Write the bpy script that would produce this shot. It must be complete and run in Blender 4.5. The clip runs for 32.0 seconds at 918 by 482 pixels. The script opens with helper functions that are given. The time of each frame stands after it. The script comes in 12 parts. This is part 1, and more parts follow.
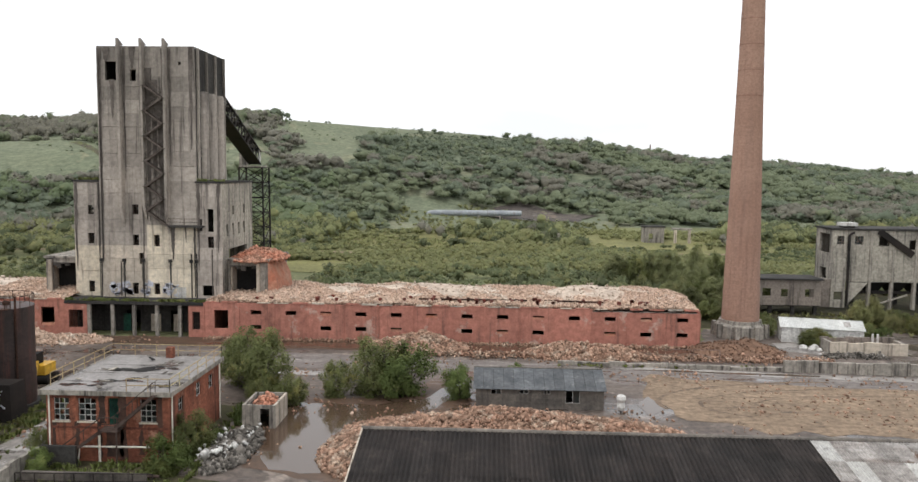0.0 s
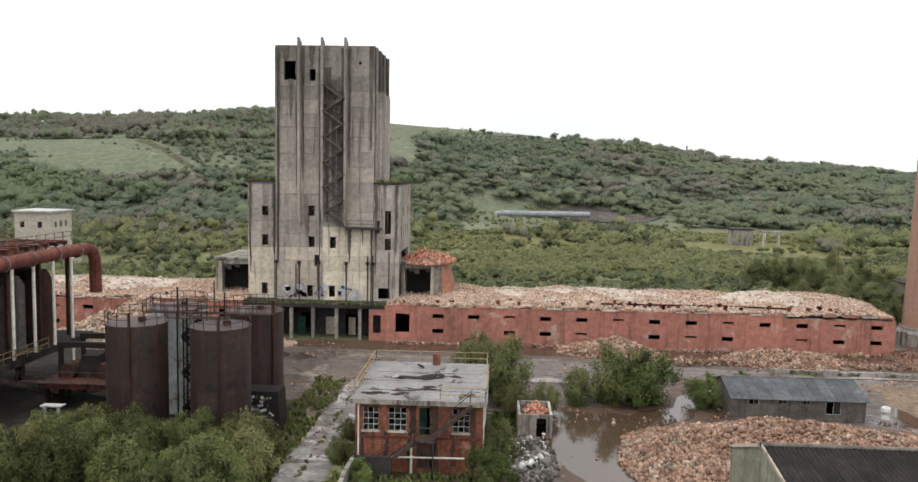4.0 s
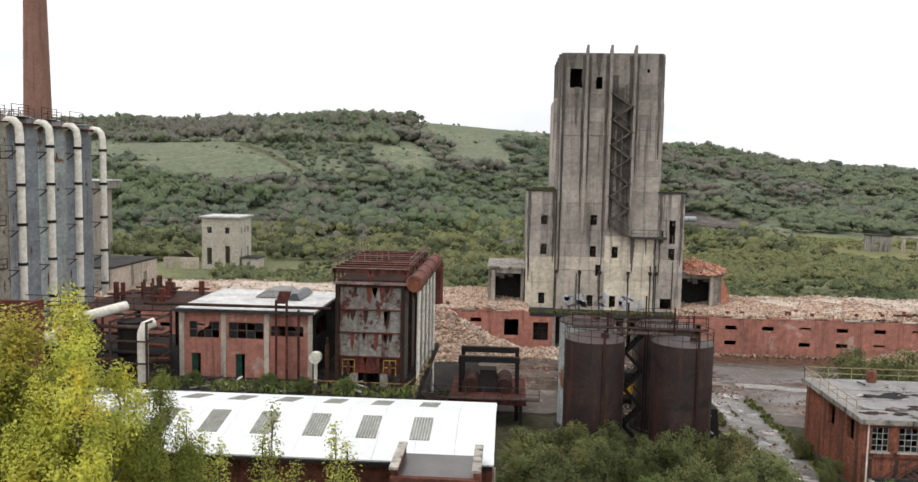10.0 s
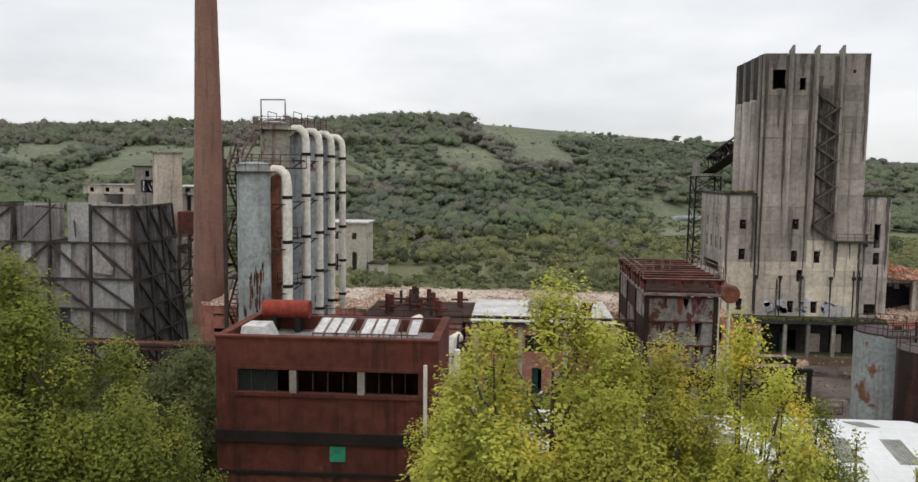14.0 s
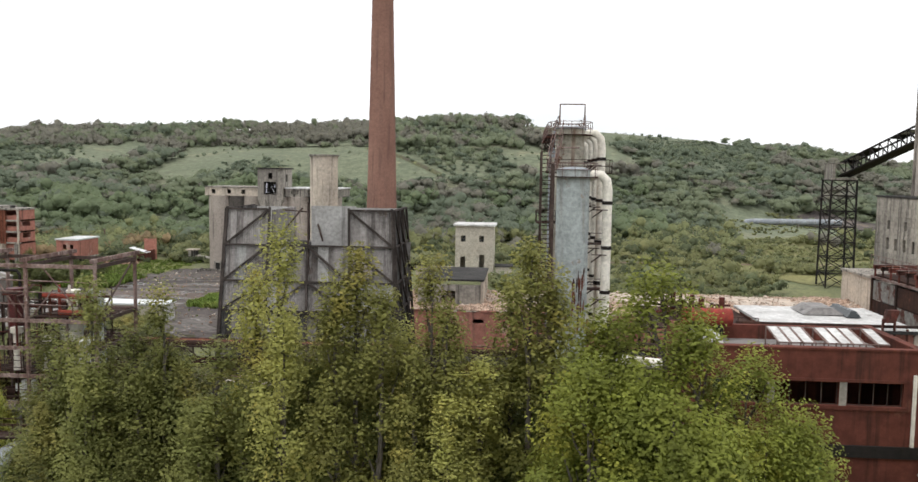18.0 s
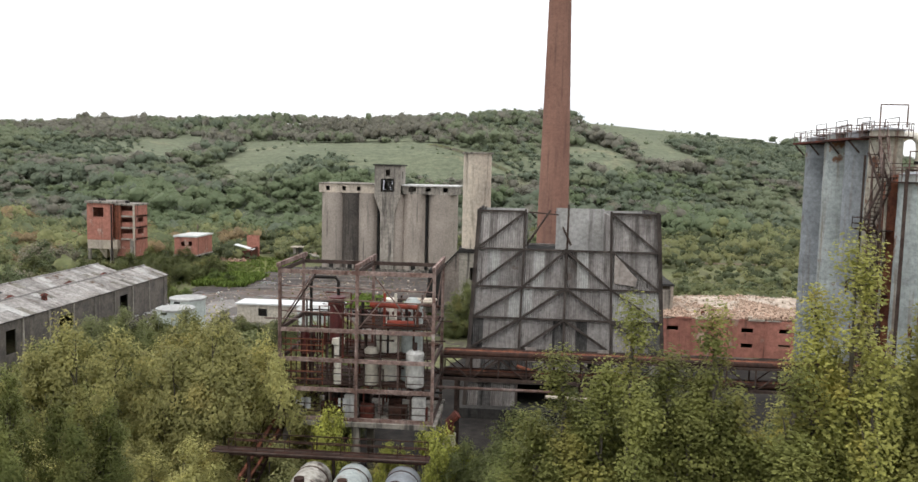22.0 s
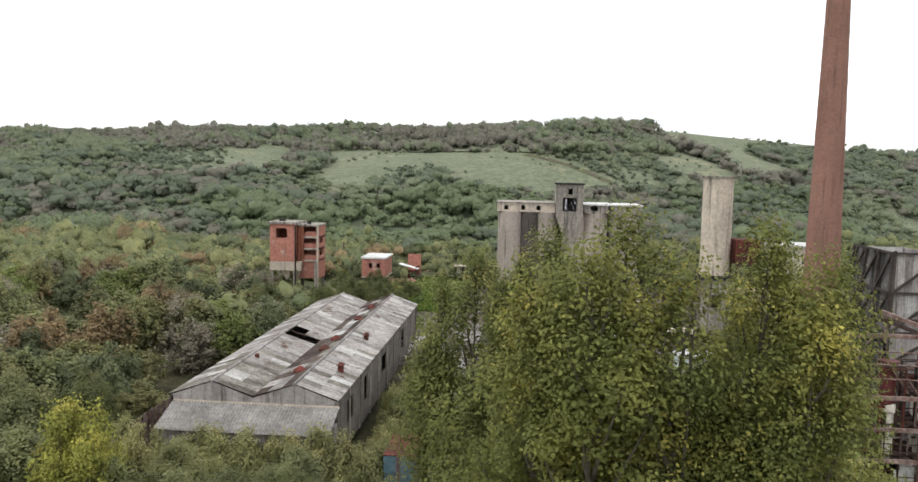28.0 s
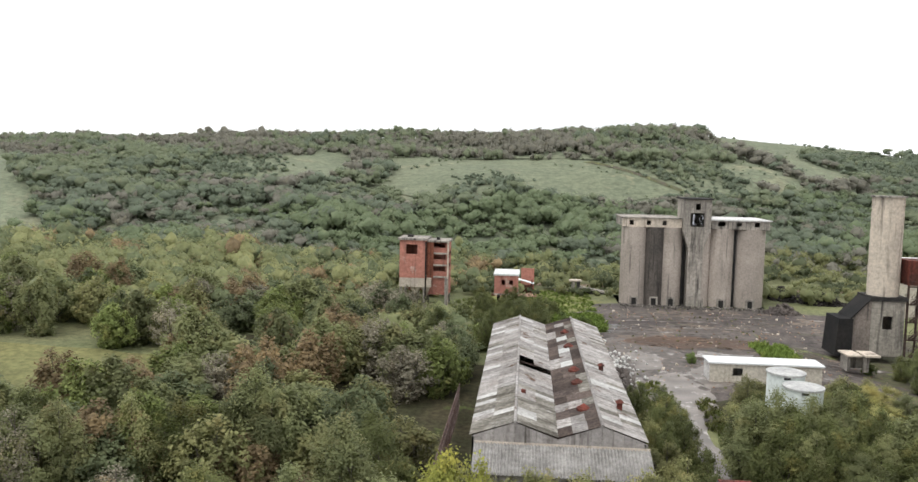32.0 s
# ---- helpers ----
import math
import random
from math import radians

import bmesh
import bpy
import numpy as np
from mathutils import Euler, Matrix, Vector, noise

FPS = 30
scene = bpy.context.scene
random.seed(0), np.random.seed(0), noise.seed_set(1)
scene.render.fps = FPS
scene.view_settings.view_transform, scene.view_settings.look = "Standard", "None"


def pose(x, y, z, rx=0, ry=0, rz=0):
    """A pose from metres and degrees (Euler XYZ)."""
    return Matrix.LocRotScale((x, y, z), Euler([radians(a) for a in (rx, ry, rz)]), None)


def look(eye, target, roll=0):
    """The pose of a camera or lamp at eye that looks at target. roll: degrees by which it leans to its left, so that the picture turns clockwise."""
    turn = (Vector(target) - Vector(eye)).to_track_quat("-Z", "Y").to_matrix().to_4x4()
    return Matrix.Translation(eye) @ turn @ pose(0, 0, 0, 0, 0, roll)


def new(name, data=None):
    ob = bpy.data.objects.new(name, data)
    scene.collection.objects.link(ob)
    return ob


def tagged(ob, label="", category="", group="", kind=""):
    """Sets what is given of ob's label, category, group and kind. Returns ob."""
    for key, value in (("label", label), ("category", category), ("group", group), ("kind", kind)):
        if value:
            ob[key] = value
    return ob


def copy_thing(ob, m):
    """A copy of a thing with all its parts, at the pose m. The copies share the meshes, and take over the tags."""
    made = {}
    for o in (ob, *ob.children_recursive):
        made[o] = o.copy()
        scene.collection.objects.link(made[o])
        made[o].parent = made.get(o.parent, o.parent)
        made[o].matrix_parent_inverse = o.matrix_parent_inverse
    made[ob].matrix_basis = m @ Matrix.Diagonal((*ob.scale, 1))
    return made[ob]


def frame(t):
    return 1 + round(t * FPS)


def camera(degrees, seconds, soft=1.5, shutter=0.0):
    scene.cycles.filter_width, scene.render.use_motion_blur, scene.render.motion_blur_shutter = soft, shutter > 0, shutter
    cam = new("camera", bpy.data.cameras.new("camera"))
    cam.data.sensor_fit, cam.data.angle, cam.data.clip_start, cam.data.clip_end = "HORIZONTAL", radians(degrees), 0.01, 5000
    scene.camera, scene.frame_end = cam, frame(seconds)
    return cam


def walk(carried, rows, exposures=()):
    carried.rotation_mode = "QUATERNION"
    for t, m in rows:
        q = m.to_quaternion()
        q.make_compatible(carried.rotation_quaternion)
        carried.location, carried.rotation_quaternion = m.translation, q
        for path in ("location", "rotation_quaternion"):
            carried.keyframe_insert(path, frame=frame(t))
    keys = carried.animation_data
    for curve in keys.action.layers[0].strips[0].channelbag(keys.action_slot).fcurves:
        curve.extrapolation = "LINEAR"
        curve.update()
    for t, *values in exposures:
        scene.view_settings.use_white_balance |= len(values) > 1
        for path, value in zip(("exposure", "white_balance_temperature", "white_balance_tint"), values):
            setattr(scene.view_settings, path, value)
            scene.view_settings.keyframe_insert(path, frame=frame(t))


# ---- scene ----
cam = camera(60.4, 32.0)
METRES, EYE, TILT, LEAN, TURN = 190.0, 21.6, 0.0, 0.0, 2.2
ROWS = [
    (0.0, 0.0, 0.0, 0.0, 0.06, -5.02, -0.69),
    (0.5, -0.0143, 0.0011, -0.0001, 0.15, -5.05, -0.69),
    (1.0, -0.0286, 0.0025, -0.0002, 0.24, -5.09, -0.75),
    (1.5, -0.0429, 0.004, -0.0003, 0.31, -5.17, -0.82),
    (2.0, -0.0575, 0.0057, -0.0001, 0.39, -5.18, -0.89),
    (2.5, -0.0724, 0.0069, -0.0002, 0.47, -5.16, -0.96),
    (3.0, -0.0874, 0.0076, -0.0001, 0.55, -5.13, -1.0),
    (3.5, -0.1025, 0.008, 0.0, 0.61, -5.11, -1.04),
    (5.5, -0.1645, 0.0074, 0.0012, 0.89, -4.98, -1.0),
    (6.0, -0.18, 0.0072, 0.0012, 0.96, -4.97, -1.02),
    (6.5, -0.1952, 0.0072, 0.0014, 1.04, -4.94, -0.95),
    (7.0, -0.2104, 0.0072, 0.0013, 1.12, -4.9, -0.99),
    (7.5, -0.2254, 0.0072, 0.0013, 1.2, -4.9, -1.02),
    (8.0, -0.2405, 0.0075, 0.0014, 1.26, -4.92, -1.03),
    (8.5, -0.2558, 0.0082, 0.0016, 1.31, -4.92, -1.06),
    (9.0, -0.2712, 0.009, 0.0017, 1.4, -4.94, -1.1),
    (9.5, -0.2866, 0.0097, 0.0019, 1.46, -4.96, -1.1),
    (10.0, -0.3022, 0.011, 0.0019, 1.51, -5.0, -1.13),
    (10.5, -0.3182, 0.0125, 0.0021, 1.56, -5.05, -1.09),
    (11.0, -0.3341, 0.0141, 0.0021, 1.61, -5.06, -1.01),
    (11.5, -0.3503, 0.0151, 0.0025, 1.65, -5.1, -0.96),
    (12.0, -0.3661, 0.0163, 0.0026, 1.72, -5.11, -0.86),
    (12.5, -0.3822, 0.0173, 0.0026, 1.75, -5.06, -0.75),
    (13.0, -0.3981, 0.0177, 0.0028, 1.81, -5.04, -0.75),
    (13.5, -0.4141, 0.0179, 0.0029, 1.86, -5.01, -0.66),
    (14.0, -0.4301, 0.0181, 0.003, 1.9, -4.97, -0.63),
    (14.5, -0.4461, 0.0181, 0.0031, 1.93, -4.95, -0.62),
    (16.5, -0.5088, 0.0161, 0.0031, 2.15, -4.87, -0.61),
    (17.0, -0.5243, 0.0155, 0.0032, 2.23, -4.88, -0.68),
    (17.5, -0.5399, 0.0153, 0.0032, 2.28, -4.88, -0.71),
    (18.0, -0.5556, 0.0157, 0.0031, 2.33, -4.89, -0.79),
    (18.5, -0.5712, 0.0164, 0.0031, 2.36, -4.93, -0.87),
    (19.0, -0.5868, 0.0175, 0.003, 2.41, -4.97, -0.93),
    (19.5, -0.6025, 0.0193, 0.003, 2.42, -5.07, -0.95),
    (20.0, -0.6183, 0.0214, 0.0026, 2.44, -5.06, -1.05),
    (20.5, -0.6339, 0.0239, 0.0026, 2.45, -5.13, -1.12),
    (21.0, -0.6497, 0.0264, 0.0026, 2.47, -5.18, -1.17),
    (21.5, -0.6655, 0.0287, 0.003, 2.49, -5.24, -1.21),
    (22.0, -0.6813, 0.0302, 0.0036, 2.51, -5.23, -1.3),
    (22.5, -0.6971, 0.0318, 0.0042, 2.51, -5.22, -1.3),
    (23.0, -0.7128, 0.0335, 0.005, 2.53, -5.24, -1.33),
    (23.5, -0.7286, 0.0349, 0.006, 2.52, -5.3, -1.33),
    (24.0, -0.7447, 0.0362, 0.0069, 2.52, -5.28, -1.31),
    (24.5, -0.761, 0.0371, 0.0078, 2.5, -5.31, -1.21),
    (25.0, -0.7772, 0.0382, 0.0086, 2.5, -5.29, -1.19),
    (25.5, -0.7933, 0.0392, 0.0096, 2.48, -5.31, -1.11),
    (26.0, -0.8088, 0.0402, 0.011, 2.46, -5.27, -1.11),
    (26.5, -0.824, 0.041, 0.0125, 2.48, -5.24, -1.17),
    (28.5, -0.8837, 0.042, 0.0188, 2.71, -5.08, -1.24),
    (29.0, -0.9001, 0.0423, 0.0202, 2.69, -5.05, -1.23),
    (29.5, -0.9162, 0.0427, 0.0216, 2.7, -5.07, -1.29),
    (30.0, -0.9321, 0.0427, 0.0232, 2.72, -5.02, -1.33),
    (30.5, -0.9485, 0.043, 0.0247, 2.71, -5.03, -1.31),
    (31.0, -0.9648, 0.0434, 0.0262, 2.72, -4.98, -1.25),
    (31.5, -0.9806, 0.0438, 0.0277, 2.72, -5.03, -1.21),
    (32.0, -0.9966, 0.0454, 0.0291, 2.72, -5.09, -1.25),
]
EXPOSURES = [(0, -0.1), (6, -0.1), (9, -0.08), (11, -0.28), (13, -0.47), (14.5, -0.5), (17, -0.2), (19, -0.04), (23, -0.02), (26, 0.0), (29, 0.05), (32, 0.13)]
walk(cam, [(t, pose(0, 0, EYE, TILT, LEAN, TURN) @ pose(METRES * x, METRES * y, METRES * z, 90 + pitch, roll, yaw)) for t, x, y, z, yaw, pitch, roll in ROWS], EXPOSURES)

# ---- sky and light: a bright overcast day ----
world = bpy.data.worlds.new("overcast_sky")
scene.world = world
world.use_nodes = True
wn, wl = world.node_tree.nodes, world.node_tree.links
wn.clear()
w_out, w_bg = wn.new("ShaderNodeOutputWorld"), wn.new("ShaderNodeBackground")
w_sky, w_mix = wn.new("ShaderNodeTexSky"), wn.new("ShaderNodeMix")
w_sky.sky_type, w_sky.sun_disc = "NISHITA", False
w_sky.sun_elevation, w_sky.sun_rotation = radians(66), radians(225)
w_scale = wn.new("ShaderNodeVectorMath")
w_scale.operation = "SCALE"
w_scale.inputs["Scale"].default_value = 0.12
w_coord, w_map, w_noise, w_ramp = wn.new("ShaderNodeTexCoord"), wn.new("ShaderNodeMapping"), wn.new("ShaderNodeTexNoise"), wn.new("ShaderNodeValToRGB")
w_map.inputs["Scale"].default_value = (1.3, 1.3, 4.5)
w_noise.inputs["Scale"].default_value, w_noise.inputs["Detail"].default_value, w_noise.inputs["Roughness"].default_value = 1.6, 6.0, 0.55
w_ramp.color_ramp.elements[0].position, w_ramp.color_ramp.elements[0].color = 0.36, (0.74, 0.75, 0.77, 1)
w_ramp.color_ramp.elements[1].position, w_ramp.color_ramp.elements[1].color = 0.62, (0.97, 0.97, 0.98, 1)
w_mix.data_type = "RGBA"
w_mix.inputs[0].default_value = 0.9
wl.new(w_coord.outputs["Generated"], w_map.inputs["Vector"])
wl.new(w_map.outputs["Vector"], w_noise.inputs["Vector"])
wl.new(w_noise.outputs[0], w_ramp.inputs[0])
wl.new(w_sky.outputs[0], w_scale.inputs[0])
wl.new(w_scale.outputs[0], w_mix.inputs[6])
wl.new(w_ramp.outputs[0], w_mix.inputs[7])
wl.new(w_mix.outputs[2], w_bg.inputs["Color"])
w_sep, w_lum = wn.new("ShaderNodeSeparateXYZ"), wn.new("ShaderNodeMapRange")
w_lum.inputs["From Min"].default_value, w_lum.inputs["From Max"].default_value = 0.0, 1.0
w_lum.inputs["To Min"].default_value, w_lum.inputs["To Max"].default_value = 1.42, 2.0
wl.new(w_coord.outputs["Generated"], w_sep.inputs[0])
wl.new(w_sep.outputs[2], w_lum.inputs["Value"])
wl.new(w_lum.outputs[0], w_bg.inputs["Strength"])
wl.new(w_bg.outputs[0], w_out.inputs["Surface"])

sun = new("sun", bpy.data.lights.new("sun", "SUN"))
sun.data.energy, sun.data.angle, sun.data.color = 1.15, radians(26), (1.0, 0.97, 0.92)
sun.matrix_world = look((-30, -32, 100), (0, 0, 0))

# ---- materials ----
def mat(name, c, c2=None, big=0.22, fine=3.0, fine_amt=0.25, streak=None, streak_at=0.55, streak_amt=0.7,
        rough=0.9, metal=0.0, bump=0.15, per=0.0, island=0.0, spot=None, spot_at=0.62, spot_scale=0.7, brick=None, flat_streak=False, soot=None, wash=None, wet=None, spec=None, brick_vary=0.62):
    """A weathered surface: two tones at large scale, fine grain, run-down streaks, spots, and a share of variation by piece."""
    m = bpy.data.materials.new(name)
    m.use_nodes = True
    nt = m.node_tree
    n, l = nt.nodes, nt.links
    bsdf = n["Principled BSDF"]
    geo = n.new("ShaderNodeNewGeometry")
    pos = geo.outputs["Position"]

    def noise_tex(scale, vec=pos, detail=4.0, rough_=0.6):
        t = n.new("ShaderNodeTexNoise")
        t.inputs["Scale"].default_value, t.inputs["Detail"].default_value, t.inputs["Roughness"].default_value = scale, detail, rough_
        l.new(vec, t.inputs["Vector"])
        return t.outputs[0]

    def ramp(fac, a, b, lo=0.0, hi=1.0):
        r = n.new("ShaderNodeMapRange")
        r.inputs["From Min"].default_value, r.inputs["From Max"].default_value = a, b
        r.inputs["To Min"].default_value, r.inputs["To Max"].default_value = lo, hi
        l.new(fac, r.inputs["Value"])
        return r.outputs[0]

    def mix(fac, a, b, kind="MIX"):
        x = n.new("ShaderNodeMix")
        x.data_type, x.blend_type = "RGBA", kind
        if isinstance(fac, float):
            x.inputs[0].default_value = fac
        else:
            l.new(fac, x.inputs[0])
        for sock, val in ((6, a), (7, b)):
            if isinstance(val, tuple):
                x.inputs[sock].default_value = (*val, 1)
            else:
                l.new(val, x.inputs[sock])
        return x.outputs[2]

    c2 = c2 or tuple(0.75 * v for v in c)
    col = mix(ramp(noise_tex(big, detail=6.0), 0.38, 0.62), c, c2)
    grain = noise_tex(fine, detail=8.0, rough_=0.7)
    height = grain
    if brick:
        sw = n.new("ShaderNodeSeparateXYZ")
        l.new(pos, sw.inputs[0])
        add = n.new("ShaderNodeMath")
        l.new(sw.outputs[0], add.inputs[0])
        l.new(sw.outputs[1], add.inputs[1])
        cb = n.new("ShaderNodeCombineXYZ")
        l.new(add.outputs[0], cb.inputs[0])
        l.new(sw.outputs[2], cb.inputs[1])
        bt = n.new("ShaderNodeTexBrick")
        bt.inputs["Scale"].default_value = 1.0
        bt.inputs["Brick Width"].default_value, bt.inputs["Row Height"].default_value, bt.inputs["Mortar Size"].default_value = 0.225, 0.075, 0.008
        bt.inputs["Color1"].default_value, bt.inputs["Color2"].default_value, bt.inputs["Mortar"].default_value = (1, 1, 1, 1), (brick_vary, brick_vary * 0.97, brick_vary * 0.97, 1), (brick, brick, brick, 1)
        l.new(cb.outputs[0], bt.inputs["Vector"])
        col = mix(0.75, col, bt.outputs["Color"], "MULTIPLY")
    if spot:
        col = mix(ramp(noise_tex(spot_scale, detail=7.0, rough_=0.65), spot_at, spot_at + 0.06), col, spot)
    if streak:
        mp = n.new("ShaderNodeMapping")
        mp.inputs["Scale"].default_value = (1.5, 1.5, 0.09) if not flat_streak else (0.12, 1.2, 1.2)
        l.new(pos, mp.inputs["Vector"])
        s = ramp(noise_tex(1.0, mp.outputs["Vector"], 6.0, 0.62), streak_at, streak_at + 0.14, 0.0, streak_amt)
        col = mix(s, col, streak)
    if wash:
        mp3 = n.new("ShaderNodeMapping")
        mp3.inputs["Scale"].default_value, mp3.inputs["Location"].default_value = (0.42, 0.42, 0.05), (7.3, 2.1, 4.7)
        l.new(pos, mp3.inputs["Vector"])
        col = mix(ramp(noise_tex(1.0, mp3.outputs["Vector"], 7.0, 0.68), wash[1], wash[1] + 0.16, 0.0, wash[2]), col, wash[0])
    if soot:
        sep = n.new("ShaderNodeSeparateXYZ")
        l.new(pos, sep.inputs[0])
        mp2 = n.new("ShaderNodeMapping")
        mp2.inputs["Scale"].default_value = (0.9, 0.9, 0.05)
        l.new(pos, mp2.inputs["Vector"])
        add2 = n.new("ShaderNodeMath")
        l.new(ramp(sep.outputs[2], soot[0], soot[1]), add2.inputs[0])
        l.new(ramp(noise_tex(1.0, mp2.outputs["Vector"], 5.0, 0.6), 0.25, 0.75, -0.5, 0.5), add2.inputs[1])
        col = mix(ramp(add2.outputs[0], 0.1, 1.1, 0.0, soot[2]), col, (0.05, 0.047, 0.044))
    g = n.new("ShaderNodeCombineColor")
    gv = ramp(grain, 0.35, 0.65, 1 - fine_amt, 1 + fine_amt)
    for k in range(3):
        l.new(gv, g.inputs[k])
    col = mix(1.0, col, g.outputs[0], "MULTIPLY")
    for amt, src in ((per, "per"), (island, "island")):
        if amt:
            o = n.new("ShaderNodeObjectInfo").outputs["Random"] if src == "per" else geo.outputs["Random Per Island"]
            g2 = n.new("ShaderNodeCombineColor")
            v = ramp(o, 0, 1, 1 - amt, 1 + amt)
            for k in range(3):
                l.new(v, g2.inputs[k])
            col = mix(1.0, col, g2.outputs[0], "MULTIPLY")
    bsdf.inputs["Metallic"].default_value = metal
    bsdf.inputs["Specular IOR Level"].default_value = spec if spec is not None else (0.5 if rough < 0.6 else 0.14)
    rg_out = ramp(grain, 0.3, 0.7, max(0.02, rough - 0.1), min(1.0, rough + 0.1))
    if wet:
        mp4 = n.new("ShaderNodeMapping")
        mp4.inputs["Scale"].default_value, mp4.inputs["Location"].default_value = (wet[0] * 0.55, wet[0], wet[0]), (3.1, 9.2, 1.4)
        l.new(pos, mp4.inputs["Vector"])
        film_ = ramp(noise_tex(1.0, mp4.outputs["Vector"], 7.0, 0.62), wet[1], wet[1] + 0.09)
        col = mix(film_, col, mix(1.0, col, (0.6, 0.58, 0.56), "MULTIPLY"))
        keep = n.new("ShaderNodeMix")
        l.new(film_, keep.inputs[0])
        l.new(rg_out, keep.inputs[2])
        keep.inputs[3].default_value = 0.12
        rg_out = keep.outputs[0]
        l.new(ramp(film_, 0, 1, 0.15, 0.6), bsdf.inputs["Specular IOR Level"])
    l.new(col, bsdf.inputs["Base Color"])
    l.new(rg_out, bsdf.inputs["Roughness"])
    if bump:
        b = n.new("ShaderNodeBump")
        b.inputs["Strength"].default_value, b.inputs["Distance"].default_value = bump, 0.05
        l.new(height, b.inputs["Height"])
        l.new(b.outputs[0], bsdf.inputs["Normal"])
    return m


def leaf_mat(name, c, c2, c3, island=0.35, per=0.25, thin=0.42, grain=0.25):
    """Leaves: three tones in patches, each leaf a little different, with some light through."""
    m = mat(name, c, c2, big=0.5, fine=0.9, fine_amt=grain, rough=0.6, bump=0, per=per, island=island, spot=c3, spot_at=0.56, spot_scale=0.35)
    b = m.node_tree.nodes["Principled BSDF"]
    b.inputs["Roughness"].default_value = 0.6
    tr = m.node_tree.nodes.new("ShaderNodeBsdfTranslucent")
    mx = m.node_tree.nodes.new("ShaderNodeMixShader")
    mx.inputs[0].default_value = thin
    src = b.inputs["Base Color"].links[0].from_socket
    m.node_tree.links.new(src, tr.inputs["Color"])
    m.node_tree.links.new(b.outputs[0], mx.inputs[1])
    m.node_tree.links.new(tr.outputs[0], mx.inputs[2])
    m.node_tree.links.new(mx.outputs[0], m.node_tree.nodes["Material Output"].inputs["Surface"])
    return m


CONC = mat("weathered_concrete", (0.38, 0.35, 0.295), (0.27, 0.25, 0.215), big=0.12, fine=2.2, fine_amt=0.3, streak=(0.05, 0.046, 0.042), streak_at=0.52, streak_amt=0.9, per=0.08, wash=((0.08, 0.075, 0.07), 0.52, 0.75))
CONC_TOWER = mat("sooted_board_marked_concrete", (0.435, 0.385, 0.335), (0.335, 0.298, 0.26), big=0.13, fine=2.2, fine_amt=0.2, streak=(0.06, 0.05, 0.045), streak_at=0.54, streak_amt=0.8, per=0.16, soot=(24, 37, 0.6), wash=((0.1, 0.085, 0.075), 0.55, 0.7))
CONC_CREAM = mat("cream_washed_concrete", (0.68, 0.6, 0.47), (0.54, 0.475, 0.375), big=0.22, fine=2.2, fine_amt=0.2, streak=(0.1, 0.083, 0.068), streak_at=0.56, streak_amt=0.8, per=0.07, wash=((0.22, 0.185, 0.15), 0.54, 0.75))
CONC_SOOTED = mat("soot_stained_recess_concrete", (0.12, 0.105, 0.092), (0.075, 0.067, 0.06), big=0.2, fine_amt=0.3, streak=(0.035, 0.032, 0.03), streak_at=0.5, streak_amt=0.8, per=0.1)
CONC_PALE = mat("pale_concrete", (0.56, 0.485, 0.395), (0.43, 0.375, 0.31), big=0.2, fine=2.2, fine_amt=0.22, streak=(0.08, 0.068, 0.06), streak_at=0.55, streak_amt=0.8, per=0.09, wash=((0.14, 0.115, 0.1), 0.55, 0.7))
CONC_GREY = mat("grey_concrete", (0.37, 0.335, 0.29), (0.25, 0.23, 0.2), big=0.15, fine=2.2, fine_amt=0.3, streak=(0.045, 0.041, 0.038), streak_at=0.51, streak_amt=0.9, per=0.06, wash=((0.08, 0.073, 0.067), 0.52, 0.8))
# dark concrete: sooty surfaces, and places with shade put into the colour
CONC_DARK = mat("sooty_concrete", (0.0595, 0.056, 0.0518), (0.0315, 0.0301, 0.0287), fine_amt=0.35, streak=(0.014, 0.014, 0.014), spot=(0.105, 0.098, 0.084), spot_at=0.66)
# near-black for sooty things and for the painted dark of interiors
SOOT_SHADE = mat("soot_black_interior", (0.018, 0.018, 0.018), (0.03, 0.028, 0.026), rough=0.95)
RED_WALL = mat("red_painted_brick", (0.42, 0.185, 0.14), (0.36, 0.16, 0.122), big=0.14, fine=1.6, fine_amt=0.24, streak=(0.12, 0.075, 0.06), streak_at=0.55, streak_amt=0.7, spot=(0.44, 0.3, 0.245), spot_at=0.59, spot_scale=0.45, wash=((0.16, 0.09, 0.072), 0.55, 0.7), per=0.1)
BRICK = mat("red_orange_brick", (0.31, 0.118, 0.072), (0.215, 0.08, 0.052), big=0.3, fine_amt=0.35, brick=0.8, streak=(0.05, 0.034, 0.028), streak_at=0.52, streak_amt=0.8, wash=((0.07, 0.042, 0.032), 0.54, 0.7), spot=(0.36, 0.19, 0.13), spot_at=0.6)
BRICK_DK = mat("dark_red_brick", (0.165, 0.062, 0.042), (0.12, 0.047, 0.034), big=0.2, fine_amt=0.35, brick=0.85, streak=(0.035, 0.024, 0.02), streak_at=0.54, streak_amt=0.75, wash=((0.05, 0.028, 0.022), 0.54, 0.6))
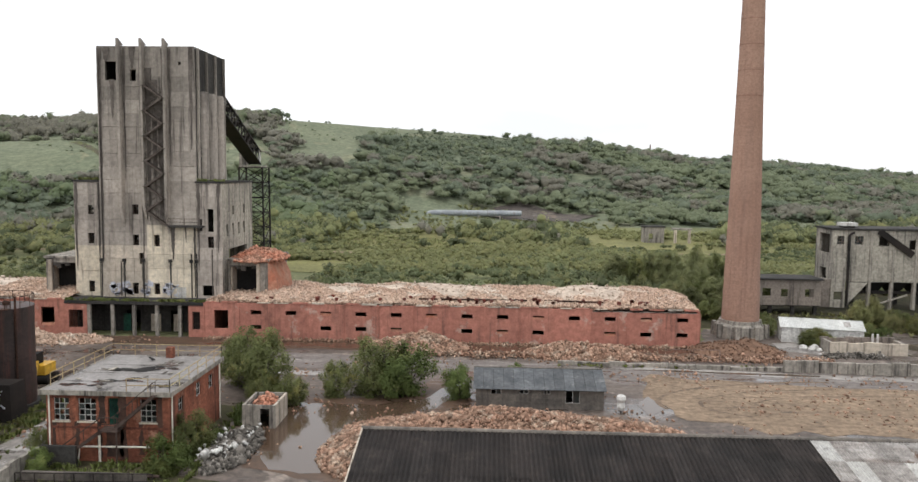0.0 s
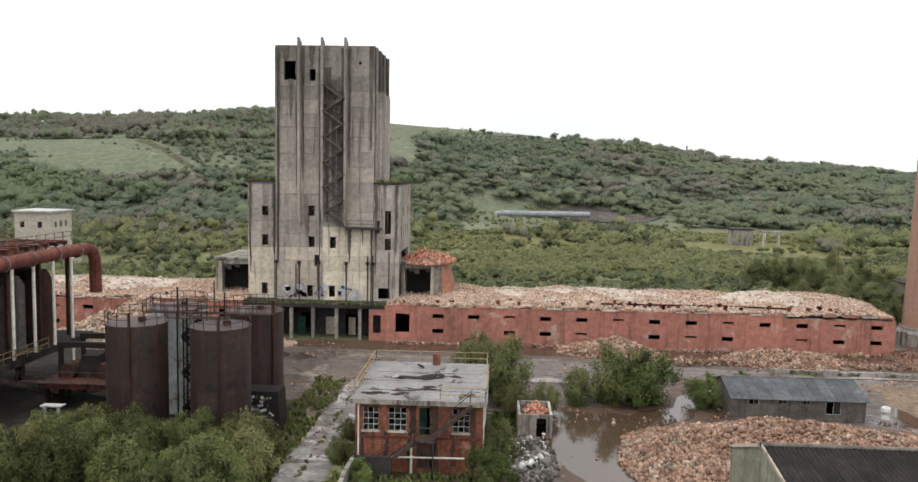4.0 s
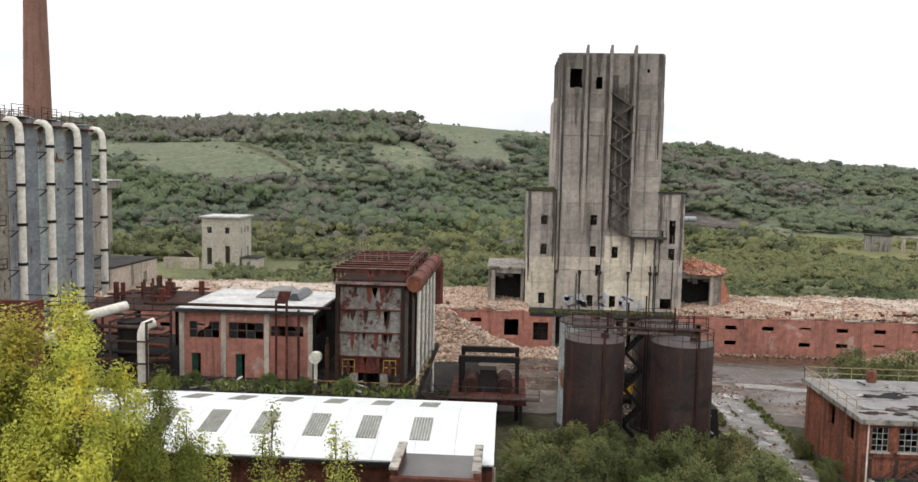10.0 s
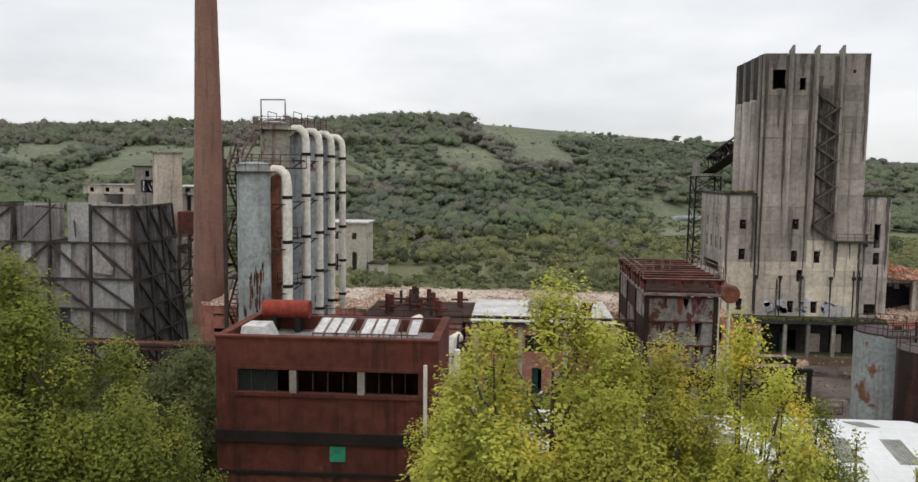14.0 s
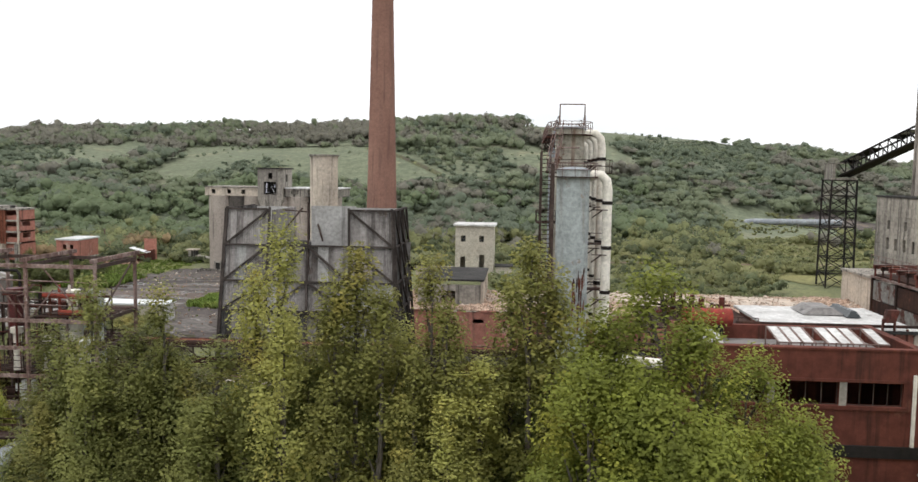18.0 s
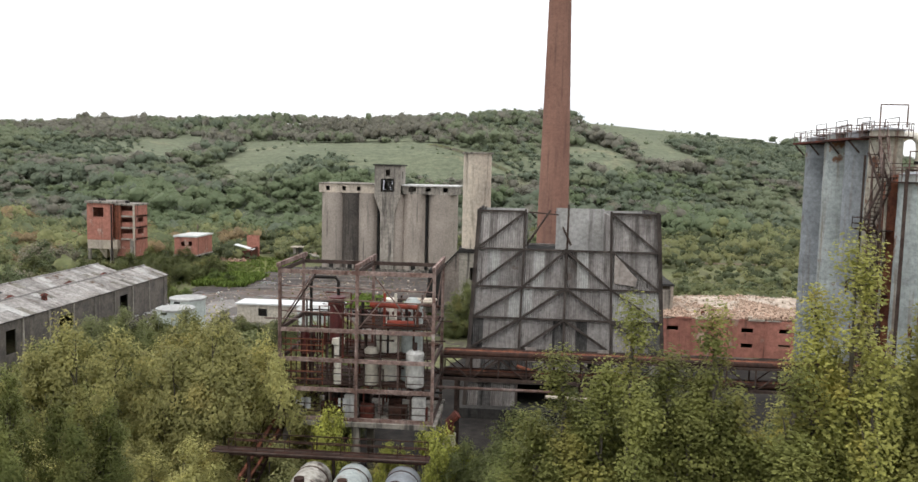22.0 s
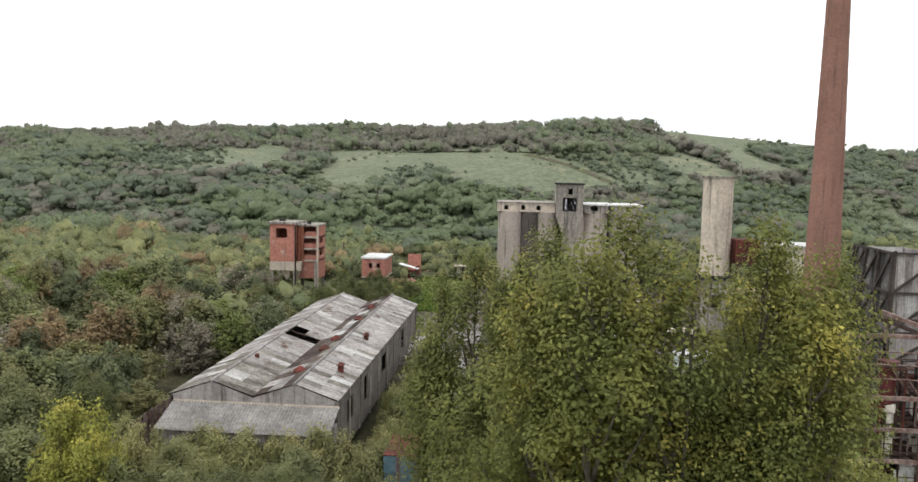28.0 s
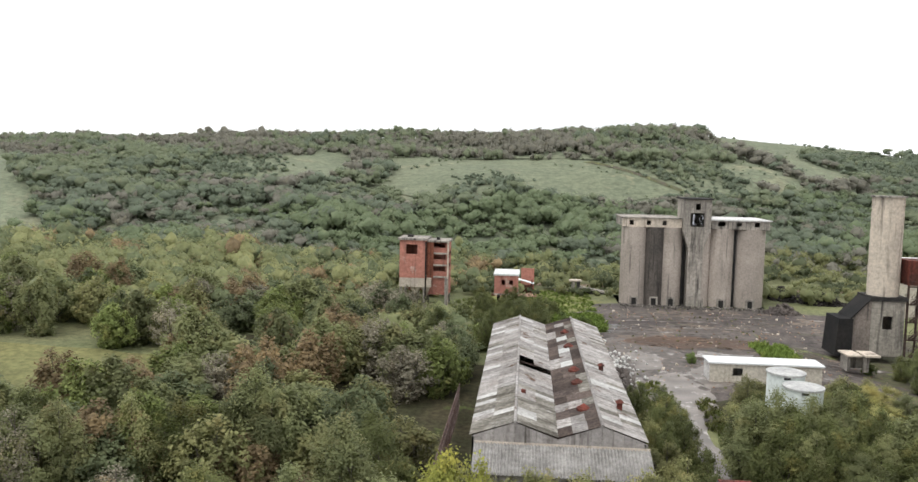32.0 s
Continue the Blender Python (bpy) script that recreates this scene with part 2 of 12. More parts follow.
CHIM = mat("chimney_brick", (0.37, 0.235, 0.178), (0.31, 0.19, 0.142), big=0.12, fine_amt=0.15, brick=0.92, brick_vary=0.85, streak=(0.2, 0.12, 0.095), streak_at=0.55, streak_amt=0.6, wash=((0.24, 0.16, 0.13), 0.55, 0.6))
CHIM_RED = mat("red_chimney_brick", (0.3, 0.168, 0.128), (0.24, 0.13, 0.1), big=0.12, fine_amt=0.15, brick=0.92, brick_vary=0.85, streak=(0.13, 0.08, 0.065), streak_at=0.54, streak_amt=0.7, wash=((0.15, 0.095, 0.08), 0.54, 0.6))
RUST = mat("brown_rust", (0.0638, 0.0315, 0.0225), (0.0375, 0.0225, 0.018), big=0.5, fine_amt=0.35, streak=(0.0188, 0.0142, 0.0128), streak_at=0.5, spot=(0.105, 0.045, 0.0285), spot_at=0.6, rough=0.85)
RUST_RED = mat("red_oxide_steel", (0.145, 0.0425, 0.0306), (0.0723, 0.0323, 0.0255), big=0.6, fine_amt=0.4, streak=(0.0298, 0.0187, 0.0161), streak_at=0.5, spot=(0.178, 0.102, 0.0765), spot_at=0.64, rough=0.85)
TANK = mat("rust_brown_tank_plate", (0.046, 0.027, 0.024), (0.03, 0.02, 0.018), big=0.3, fine_amt=0.35, streak=(0.09, 0.032, 0.024), streak_at=0.54, streak_amt=0.8, spot=(0.016, 0.013, 0.012), spot_at=0.58, rough=0.5, spec=0.4, per=0.14, wash=((0.1, 0.08, 0.072), 0.6, 0.5))
PANEL = mat("grey_brown_rusting_panel", (0.27, 0.268, 0.245), (0.19, 0.17, 0.15), big=0.6, fine_amt=0.35, streak=(0.1, 0.04, 0.028), streak_at=0.51, streak_amt=0.9, spot=(0.09, 0.036, 0.027), spot_at=0.53, spot_scale=0.9, rough=0.7, per=0.12)
COLUMN = mat("pale_blue_grey_steel", (0.4248, 0.4626, 0.4491), (0.3114, 0.3393, 0.3294), big=0.35, fine_amt=0.25, streak=(0.189, 0.1224, 0.07785), streak_at=0.54, streak_amt=0.7, spot=(0.2268, 0.1134, 0.06408), spot_at=0.58, spot_scale=0.5, rough=0.65, island=0.12, wash=((0.1602, 0.1035, 0.06867), 0.58, 0.6))
COLUMN_DK = mat("dull_grey_steel", (0.3, 0.32, 0.335), (0.215, 0.23, 0.245), big=0.35, fine_amt=0.25, streak=(0.16, 0.125, 0.095), streak_at=0.56, spot=(0.17, 0.11, 0.075), spot_at=0.64, spot_scale=0.4, rough=0.6, island=0.14, per=0.1)
PIPE_W = mat("cream_lagging", (0.799, 0.756, 0.659), (0.67, 0.626, 0.54), big=0.6, fine_amt=0.2, streak=(0.324, 0.248, 0.184), streak_at=0.6, streak_amt=0.6, rough=0.75)
PIPE_OR = mat("rust_orange_pipe", (0.22, 0.085, 0.05), (0.115, 0.045, 0.03), big=0.8, fine_amt=0.35, streak=(0.06, 0.03, 0.023), streak_at=0.52, rough=0.85)
RUST_MAIN = mat("red_brown_painted_pipe", (0.19, 0.062, 0.045), (0.12, 0.042, 0.033), big=0.7, fine_amt=0.35, streak=(0.06, 0.026, 0.02), streak_at=0.54, rough=0.65)
BLACK = mat("black_steel", (0.018, 0.0168, 0.0162), (0.03, 0.024, 0.021), rough=0.8)
STEEL = mat("rusty_steelwork", (0.0525, 0.0345, 0.0285), (0.0825, 0.06, 0.051), big=0.7, fine_amt=0.35, rough=0.85)
STEEL_GR = mat("grey_painted_steelwork", (0.225, 0.172, 0.155), (0.13, 0.08, 0.066), big=0.8, fine_amt=0.35, rough=0.85)
CLAD = mat("weathered_asbestos_cladding", (0.36, 0.335, 0.318), (0.26, 0.24, 0.226), big=0.3, streak=(0.085, 0.074, 0.067), streak_at=0.53, streak_amt=0.75, per=0.14, spot=(0.17, 0.135, 0.115), spot_at=0.6, spot_scale=0.35, wash=((0.075, 0.064, 0.058), 0.5, 0.8))
CLAD_PALE = mat("pale_asbestos_cladding", (0.47, 0.46, 0.44), (0.36, 0.35, 0.33), big=0.3, streak=(0.14, 0.13, 0.12), streak_at=0.55, per=0.1)
TIMBER = mat("grey_timber", (0.17, 0.15, 0.13), (0.11, 0.1, 0.09), big=0.8, streak=(0.06, 0.055, 0.05), per=0.15)
ROOF_BLK = mat("black_roof_sheet", (0.03, 0.025, 0.023), (0.02, 0.018, 0.017), big=0.4, fine_amt=0.4, streak=(0.045, 0.037, 0.032), streak_at=0.55, spot=(0.07, 0.058, 0.05), spot_at=0.68, spot_scale=1.2, rough=0.7, per=0.3)
ROOF_GREY = mat("grey_roof_sheet", (0.34, 0.323, 0.306), (0.23, 0.212, 0.196), big=0.3, fine_amt=0.35, streak=(0.119, 0.0935, 0.0808), streak_at=0.54, flat_streak=True, spot=(0.128, 0.0892, 0.068), spot_at=0.6, spot_scale=0.5, per=0.25)
ROOF_WHITE = mat("white_roof_sheet", (0.703, 0.712, 0.703), (0.655, 0.665, 0.655), big=0.25, fine_amt=0.07, spot=(0.522, 0.513, 0.475), spot_at=0.72, spot_scale=0.35, rough=0.6, per=0.03)
ROOF_MOSS = mat("mossy_stained_roof_sheet", (0.235, 0.222, 0.196), (0.146, 0.134, 0.112), big=0.5, fine_amt=0.4, streak=(0.0672, 0.0582, 0.047), streak_at=0.5, flat_streak=True, spot=(0.381, 0.364, 0.336), spot_at=0.62, spot_scale=0.8, per=0.2)
ROOF_SOIL = mat("brown_black_roof_sheet", (0.105, 0.082, 0.07), (0.07, 0.056, 0.05), big=0.5, fine_amt=0.4, spot=(0.2, 0.18, 0.16), spot_at=0.66, spot_scale=0.9, per=0.35)
ROOF_DULL = mat("dirty_white_roof_sheet", (0.56, 0.57, 0.55), (0.44, 0.44, 0.42), big=0.3, fine_amt=0.2, spot=(0.25, 0.23, 0.2), spot_at=0.62, spot_scale=0.4, rough=0.65, per=0.12)
SOIL_RED = mat("red_brown_earth", (0.19, 0.115, 0.078), (0.125, 0.077, 0.054), big=0.3, fine=1.5, fine_amt=0.4, spot=(0.26, 0.19, 0.15), spot_at=0.66, spot_scale=0.6, bump=0.5)
ROOF_FELT = mat("grey_roof_felt", (0.26, 0.245, 0.235), (0.19, 0.178, 0.168), big=0.5, fine_amt=0.3, spot=(0.06, 0.055, 0.052), spot_at=0.6, spot_scale=0.5, rough=0.55, wet=(0.3, 0.54))
ROOF_PALE = mat("pale_roof_felt", (0.60, 0.59, 0.57), (0.45, 0.44, 0.42), big=0.5, spot=(0.25, 0.23, 0.21), spot_at=0.62, rough=0.6)
RENDERED = mat("cream_render", (0.52, 0.48, 0.40), (0.44, 0.40, 0.33), big=0.3, streak=(0.25, 0.22, 0.18), streak_at=0.6)
GRAFFITI = mat("white_paint_scrawl", (0.62, 0.63, 0.66), (0.4, 0.4, 0.46), big=2.0)
WHITE = mat("dirty_white_paint", (0.62, 0.61, 0.58), (0.46, 0.45, 0.43), big=0.8, fine_amt=0.3, streak=(0.2, 0.18, 0.16), streak_at=0.54, rough=0.7)
YELLOW = mat("yellow_machine_paint", (0.62, 0.36, 0.03), (0.5, 0.28, 0.03), big=1.0, rough=0.5)
GREEN_P = mat("green_hoarding", (0.05, 0.34, 0.19), (0.04, 0.25, 0.15), big=1.0)
DEBRIS = mat("crushed_brick_rubble", (0.46, 0.345, 0.265), (0.4, 0.275, 0.205), big=0.3, fine=2.0, fine_amt=0.35, island=0.36, spot=(0.5, 0.42, 0.345), spot_at=0.55, spot_scale=0.3)
DEBRIS_MIX = mat("broken_brick_heap", (0.32, 0.21, 0.15), (0.235, 0.14, 0.098), big=0.5, fine=2.0, fine_amt=0.4, island=0.5, spot=(0.36, 0.275, 0.21), spot_at=0.54, spot_scale=0.6)
DEBRIS_RED = mat("red_brick_rubble", (0.40, 0.16, 0.10), (0.42, 0.24, 0.17), big=0.4, fine=2.0, island=0.45)
DEBRIS_GREY = mat("grey_concrete_rubble", (0.158, 0.143, 0.126), (0.0864, 0.0784, 0.068), big=0.5, fine=2.0, fine_amt=0.4, island=0.7, spot=(0.302, 0.28, 0.252), spot_at=0.6, spot_scale=1.2)
BARK = mat("bark", (0.09, 0.075, 0.06), (0.14, 0.125, 0.105), big=2.0)
EARTH = mat("earth_and_grass", (0.12, 0.135, 0.066), (0.145, 0.145, 0.076), big=0.06, fine=1.2, fine_amt=0.35, spot=(0.165, 0.172, 0.082), spot_at=0.5, spot_scale=0.05, bump=0.5)
# hill turf: paler and bluer, with distance haze put into the colour
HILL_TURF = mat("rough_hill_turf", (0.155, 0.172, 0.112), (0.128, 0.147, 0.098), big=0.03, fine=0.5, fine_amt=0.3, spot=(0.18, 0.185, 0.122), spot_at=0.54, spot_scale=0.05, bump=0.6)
YARD = mat("wet_yard_surface", (0.145, 0.118, 0.1), (0.085, 0.069, 0.06), big=0.12, fine=1.5, fine_amt=0.45, spot=(0.22, 0.182, 0.155), spot_at=0.57, spot_scale=0.25, rough=0.6, bump=0.3, wet=(0.14, 0.52))
DIRT = mat("sandy_dirt", (0.246, 0.183, 0.128), (0.178, 0.132, 0.0935), big=0.15, fine=1.5, fine_amt=0.4, streak=(0.102, 0.0765, 0.0578), streak_at=0.54, flat_streak=True, spot=(0.119, 0.0935, 0.0723), spot_at=0.62, spot_scale=0.2, bump=0.4)
MUD = mat("brown_mud", (0.11, 0.07, 0.048), (0.075, 0.05, 0.036), big=0.2, fine_amt=0.35, rough=0.5, bump=0.3, wet=(0.25, 0.5))
COAL = mat("black_coal_ground", (0.07, 0.06, 0.056), (0.11, 0.094, 0.083), big=0.12, fine=1.0, fine_amt=0.5, spot=(0.165, 0.132, 0.105), spot_at=0.57, spot_scale=0.13, streak=(0.1, 0.105, 0.055), streak_at=0.58, streak_amt=0.7, flat_streak=True, bump=0.4, wet=(0.16, 0.56))
BLACK_SOIL = mat("black_oily_ground", (0.0193, 0.0171, 0.016), (0.0358, 0.0314, 0.0275), big=0.3, fine=1.2, fine_amt=0.45, spot=(0.055, 0.0523, 0.033), spot_at=0.63, spot_scale=0.3, bump=0.4)
ROAD = mat("wet_concrete_road", (0.24, 0.222, 0.205), (0.125, 0.115, 0.106), big=0.4, fine=1.2, fine_amt=0.45, spot=(0.42, 0.4, 0.38), spot_at=0.55, spot_scale=0.55, rough=0.5, bump=0.15, wet=(0.45, 0.55))
TRACK = mat("grey_tarmac", (0.125, 0.107, 0.097), (0.17, 0.15, 0.137), big=0.2, fine=1.5, fine_amt=0.4, streak=(0.3, 0.275, 0.255), streak_at=0.54, streak_amt=0.8, flat_streak=True, spot=(0.075, 0.064, 0.056), spot_at=0.6, spot_scale=0.2, rough=0.6, bump=0.15, wet=(0.2, 0.54))
L_OLIVE = leaf_mat("olive_grey_leaves", (0.273, 0.2665, 0.117), (0.208, 0.2145, 0.0936), (0.325, 0.2925, 0.13), island=0.18, per=0.3)
GRASS = leaf_mat("grass_blades", (0.14, 0.17, 0.05), (0.19, 0.19, 0.07), (0.10, 0.14, 0.04))
L_POPLAR = leaf_mat("poplar_leaves", (0.347, 0.336, 0.0998), (0.278, 0.281, 0.084), (0.441, 0.389, 0.11), island=0.2, per=0.25)
L_YELLOW = leaf_mat("yellowing_leaves", (0.5, 0.48, 0.088), (0.4, 0.42, 0.08), (0.6, 0.5, 0.088), island=0.16, per=0.25)
L_LIME = leaf_mat("lime_green_leaves", (0.265, 0.29, 0.055), (0.2, 0.228, 0.047), (0.345, 0.34, 0.064), island=0.2, per=0.2)
L_DARK = leaf_mat("dark_scrub_leaves", (0.155, 0.17, 0.064), (0.121, 0.138, 0.0537), (0.208, 0.198, 0.0708), per=0.3, island=0.16)
L_WILLOW = leaf_mat("willow_leaves", (0.423, 0.398, 0.156), (0.333, 0.323, 0.126), (0.504, 0.444, 0.171), island=0.2)
L_GREEN = leaf_mat("fresh_green_leaves", (0.145, 0.185, 0.058), (0.112, 0.15, 0.048), (0.19, 0.21, 0.07), island=0.16)
L_POPG = leaf_mat("mid_green_poplar_leaves", (0.224, 0.228, 0.0713), (0.176, 0.187, 0.0598), (0.285, 0.264, 0.0808), island=0.2, per=0.2)
L_WOOD = leaf_mat("mixed_woodland_leaves", (0.212, 0.224, 0.103), (0.175, 0.193, 0.0906), (0.254, 0.246, 0.113), per=0.3, island=0.08, grain=0.15)
L_WOOD_DK = leaf_mat("dark_woodland_leaves", (0.14, 0.163, 0.083), (0.117, 0.137, 0.0708), (0.176, 0.182, 0.0891), per=0.3, island=0.08, grain=0.15)
L_WOOD_YL = leaf_mat("yellow_green_woodland_leaves", (0.27, 0.2754, 0.1242), (0.2268, 0.2398, 0.1102), (0.3078, 0.3002, 0.135), per=0.25, island=0.08, grain=0.15)
L_BROWN = leaf_mat("autumn_brown_leaves", (0.25, 0.185, 0.1), (0.205, 0.155, 0.088), (0.29, 0.215, 0.11), per=0.2, island=0.18)
# hill leaves: haze mixed into the tones, extra translucency to lift their shade
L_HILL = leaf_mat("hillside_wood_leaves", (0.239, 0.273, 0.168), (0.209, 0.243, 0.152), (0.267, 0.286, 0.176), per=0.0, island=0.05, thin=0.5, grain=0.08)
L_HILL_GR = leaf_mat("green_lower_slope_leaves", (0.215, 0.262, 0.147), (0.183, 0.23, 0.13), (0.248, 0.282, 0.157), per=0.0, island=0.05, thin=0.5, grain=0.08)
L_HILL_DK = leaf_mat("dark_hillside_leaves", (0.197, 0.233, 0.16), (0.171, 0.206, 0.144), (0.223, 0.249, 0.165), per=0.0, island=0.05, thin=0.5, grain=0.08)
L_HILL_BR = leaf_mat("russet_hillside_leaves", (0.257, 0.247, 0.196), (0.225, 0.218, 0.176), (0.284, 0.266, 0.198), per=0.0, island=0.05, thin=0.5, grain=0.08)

L_TWIG = leaf_mat("grey_olive_sparse_leaves", (0.2724, 0.2472, 0.18), (0.2268, 0.2076, 0.15), (0.3168, 0.2772, 0.192), per=0.2)
L_NETTLE = leaf_mat("bright_nettle_leaves", (0.2, 0.275, 0.062), (0.165, 0.235, 0.052), (0.25, 0.3, 0.075))
L_SPRING = leaf_mat("bright_sallow_leaves", (0.2184, 0.2522, 0.08242), (0.1768, 0.2145, 0.07059), (0.2626, 0.2665, 0.09412))
GREEN_DK = mat("dark_green_door_paint", (0.025, 0.085, 0.06), (0.02, 0.05, 0.04), big=1.0, fine_amt=0.35, streak=(0.03, 0.025, 0.02))
# darker cladding: stained front sheets, and end faces with shade in the colour
CLAD_DK = mat("sooted_asbestos_cladding", (0.15, 0.142, 0.136), (0.09, 0.086, 0.082), big=0.4, fine_amt=0.35, streak=(0.025, 0.024, 0.023), streak_at=0.48, streak_amt=0.9, per=0.3, spot=(0.3, 0.29, 0.28), spot_at=0.66, spot_scale=0.25)
RED_PAINT = mat("red_brown_painted_wall", (0.14, 0.047, 0.033), (0.108, 0.037, 0.027), big=0.25, fine=1.6, fine_amt=0.25, streak=(0.04, 0.02, 0.016), streak_at=0.52, streak_amt=0.75, spot=(0.17, 0.07, 0.05), spot_at=0.62, spot_scale=0.6, wash=((0.035, 0.019, 0.015), 0.54, 0.7))
RED_DRUM = mat("bright_red_drum_paint", (0.3, 0.05, 0.035), (0.2, 0.04, 0.03), big=0.9, fine_amt=0.3, streak=(0.1, 0.04, 0.03), rough=0.7)
TANK_PALE = mat("pale_flaking_tank_paint", (0.44, 0.42, 0.37), (0.3, 0.28, 0.25), big=0.7, fine_amt=0.4, streak=(0.06, 0.045, 0.036), streak_at=0.5, streak_amt=0.9, spot=(0.11, 0.07, 0.05), spot_at=0.57, spot_scale=0.9, rough=0.7)
COLUMN_CREAM = mat("cream_flaking_steel", (0.4, 0.375, 0.31), (0.29, 0.265, 0.215), big=0.4, fine_amt=0.3, streak=(0.16, 0.085, 0.055), streak_at=0.52, streak_amt=0.8, spot=(0.15, 0.07, 0.045), spot_at=0.58, spot_scale=0.6, rough=0.7, island=0.15)
DUST = mat("pale_brick_dust", (0.5, 0.42, 0.345), (0.42, 0.345, 0.28), big=0.25, fine=1.2, fine_amt=0.3, spot=(0.36, 0.27, 0.21), spot_at=0.56, spot_scale=0.4, bump=0.4)
WET_PALE = mat("pale_wet_gravel", (0.3, 0.28, 0.26), (0.2, 0.182, 0.165), big=0.3, fine=1.4, fine_amt=0.45, spot=(0.38, 0.36, 0.34), spot_at=0.58, spot_scale=0.6, rough=0.4)
L_GOLD = leaf_mat("dull_gold_green_leaves", (0.36, 0.365, 0.085), (0.3, 0.315, 0.075), (0.43, 0.4, 0.09))
L_BIG = leaf_mat("yellow_tipped_poplar_leaves", (0.236, 0.242, 0.0649), (0.142, 0.165, 0.0507), (0.389, 0.348, 0.0915), island=0.3, per=0.12)
L_PYR = leaf_mat("silvery_green_poplar_leaves", (0.194, 0.206, 0.0675), (0.144, 0.165, 0.055), (0.269, 0.256, 0.0875), island=0.2, per=0.2)
# leaf litter, its colour darkened for the shade under bushes and trees
LITTER = mat("dark_leaf_litter", (0.042, 0.042, 0.022), (0.06, 0.052, 0.03), big=0.3, fine=1.5, fine_amt=0.45, spot=(0.07, 0.085, 0.03), spot_at=0.58, spot_scale=0.25, bump=0.5)

GLASS = bpy.data.materials.new("dirty_window_glass")
GLASS.use_nodes = True
_g = GLASS.node_tree.nodes["Principled BSDF"]
_g.inputs["Base Color"].default_value, _g.inputs["Roughness"].default_value = (0.025, 0.03, 0.03, 1), 0.25
WATER = bpy.data.materials.new("puddle_water")
WATER.use_nodes = True
_w = WATER.node_tree.nodes["Principled BSDF"]
_w.inputs["Base Color"].default_value, _w.inputs["Roughness"].default_value = (0.07, 0.045, 0.03, 1), 0.06
_wt, _wb = WATER.node_tree.nodes.new("ShaderNodeTexNoise"), WATER.node_tree.nodes.new("ShaderNodeBump")
_wt.inputs["Scale"].default_value, _wb.inputs["Strength"].default_value, _wb.inputs["Distance"].default_value = 1.5, 0.15, 0.02
WATER.node_tree.links.new(_wt.outputs[0], _wb.inputs["Height"])
WATER.node_tree.links.new(_wb.outputs[0], _w.inputs["Normal"])


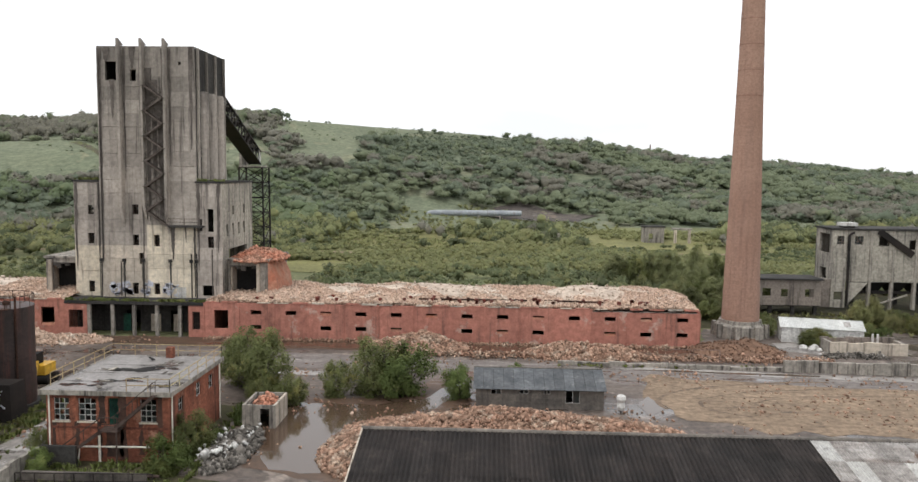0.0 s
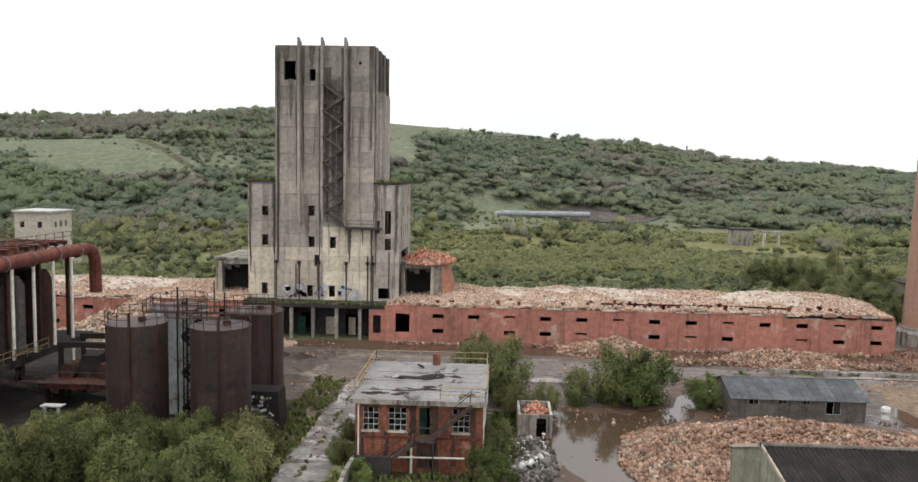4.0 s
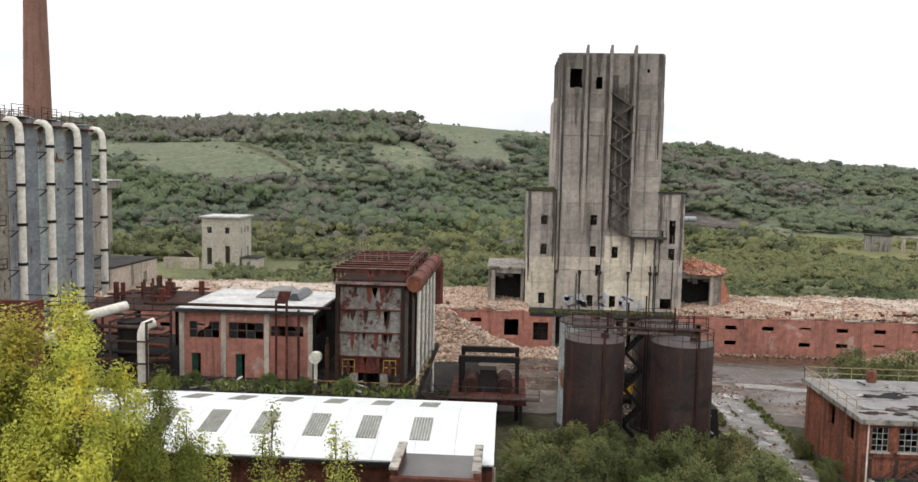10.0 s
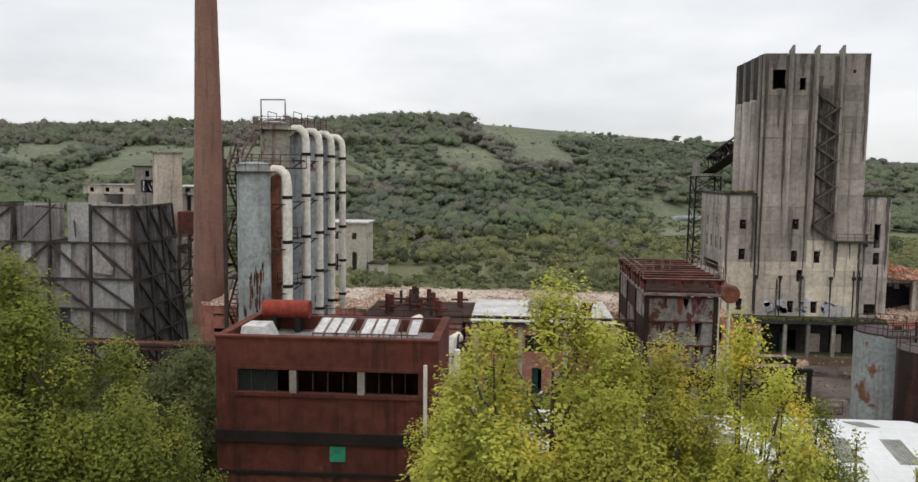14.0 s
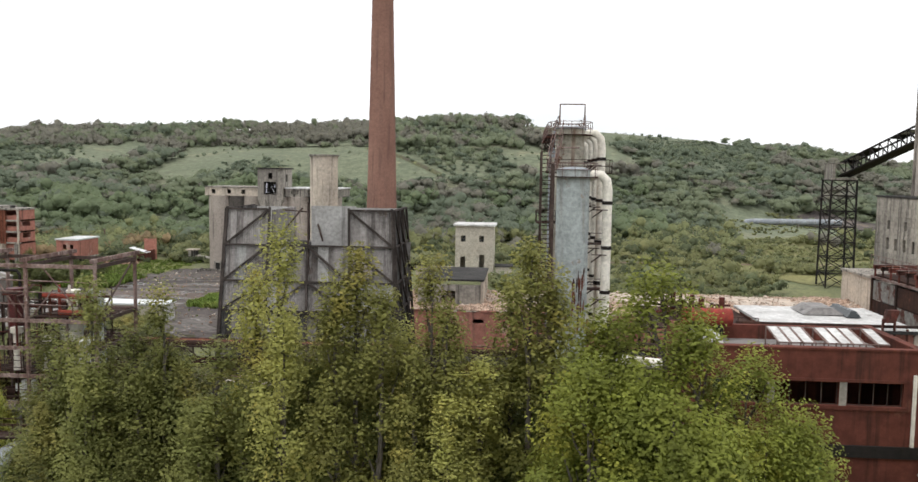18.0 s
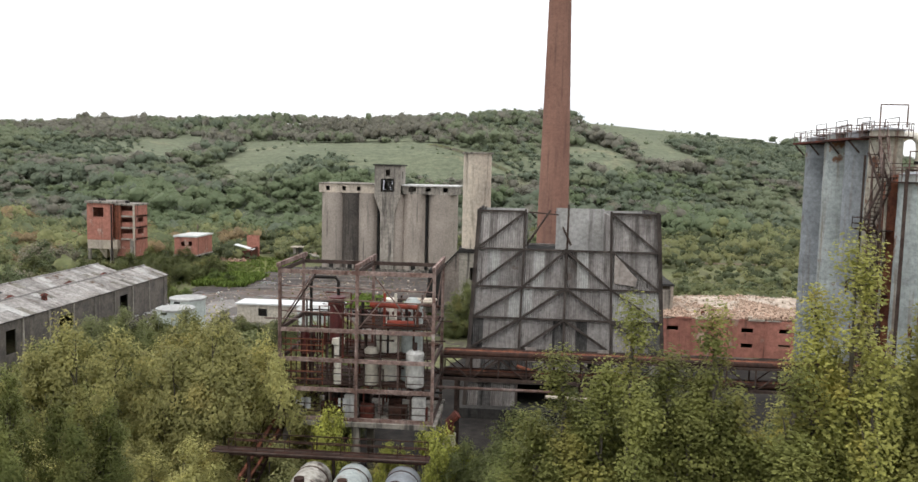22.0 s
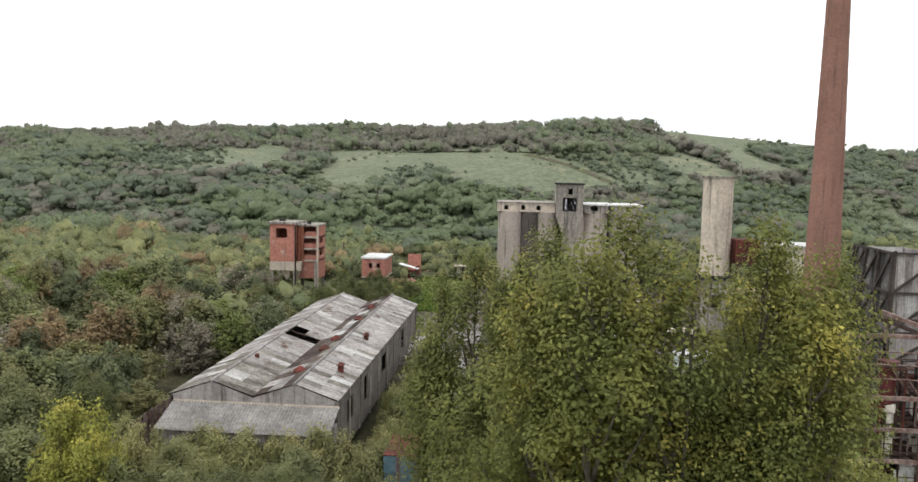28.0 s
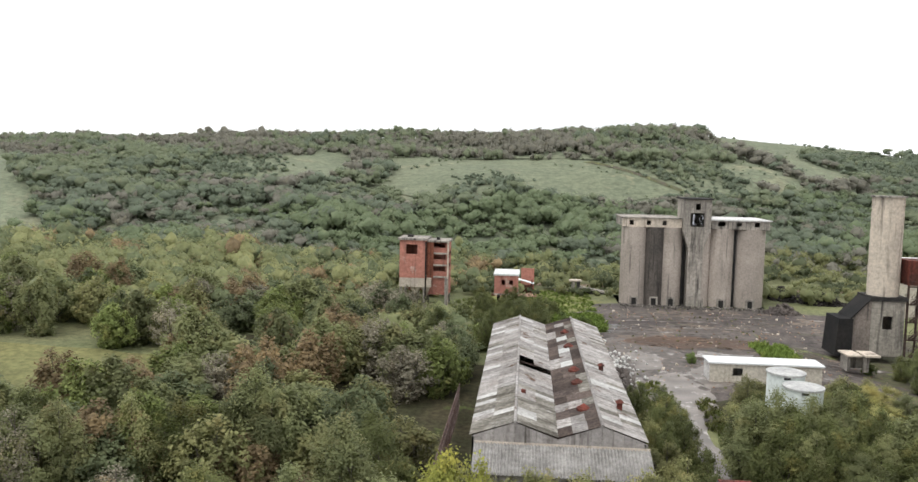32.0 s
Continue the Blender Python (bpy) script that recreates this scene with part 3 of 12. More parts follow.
# ---- builders ----
class Geo:
    """Collects vertices and faces in world metres."""

    def __init__(self):
        self.v, self.f = [], []

    def add(self, verts, faces):
        o = len(self.v)
        self.v += [tuple(p) for p in verts]
        self.f += [tuple(i + o for i in q) for q in faces]
        return self

    def box(self, x0, x1, y0, y1, z0, z1):
        return self.add([(x, y, z) for z in (z0, z1) for y in (y0, y1) for x in (x0, x1)],
                        [(0, 2, 3, 1), (4, 5, 7, 6), (0, 1, 5, 4), (2, 6, 7, 3), (0, 4, 6, 2), (1, 3, 7, 5)])

    def taper(self, x0, x1, y0, y1, z0, X0, X1, Y0, Y1, z1):
        return self.add([(x0, y0, z0), (x1, y0, z0), (x0, y1, z0), (x1, y1, z0), (X0, Y0, z1), (X1, Y0, z1), (X0, Y1, z1), (X1, Y1, z1)],
                        [(0, 2, 3, 1), (4, 5, 7, 6), (0, 1, 5, 4), (2, 6, 7, 3), (0, 4, 6, 2), (1, 3, 7, 5)])

    def beam(self, p, q, w=0.15, h=None):
        p, q = Vector(p), Vector(q)
        d = (q - p).normalized()
        up = Vector((0, 0, 1)) if abs(d.z) < 0.95 else Vector((0, 1, 0))
        s = d.cross(up).normalized() * (w / 2)
        u = s.cross(d).normalized() * ((h or w) / 2)
        return self.add([a + i * s + j * u for a in (p, q) for i, j in ((-1, -1), (1, -1), (1, 1), (-1, 1))],
                        [(3, 2, 1, 0), (4, 5, 6, 7), (0, 1, 5, 4), (1, 2, 6, 5), (2, 3, 7, 6), (3, 0, 4, 7)])

    def tube(self, pts, r, n=10, r1=None, caps=True):
        pts = [Vector(p) for p in pts]
        rings, k = [], len(pts)
        side = None
        for i, p in enumerate(pts):
            d = (pts[min(i + 1, k - 1)] - pts[max(i - 1, 0)]).normalized()
            if side is None:
                side = d.cross(Vector((0, 0, 1)) if abs(d.z) < 0.9 else Vector((0, 1, 0))).normalized()
            side = (side - d * side.dot(d)).normalized()
            up = side.cross(d)
            rr = r if r1 is None else r + (r1 - r) * i / (k - 1)
            rings.append([p + rr * (math.cos(a) * side + math.sin(a) * up) for a in (2 * math.pi * j / n for j in range(n))])
        faces = [(i * n + j, i * n + (j + 1) % n, (i + 1) * n + (j + 1) % n, (i + 1) * n + j) for i in range(k - 1) for j in range(n)]
        if caps:
            faces += [tuple(range(n - 1, -1, -1)), tuple(range((k - 1) * n, k * n))]
        return self.add([p for ring in rings for p in ring], faces)

    def islands(self):
        """The separate solids of this one, each by itself."""
        root = list(range(len(self.v)))

        def find(i):
            while root[i] != i:
                root[i] = root[root[i]]
                i = root[i]
            return i
        for q in self.f:
            for i in q[1:]:
                root[find(i)] = find(q[0])
        out = {}
        for q in self.f:
            g, index = out.setdefault(find(q[0]), (Geo(), {}))
            for i in q:
                if i not in index:
                    index[i] = len(g.v)
                    g.v.append(self.v[i])
            g.f.append(tuple(index[i] for i in q))
        return [g for g, _ in out.values()]

    def drum(self, x, y, z0, z1, r, n=24, r1=None):
        return self.tube([(x, y, z0), (x, y, z1)], r, n, r1)

    def lathe(self, x, y, prof, n=24):
        """A turned solid from (radius, height) pairs."""
        k = len(prof)
        v = [(x + r * math.cos(2 * math.pi * j / n), y + r * math.sin(2 * math.pi * j / n), z) for r, z in prof for j in range(n)]
        f = [(i * n + j, i * n + (j + 1) % n, (i + 1) * n + (j + 1) % n, (i + 1) * n + j) for i in range(k - 1) for j in range(n)]
        return self.add(v, f + [tuple(range(n - 1, -1, -1)), tuple(range((k - 1) * n, k * n))])


def mesh_of(name, g, material, origin=(0, 0, 0), smooth=True):
    me = bpy.data.meshes.new(name)
    ox, oy, oz = origin
    me.from_pydata([(x - ox, y - oy, z - oz) for x, y, z in g.v], [], g.f)
    me.materials.append(material)
    if smooth:
        me.shade_smooth()
        me.set_sharp_from_angle(angle=radians(32))
    me.update()
    return me


ORIGIN = {}


def thing(name, at, label, category, group="", kind=""):
    """A top-level thing: an Empty at its base, to which parts are hung."""
    e = new(name)
    e.location = at
    e.empty_display_size = 0.3
    ORIGIN[e.name] = tuple(at)
    return tagged(e, label, category, group, kind)


def part(name, g, material, parent, label=""):
    """One mesh, built in world metres, under a thing or a part."""
    o = ORIGIN[parent.name]
    ob = new(name, mesh_of(name, g, material, o))
    ob.parent = parent
    ORIGIN[ob.name] = o
    return tagged(ob, label)


def parts(name, g, material, parent, label=""):
    """Every separate solid of one shape as a part of its own."""
    for one in g.islands():
        part(name, one, material, parent, label)


def solid(name, g, material, label, category, kind="", group="", smooth=True):
    """A thing of one single mesh."""
    return tagged(new(name, mesh_of(name, g, material, (0, 0, 0), smooth)), label, category, group, kind)


def piece(name, me, parent, m):
    """A repeat of one mesh under a thing, at a world pose."""
    ob = new(name, me)
    ob.parent = parent
    o = ORIGIN[parent.name]
    ob.matrix_basis = Matrix.Translation((-o[0], -o[1], -o[2])) @ m
    return ob


def arr_mesh(name, v, quads, material, smooth=False):
    """A mesh straight from arrays of vertices and quads."""
    me = bpy.data.meshes.new(name)
    nq = len(quads)
    me.vertices.add(len(v))
    me.vertices.foreach_set("co", np.asarray(v, np.float32).ravel())
    me.loops.add(nq * 4)
    me.loops.foreach_set("vertex_index", np.asarray(quads, np.int32).ravel())
    me.polygons.add(nq)
    me.polygons.foreach_set("loop_start", np.arange(0, nq * 4, 4, dtype=np.int32))
    me.materials.append(material)
    me.update(calc_edges=True)
    return me


def soft_normals(me, nrm):
    """Lets a crown of leaf faces be shaded as the round mass that it is."""
    nrm = np.asarray(nrm, np.float32)
    nrm /= np.linalg.norm(nrm, axis=1)[:, None] + 1e-9
    me.shade_smooth()
    me.normals_split_custom_set_from_vertices(nrm)
    return me


def smooth_step(t):
    t = np.clip(t, 0, 1)
    return t * t * (3 - 2 * t)


# ---- the lie of the land ----
CREST_X = (-1292, -611, -431, -372, -313, -259, -204, -134, -77, -9, 78, 187, 279, 355, 602, 2152)
CREST_Z = (26.0, 30.3, 32.6, 35.0, 37.0, 39.0, 41.7, 45.2, 44.0, 41.6, 33.6, 28.4, 19.9, 12.4, 3.9, 1.1)
foot_y = lambda x: np.interp(x, (-400, -200, -100, -60, -20, 20, 100, 300), (185, 200, 232, 250, 268, 280, 295, 310))
top_y = lambda x: np.interp(x, (-400, -150, -100, -60, 0, 60, 110, 200, 400), (375, 380, 395, 425, 462, 500, 560, 600, 620))


def up_slope(x, y):
    """How far up the hill a place lies: 0 at its foot, 1 on its crest."""
    return (y - foot_y(x)) / (top_y(x) - foot_y(x))


def land(x, y):
    """Height of the ground: a flat works yard, a valley floor, and a long hill behind that steepens, rests on a terrace and climbs on."""
    x, y = np.asarray(x, float), np.asarray(y, float)
    crest, u = np.interp(x, CREST_X, CREST_Z), up_slope(x, y)
    rise = sum(np.interp(u + o, (0, 0.15, 0.5, 0.6, 1.0), (0, 0.08, 0.58, 0.65, 1.0)) for o in (-0.04, 0, 0.04)) / 3
    roll = 1.3 * np.sin(x * 0.021 + y * 0.013) + 0.9 * np.sin(x * 0.047 - y * 0.031 + 1.3) + 0.55 * np.sin(x * 0.09 + y * 0.07)
    hill = crest * rise - crest * 0.5 * smooth_step((y - top_y(x) - 10) / 500) + roll * smooth_step(u / 0.3) * smooth_step((1.1 - u) / 0.3)
    west = 2.5 * smooth_step((-205 - x) / 90) * smooth_step((y - 20) / 60)
    back = np.maximum(smooth_step((y - 112) / 34), smooth_step((-138 - x) / 15) * smooth_step((y - 70) / 30))
    return hill + 1.7 * back + west


def axis_steps(lo, hi, near_lo, near_hi, fine, coarse):
    return np.array(list(np.arange(lo, near_lo, coarse)) + list(np.arange(near_lo, near_hi, fine)) + list(np.arange(near_hi, hi + coarse, coarse)))


gx, gy = axis_steps(-2400, 2400, -480, 260, 4, 80), axis_steps(-400, 2600, -60, 700, 4, 80)
GX, GY = np.meshgrid(gx, gy)
GZ = land(GX, GY)


def ground_z(x, y):
    """Height of the ground sheet itself."""
    i, j = min(max(int(np.searchsorted(gx, x)) - 1, 0), len(gx) - 2), min(max(int(np.searchsorted(gy, y)) - 1, 0), len(gy) - 2)
    u, v = (x - gx[i]) / (gx[i + 1] - gx[i]), (y - gy[j]) / (gy[j + 1] - gy[j])
    return float(GZ[j, i] * (1 - u) * (1 - v) + GZ[j, i + 1] * u * (1 - v) + GZ[j + 1, i] * (1 - u) * v + GZ[j + 1, i + 1] * u * v)

# ---- ground ----
gv = np.stack([GX.ravel(), GY.ravel(), GZ.ravel()], 1)
nx, ny = len(gx), len(gy)
qi = (np.arange(ny - 1)[:, None] * nx + np.arange(nx - 1)[None, :]).ravel()
ground = new("ground", arr_mesh("ground", gv, np.stack([qi, qi + 1, qi + nx + 1, qi + nx], 1), EARTH))
ground.data.shade_smooth()
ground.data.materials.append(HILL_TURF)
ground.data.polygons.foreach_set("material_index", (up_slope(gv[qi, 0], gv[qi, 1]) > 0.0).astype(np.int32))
tagged(ground, "green and brown valley ground rising to a hill", "ground", kind="structure")


def patch(name, outline, z, material, label, category, seed=0, wob=0.8, step=1.5):
    """A thin sheet with an uneven outline lying on the ground."""
    rng = random.Random(seed)
    pts = []
    for (xa, ya), (xb, yb) in zip(outline, outline[1:] + outline[:1]):
        k = max(1, int(math.hypot(xb - xa, yb - ya) / step))
        for i in range(k):
            u = i / k
            pts.append((xa + (xb - xa) * u + rng.uniform(-wob, wob), ya + (yb - ya) * u + rng.uniform(-wob, wob)))
    bm = bmesh.new()
    top = bm.faces.new([bm.verts.new((x, y, 0)) for x, y in pts])
    bm.normal_update()
    if top.normal.z < 0:
        top.normal_flip()
    bmesh.ops.triangulate(bm, faces=[top])
    flat = max(ground_z(x, y) for x, y in pts) < 0.02
    for _ in range(0 if flat else 5):
        far = [e for e in bm.edges if e.calc_length() > 4.5]
        if not far:
            break
        bmesh.ops.subdivide_edges(bm, edges=far, cuts=1)
        bmesh.ops.triangulate(bm, faces=bm.faces[:])
    for v in bm.verts:
        v.co.z = ground_z(v.co.x, v.co.y) + z + (0 if flat else 0.05)
    me = bpy.data.meshes.new(name)
    bm.to_mesh(me)
    bm.free()
    me.materials.append(material)
    return tagged(new(name, me), label, category, kind="structure")


COAL_GRASS = mat("thin_grass_on_coal", (0.1, 0.105, 0.05), (0.085, 0.075, 0.058), big=0.25, fine=1.2, fine_amt=0.4, spot=(0.15, 0.165, 0.07), spot_at=0.58, spot_scale=0.3, bump=0.4)
YARD_GRASS = mat("yellow_green_yard_grass", (0.2, 0.21, 0.075), (0.145, 0.15, 0.06), big=0.2, fine=1.2, fine_amt=0.4, spot=(0.1, 0.1, 0.055), spot_at=0.62, spot_scale=0.25, bump=0.4)
YARD_DUST = mat("mottled_dusty_slurry", (0.13, 0.113, 0.1), (0.085, 0.074, 0.066), big=0.35, fine=1.0, fine_amt=0.5, spot=(0.27, 0.25, 0.23), spot_at=0.56, spot_scale=0.35, rough=0.6, bump=0.3)
TRACK_PALE = mat("mottled_wet_concrete_track", (0.21, 0.185, 0.163), (0.12, 0.104, 0.09), big=0.5, fine=1.0, fine_amt=0.45, spot=(0.34, 0.315, 0.29), spot_at=0.57, spot_scale=0.6, rough=0.45, bump=0.2)
patch("yard", [(-58, 70), (-36, 68), (-20, 50), (-14, 28), (80, 28), (80, 110.5), (30, 110.5), (27, 98.5), (-120, 98.5), (-120, 84), (-60, 84)], 0.012, YARD, "wet grey-brown works yard strewn with mud", "yard", 1, 0.6)
patch("dirt_patch", [(17, 84), (15, 76), (17, 70), (24, 66), (60, 62), (60, 82), (40, 80)], 0.03, DIRT, "bare sandy dirt with tyre marks", "dirt", 2, 0.7)
patch("yard_road", [(-36, 92), (-36, 85), (10, 82), (30, 81), (80, 78), (80, 83), (40, 86), (12, 88)], 0.022, TRACK, "grey tarmac yard road with wet patches", "road", 3, 0.3)
patch("wet_gravel", [(14, 86.6), (30, 84.6), (56, 82.6), (80, 81.6), (80, 82.9), (56, 84.2), (32, 86.2), (18, 87.6)], 0.028, WET_PALE, "pale wet gravel band on the yard road", "road", 44, 0.25)
patch("wet_gravel", [(10, 89.2), (34, 88.0), (60, 86.6), (60, 87.2), (34, 88.8), (12, 90)], 0.027, WET_PALE, "narrow pale wet gravel streak", "road", 45, 0.2)
patch("wet_gravel", [(36, 99), (44, 96.5), (52, 97), (50, 101), (42, 103), (37, 102)], 0.03, WET_PALE, "pale dusty ground by the chimney", "ground", 46, 0.5)
patch("wet_gravel", [(-33, 83), (-24, 81.4), (-12, 81), (-12, 82.2), (-24, 83), (-33, 84.6)], 0.027, WET_PALE, "pale wet gravel streak", "road", 47, 0.3)
def rut(cx, cy, rx, ry, a0, a1, w, seed, material=MUD, label="muddy curved wheel rut across bare dirt"):
    """A wheel rut along part of an ellipse."""
    at = [radians(a0 + (a1 - a0) * i / 16) for i in range(17)]
    outer = [(cx + rx * math.cos(a), cy + ry * math.sin(a)) for a in at]
    inner = [(cx + (rx - w) * math.cos(a), cy + (ry - w) * math.sin(a)) for a in reversed(at)]
    patch("wheel_rut", outer + inner, 0.04, material, label, "rut", seed, 0.1)


RUT = mat("damp_sandy_rut", (0.17, 0.127, 0.092), (0.125, 0.094, 0.07), big=0.4, fine=1.5, fine_amt=0.4, bump=0.4)
for k, (rx, ry, a0, a1, w) in enumerate(((24, 9.5, 100, 190, 0.5), (20, 6.6, 105, 215, 0.35), (15, 4.2, 95, 170, 0.3))):
    rut(40, 73.5, rx, ry, a0, a1, w, 50 + k, RUT)
patch("mud_strip", [(-56, 98.4), (-56, 94.5), (-10, 93), (28, 92.5), (34, 99), (26.5, 98.4)], 0.034, MUD, "brown mud along the foot of the wall", "mud", 4, 0.4)
patch("puddle", [(-33, 97.6), (-33, 95), (-12, 94), (6, 94), (24, 94.5), (22, 97.8)], 0.042, WATER, "long brown puddle along the wall", "puddle", 5, 0.5)
patch("mud_flat", [(-20, 72), (-21, 62), (-18, 55), (-8, 52), (-1, 66), (2, 78), (4, 84), (-4, 84), (-8, 74)], 0.03, MUD, "brown muddy yard floor", "mud", 6, 0.5)
patch("puddle", [(-19, 71), (-18.5, 60), (-16, 55), (-11.5, 54), (-12, 60), (-9, 66), (-3, 73), (0, 80), (-2.5, 80), (-6, 73.5), (-10, 71)], 0.042, WATER, "large muddy puddle mirroring the sky", "puddle", 7, 0.4)
patch("service_road", [(-38.2, 40), (-34.0, 40), (-33.9, 62), (-33.4, 80), (-37, 80), (-37.6, 62)], 0.03, ROAD, "wet concrete service road with weedy joints", "road", 8, 0.25)
patch("coal_yard", [(-182, 96), (-176, 84), (-160, 84), (-150, 92), (-136, 96), (-126, 120), (-132, 152), (-172, 158), (-186, 150), (-184, 120)], 0.02, COAL, "black coal-stained yard in front of the silos", "yard", 9, 1.2)
patch("works_track", [(-170.2, 48), (-172.4, 48), (-172.4, 70), (-172.2, 82), (-173.4, 92), (-174.0, 101), (-172.2, 104), (-169.8, 102), (-168.8, 95), (-169.8, 86), (-170.2, 70)], 0.035, TRACK_PALE, "pale wet concrete track past the shed", "road", 10, 0.35)
patch("dusty_yard", [(-177, 101), (-170, 96), (-162, 97), (-160, 104), (-166, 112), (-169, 122), (-176, 124), (-178, 112)], 0.045, YARD_DUST, "mottled pale dust and slurry on the yard", "yard", 66, 0.9)
patch("pale_slab", [(-175, 86), (-168, 88), (-166.8, 97), (-170, 103), (-175.5, 100), (-176, 92)], 0.055, TRACK_PALE, "broken pale concrete hardstanding", "slab", 68, 0.6)
patch("pale_slab", [(-162, 92), (-150, 94), (-146, 100), (-150, 106), (-154, 96)], 0.055, YARD_DUST, "mottled pale dust round the cabin", "slab", 69, 0.7)
patch("pale_slab", [(-174.5, 104), (-171, 105), (-170, 111), (-173, 116), (-175, 112)], 0.06, TRACK_PALE, "broken pale concrete slab", "slab", 61, 0.5)
patch("pale_slab", [(-167.6, 97), (-163.6, 98), (-162, 105), (-165, 108), (-168, 103)], 0.06, TRACK_PALE, "broken pale concrete slab", "slab", 62, 0.5)
patch("weedy_ground", [(-178.6, 50), (-173.4, 50), (-173.8, 82), (-175, 92), (-178, 92)], 0.03, LITTER, "dark weedy verge between shed and track", "ground", 63, 0.5)
patch("weedy_ground", [(-169.4, 50), (-146, 50), (-146, 92), (-160, 94), (-168.6, 92)], 0.03, LITTER, "dark weedy ground beside the track", "ground", 64, 0.6)
patch("weedy_ground", [(-146, 94), (-136, 93), (-118, 98), (-116, 132), (-130, 140), (-138, 128)], 0.03, COAL_GRASS, "thin weeds over dark ground by the chimney", "ground", 67, 1.0)
patch("weedy_ground", [(28, 111), (80, 111), (90, 150), (24, 150)], 0.03, LITTER, "dark weedy ground round the screening house", "ground", 65, 1.0)
for k_, (ya, xa, xb) in enumerate(((128.5, -176, -158), (133.0, -170, -150), (138.5, -174, -156), (113.8, -150, -138), (144.0, -166, -148))):
    patch("pale_streak", [(xa, ya), (xa + 5, ya + 0.5), (xb, ya + 1.0), (xb + 2, ya + 1.7), (xb - 4, ya + 1.9), (xa + 3, ya + 1.2)], 0.056, YARD_DUST, "pale dried streak across the coal yard", "dirt", 70 + k_, 0.5)
patch("rust_stain", [(-176, 121), (-168, 118), (-158, 119), (-150, 122), (-156, 126), (-168, 127)], 0.05, MUD, "rust-brown stained strip of ground", "dirt", 32, 0.7)
patch("pale_slab", [(-166, 113), (-158, 112), (-157, 115), (-164, 116.5)], 0.06, ROAD, "broken pale concrete slab", "slab", 33, 0.5)
patch("grass_patch", [(-183, 144), (-176, 150), (-175, 158), (-178, 172), (-192, 172), (-198, 160), (-192, 146)], 0.05, YARD_GRASS, "yellow-green rough grass at the edge of the coal yard", "grass", 34, 1.2)
patch("grass_patch", [(-181, 127), (-176, 129), (-178, 138), (-182, 143), (-187, 141), (-186, 130)], 0.05, COAL_GRASS, "thin grass spreading over coal ground", "grass", 39, 1.0)
patch("grass_patch", [(-156, 118), (-148, 117), (-143, 121), (-148, 125), (-155, 123)], 0.06, COAL_GRASS, "thin grass on coal ground", "grass", 35, 0.8)
patch("puddle", [(12, 86.4), (24, 85.4), (36, 84.6), (36, 85.3), (22, 86.4)], 0.034, WATER, "shallow wet streak on the yard road", "puddle", 36, 0.2)
patch("puddle", [(14.5, 69), (16.5, 72), (15.6, 76), (14.2, 73)], 0.034, WATER, "shallow puddle in wheel ruts", "puddle", 37, 0.2)
patch("puddle", [(40, 101), (46, 97), (41, 95), (36, 98)], 0.034, ROAD, "pale dusty hardstanding", "dirt", 38, 0.6)
patch("black_ground", [(-112, 48), (-58, 50), (-40, 54), (-40, 70), (-60, 72), (-60, 98), (-112, 98)], 0.02, BLACK_SOIL, "black oily ground below the plant", "ground", 11, 0.8)
patch("black_ground", [(-148, 42), (-112, 42), (-112, 97), (-136, 92), (-148, 66)], 0.024, BLACK_SOIL, "black oily ground round the cooling tower", "ground", 12, 0.8)
patch("weedy_ground", [(-33.4, 38), (-12, 38), (-12, 50), (-21.5, 53), (-22.2, 70), (-33.2, 70)], 0.02, LITTER, "dark weedy ground round the office", "ground", 42, 0.4)
patch("weedy_ground", [(-60, 38), (-38.4, 38), (-37.8, 66), (-40, 72), (-60, 70)], 0.026, LITTER, "dark weedy ground below the tanks", "ground", 43, 0.5)
patch("grass_field", [(-60, 160), (-30, 152), (70, 150), (120, 170), (150, 215), (140, 262), (30, 268), (-40, 255), (-50, 222)], 0.06, mat("yellow_green_meadow", (0.19, 0.18, 0.075), (0.14, 0.14, 0.06), big=0.05, fine=1.0, fine_amt=0.35, bump=0.5), "rough yellow-green grassland", "meadow", 13, 4, 6)
OPEN_HILL = (
    [(-292, 321), (-274, 339), (-258, 320), (-258, 276), (-277, 265), (-287, 274), (-285, 314)],
    [(-250, 331), (-200, 321), (-153, 311), (-118, 328), (-92, 343), (-86, 300), (-107, 291), (-147, 274), (-194, 269), (-223, 266), (-238, 272)],
    [(-112, 470), (-112, 412), (-97, 367), (-86, 355), (-81, 313), (-55, 325), (-61, 377), (-45, 426), (0, 455), (40, 478), (44, 540)],
    [(84, 560), (150, 562), (235, 600), (240, 660), (110, 680)],
    [(42, 371), (110, 401), (111, 409), (41, 376)])
GORSE = (
    [(-317, 283), (-319, 315), (-287, 316), (-279, 282), (-293, 269)],
    [(-216, 289), (-197, 289), (-192, 272), (-213, 270)],
    [(-156, 309), (-113, 324), (-109, 292), (-132, 278)],
    [(-49, 415), (-30, 440), (10, 446), (26, 432), (19, 376), (-24, 355), (-53, 333)])
SPOIL = [(-4, 302), (8, 297), (34, 297), (42, 312), (12, 328)]
patch("wood_clearing", [(-278, 76), (-258, 74), (-234, 77), (-231, 90), (-236, 98), (-262, 99), (-280, 95)], 0.09, bpy.data.materials["yellow_green_meadow"], "rough yellow grass clearing in the wood", "meadow", 48, 1.0, 4)
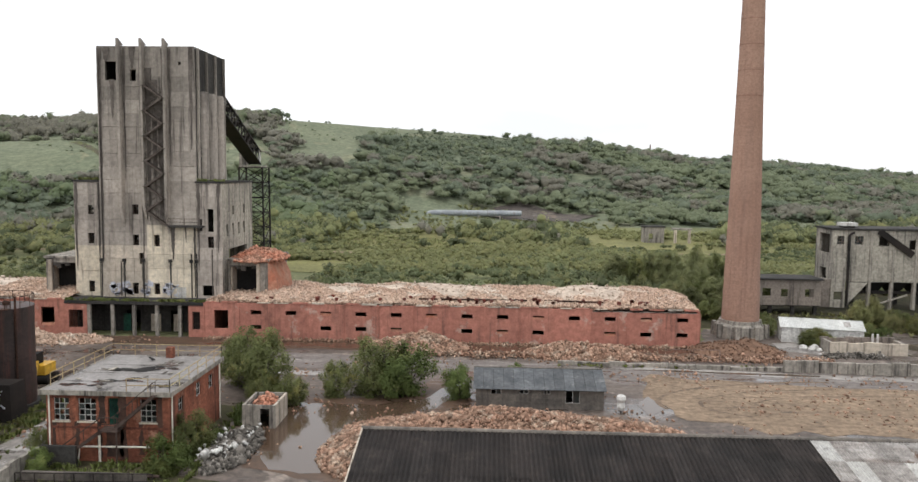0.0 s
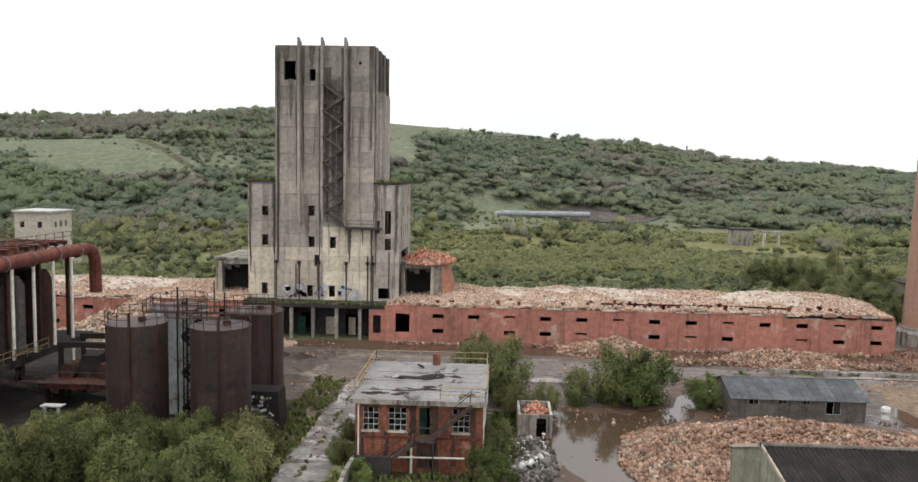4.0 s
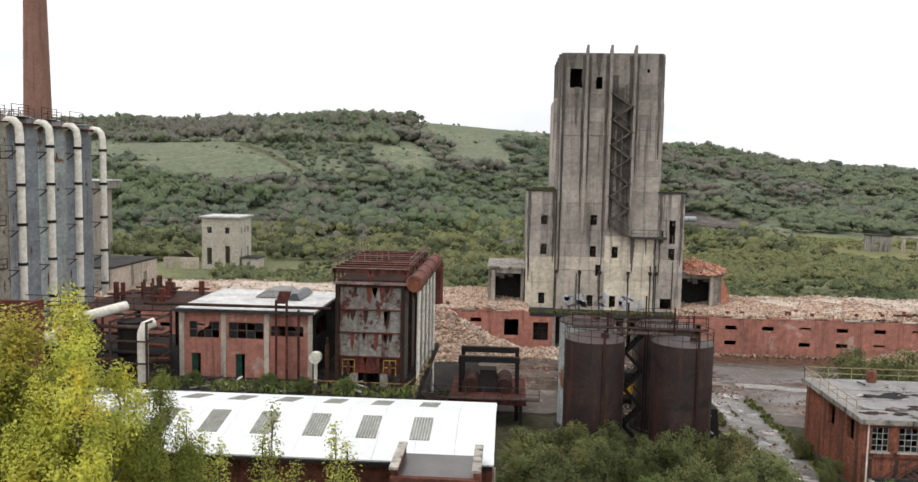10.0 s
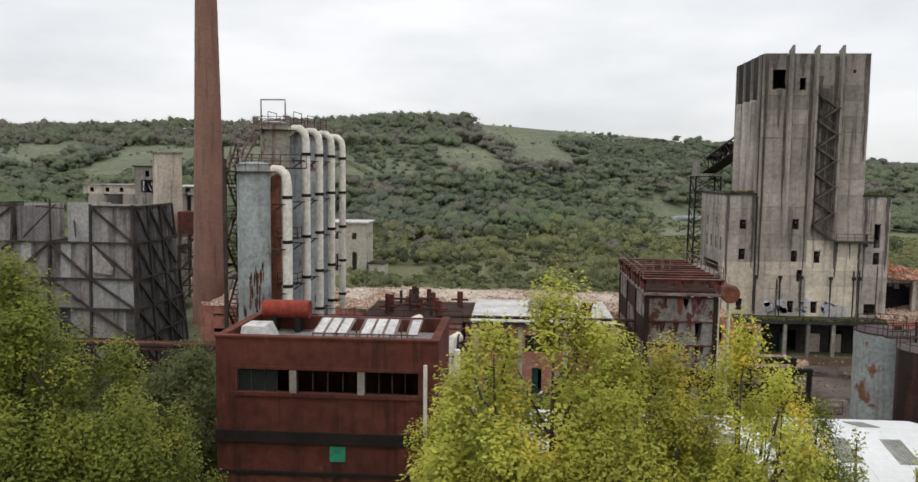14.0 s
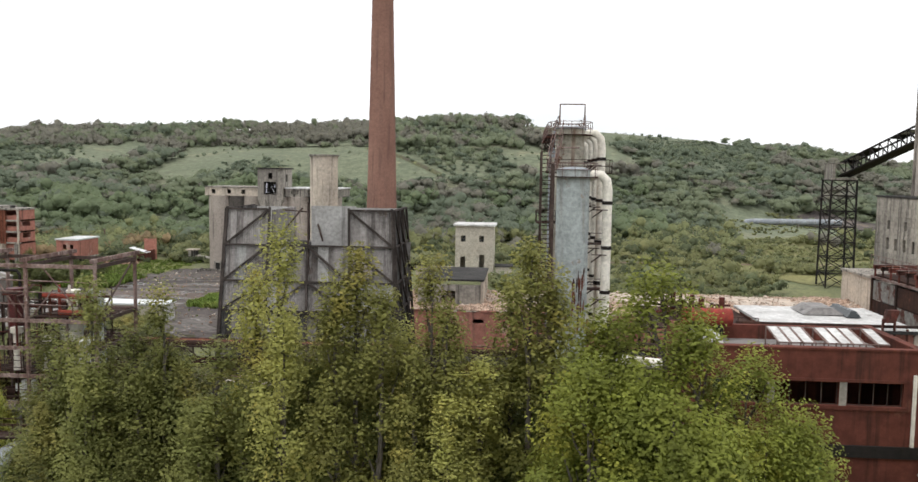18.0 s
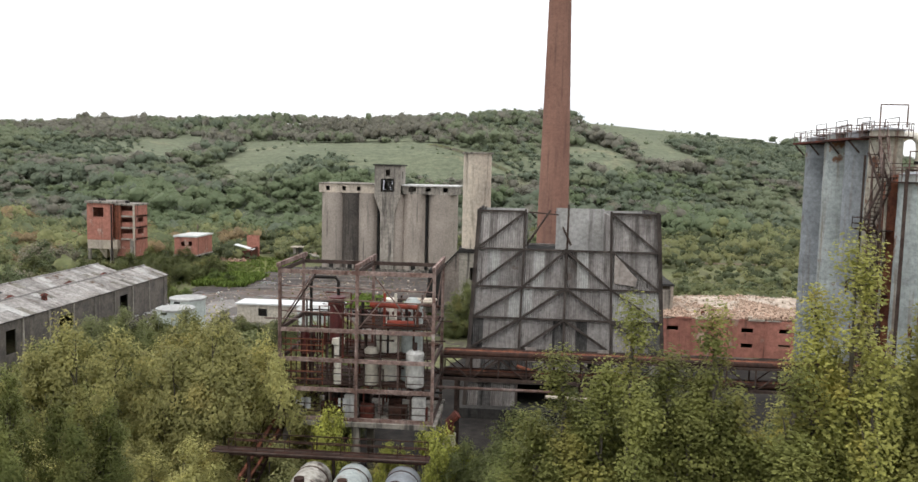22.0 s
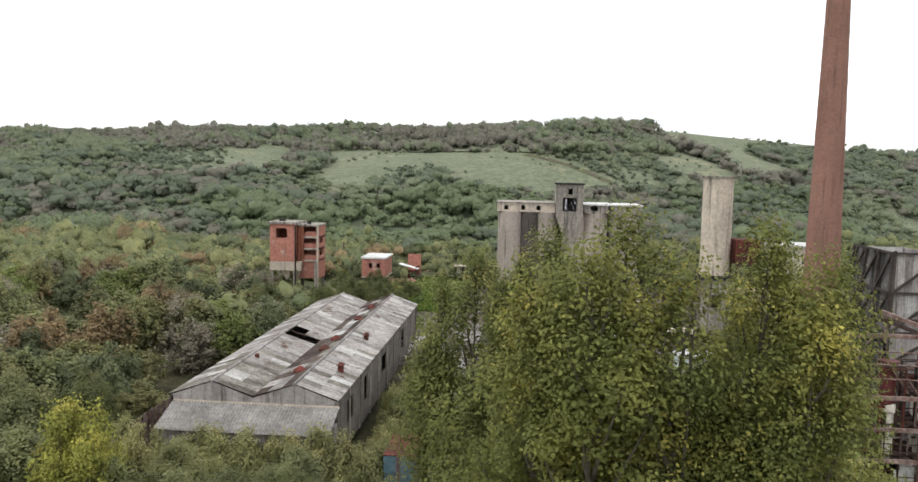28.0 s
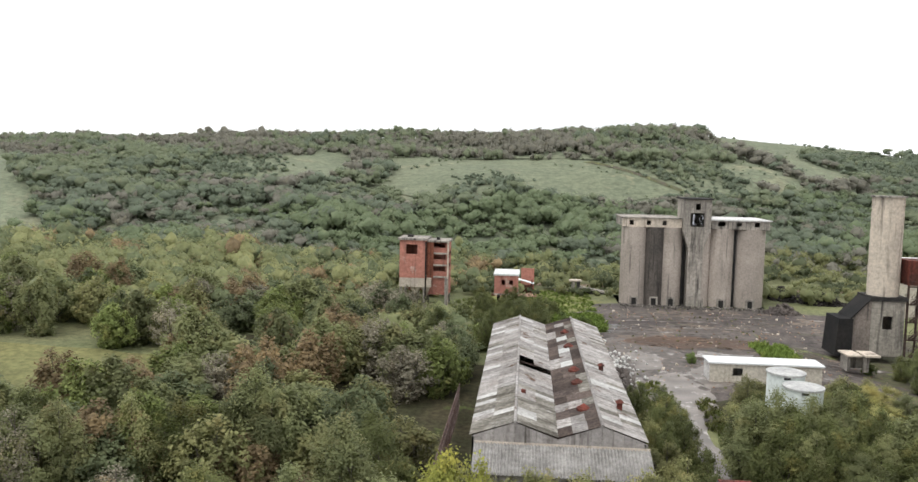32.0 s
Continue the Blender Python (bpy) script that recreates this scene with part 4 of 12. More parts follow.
# the hill grass also has some haze in its pale bluish colour
for seed, outline in enumerate(OPEN_HILL):
    patch("hill_meadow", outline, 0.25, mat("pale_hill_grass", (0.155, 0.17, 0.11), (0.13, 0.147, 0.096), big=0.035, fine=0.45, fine_amt=0.3, spot=(0.19, 0.19, 0.122), spot_at=0.58, spot_scale=0.06, bump=0.8) if seed == 0 else bpy.data.materials["pale_hill_grass"], "open pale green hillside grass", "meadow", 20 + seed, 4, 7)
MEADOW_FAR = mat("bright_far_field", (0.19, 0.24, 0.1), (0.165, 0.21, 0.09), big=0.03, fine=0.4, fine_amt=0.2)
bpy.data.objects["hill_meadow.003"].data.materials[0] = MEADOW_FAR
for k, (xa, xb, ya) in enumerate(((250, 330, 600), (180, 290, 566))):
    patch("far_field", [(xa, ya), (xb, ya - 8), (xb + 8, ya + 18), (xa + 6, ya + 26)], 0.3, MEADOW_FAR, "bright green field beyond the hill", "field", 80 + k, 2, 8)
far_x = np.linspace(-200, 2300, 60)
far_z = 30 + 12 * np.sin(far_x * 0.0031 + 0.6) + 5 * np.sin(far_x * 0.011)
fv = np.concatenate([np.column_stack([far_x, np.full(60, 2100 + o), far_z * k - 4]) for o, k in ((-160, 0.0), (-60, 0.8), (0, 1.0), (120, 0.6))])
fi = (np.arange(3)[:, None] * 60 + np.arange(59)[None]).ravel()
# the ridge is blue-grey from haze painted into its material
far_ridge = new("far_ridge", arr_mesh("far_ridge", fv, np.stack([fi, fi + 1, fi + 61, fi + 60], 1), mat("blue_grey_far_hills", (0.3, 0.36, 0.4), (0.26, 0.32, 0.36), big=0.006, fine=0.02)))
far_ridge.data.shade_smooth()
tagged(far_ridge, "low ridge on the horizon, coloured blue-grey with haze", "hill", kind="structure")
patch("hill_track", [(-168, 311), (-165, 312), (-149, 298), (-133, 284), (-136, 283), (-152, 297)], 0.4, COAL_GRASS, "worn track slanting down the hill", "track", 88, 0.3, 4)
patch("hill_track", [(-252, 332), (-200, 322), (-153, 312), (-118, 329), (-118, 331), (-153, 314), (-200, 324), (-252, 334)], 0.4, bpy.data.materials["pale_hill_grass"], "grassy terrace path along the hill", "track", 89, 0.3, 6)
patch("spoil_slope", SPOIL, 0.35, COAL, "dark grey bare spoil on the hillside", "spoil", 30, 3, 6)
patch("valley_path", [(-190, 178), (-20, 188), (60, 196), (130, 200), (130, 203), (60, 199), (-20, 191), (-190, 181)], 0.12, DIRT, "pale path across the valley floor", "path", 31, 0.4, 6)


# dark floors that paint in the shade below the growth
patch("scrub_floor", [(-196, 24), (-140, 24), (-140, 62), (-146, 96), (-158, 94), (-168.4, 84), (-169.2, 48), (-173.0, 48), (-173.4, 86), (-180, 100), (-196.5, 104)], 0.016, LITTER, "leaf litter and bramble, coloured dark for shade under the bushes", "ground", 40, 0.7)
patch("wood_floor", [(-430, 20), (-196.5, 20), (-196.5, 112), (-232, 114), (-236, 96), (-232, 78), (-275, 78), (-280, 96), (-300, 150), (-430, 150)], 0.03, LITTER, "leaf litter, coloured dark for shade under the trees", "ground", 41, 1.5, 5)


# ---- leaves, trees and woods ----
def leaf_quads(rng, c, way, size, jit=0.5):
    """Small leaf faces at points c, each turned a little off its way outwards."""
    n = len(c)
    way = way / (np.linalg.norm(way, axis=1)[:, None] + 1e-9)
    nrm = way + rng.normal(0, jit, (n, 3))
    back = (nrm * way).sum(1)[:, None]
    nrm = np.where(back < 0.15, nrm - (back - 0.3) * way, nrm)
    nrm /= np.linalg.norm(nrm, axis=1)[:, None] + 1e-9
    ref = rng.normal(0, 1, (n, 3))
    a = np.cross(nrm, ref)
    a /= np.linalg.norm(a, axis=1)[:, None] + 1e-9
    b = np.cross(nrm, a)
    s = (size * rng.uniform(0.6, 1.35, n))[:, None]
    v = np.stack([c - a * s, c - b * s * 0.62, c + a * s, c + b * s * 0.62], 1).reshape(-1, 3)
    return v, np.arange(4 * n).reshape(-1, 4), np.repeat(way * 0.75 + nrm * 0.4, 4, 0)


def lobes(rng, centres, radii, n):
    """Points on and just under the skin of many leafy lobes, with the way outwards."""
    centres, radii = np.asarray(centres, float), np.asarray(radii, float)
    w = (radii[:, 0] * radii[:, 2]) ** 1.0
    k = rng.choice(len(centres), n, p=w / w.sum())
    d = rng.normal(0, 1, (n, 3))
    d /= np.linalg.norm(d, axis=1)[:, None]
    r = 0.25 + 1.05 * rng.random(n) ** 0.8
    return centres[k] + d * radii[k] * r[:, None], d


def tree(name, crown_mat, lob, rad, n, leaf, limbs, label, category="tree", seed=1, group=""):
    """A tree at the origin: tapered trunk with limbs, and a crown of single leaves."""
    rng = np.random.default_rng(seed)
    e = thing(name, (0, 0, 0), label, category, group)
    g = Geo()
    for pts, r0, r1 in limbs:
        g.tube(pts, r0, 7, r1)
    part("trunk", g, BARK, e)
    c, d = lobes(rng, lob, rad, n)
    mid = c.mean(0) * np.array([1, 1, 0.75])
    way = (c - mid) / (np.abs(c - mid).max(0) + 1e-6)
    v, q, nrm = leaf_quads(rng, c, d * 0.5 + way * 0.75 + np.array([0, -0.15, 0.55]), leaf, 0.45)
    crown = new("crown", soft_normals(arr_mesh("crown", v, q, crown_mat), nrm))
    crown.parent = e
    return e


def crown_shape(seed, h, spread, k, low=0.1, tuft=0.62, lean=1.5, stems=3, point=2.2):
    """Limbs and lobes of a tree of several stems, each with its own domed crown of many small tufts, with gaps between.
    point: low for pointed tops, high for broad domes."""
    r = random.Random(seed)
    limbs, lob, rad = [], [], []
    for j in range(stems):
        a0 = 2 * math.pi * j / max(1, stems) + r.uniform(-0.5, 0.5)
        off = 0 if j == 0 else spread * r.uniform(0.42, 0.62)
        cx, cy, top = math.cos(a0) * off, math.sin(a0) * off, h * (1 if j == 0 else r.uniform(0.72, 0.96))
        wide = spread * (0.62 if stems > 1 else 1.0) * r.uniform(0.85, 1.1)
        limbs.append(([(0, 0, -0.3), (cx * 0.4, cy * 0.4, top * 0.25), (cx * 0.9, cy * 0.9, top * 0.55), (cx, cy, top * 0.94)], 0.011 * h + 0.03, 0.015))
        p1, p2 = r.uniform(0, 6.28), r.uniform(0, 6.28)
        kk = k // stems
        for i in range(kk):
            u = low + (1 - low) * ((i + r.random()) / kk) ** 0.9
            a = r.uniform(0, 6.28)
            e = 0.6 + 0.4 * min(1, u / 0.4) if u < 0.4 else max(0.0, 1 - ((u - 0.4) / 0.6) ** point) ** 0.62
            env = wide * e * (1 + 0.2 * math.sin(2 * a + p1) + 0.15 * math.sin(3 * a + 8 * u + p2))
            rr = env * math.sqrt(r.uniform(0.15, 1.0))
            f = min(1.0, u * 1.7)
            x, y, z = cx * f + math.cos(a) * rr, cy * f + math.sin(a) * rr, top * u - 0.35
            s = tuft * r.uniform(0.55, 1.3)
            lob.append((x, y, z))
            rad.append((s, s, s * r.uniform(0.9, lean)))
            if i % 3 == 0:
                z0 = max(0.4, z - rr * 1.1 - 0.07 * h)
                limbs.append(([(cx * f * 0.8, cy * f * 0.8, z0), ((cx * f + x) / 2, (cy * f + y) / 2, z0 + (z - z0) * 0.45), (x, y, z)], 0.0035 * h + 0.01, 0.007))
    return limbs, lob, rad


def woods(name, pts, heights, per, leaf, material, label, category, seed, squash=1.1, heads_n=2, soft=0.7):
    """Far trees that nobody could count: every one a lumpy many-headed crown with loose leaf clumps all over, joined."""
    rng = np.random.default_rng(seed)
    n = len(pts)
    h = np.asarray(heights)
    base = np.column_stack([pts[:, 0], pts[:, 1], land(pts[:, 0], pts[:, 1])])
    kk = heads_n
    heads = rng.normal(0, 1, (n, kk, 3)) * np.array([0.3, 0.3, 0.15])
    heads[:, 0] *= 0.3
    size = rng.uniform(0.2, 0.42, (n, kk))
    stretch = np.array([1.15, 1.15, squash])
    # solid cores, well inside the crown
    a = np.arange(5) * math.pi * 0.4
    ring = lambda z, r, o: np.stack([np.cos(a + o) * r, np.sin(a + o) * r, np.full(5, z)], 1)
    ball = np.concatenate([ring(-1.3, 0.6, 0), ring(-0.15, 1.0, 0.6), ring(0.6, 0.72, 0), ring(1.0, 0.18, 0.6)])
    bq = [(5 * i + j, 5 * i + (j + 1) % 5, 5 * i + 5 + (j + 1) % 5, 5 * i + 5 + j) for i in range(3) for j in range(5)] + [(15, 16, 17, 18)]
    v0 = ball[None, None] * (1 + rng.uniform(-0.3, 0.3, (n, kk, 20, 1))) * size[:, :, None, None] * (0.88 - 0.55 * soft) + heads[:, :, None, :]
    v0 = v0 * h[:, None, None, None] * stretch
    v0[..., 2] += (h * 0.45)[:, None, None]
    v0 = (v0 + base[:, None, None, :]).reshape(-1, 3)
    q0 = (np.arange(n * kk)[:, None, None] * 20 + np.array(bq)[None]).reshape(-1, 4)
    n0 = np.broadcast_to(ball[None, None] * 0.7 + np.array([0, -0.1, 0.7]), (n, kk, 20, 3)).reshape(-1, 3)
    # leaf clumps over the skin
    k = rng.integers(0, kk, (n, per))
    off = np.take_along_axis(heads, k[:, :, None], 1)
    sz = np.take_along_axis(size, k, 1)
    d = rng.normal(0, 1, (n, per, 3))
    d[:, :, 2] = np.abs(d[:, :, 2]) * 1.2 - 0.45
    d /= np.linalg.norm(d, axis=2)[:, :, None]
    c = (off + d * (sz * rng.uniform(1 - 0.6 * soft, 1 + 0.4 * soft, sz.shape))[:, :, None]) * h[:, None, None] * stretch
    c[:, :, 2] += h[:, None] * 0.45
    way = (off + d * 0.3).reshape(-1, 3)
    c = (base[:, None, :] + c).reshape(-1, 3)
    v, q, nl = leaf_quads(rng, c, d.reshape(-1, 3) * 0.5 + way + np.array([0, -0.15, 0.6]), leaf, 0.3)
    me = soft_normals(arr_mesh(name, np.concatenate([v0, v]), np.concatenate([q0, q + len(v0)]), material), np.concatenate([n0, nl]))
    return tagged(new(name, me), label, category, kind="stuff")


def weeds(name, where, n, h, material, label, seed):
    """Tufts of grass and weeds: upright blades and small leaves at places given by where(rng, n)."""
    rng = np.random.default_rng(seed)
    c = where(rng, n)
    per = 14
    k = np.repeat(np.arange(len(c)), per)
    hh = (h * rng.uniform(0.4, 1.3, len(c)))[k]
    foot = c[k] + rng.normal(0, 1, (len(k), 3)) * np.array([0.22, 0.22, 0]) * h
    lean = rng.normal(0, 0.35, (len(k), 3)) * hh[:, None]
    lean[:, 2] = hh
    side = rng.normal(0, 1, (len(k), 3)) * np.array([1, 1, 0.1])
    side *= (0.1 * h + 0.02) / np.linalg.norm(side, axis=1)[:, None]
    v = np.stack([foot - side * 0.6, foot + side * 0.6, foot + lean * 0.7 + side, foot + lean - side * 0.4], 1).reshape(-1, 3)
    nrm = np.repeat(np.column_stack([lean[:, :2] * 0.5, np.full(len(k), 0.5)]) + np.array([0, -0.3, 0]), 4, 0)
    return tagged(new(name, soft_normals(arr_mesh(name, v, np.arange(4 * len(k)).reshape(-1, 4), material), nrm)), label, "weeds", kind="stuff")


def strip(x0, x1, y0, y1, z=None, thin=1.0):
    """Places spread over a strip of ground or along a ledge."""
    def at(rng, n):
        p = np.column_stack([rng.uniform(x0, x1, n), rng.uniform(y0, y1, n)])
        p = p[np.sin(p[:, 0] * 1.3 + 2 * np.sin(p[:, 1])) + rng.normal(0, 0.6, len(p)) > -0.4 * thin]
        return np.column_stack([p, [ground_z(*q) for q in p] if z is None else np.full(len(p), z)])
    return at


def inside(x, y, poly):
    r = np.zeros(len(x), bool)
    for (xa, ya), (xb, yb) in zip(poly, poly[1:] + poly[:1]):
        cross = ((ya > y) != (yb > y)) & (x < (xb - xa) * (y - ya) / (yb - ya + 1e-9) + xa)
        r ^= cross
    return r


def scatter(rng, n, x0, x1, y0, y1, keep):
    p = np.column_stack([rng.uniform(x0, x1, n), rng.uniform(y0, y1, n)])
    return p[keep(p[:, 0], p[:, 1])]

# ---- woods on the hill and scrub on the valley floor ----
def lumpy(x, y, s, o=0.0):
    return np.sin(x / s + 1.7 * np.sin(y / s * 1.3 + o)) + np.sin(y / s * 0.9 + 1.3 * np.sin(x / s * 0.7 + 2 * o)) * 0.9


def within(x, y, zones):
    r = np.zeros(len(x), bool)
    for z in zones:
        r |= inside(x + 2.5 * np.sin(y * 0.6), y + 2.5 * np.sin(x * 0.5), z)
    return r


def open_ground(x, y):
    return within(x, y, OPEN_HILL) | within(x, y, (SPOIL,))


rng_w = np.random.default_rng(7)
view = lambda x, y: (x > -160 - 0.78 * y) & (x < 45 + 0.66 * y)


def forest(base, n, box, heights, per, leaf, kinds, keep, label, category, seed, squash=0.9, heads_n=2, soft=0.7):
    """Scatters trees over a stretch of land and shares them out among several kinds of leaf."""
    p = scatter(rng_w, n, *box, keep)
    h = rng_w.uniform(*heights, len(p)) * (0.85 + 0.25 * lumpy(p[:, 0], p[:, 1], 11.0, 2.0))
    h = np.clip(h, heights[0] * 0.7, heights[1] * 1.08)
    patchy = lumpy(p[:, 0], p[:, 1], 23.0, seed) + rng_w.normal(0, 0.8, len(p))
    edges = np.quantile(patchy, np.cumsum([w for _, w, _ in kinds])[:-1] / sum(w for _, w, _ in kinds))
    which = np.searchsorted(edges, patchy)
    for i, (m, _, word) in enumerate(kinds):
        if (which == i).any():
            woods(base, p[which == i], h[which == i], per, leaf, m, word + " " + label, category, seed * 10 + i, squash, heads_n, soft)


HIGH = lambda x, y: (up_slope(x, y) > 0.63 + 0.02 * np.sin(x * 0.05)) & (x < -98 + 9 * np.sin(y * 0.09) + 6 * np.sin(y * 0.23))
SHUT = lambda x, y: view(x, y) & ~open_ground(x, y)
ON_HILL = lambda x, y: (up_slope(x, y) > 0.02) & (up_slope(x, y) < 1.1)
BY_TUBE = lambda x, y: (x > -34) & (x < 48) & (y > 262) & (y < 312)
forest("field_trees", 500, (176, 300, 584, 622), (5.0, 8.5), 60, 0.5, ((L_HILL_DK, 3, "dark"), (L_HILL, 1, "green")), lambda x, y: lumpy(x, y, 13, 3) > 0.1, "trees and hedges between far fields", "woodland", 23, 0.9, 3, 0.4)
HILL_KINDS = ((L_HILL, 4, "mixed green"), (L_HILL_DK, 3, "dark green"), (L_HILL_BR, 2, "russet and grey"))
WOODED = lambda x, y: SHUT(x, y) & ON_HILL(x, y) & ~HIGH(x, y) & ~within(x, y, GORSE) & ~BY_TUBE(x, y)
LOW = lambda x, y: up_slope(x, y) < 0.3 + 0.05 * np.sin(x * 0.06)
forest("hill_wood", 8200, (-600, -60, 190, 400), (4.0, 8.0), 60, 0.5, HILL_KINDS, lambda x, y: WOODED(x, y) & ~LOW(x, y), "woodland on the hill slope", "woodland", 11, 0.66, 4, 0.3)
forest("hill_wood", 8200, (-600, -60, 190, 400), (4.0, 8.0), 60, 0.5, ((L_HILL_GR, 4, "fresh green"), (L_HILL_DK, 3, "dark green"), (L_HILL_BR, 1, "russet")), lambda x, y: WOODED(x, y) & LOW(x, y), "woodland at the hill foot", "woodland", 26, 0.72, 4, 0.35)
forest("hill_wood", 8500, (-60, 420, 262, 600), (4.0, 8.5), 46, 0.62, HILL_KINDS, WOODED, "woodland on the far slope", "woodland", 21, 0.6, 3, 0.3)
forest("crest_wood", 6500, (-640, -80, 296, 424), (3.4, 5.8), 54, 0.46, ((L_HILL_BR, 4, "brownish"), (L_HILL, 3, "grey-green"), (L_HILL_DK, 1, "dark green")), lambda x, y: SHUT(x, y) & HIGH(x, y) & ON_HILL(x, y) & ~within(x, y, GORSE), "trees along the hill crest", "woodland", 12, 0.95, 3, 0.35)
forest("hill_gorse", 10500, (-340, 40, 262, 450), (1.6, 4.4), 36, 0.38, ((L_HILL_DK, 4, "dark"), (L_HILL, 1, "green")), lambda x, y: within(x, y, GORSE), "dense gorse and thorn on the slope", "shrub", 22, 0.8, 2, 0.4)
forest("hill_shrub", 5600, (-300, 240, 262, 680), (0.7, 2.6), 14, 0.34, ((L_HILL_DK, 2, "dark"), (L_HILL, 4, "green")), lambda x, y: view(x, y) & open_ground(x, y) & ~within(x, y, GORSE) & (lumpy(x, y, 9.0, 1) > 0.1) & (y < 520), "low shrubs dotted on hill grass", "shrub", 10, 0.8, 2, 0.4)
MEADOW = lambda x, y: (x > -46) & (x < 150) & (y > 200) & (lumpy(x, y, 15, 6) < 0.55)
forest("valley_wood", 4600, (-480, 260, 203, 300), (3.4, 6.8), 80, 0.34, ((L_WOOD, 4, "mid green"), (L_WOOD_DK, 3, "dark green"), (L_WOOD_YL, 2, "yellow-green"), (L_HILL_BR, 1, "russet")),
       lambda x, y: view(x, y) & (up_slope(x, y) < 0.04) & (lumpy(x, y, 19, 2) > -1.75) & ~MEADOW(x, y) & ~BY_TUBE(x, y) & ~((x > 26) & (x < 64) & (y > 190) & (y < 238)), "scrub woodland in the valley", "woodland", 13, 0.9, 4, 0.5)
forest("tube_scrub", 700, (-34, 48, 262, 312), (0.8, 2.2), 26, 0.34, ((L_WOOD_YL, 2, "yellow-green"), (L_WOOD, 2, "green")), lambda x, y: BY_TUBE(x, y) & ~within(x, y, (SPOIL,)) & (lumpy(x, y, 8, 2) > -0.2), "low scrub round the covered conveyor", "scrub", 24, 0.8, 2, 0.4)
forest("meadow_scrub", 3600, (-46, 150, 200, 275), (0.8, 2.2), 22, 0.36, ((L_WOOD_YL, 5, "yellowish"), (L_WOOD, 2, "green")), lambda x, y: MEADOW(x, y) & (up_slope(x, y) < 0.04) & (lumpy(x, y, 7, 1) > -0.7) & ~((np.abs(x - 54) < 7) & (np.abs(y - 228) < 9)), "rough yellow-green growth on the far meadow", "scrub", 25, 0.7, 2, 0.4)
VALLEY = lambda x, y: view(x, y) & ~((x > -190) & (x < -100) & (y < 164)) & ~((x > -58) & (x < -30) & (y < 170)) & ~((x > 30) & (y < 142)) & ~((x > -206) & (x < -170) & (y > 120) & (y < 160))
FIELD = lambda x, y: (x > -52) & (x < 118) & (y > 148) & (y < 204)
forest("valley_scrub", 3800, (-340, 180, 122, 208), (1.8, 4.8), 56, 0.28, ((L_WOOD, 3, "green"), (L_WOOD_DK, 3, "dark green"), (L_WOOD_YL, 2, "yellow-green")),
       lambda x, y: VALLEY(x, y) & ~FIELD(x, y), "scrub and saplings on the valley floor", "scrub", 14, 0.85, 2, 0.5)
forest("field_scrub", 5600, (-52, 118, 148, 204), (1.0, 2.7), 24, 0.3, ((L_WOOD_YL, 5, "yellowish"), (L_WOOD, 2, "green"), (L_WOOD_DK, 1, "dark")), lambda x, y: VALLEY(x, y) & (lumpy(x, y, 11, 5) > -1.2), "rough yellow-green scrub and tall grass", "scrub", 18, 0.8, 2, 0.4)
forest("lineside_bush", 1500, (-112, 130, 118.5, 150), (1.8, 4.6), 56, 0.26, ((L_WOOD_DK, 4, "dark"), (L_WOOD, 2, "green")), lambda x, y: ~((x > -60) & (x < -30) & (y < 160)) & ~((x > 28) & (y < 136)), "bushes behind the ruined battery", "scrub", 15, 0.85, 2, 0.5)
WEST = lambda x, y: (lumpy(x, y, 9, 4) > -1.7) & ~((x > -206) & (x < -184) & (y > 124) & (y < 166)) & ~((x > -216) & (y > 140) & (y < 155)) & ~((x > -275) & (x < -232) & (y > 78) & (y < 96))
forest("west_wood", 1500, (-430, -199, 112, 208), (4.0, 8.5), 150, 0.24, ((L_WOOD, 4, "mixed green"), (L_WOOD_DK, 3, "dark green"), (L_BROWN, 1, "autumn brown"), (L_WOOD_YL, 2, "yellow-green")), WEST, "woodland west of the works", "woodland", 16, 0.9, 4, 0.6)

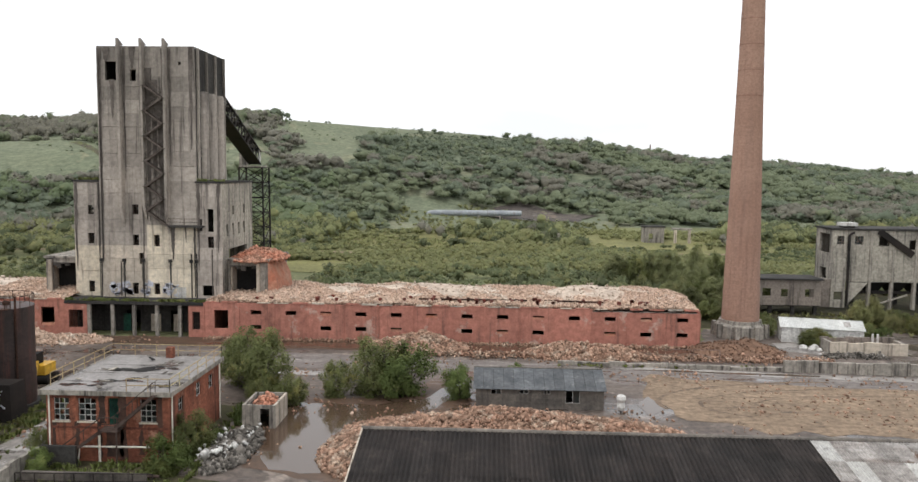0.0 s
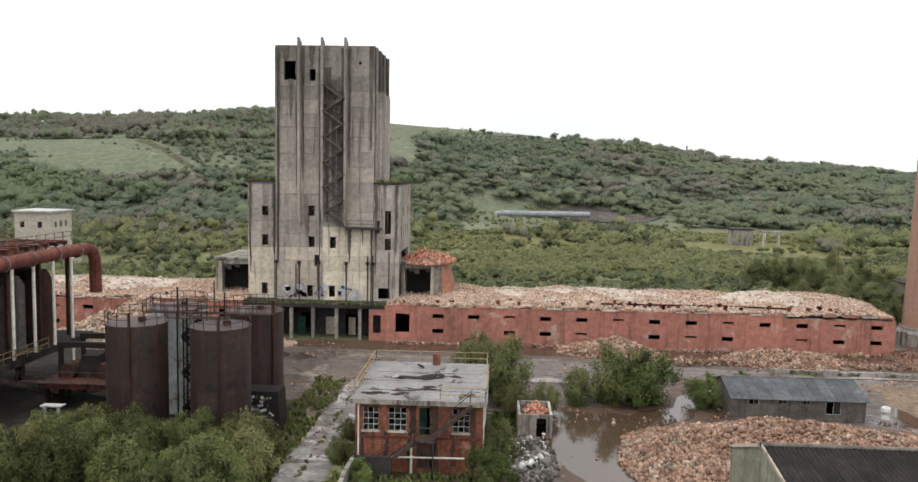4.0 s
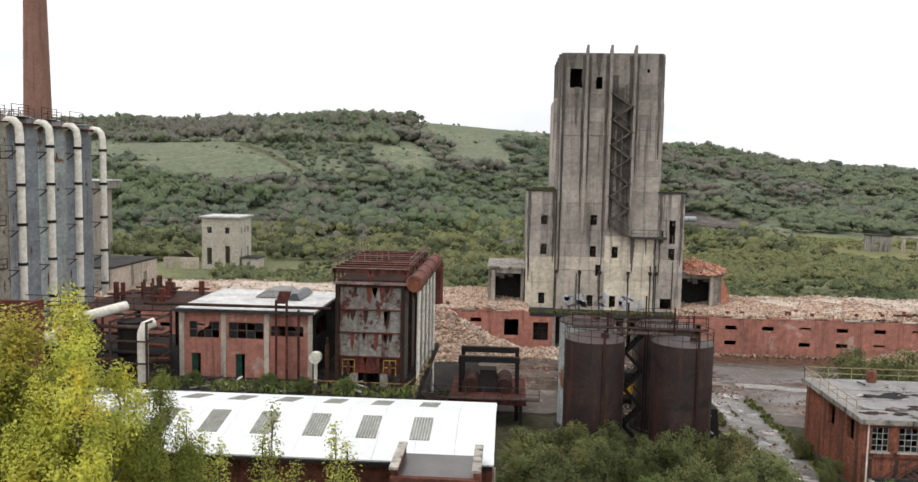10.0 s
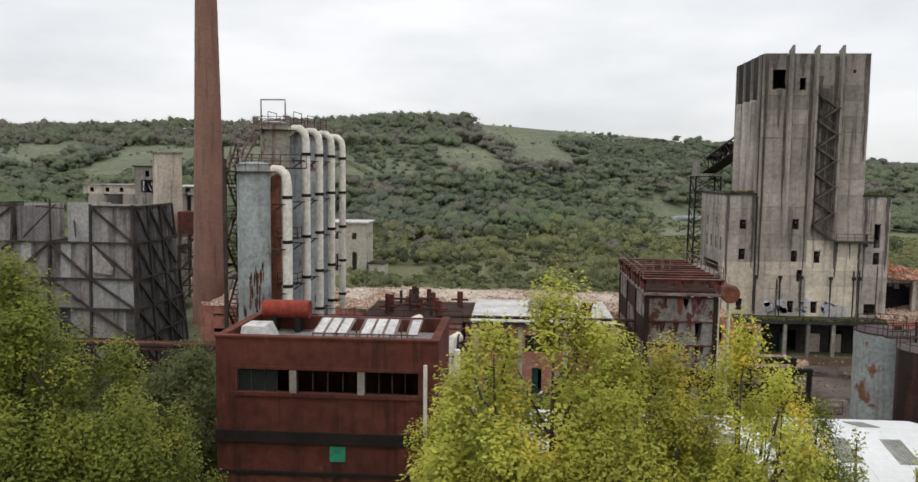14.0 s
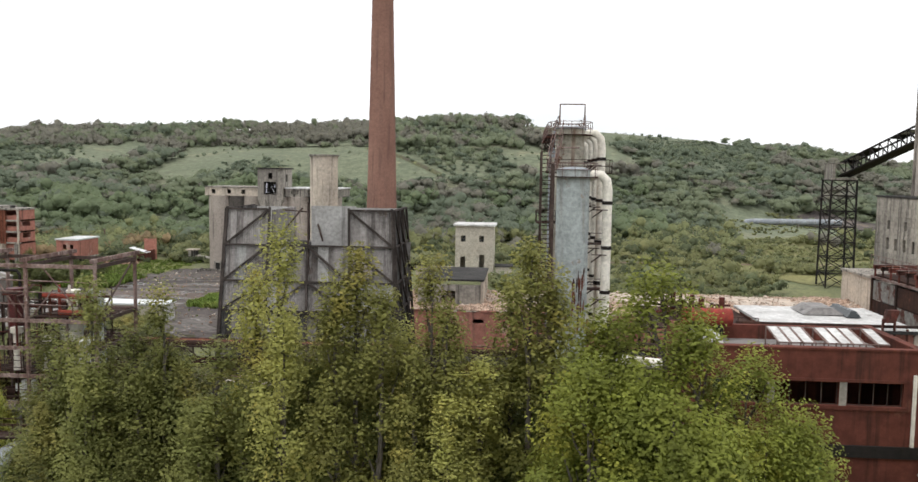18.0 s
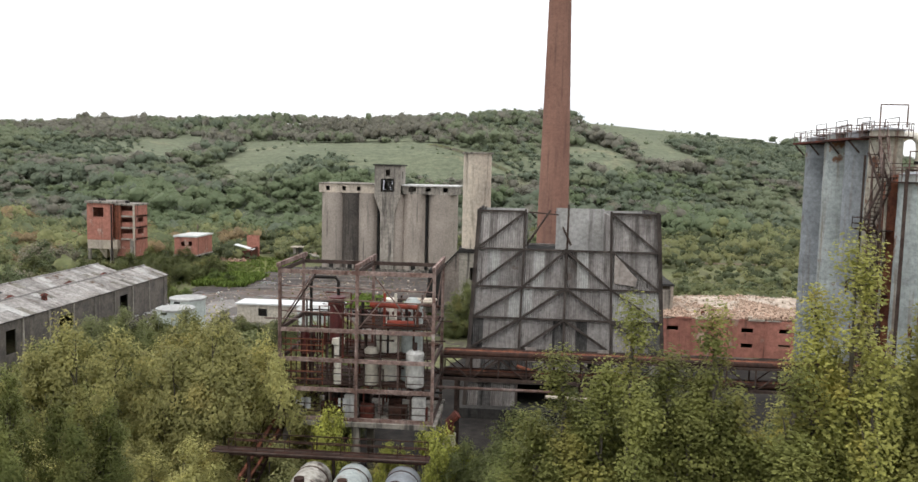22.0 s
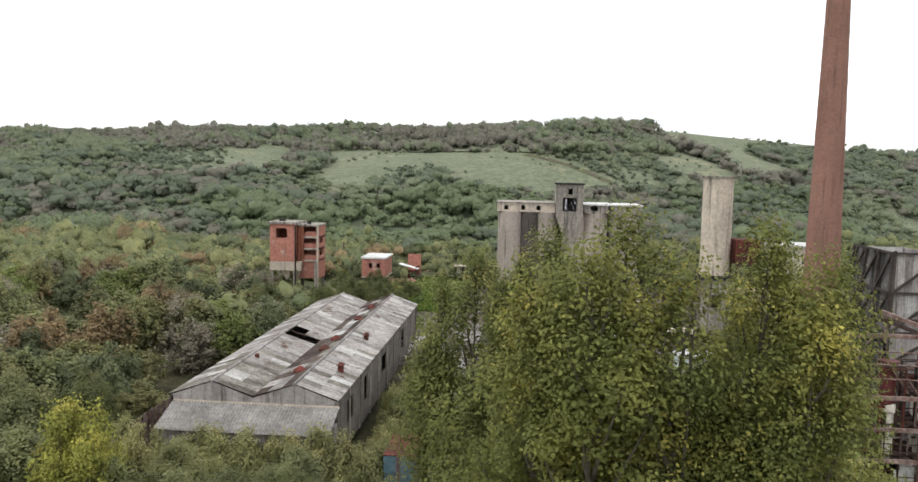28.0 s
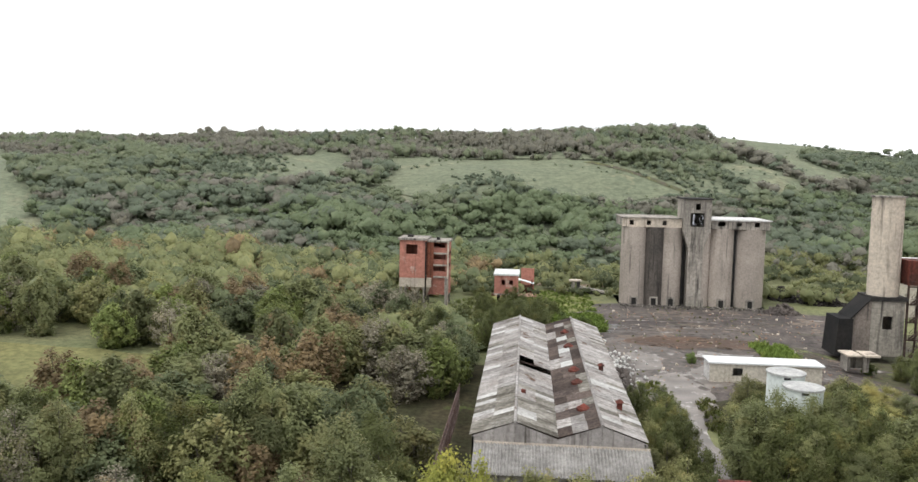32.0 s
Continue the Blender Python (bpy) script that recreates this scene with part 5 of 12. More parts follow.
# ---- building helpers ----
def wall(g, a0, a1, z0, z1, plane, thick, holes=(), axis="x"):
    """A wall with real openings, as one joined mesh. axis x: runs along x with its outer face at y = plane; axis y: runs along y.
    thick may be negative."""
    ca = sorted({a0, a1, *[min(max(h[i], a0), a1) for h in holes for i in (0, 1)]})
    cz = sorted({z0, z1, *[min(max(h[i], z0), z1) for h in holes for i in (2, 3)]})
    na, nz = len(ca) - 1, len(cz) - 1
    p0, p1 = sorted((plane, plane + thick))
    solid_at = [[not any(h[0] < (ca[i] + ca[i + 1]) / 2 < h[1] and h[2] < (cz[k] + cz[k + 1]) / 2 < h[3] for h in holes) for k in range(nz)] for i in range(na)]
    full = lambda i, k: 0 <= i < na and 0 <= k < nz and solid_at[i][k]
    at, faces = {}, []

    def vid(i, s, k):
        if (i, s, k) not in at:
            at[i, s, k] = len(at)
        return at[i, s, k]
    for i in range(na):
        for k in range(nz):
            if not full(i, k):
                continue
            q = lambda s: [vid(i, s, k), vid(i + 1, s, k), vid(i + 1, s, k + 1), vid(i, s, k + 1)]
            f, r = q(0), q(1)
            faces += [tuple(f), tuple(reversed(r))]
            for di, dk, (u, w) in ((0, -1, (0, 1)), (1, 0, (1, 2)), (0, 1, (2, 3)), (-1, 0, (3, 0))):
                if not full(i + di, k + dk):
                    faces.append((f[w], f[u], r[u], r[w]))
    verts = [(ca[i], (p0, p1)[s], cz[k]) if axis == "x" else ((p0, p1)[s], ca[i], cz[k]) for i, s, k in at]
    if axis != "x":
        faces = [tuple(reversed(q)) for q in faces]
    return g.add(verts, faces)


def poured_wall(parent, a0, a1, z0, z1, plane, thick, holes, axis, material, seed, lift=1.22, wob=0.025, low=None):
    """A concrete wall in its pours, each lift a piece that stands a little proud or shy of the next."""
    rng = random.Random(seed)
    n = max(1, round((z1 - z0) / lift))
    for k in range(n):
        o = rng.uniform(-wob, wob)
        s = 1 if thick > 0 else -1
        for g in wall(Geo(), a0, a1, z0 + (z1 - z0) * k / n, z0 + (z1 - z0) * (k + 1) / n - 0.02, plane + o, thick - o - s * 0.001, holes, axis).islands():
            part("concrete_lift", g, low[1] if low and z0 + (z1 - z0) * (k + 0.5) / n < low[0] else material, parent)


def pane_window(parent, x0, x1, z0, z1, y, nx=2, nz=3, axis="x", frame_mat=None, broken=(), glass=True, d=0.12, label="broken steel window"):
    """A steel window set in an opening: frame with glazing bars, and its panes."""
    P = (lambda a, b, c: (a, b, c)) if axis == "x" else (lambda a, b, c: (b, a, c))
    g = Geo()
    w = 0.055
    for k in range(nx + 1):
        x = x0 + (x1 - x0) * k / nx
        g.beam(P(x, y + d, z0), P(x, y + d, z1), w if k in (0, nx) else w * 0.7)
    for k in range(nz + 1):
        z = z0 + (z1 - z0) * k / nz
        g.beam(P(x0, y + d, z), P(x1, y + d, z), w if k in (0, nz) else w * 0.7)
    win = part("window", g, frame_mat or WHITE, parent, label)
    if glass:
        for i in range(nx):
            for j in range(nz):
                if (i, j) in broken:
                    continue
                q = Geo()
                xa, xb = x0 + (x1 - x0) * i / nx + 0.03, x0 + (x1 - x0) * (i + 1) / nx - 0.03
                za, zb = z0 + (z1 - z0) * j / nz + 0.03, z0 + (z1 - z0) * (j + 1) / nz - 0.03
                if axis == "x":
                    q.box(xa, xb, y + d - 0.008, y + d + 0.008, za, zb)
                else:
                    q.box(y + d - 0.008, y + d + 0.008, xa, xb, za, zb)
                part("pane", q, GLASS, win)
    return win


def rail(g, pts, h=1.0, w=0.05, post=1.5):
    """A guard rail along a line of points."""
    for p, q in zip(pts, pts[1:]):
        p, q = Vector(p), Vector(q)
        k = max(1, int((q - p).length / post))
        for f in (0.5, 1.0):
            g.beam(p + Vector((0, 0, h * f)), q + Vector((0, 0, h * f)), w)
        for i in range(k + 1):
            a = p.lerp(q, i / k)
            g.beam(a, a + Vector((0, 0, h)), w)
    return g


def flight(g, p, q, width_vec, n=8, t=0.06):
    """A flight of steel stairs between two points: two stringers and treads."""
    p, q, wv = Vector(p), Vector(q), Vector(width_vec)
    for s in (-0.5, 0.5):
        g.beam(p + wv * s, q + wv * s, 0.06, 0.24)
        g.beam(p + wv * s + Vector((0, 0, 1.0)), q + wv * s + Vector((0, 0, 1.0)), 0.045)
        for u in (0.05, 0.5, 0.95):
            a = p.lerp(q, u) + wv * s
            g.beam(a, a + Vector((0, 0, 1.0)), 0.04)
    for i in range(n):
        a = p.lerp(q, (i + 0.5) / n)
        g.beam(a - wv * 0.5, a + wv * 0.5, 0.24, t)
    return g


def corrugated(name, length, width, pitch, amp, material):
    """One corrugated sheet: ribs run along its length (local y), its width along local x."""
    k = max(2, int(round(width / pitch)))
    n = k * 4
    v, f = [], []
    for i in range(n + 1):
        z = amp * math.sin(2 * math.pi * i / 4.0 + 0.4)
        x = width * i / n
        v += [(x, 0, z), (x, length, z)]
    for i in range(n):
        f.append((2 * i, 2 * i + 2, 2 * i + 3, 2 * i + 1))
    g = Geo().add(v, f)
    return mesh_of(name, g, material)


def sheet_pose(p, along, across):
    """A pose whose x runs along the eave and y up the slope."""
    x, y = Vector(across).normalized(), Vector(along).normalized()
    z = x.cross(y)
    m = Matrix((x, y, z)).transposed().to_4x4()
    m.translation = p
    return m


def roof_slope(parent, eave0, eave1, rise, sheet_len, sheet_w, materials, pitch=0.15, amp=0.03, seed=1, missing=(), name="roof_sheet", lap=0.06, choose=None):
    """Covers a sloping plane from the eave line up by the vector rise with corrugated sheets, each its own piece."""
    e0, e1, up = Vector(eave0), Vector(eave1), Vector(rise)
    rng = random.Random(seed)
    nu, nv = max(1, round((e1 - e0).length / sheet_w)), max(1, round(up.length / sheet_len))
    w, ln = (e1 - e0).length / nu, up.length / nv
    meshes = [corrugated(name, ln + lap, w, pitch, amp, m) for m in materials]
    ax, ay = (e1 - e0).normalized(), up.normalized()
    nrm = ax.cross(ay)
    for j in range(nv):
        for i in range(nu):
            if (i, j) in missing:
                continue
            me = meshes[choose(i, j, rng)] if choose else meshes[0] if rng.random() < 0.8 else rng.choice(meshes)
            p = e0 + ax * (w * i) + ay * (ln * j) + nrm * (0.02 + 0.012 * (j % 2) + rng.uniform(0, 0.02))
            piece(name, me, parent, sheet_pose(p, ay, ax))


def chunks(name, n, where, size, material, label, seed, category="rubble", flat=0.6):
    """Broken bricks and lumps lying about: where(rng, n) gives their places."""
    rng = np.random.default_rng(seed)
    c = where(rng, n)
    n = len(c)
    s = size * np.clip(np.exp(rng.normal(-0.35, 0.42, (n, 1, 1))), 0.3, 1.9) * np.stack([np.ones(n), rng.uniform(0.5, 0.9, n), rng.uniform(0.4, 0.8, n)], 1)[:, None, :]
    corner = np.array([(-1, -1, -1), (1, -1, -1), (1, 1, -1), (-1, 1, -1), (-1, -1, 1), (1, -1, 1), (1, 1, 1), (-1, 1, 1)], float) * 0.5
    q, _ = np.linalg.qr(rng.normal(0, 1, (n, 3, 3)))
    jig = corner[None] * (1 + rng.uniform(-0.3, 0.3, (n, 8, 3)))
    v = np.einsum("nij,nkj->nki", q, jig * s) + c[:, None, :]
    f = np.array([(0, 3, 2, 1), (4, 5, 6, 7), (0, 1, 5, 4), (1, 2, 6, 5), (2, 3, 7, 6), (3, 0, 4, 7)])
    quads = (np.arange(n)[:, None, None] * 8 + f[None]).reshape(-1, 4)
    return tagged(new(name, arr_mesh(name, v.reshape(-1, 3), quads, material)), label, category, kind="stuff")


def heap(name, cx, cy, rx, ry, h, n, size, material, label, seed, z0=0.0, turn=0.0, pow_=1.0):
    """A heap of rubble: a lumpy mound with loose pieces all over it."""
    ct, st = math.cos(turn), math.sin(turn)

    def height(u, v):
        d = np.sqrt(u * u + v * v)
        return h * np.clip(1 - d ** 1.5, 0, 1) ** pow_ * (0.8 + 0.25 * np.sin(u * 5 + seed) * np.cos(v * 4 + seed * 2) + 0.14 * np.sin(u * 11 + 2 * seed) * np.cos(v * 9 + seed) + 0.07 * np.sin(u * 23) * np.cos(v * 19 + seed))

    def place(rng, k):
        a, d = rng.uniform(0, 6.283, k), np.sqrt(rng.random(k)) * 1.04
        u, v = d * np.cos(a), d * np.sin(a)
        x, y = u * rx, v * ry
        return np.column_stack([cx + x * ct - y * st, cy + x * st + y * ct, z0 + height(u, v) + rng.uniform(0, size * 0.5, k)])
    k = 28
    U, V = np.meshgrid(np.linspace(-1, 1, k), np.linspace(-1, 1, k))
    R = np.maximum(np.abs(U), np.abs(V)) / (np.sqrt(U * U + V * V) + 1e-9)
    U, V = U * R, V * R
    X, Y = U * rx, V * ry
    rr = np.random.default_rng(seed)
    v = np.stack([(cx + X * ct - Y * st).ravel(), (cy + X * st + Y * ct).ravel(), (z0 - 0.05 + height(U, V) + rr.uniform(-0.06, 0.06, U.shape)).ravel()], 1)
    i0 = (np.arange(k - 1)[:, None] * k + np.arange(k - 1)[None]).ravel()
    body = tagged(new(name, arr_mesh(name, v, np.stack([i0, i0 + 1, i0 + k + 1, i0 + k], 1), material)), label, "rubble heap")
    lumps = chunks("loose_rubble", n, place, size, material, "", seed, "")
    lumps.parent = body
    return body


# ---- the coal tower ----
def coal_tower():
    t = thing("coal_tower", (-45, 108, 4.5), "tall sooty concrete coal bunker tower with fins and zigzag stair", "tower")
    front = [(-50.2, -48.4, 32.9, 35.3), (-46.9, -46.1, 32.8, 34.3), (-44.9, -44.1, 32.1, 33.8), (-47.0, -46.2, 15.5, 16.8), (-47.0, -46.2, 11.4, 12.8),
             (-44.2, -43.4, 11.3, 12.8), (-46.2, -45.5, 8.9, 10.4), (-47.2, -46.4, 4.9, 6.4), (-44.3, -43.5, 4.9, 6.4)]
    poured_wall(t, -51.3, -45.1, 4.5, 37.3, 102.0, 0.5, [h for h in front if h[1] < -45.1], "x", CONC_TOWER, 1, 1.7, 0.04, (10.6, CONC_PALE))
    poured_wall(t, -45.1, -38.5, 4.5, 37.3, 102.0, 0.5, [h for h in front if h[1] > -45.1] + [(-40.55, -40.2, 34.9, 35.3)], "x", CONC_TOWER, 4, 1.9, 0.04, (14.2, CONC_CREAM))
    # side walls coloured dark for the shaded gaps between piers and fins
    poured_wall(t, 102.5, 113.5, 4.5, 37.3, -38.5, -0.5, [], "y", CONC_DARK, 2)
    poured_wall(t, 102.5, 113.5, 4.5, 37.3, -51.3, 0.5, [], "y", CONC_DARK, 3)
    part("shaft_wall", wall(Geo(), -50.8, -39.0, 4.5, 37.3, 113.5, -0.5, [], "x"), CONC_TOWER, t)
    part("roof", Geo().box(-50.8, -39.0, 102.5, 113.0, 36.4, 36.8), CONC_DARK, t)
    for x in (-48.1, -45.1, -42.1):
        low = 13.8 if x < -47 else (14.6 if x < -44 else 13.0)
        g = Geo()
        g.add([(x + s, y, z) for s in (-0.16, 0.16) for y, z in ((101.98, low), (101.05, low + 2.5), (101.05, 38.15), (102.6, 37.5), (101.98, 37.3))],
              [(4, 3, 2, 1, 0), (5, 6, 7, 8, 9), (0, 1, 6, 5), (1, 2, 7, 6), (2, 3, 8, 7), (3, 4, 9, 8), (4, 0, 5, 9)])
        part("fin", g, CONC_TOWER, t, "projecting concrete fin")
    stain = mat("soot_run_stain", (0.085, 0.073, 0.065), (0.15, 0.13, 0.115), big=0.5)
    rs = random.Random(12)

    def soot_run(xa, xb, za, zb, yy=101.93):
        """A ragged black run that narrows as it goes down."""
        n = 14
        rows = []
        for k in range(n + 1):
            u = k / n
            mid, half = (xa + xb) / 2 + rs.uniform(-0.05, 0.05), (xb - xa) / 2 * (0.12 + 0.88 * u ** 0.6) * rs.uniform(0.7, 1.15)
            rows.append((mid - half, mid + half, za + (zb - za) * u))
        part("soot_run", Geo().add([(l_, yy, z) for l_, _, z in rows] + [(r_, yy, z) for _, r_, z in rows], [(k, n + 1 + k, n + 2 + k, k + 1) for k in range(n)]), stain, t, "black soot run down the concrete")

    for xa, xb, za, zb in ((-48.7, -48.26, 17.0, 37.0), (-45.75, -45.26, 8.0, 37.0), (-44.94, -44.1, 14.6, 34.5), (-44.2, -43.3, 18.0, 33.0), (-43.4, -42.6, 15.0, 30.0), (-42.8, -42.26, 16.0, 37.0), (-41.9, -41.3, 9.4, 13.9), (-38.9, -38.55, 6.0, 13.9), (-40.0, -39.75, 11.8, 13.9), (-51.2, -50.7, 9.0, 37.0),
                           (-48.35, -48.05, 5.2, 9.2), (-42.15, -41.85, 5.4, 9.2), (-45.9, -45.55, 5.0, 9.2), (-50.6, -49.4, 35.3, 37.2), (-47.0, -46.2, 34.4, 37.2), (-39.2, -38.6, 24.0, 37.2), (-49.6, -49.0, 28.0, 33.0), (-47.9, -47.5, 20.0, 37.0), (-41.9, -41.5, 22.0, 37.0)):
        soot_run(xa, xb, za, zb)
    for y in (103.0, 106.2, 109.6, 113.1):
        for sx, x0 in ((1, -38.5), (-1, -51.3)):
            xa, xb = sorted((x0 + sx * 0.03, x0 + sx * 0.32))
            part("fin", Geo().box(xa, xb, y - 0.18, y + 0.18, 19.7, 37.2), CONC_TOWER, t)
    # round piers standing against the sides
    for y in (105.0, 108.0, 111.2):
        for sx, x0 in ((1, -38.5), (-1, -51.3)):
            part("pier", Geo().lathe(x0 + sx * 0.0, y, [(0.78, 19.7), (0.78, 31.4), (0.6, 31.8)], 18), CONC_TOWER, t, "rounded concrete pier")
    # lower wings
    for x0, x1, holes in ((-55.15, -51.35, [(-53.3, -52.5, 15.4, 16.6), (-53.3, -52.5, 11.5, 12.9), (-53.4, -52.6, 5.0, 6.5)]),
                          (-38.45, -35.15, [(-38.3, -37.7, 13.4, 15.0), (-37.0, -36.2, 13.3, 16.3), (-37.0, -36.2, 11.2, 12.7), (-37.8, -36.3, 4.8, 6.2)])):
        poured_wall(t, x0, x1, 4.5, 19.7, 102.0 if x0 > -50 else 102.6, 0.4, holes, "x", CONC_TOWER, 8, 1.6, 0.025, (12.0, CONC_CREAM) if x0 < -50 else None)
        soot_run(x0 + 0.05, x0 + 0.55, 8.0, 19.6, 101.93 if x0 > -50 else 102.53)
        soot_run(x1 - 0.6, x1 - 0.1, 10.5, 19.6, 101.93 if x0 > -50 else 102.53)
        side = x0 if x0 < -50 else x1
        hol = [(104 + 2.4 * k, 104.8 + 2.4 * k, 12.6, 14.2) for k in range(4)] + [(104 + 2.4 * k, 104.8 + 2.4 * k, 15.4, 16.6) for k in (1, 3)] + [(105, 113, 6.2, 10.8)]
        poured_wall(t, 102.4 if x0 > -50 else 103.0, 115.1, 4.5, 19.7, side, 0.4 if x0 < -50 else -0.4, hol, "y", CONC, 9)
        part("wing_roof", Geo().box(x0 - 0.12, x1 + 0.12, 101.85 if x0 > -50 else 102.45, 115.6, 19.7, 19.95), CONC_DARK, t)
        part("wing", wall(Geo(), x0, x1, 4.5, 19.7, 115.5, -0.4, [], "x"), CONC, t)
    # pilaster strips and small brackets low on the front
    for x in (-51.25, -48.2, -45.6, -42.0, -39.2, -38.5):
        part("pilaster", Geo().box(x - 0.06, x + 0.06, 101.88, 102.0, 4.5, 9.2 + (x > -40) * 1.2).box(x - 0.2, x + 0.2, 101.7, 102.0, 9.2, 9.6), CONC_DARK, t)
    part("ledge", Geo().box(-41.9, -37.4, 101.0, 102.0, 13.9, 14.15), CONC_DARK, t)
    g = rail(Geo(), [(-41.9, 101.05, 14.15), (-37.5, 101.05, 14.15)], 0.9)
    part("railing", g, STEEL, t)
    g = Geo()
    z, k = 15.0, 0
    xl, xr = -44.75, -42.45
    flight(g, (-42.0, 101.4, 14.1), (xl, 101.4, 16.0), (0, 0.7, 0), 7)
    z = 16.0
    while z < 32.0:
        a, b = ((xl, xr) if k % 2 == 0 else (xr, xl))
        flight(g, (a, 101.35, z), (b, 101.35, z + 1.62), (0, 0.75, 0), 7)
        g.box(b - 0.35, b + 0.35, 100.9, 101.9, z + 1.56, z + 1.66)
        z += 1.62
        k += 1
    part("zigzag_stair", g, mat("weathered_stair_steel", (0.13, 0.108, 0.093), (0.07, 0.056, 0.048), big=0.9, fine_amt=0.35), t, "rusted external zigzag stair")
    for xa, xb, za, zb in front[3:] + [(-53.3, -52.5, 15.4, 16.6), (-53.3, -52.5, 11.5, 12.9), (-53.4, -52.6, 5.0, 6.5), (-37.0, -36.2, 11.2, 12.7)]:
        yy = 102.6 if xa < -51.4 else 102.0
        pane_window(t, xa, xb, za, zb, yy, 2, 4, "x", STEEL, broken=((0, 0), (1, 1), (0, 2), (1, 3), (1, 0), (0, 3), (0, 1)), d=0.3, label="rusted window with broken panes")
    rg = random.Random(5)
    for k in range(44):
        x, z = rg.uniform(-49.8, -40.2), rg.uniform(4.9, 6.3)
        if any(abs(x - c) < 0.8 for c in (-46.8, -43.9)):
            continue
        g = Geo()
        pts = [(x + rg.uniform(-0.5, 0.5), 101.91, z + rg.uniform(-0.4, 0.4)) for _ in range(4)]
        for p, q in zip(pts, pts[1:]):
            g.beam(p, q, 0.012, 0.2)
        part("graffito", g, GRAFFITI, t, "white sprayed scrawl")
    for xa, xb, za, zb in ((-50.3, -49.3, 5.1, 6.3), (-48.7, -47.9, 5.0, 6.4), (-45.9, -44.6, 4.7, 6.5), (-43.2, -41.9, 4.9, 5.8), (-48.0, -47.3, 4.8, 5.6)):
        for _ in range(3):
            x2, z2 = rg.uniform(xa, xb - 0.5), rg.uniform(za, zb - 0.5)
            part("graffito", Geo().add([(x2, 101.9, z2), (x2 + rg.uniform(0.4, 0.9), 101.9, z2 + rg.uniform(-0.1, 0.1)), (x2 + rg.uniform(0.5, 0.8), 101.9, z2 + rg.uniform(0.4, 0.9)), (x2 + rg.uniform(-0.2, 0.2), 101.9, z2 + rg.uniform(0.5, 0.9))], [(0, 1, 2, 3)]), GRAFFITI, t, "patch of white sprayed paint")
    hoard = thing("pale_sheet", (-40.4, 101.7, 4.5), "pale corrugated sheet leaning on the tower", "sheet")
    for k in range(7):
        part("rib", Geo().box(-41.1 + 0.18 * k, -40.98 + 0.18 * k, 101.66 + 0.03 * (k % 2), 101.74 + 0.03 * (k % 2), 4.5, 5.95), WHITE, hoard)
    for x, za, zb in ((-51.42, 4.6, 19.6), (-38.72, 4.6, 13.8), (-48.62, 4.6, 9.2), (-36.4, 4.6, 11.0), (-51.0, 9.4, 36.0)):
        part("downpipe", Geo().tube([(x, 101.86, za), (x, 101.86, zb)], 0.07, 8), CONC_SOOTED, t)
    # the black oven mouths beside it
    for x0, x1 in ((-60.0, -55.3), (-35.0, -29.6)):
        e = thing("end_bunker", (x0, 104, 4.5), "broken concrete end bunker with a shade-black mouth", "bunker")
        east = x0 > -50
        part("front_frame", wall(Geo(), x0, x1, 4.5, 9.3, 104.0, 0.4, [(x0 + (0.2 if east else 0.9), x1 - (1.5 if east else 0.15), 4.5, 8.7)], "x"), CONC_GREY, e)
        for k in range(5):
            xa = x0 + 0.3 + k * (x1 - x0 - 1.8) / 5
            part("broken_edge", Geo().box(xa, xa + 0.6, 103.98, 104.38, 8.55 - 0.28 * ((k * 7) % 3), 8.72), CONC_SOOTED, e)
        if east:
            part("pier", Geo().box(x1 - 1.5, x1 - 1.1, 103.7, 104.0, 4.5, 9.0), CONC_PALE, e, "pale concrete pier")
            part("wing_wall", Geo().add([(x1, 104.0, 4.5), (x1 + 1.4, 104.2, 4.5), (x1 + 1.0, 104.2, 7.0), (x1, 104.0, 9.2), (x1, 112, 4.5), (x1 + 1.4, 112, 4.5), (x1 + 1.0, 112, 7.0), (x1, 112, 9.2)], [(0, 1, 2, 3), (7, 6, 5, 4), (1, 5, 6, 2), (2, 6, 7, 3), (0, 3, 7, 4)]), DEBRIS_RED, e, "slope of broken brick")
        else:
            part("pier", Geo().box(x0 + 0.4, x0 + 0.9, 103.7, 104.0, 4.5, 9.1), CONC_PALE, e, "pale concrete pier")
        part("side_wall", Geo().box(x0, x0 + 0.4, 104.4, 114, 4.5, 9.3), CONC_PALE, e)
        part("side_wall", wall(Geo(), 104.4, 114, 4.5, 9.3, x1, -0.4, [(105.5, 108.5, 4.6, 8.0)], "y"), CONC_GREY, e)
        # black back and lining sheet give the mouth its interior shade by colour
        part("back", Geo().box(x0 + 0.4, x1 - 0.4, 113.6, 114, 4.5, 9.3), SOOT_SHADE, e)
        part("lining", Geo().box(x0 + 0.41, x1 - 0.41, 106.4, 106.5, 4.5, 9.2), SOOT_SHADE, e)
        part("roof", Geo().box(x0 - 0.2, x1 + 0.2, 103.8, 114.2, 9.3, 9.6), CONC_GREY, e)
    heap("rubble_heap", -31.9, 108.4, 3.7, 5.6, 1.5, 2400, 0.26, DEBRIS_RED, "heap of broken red brick on the bunker roof", 41, 9.3)
    # conveyor gantry and its trestle
    c = thing("conveyor_gantry", (-46, 152, 1.7), "black sloping conveyor gantry on a lattice trestle", "conveyor")
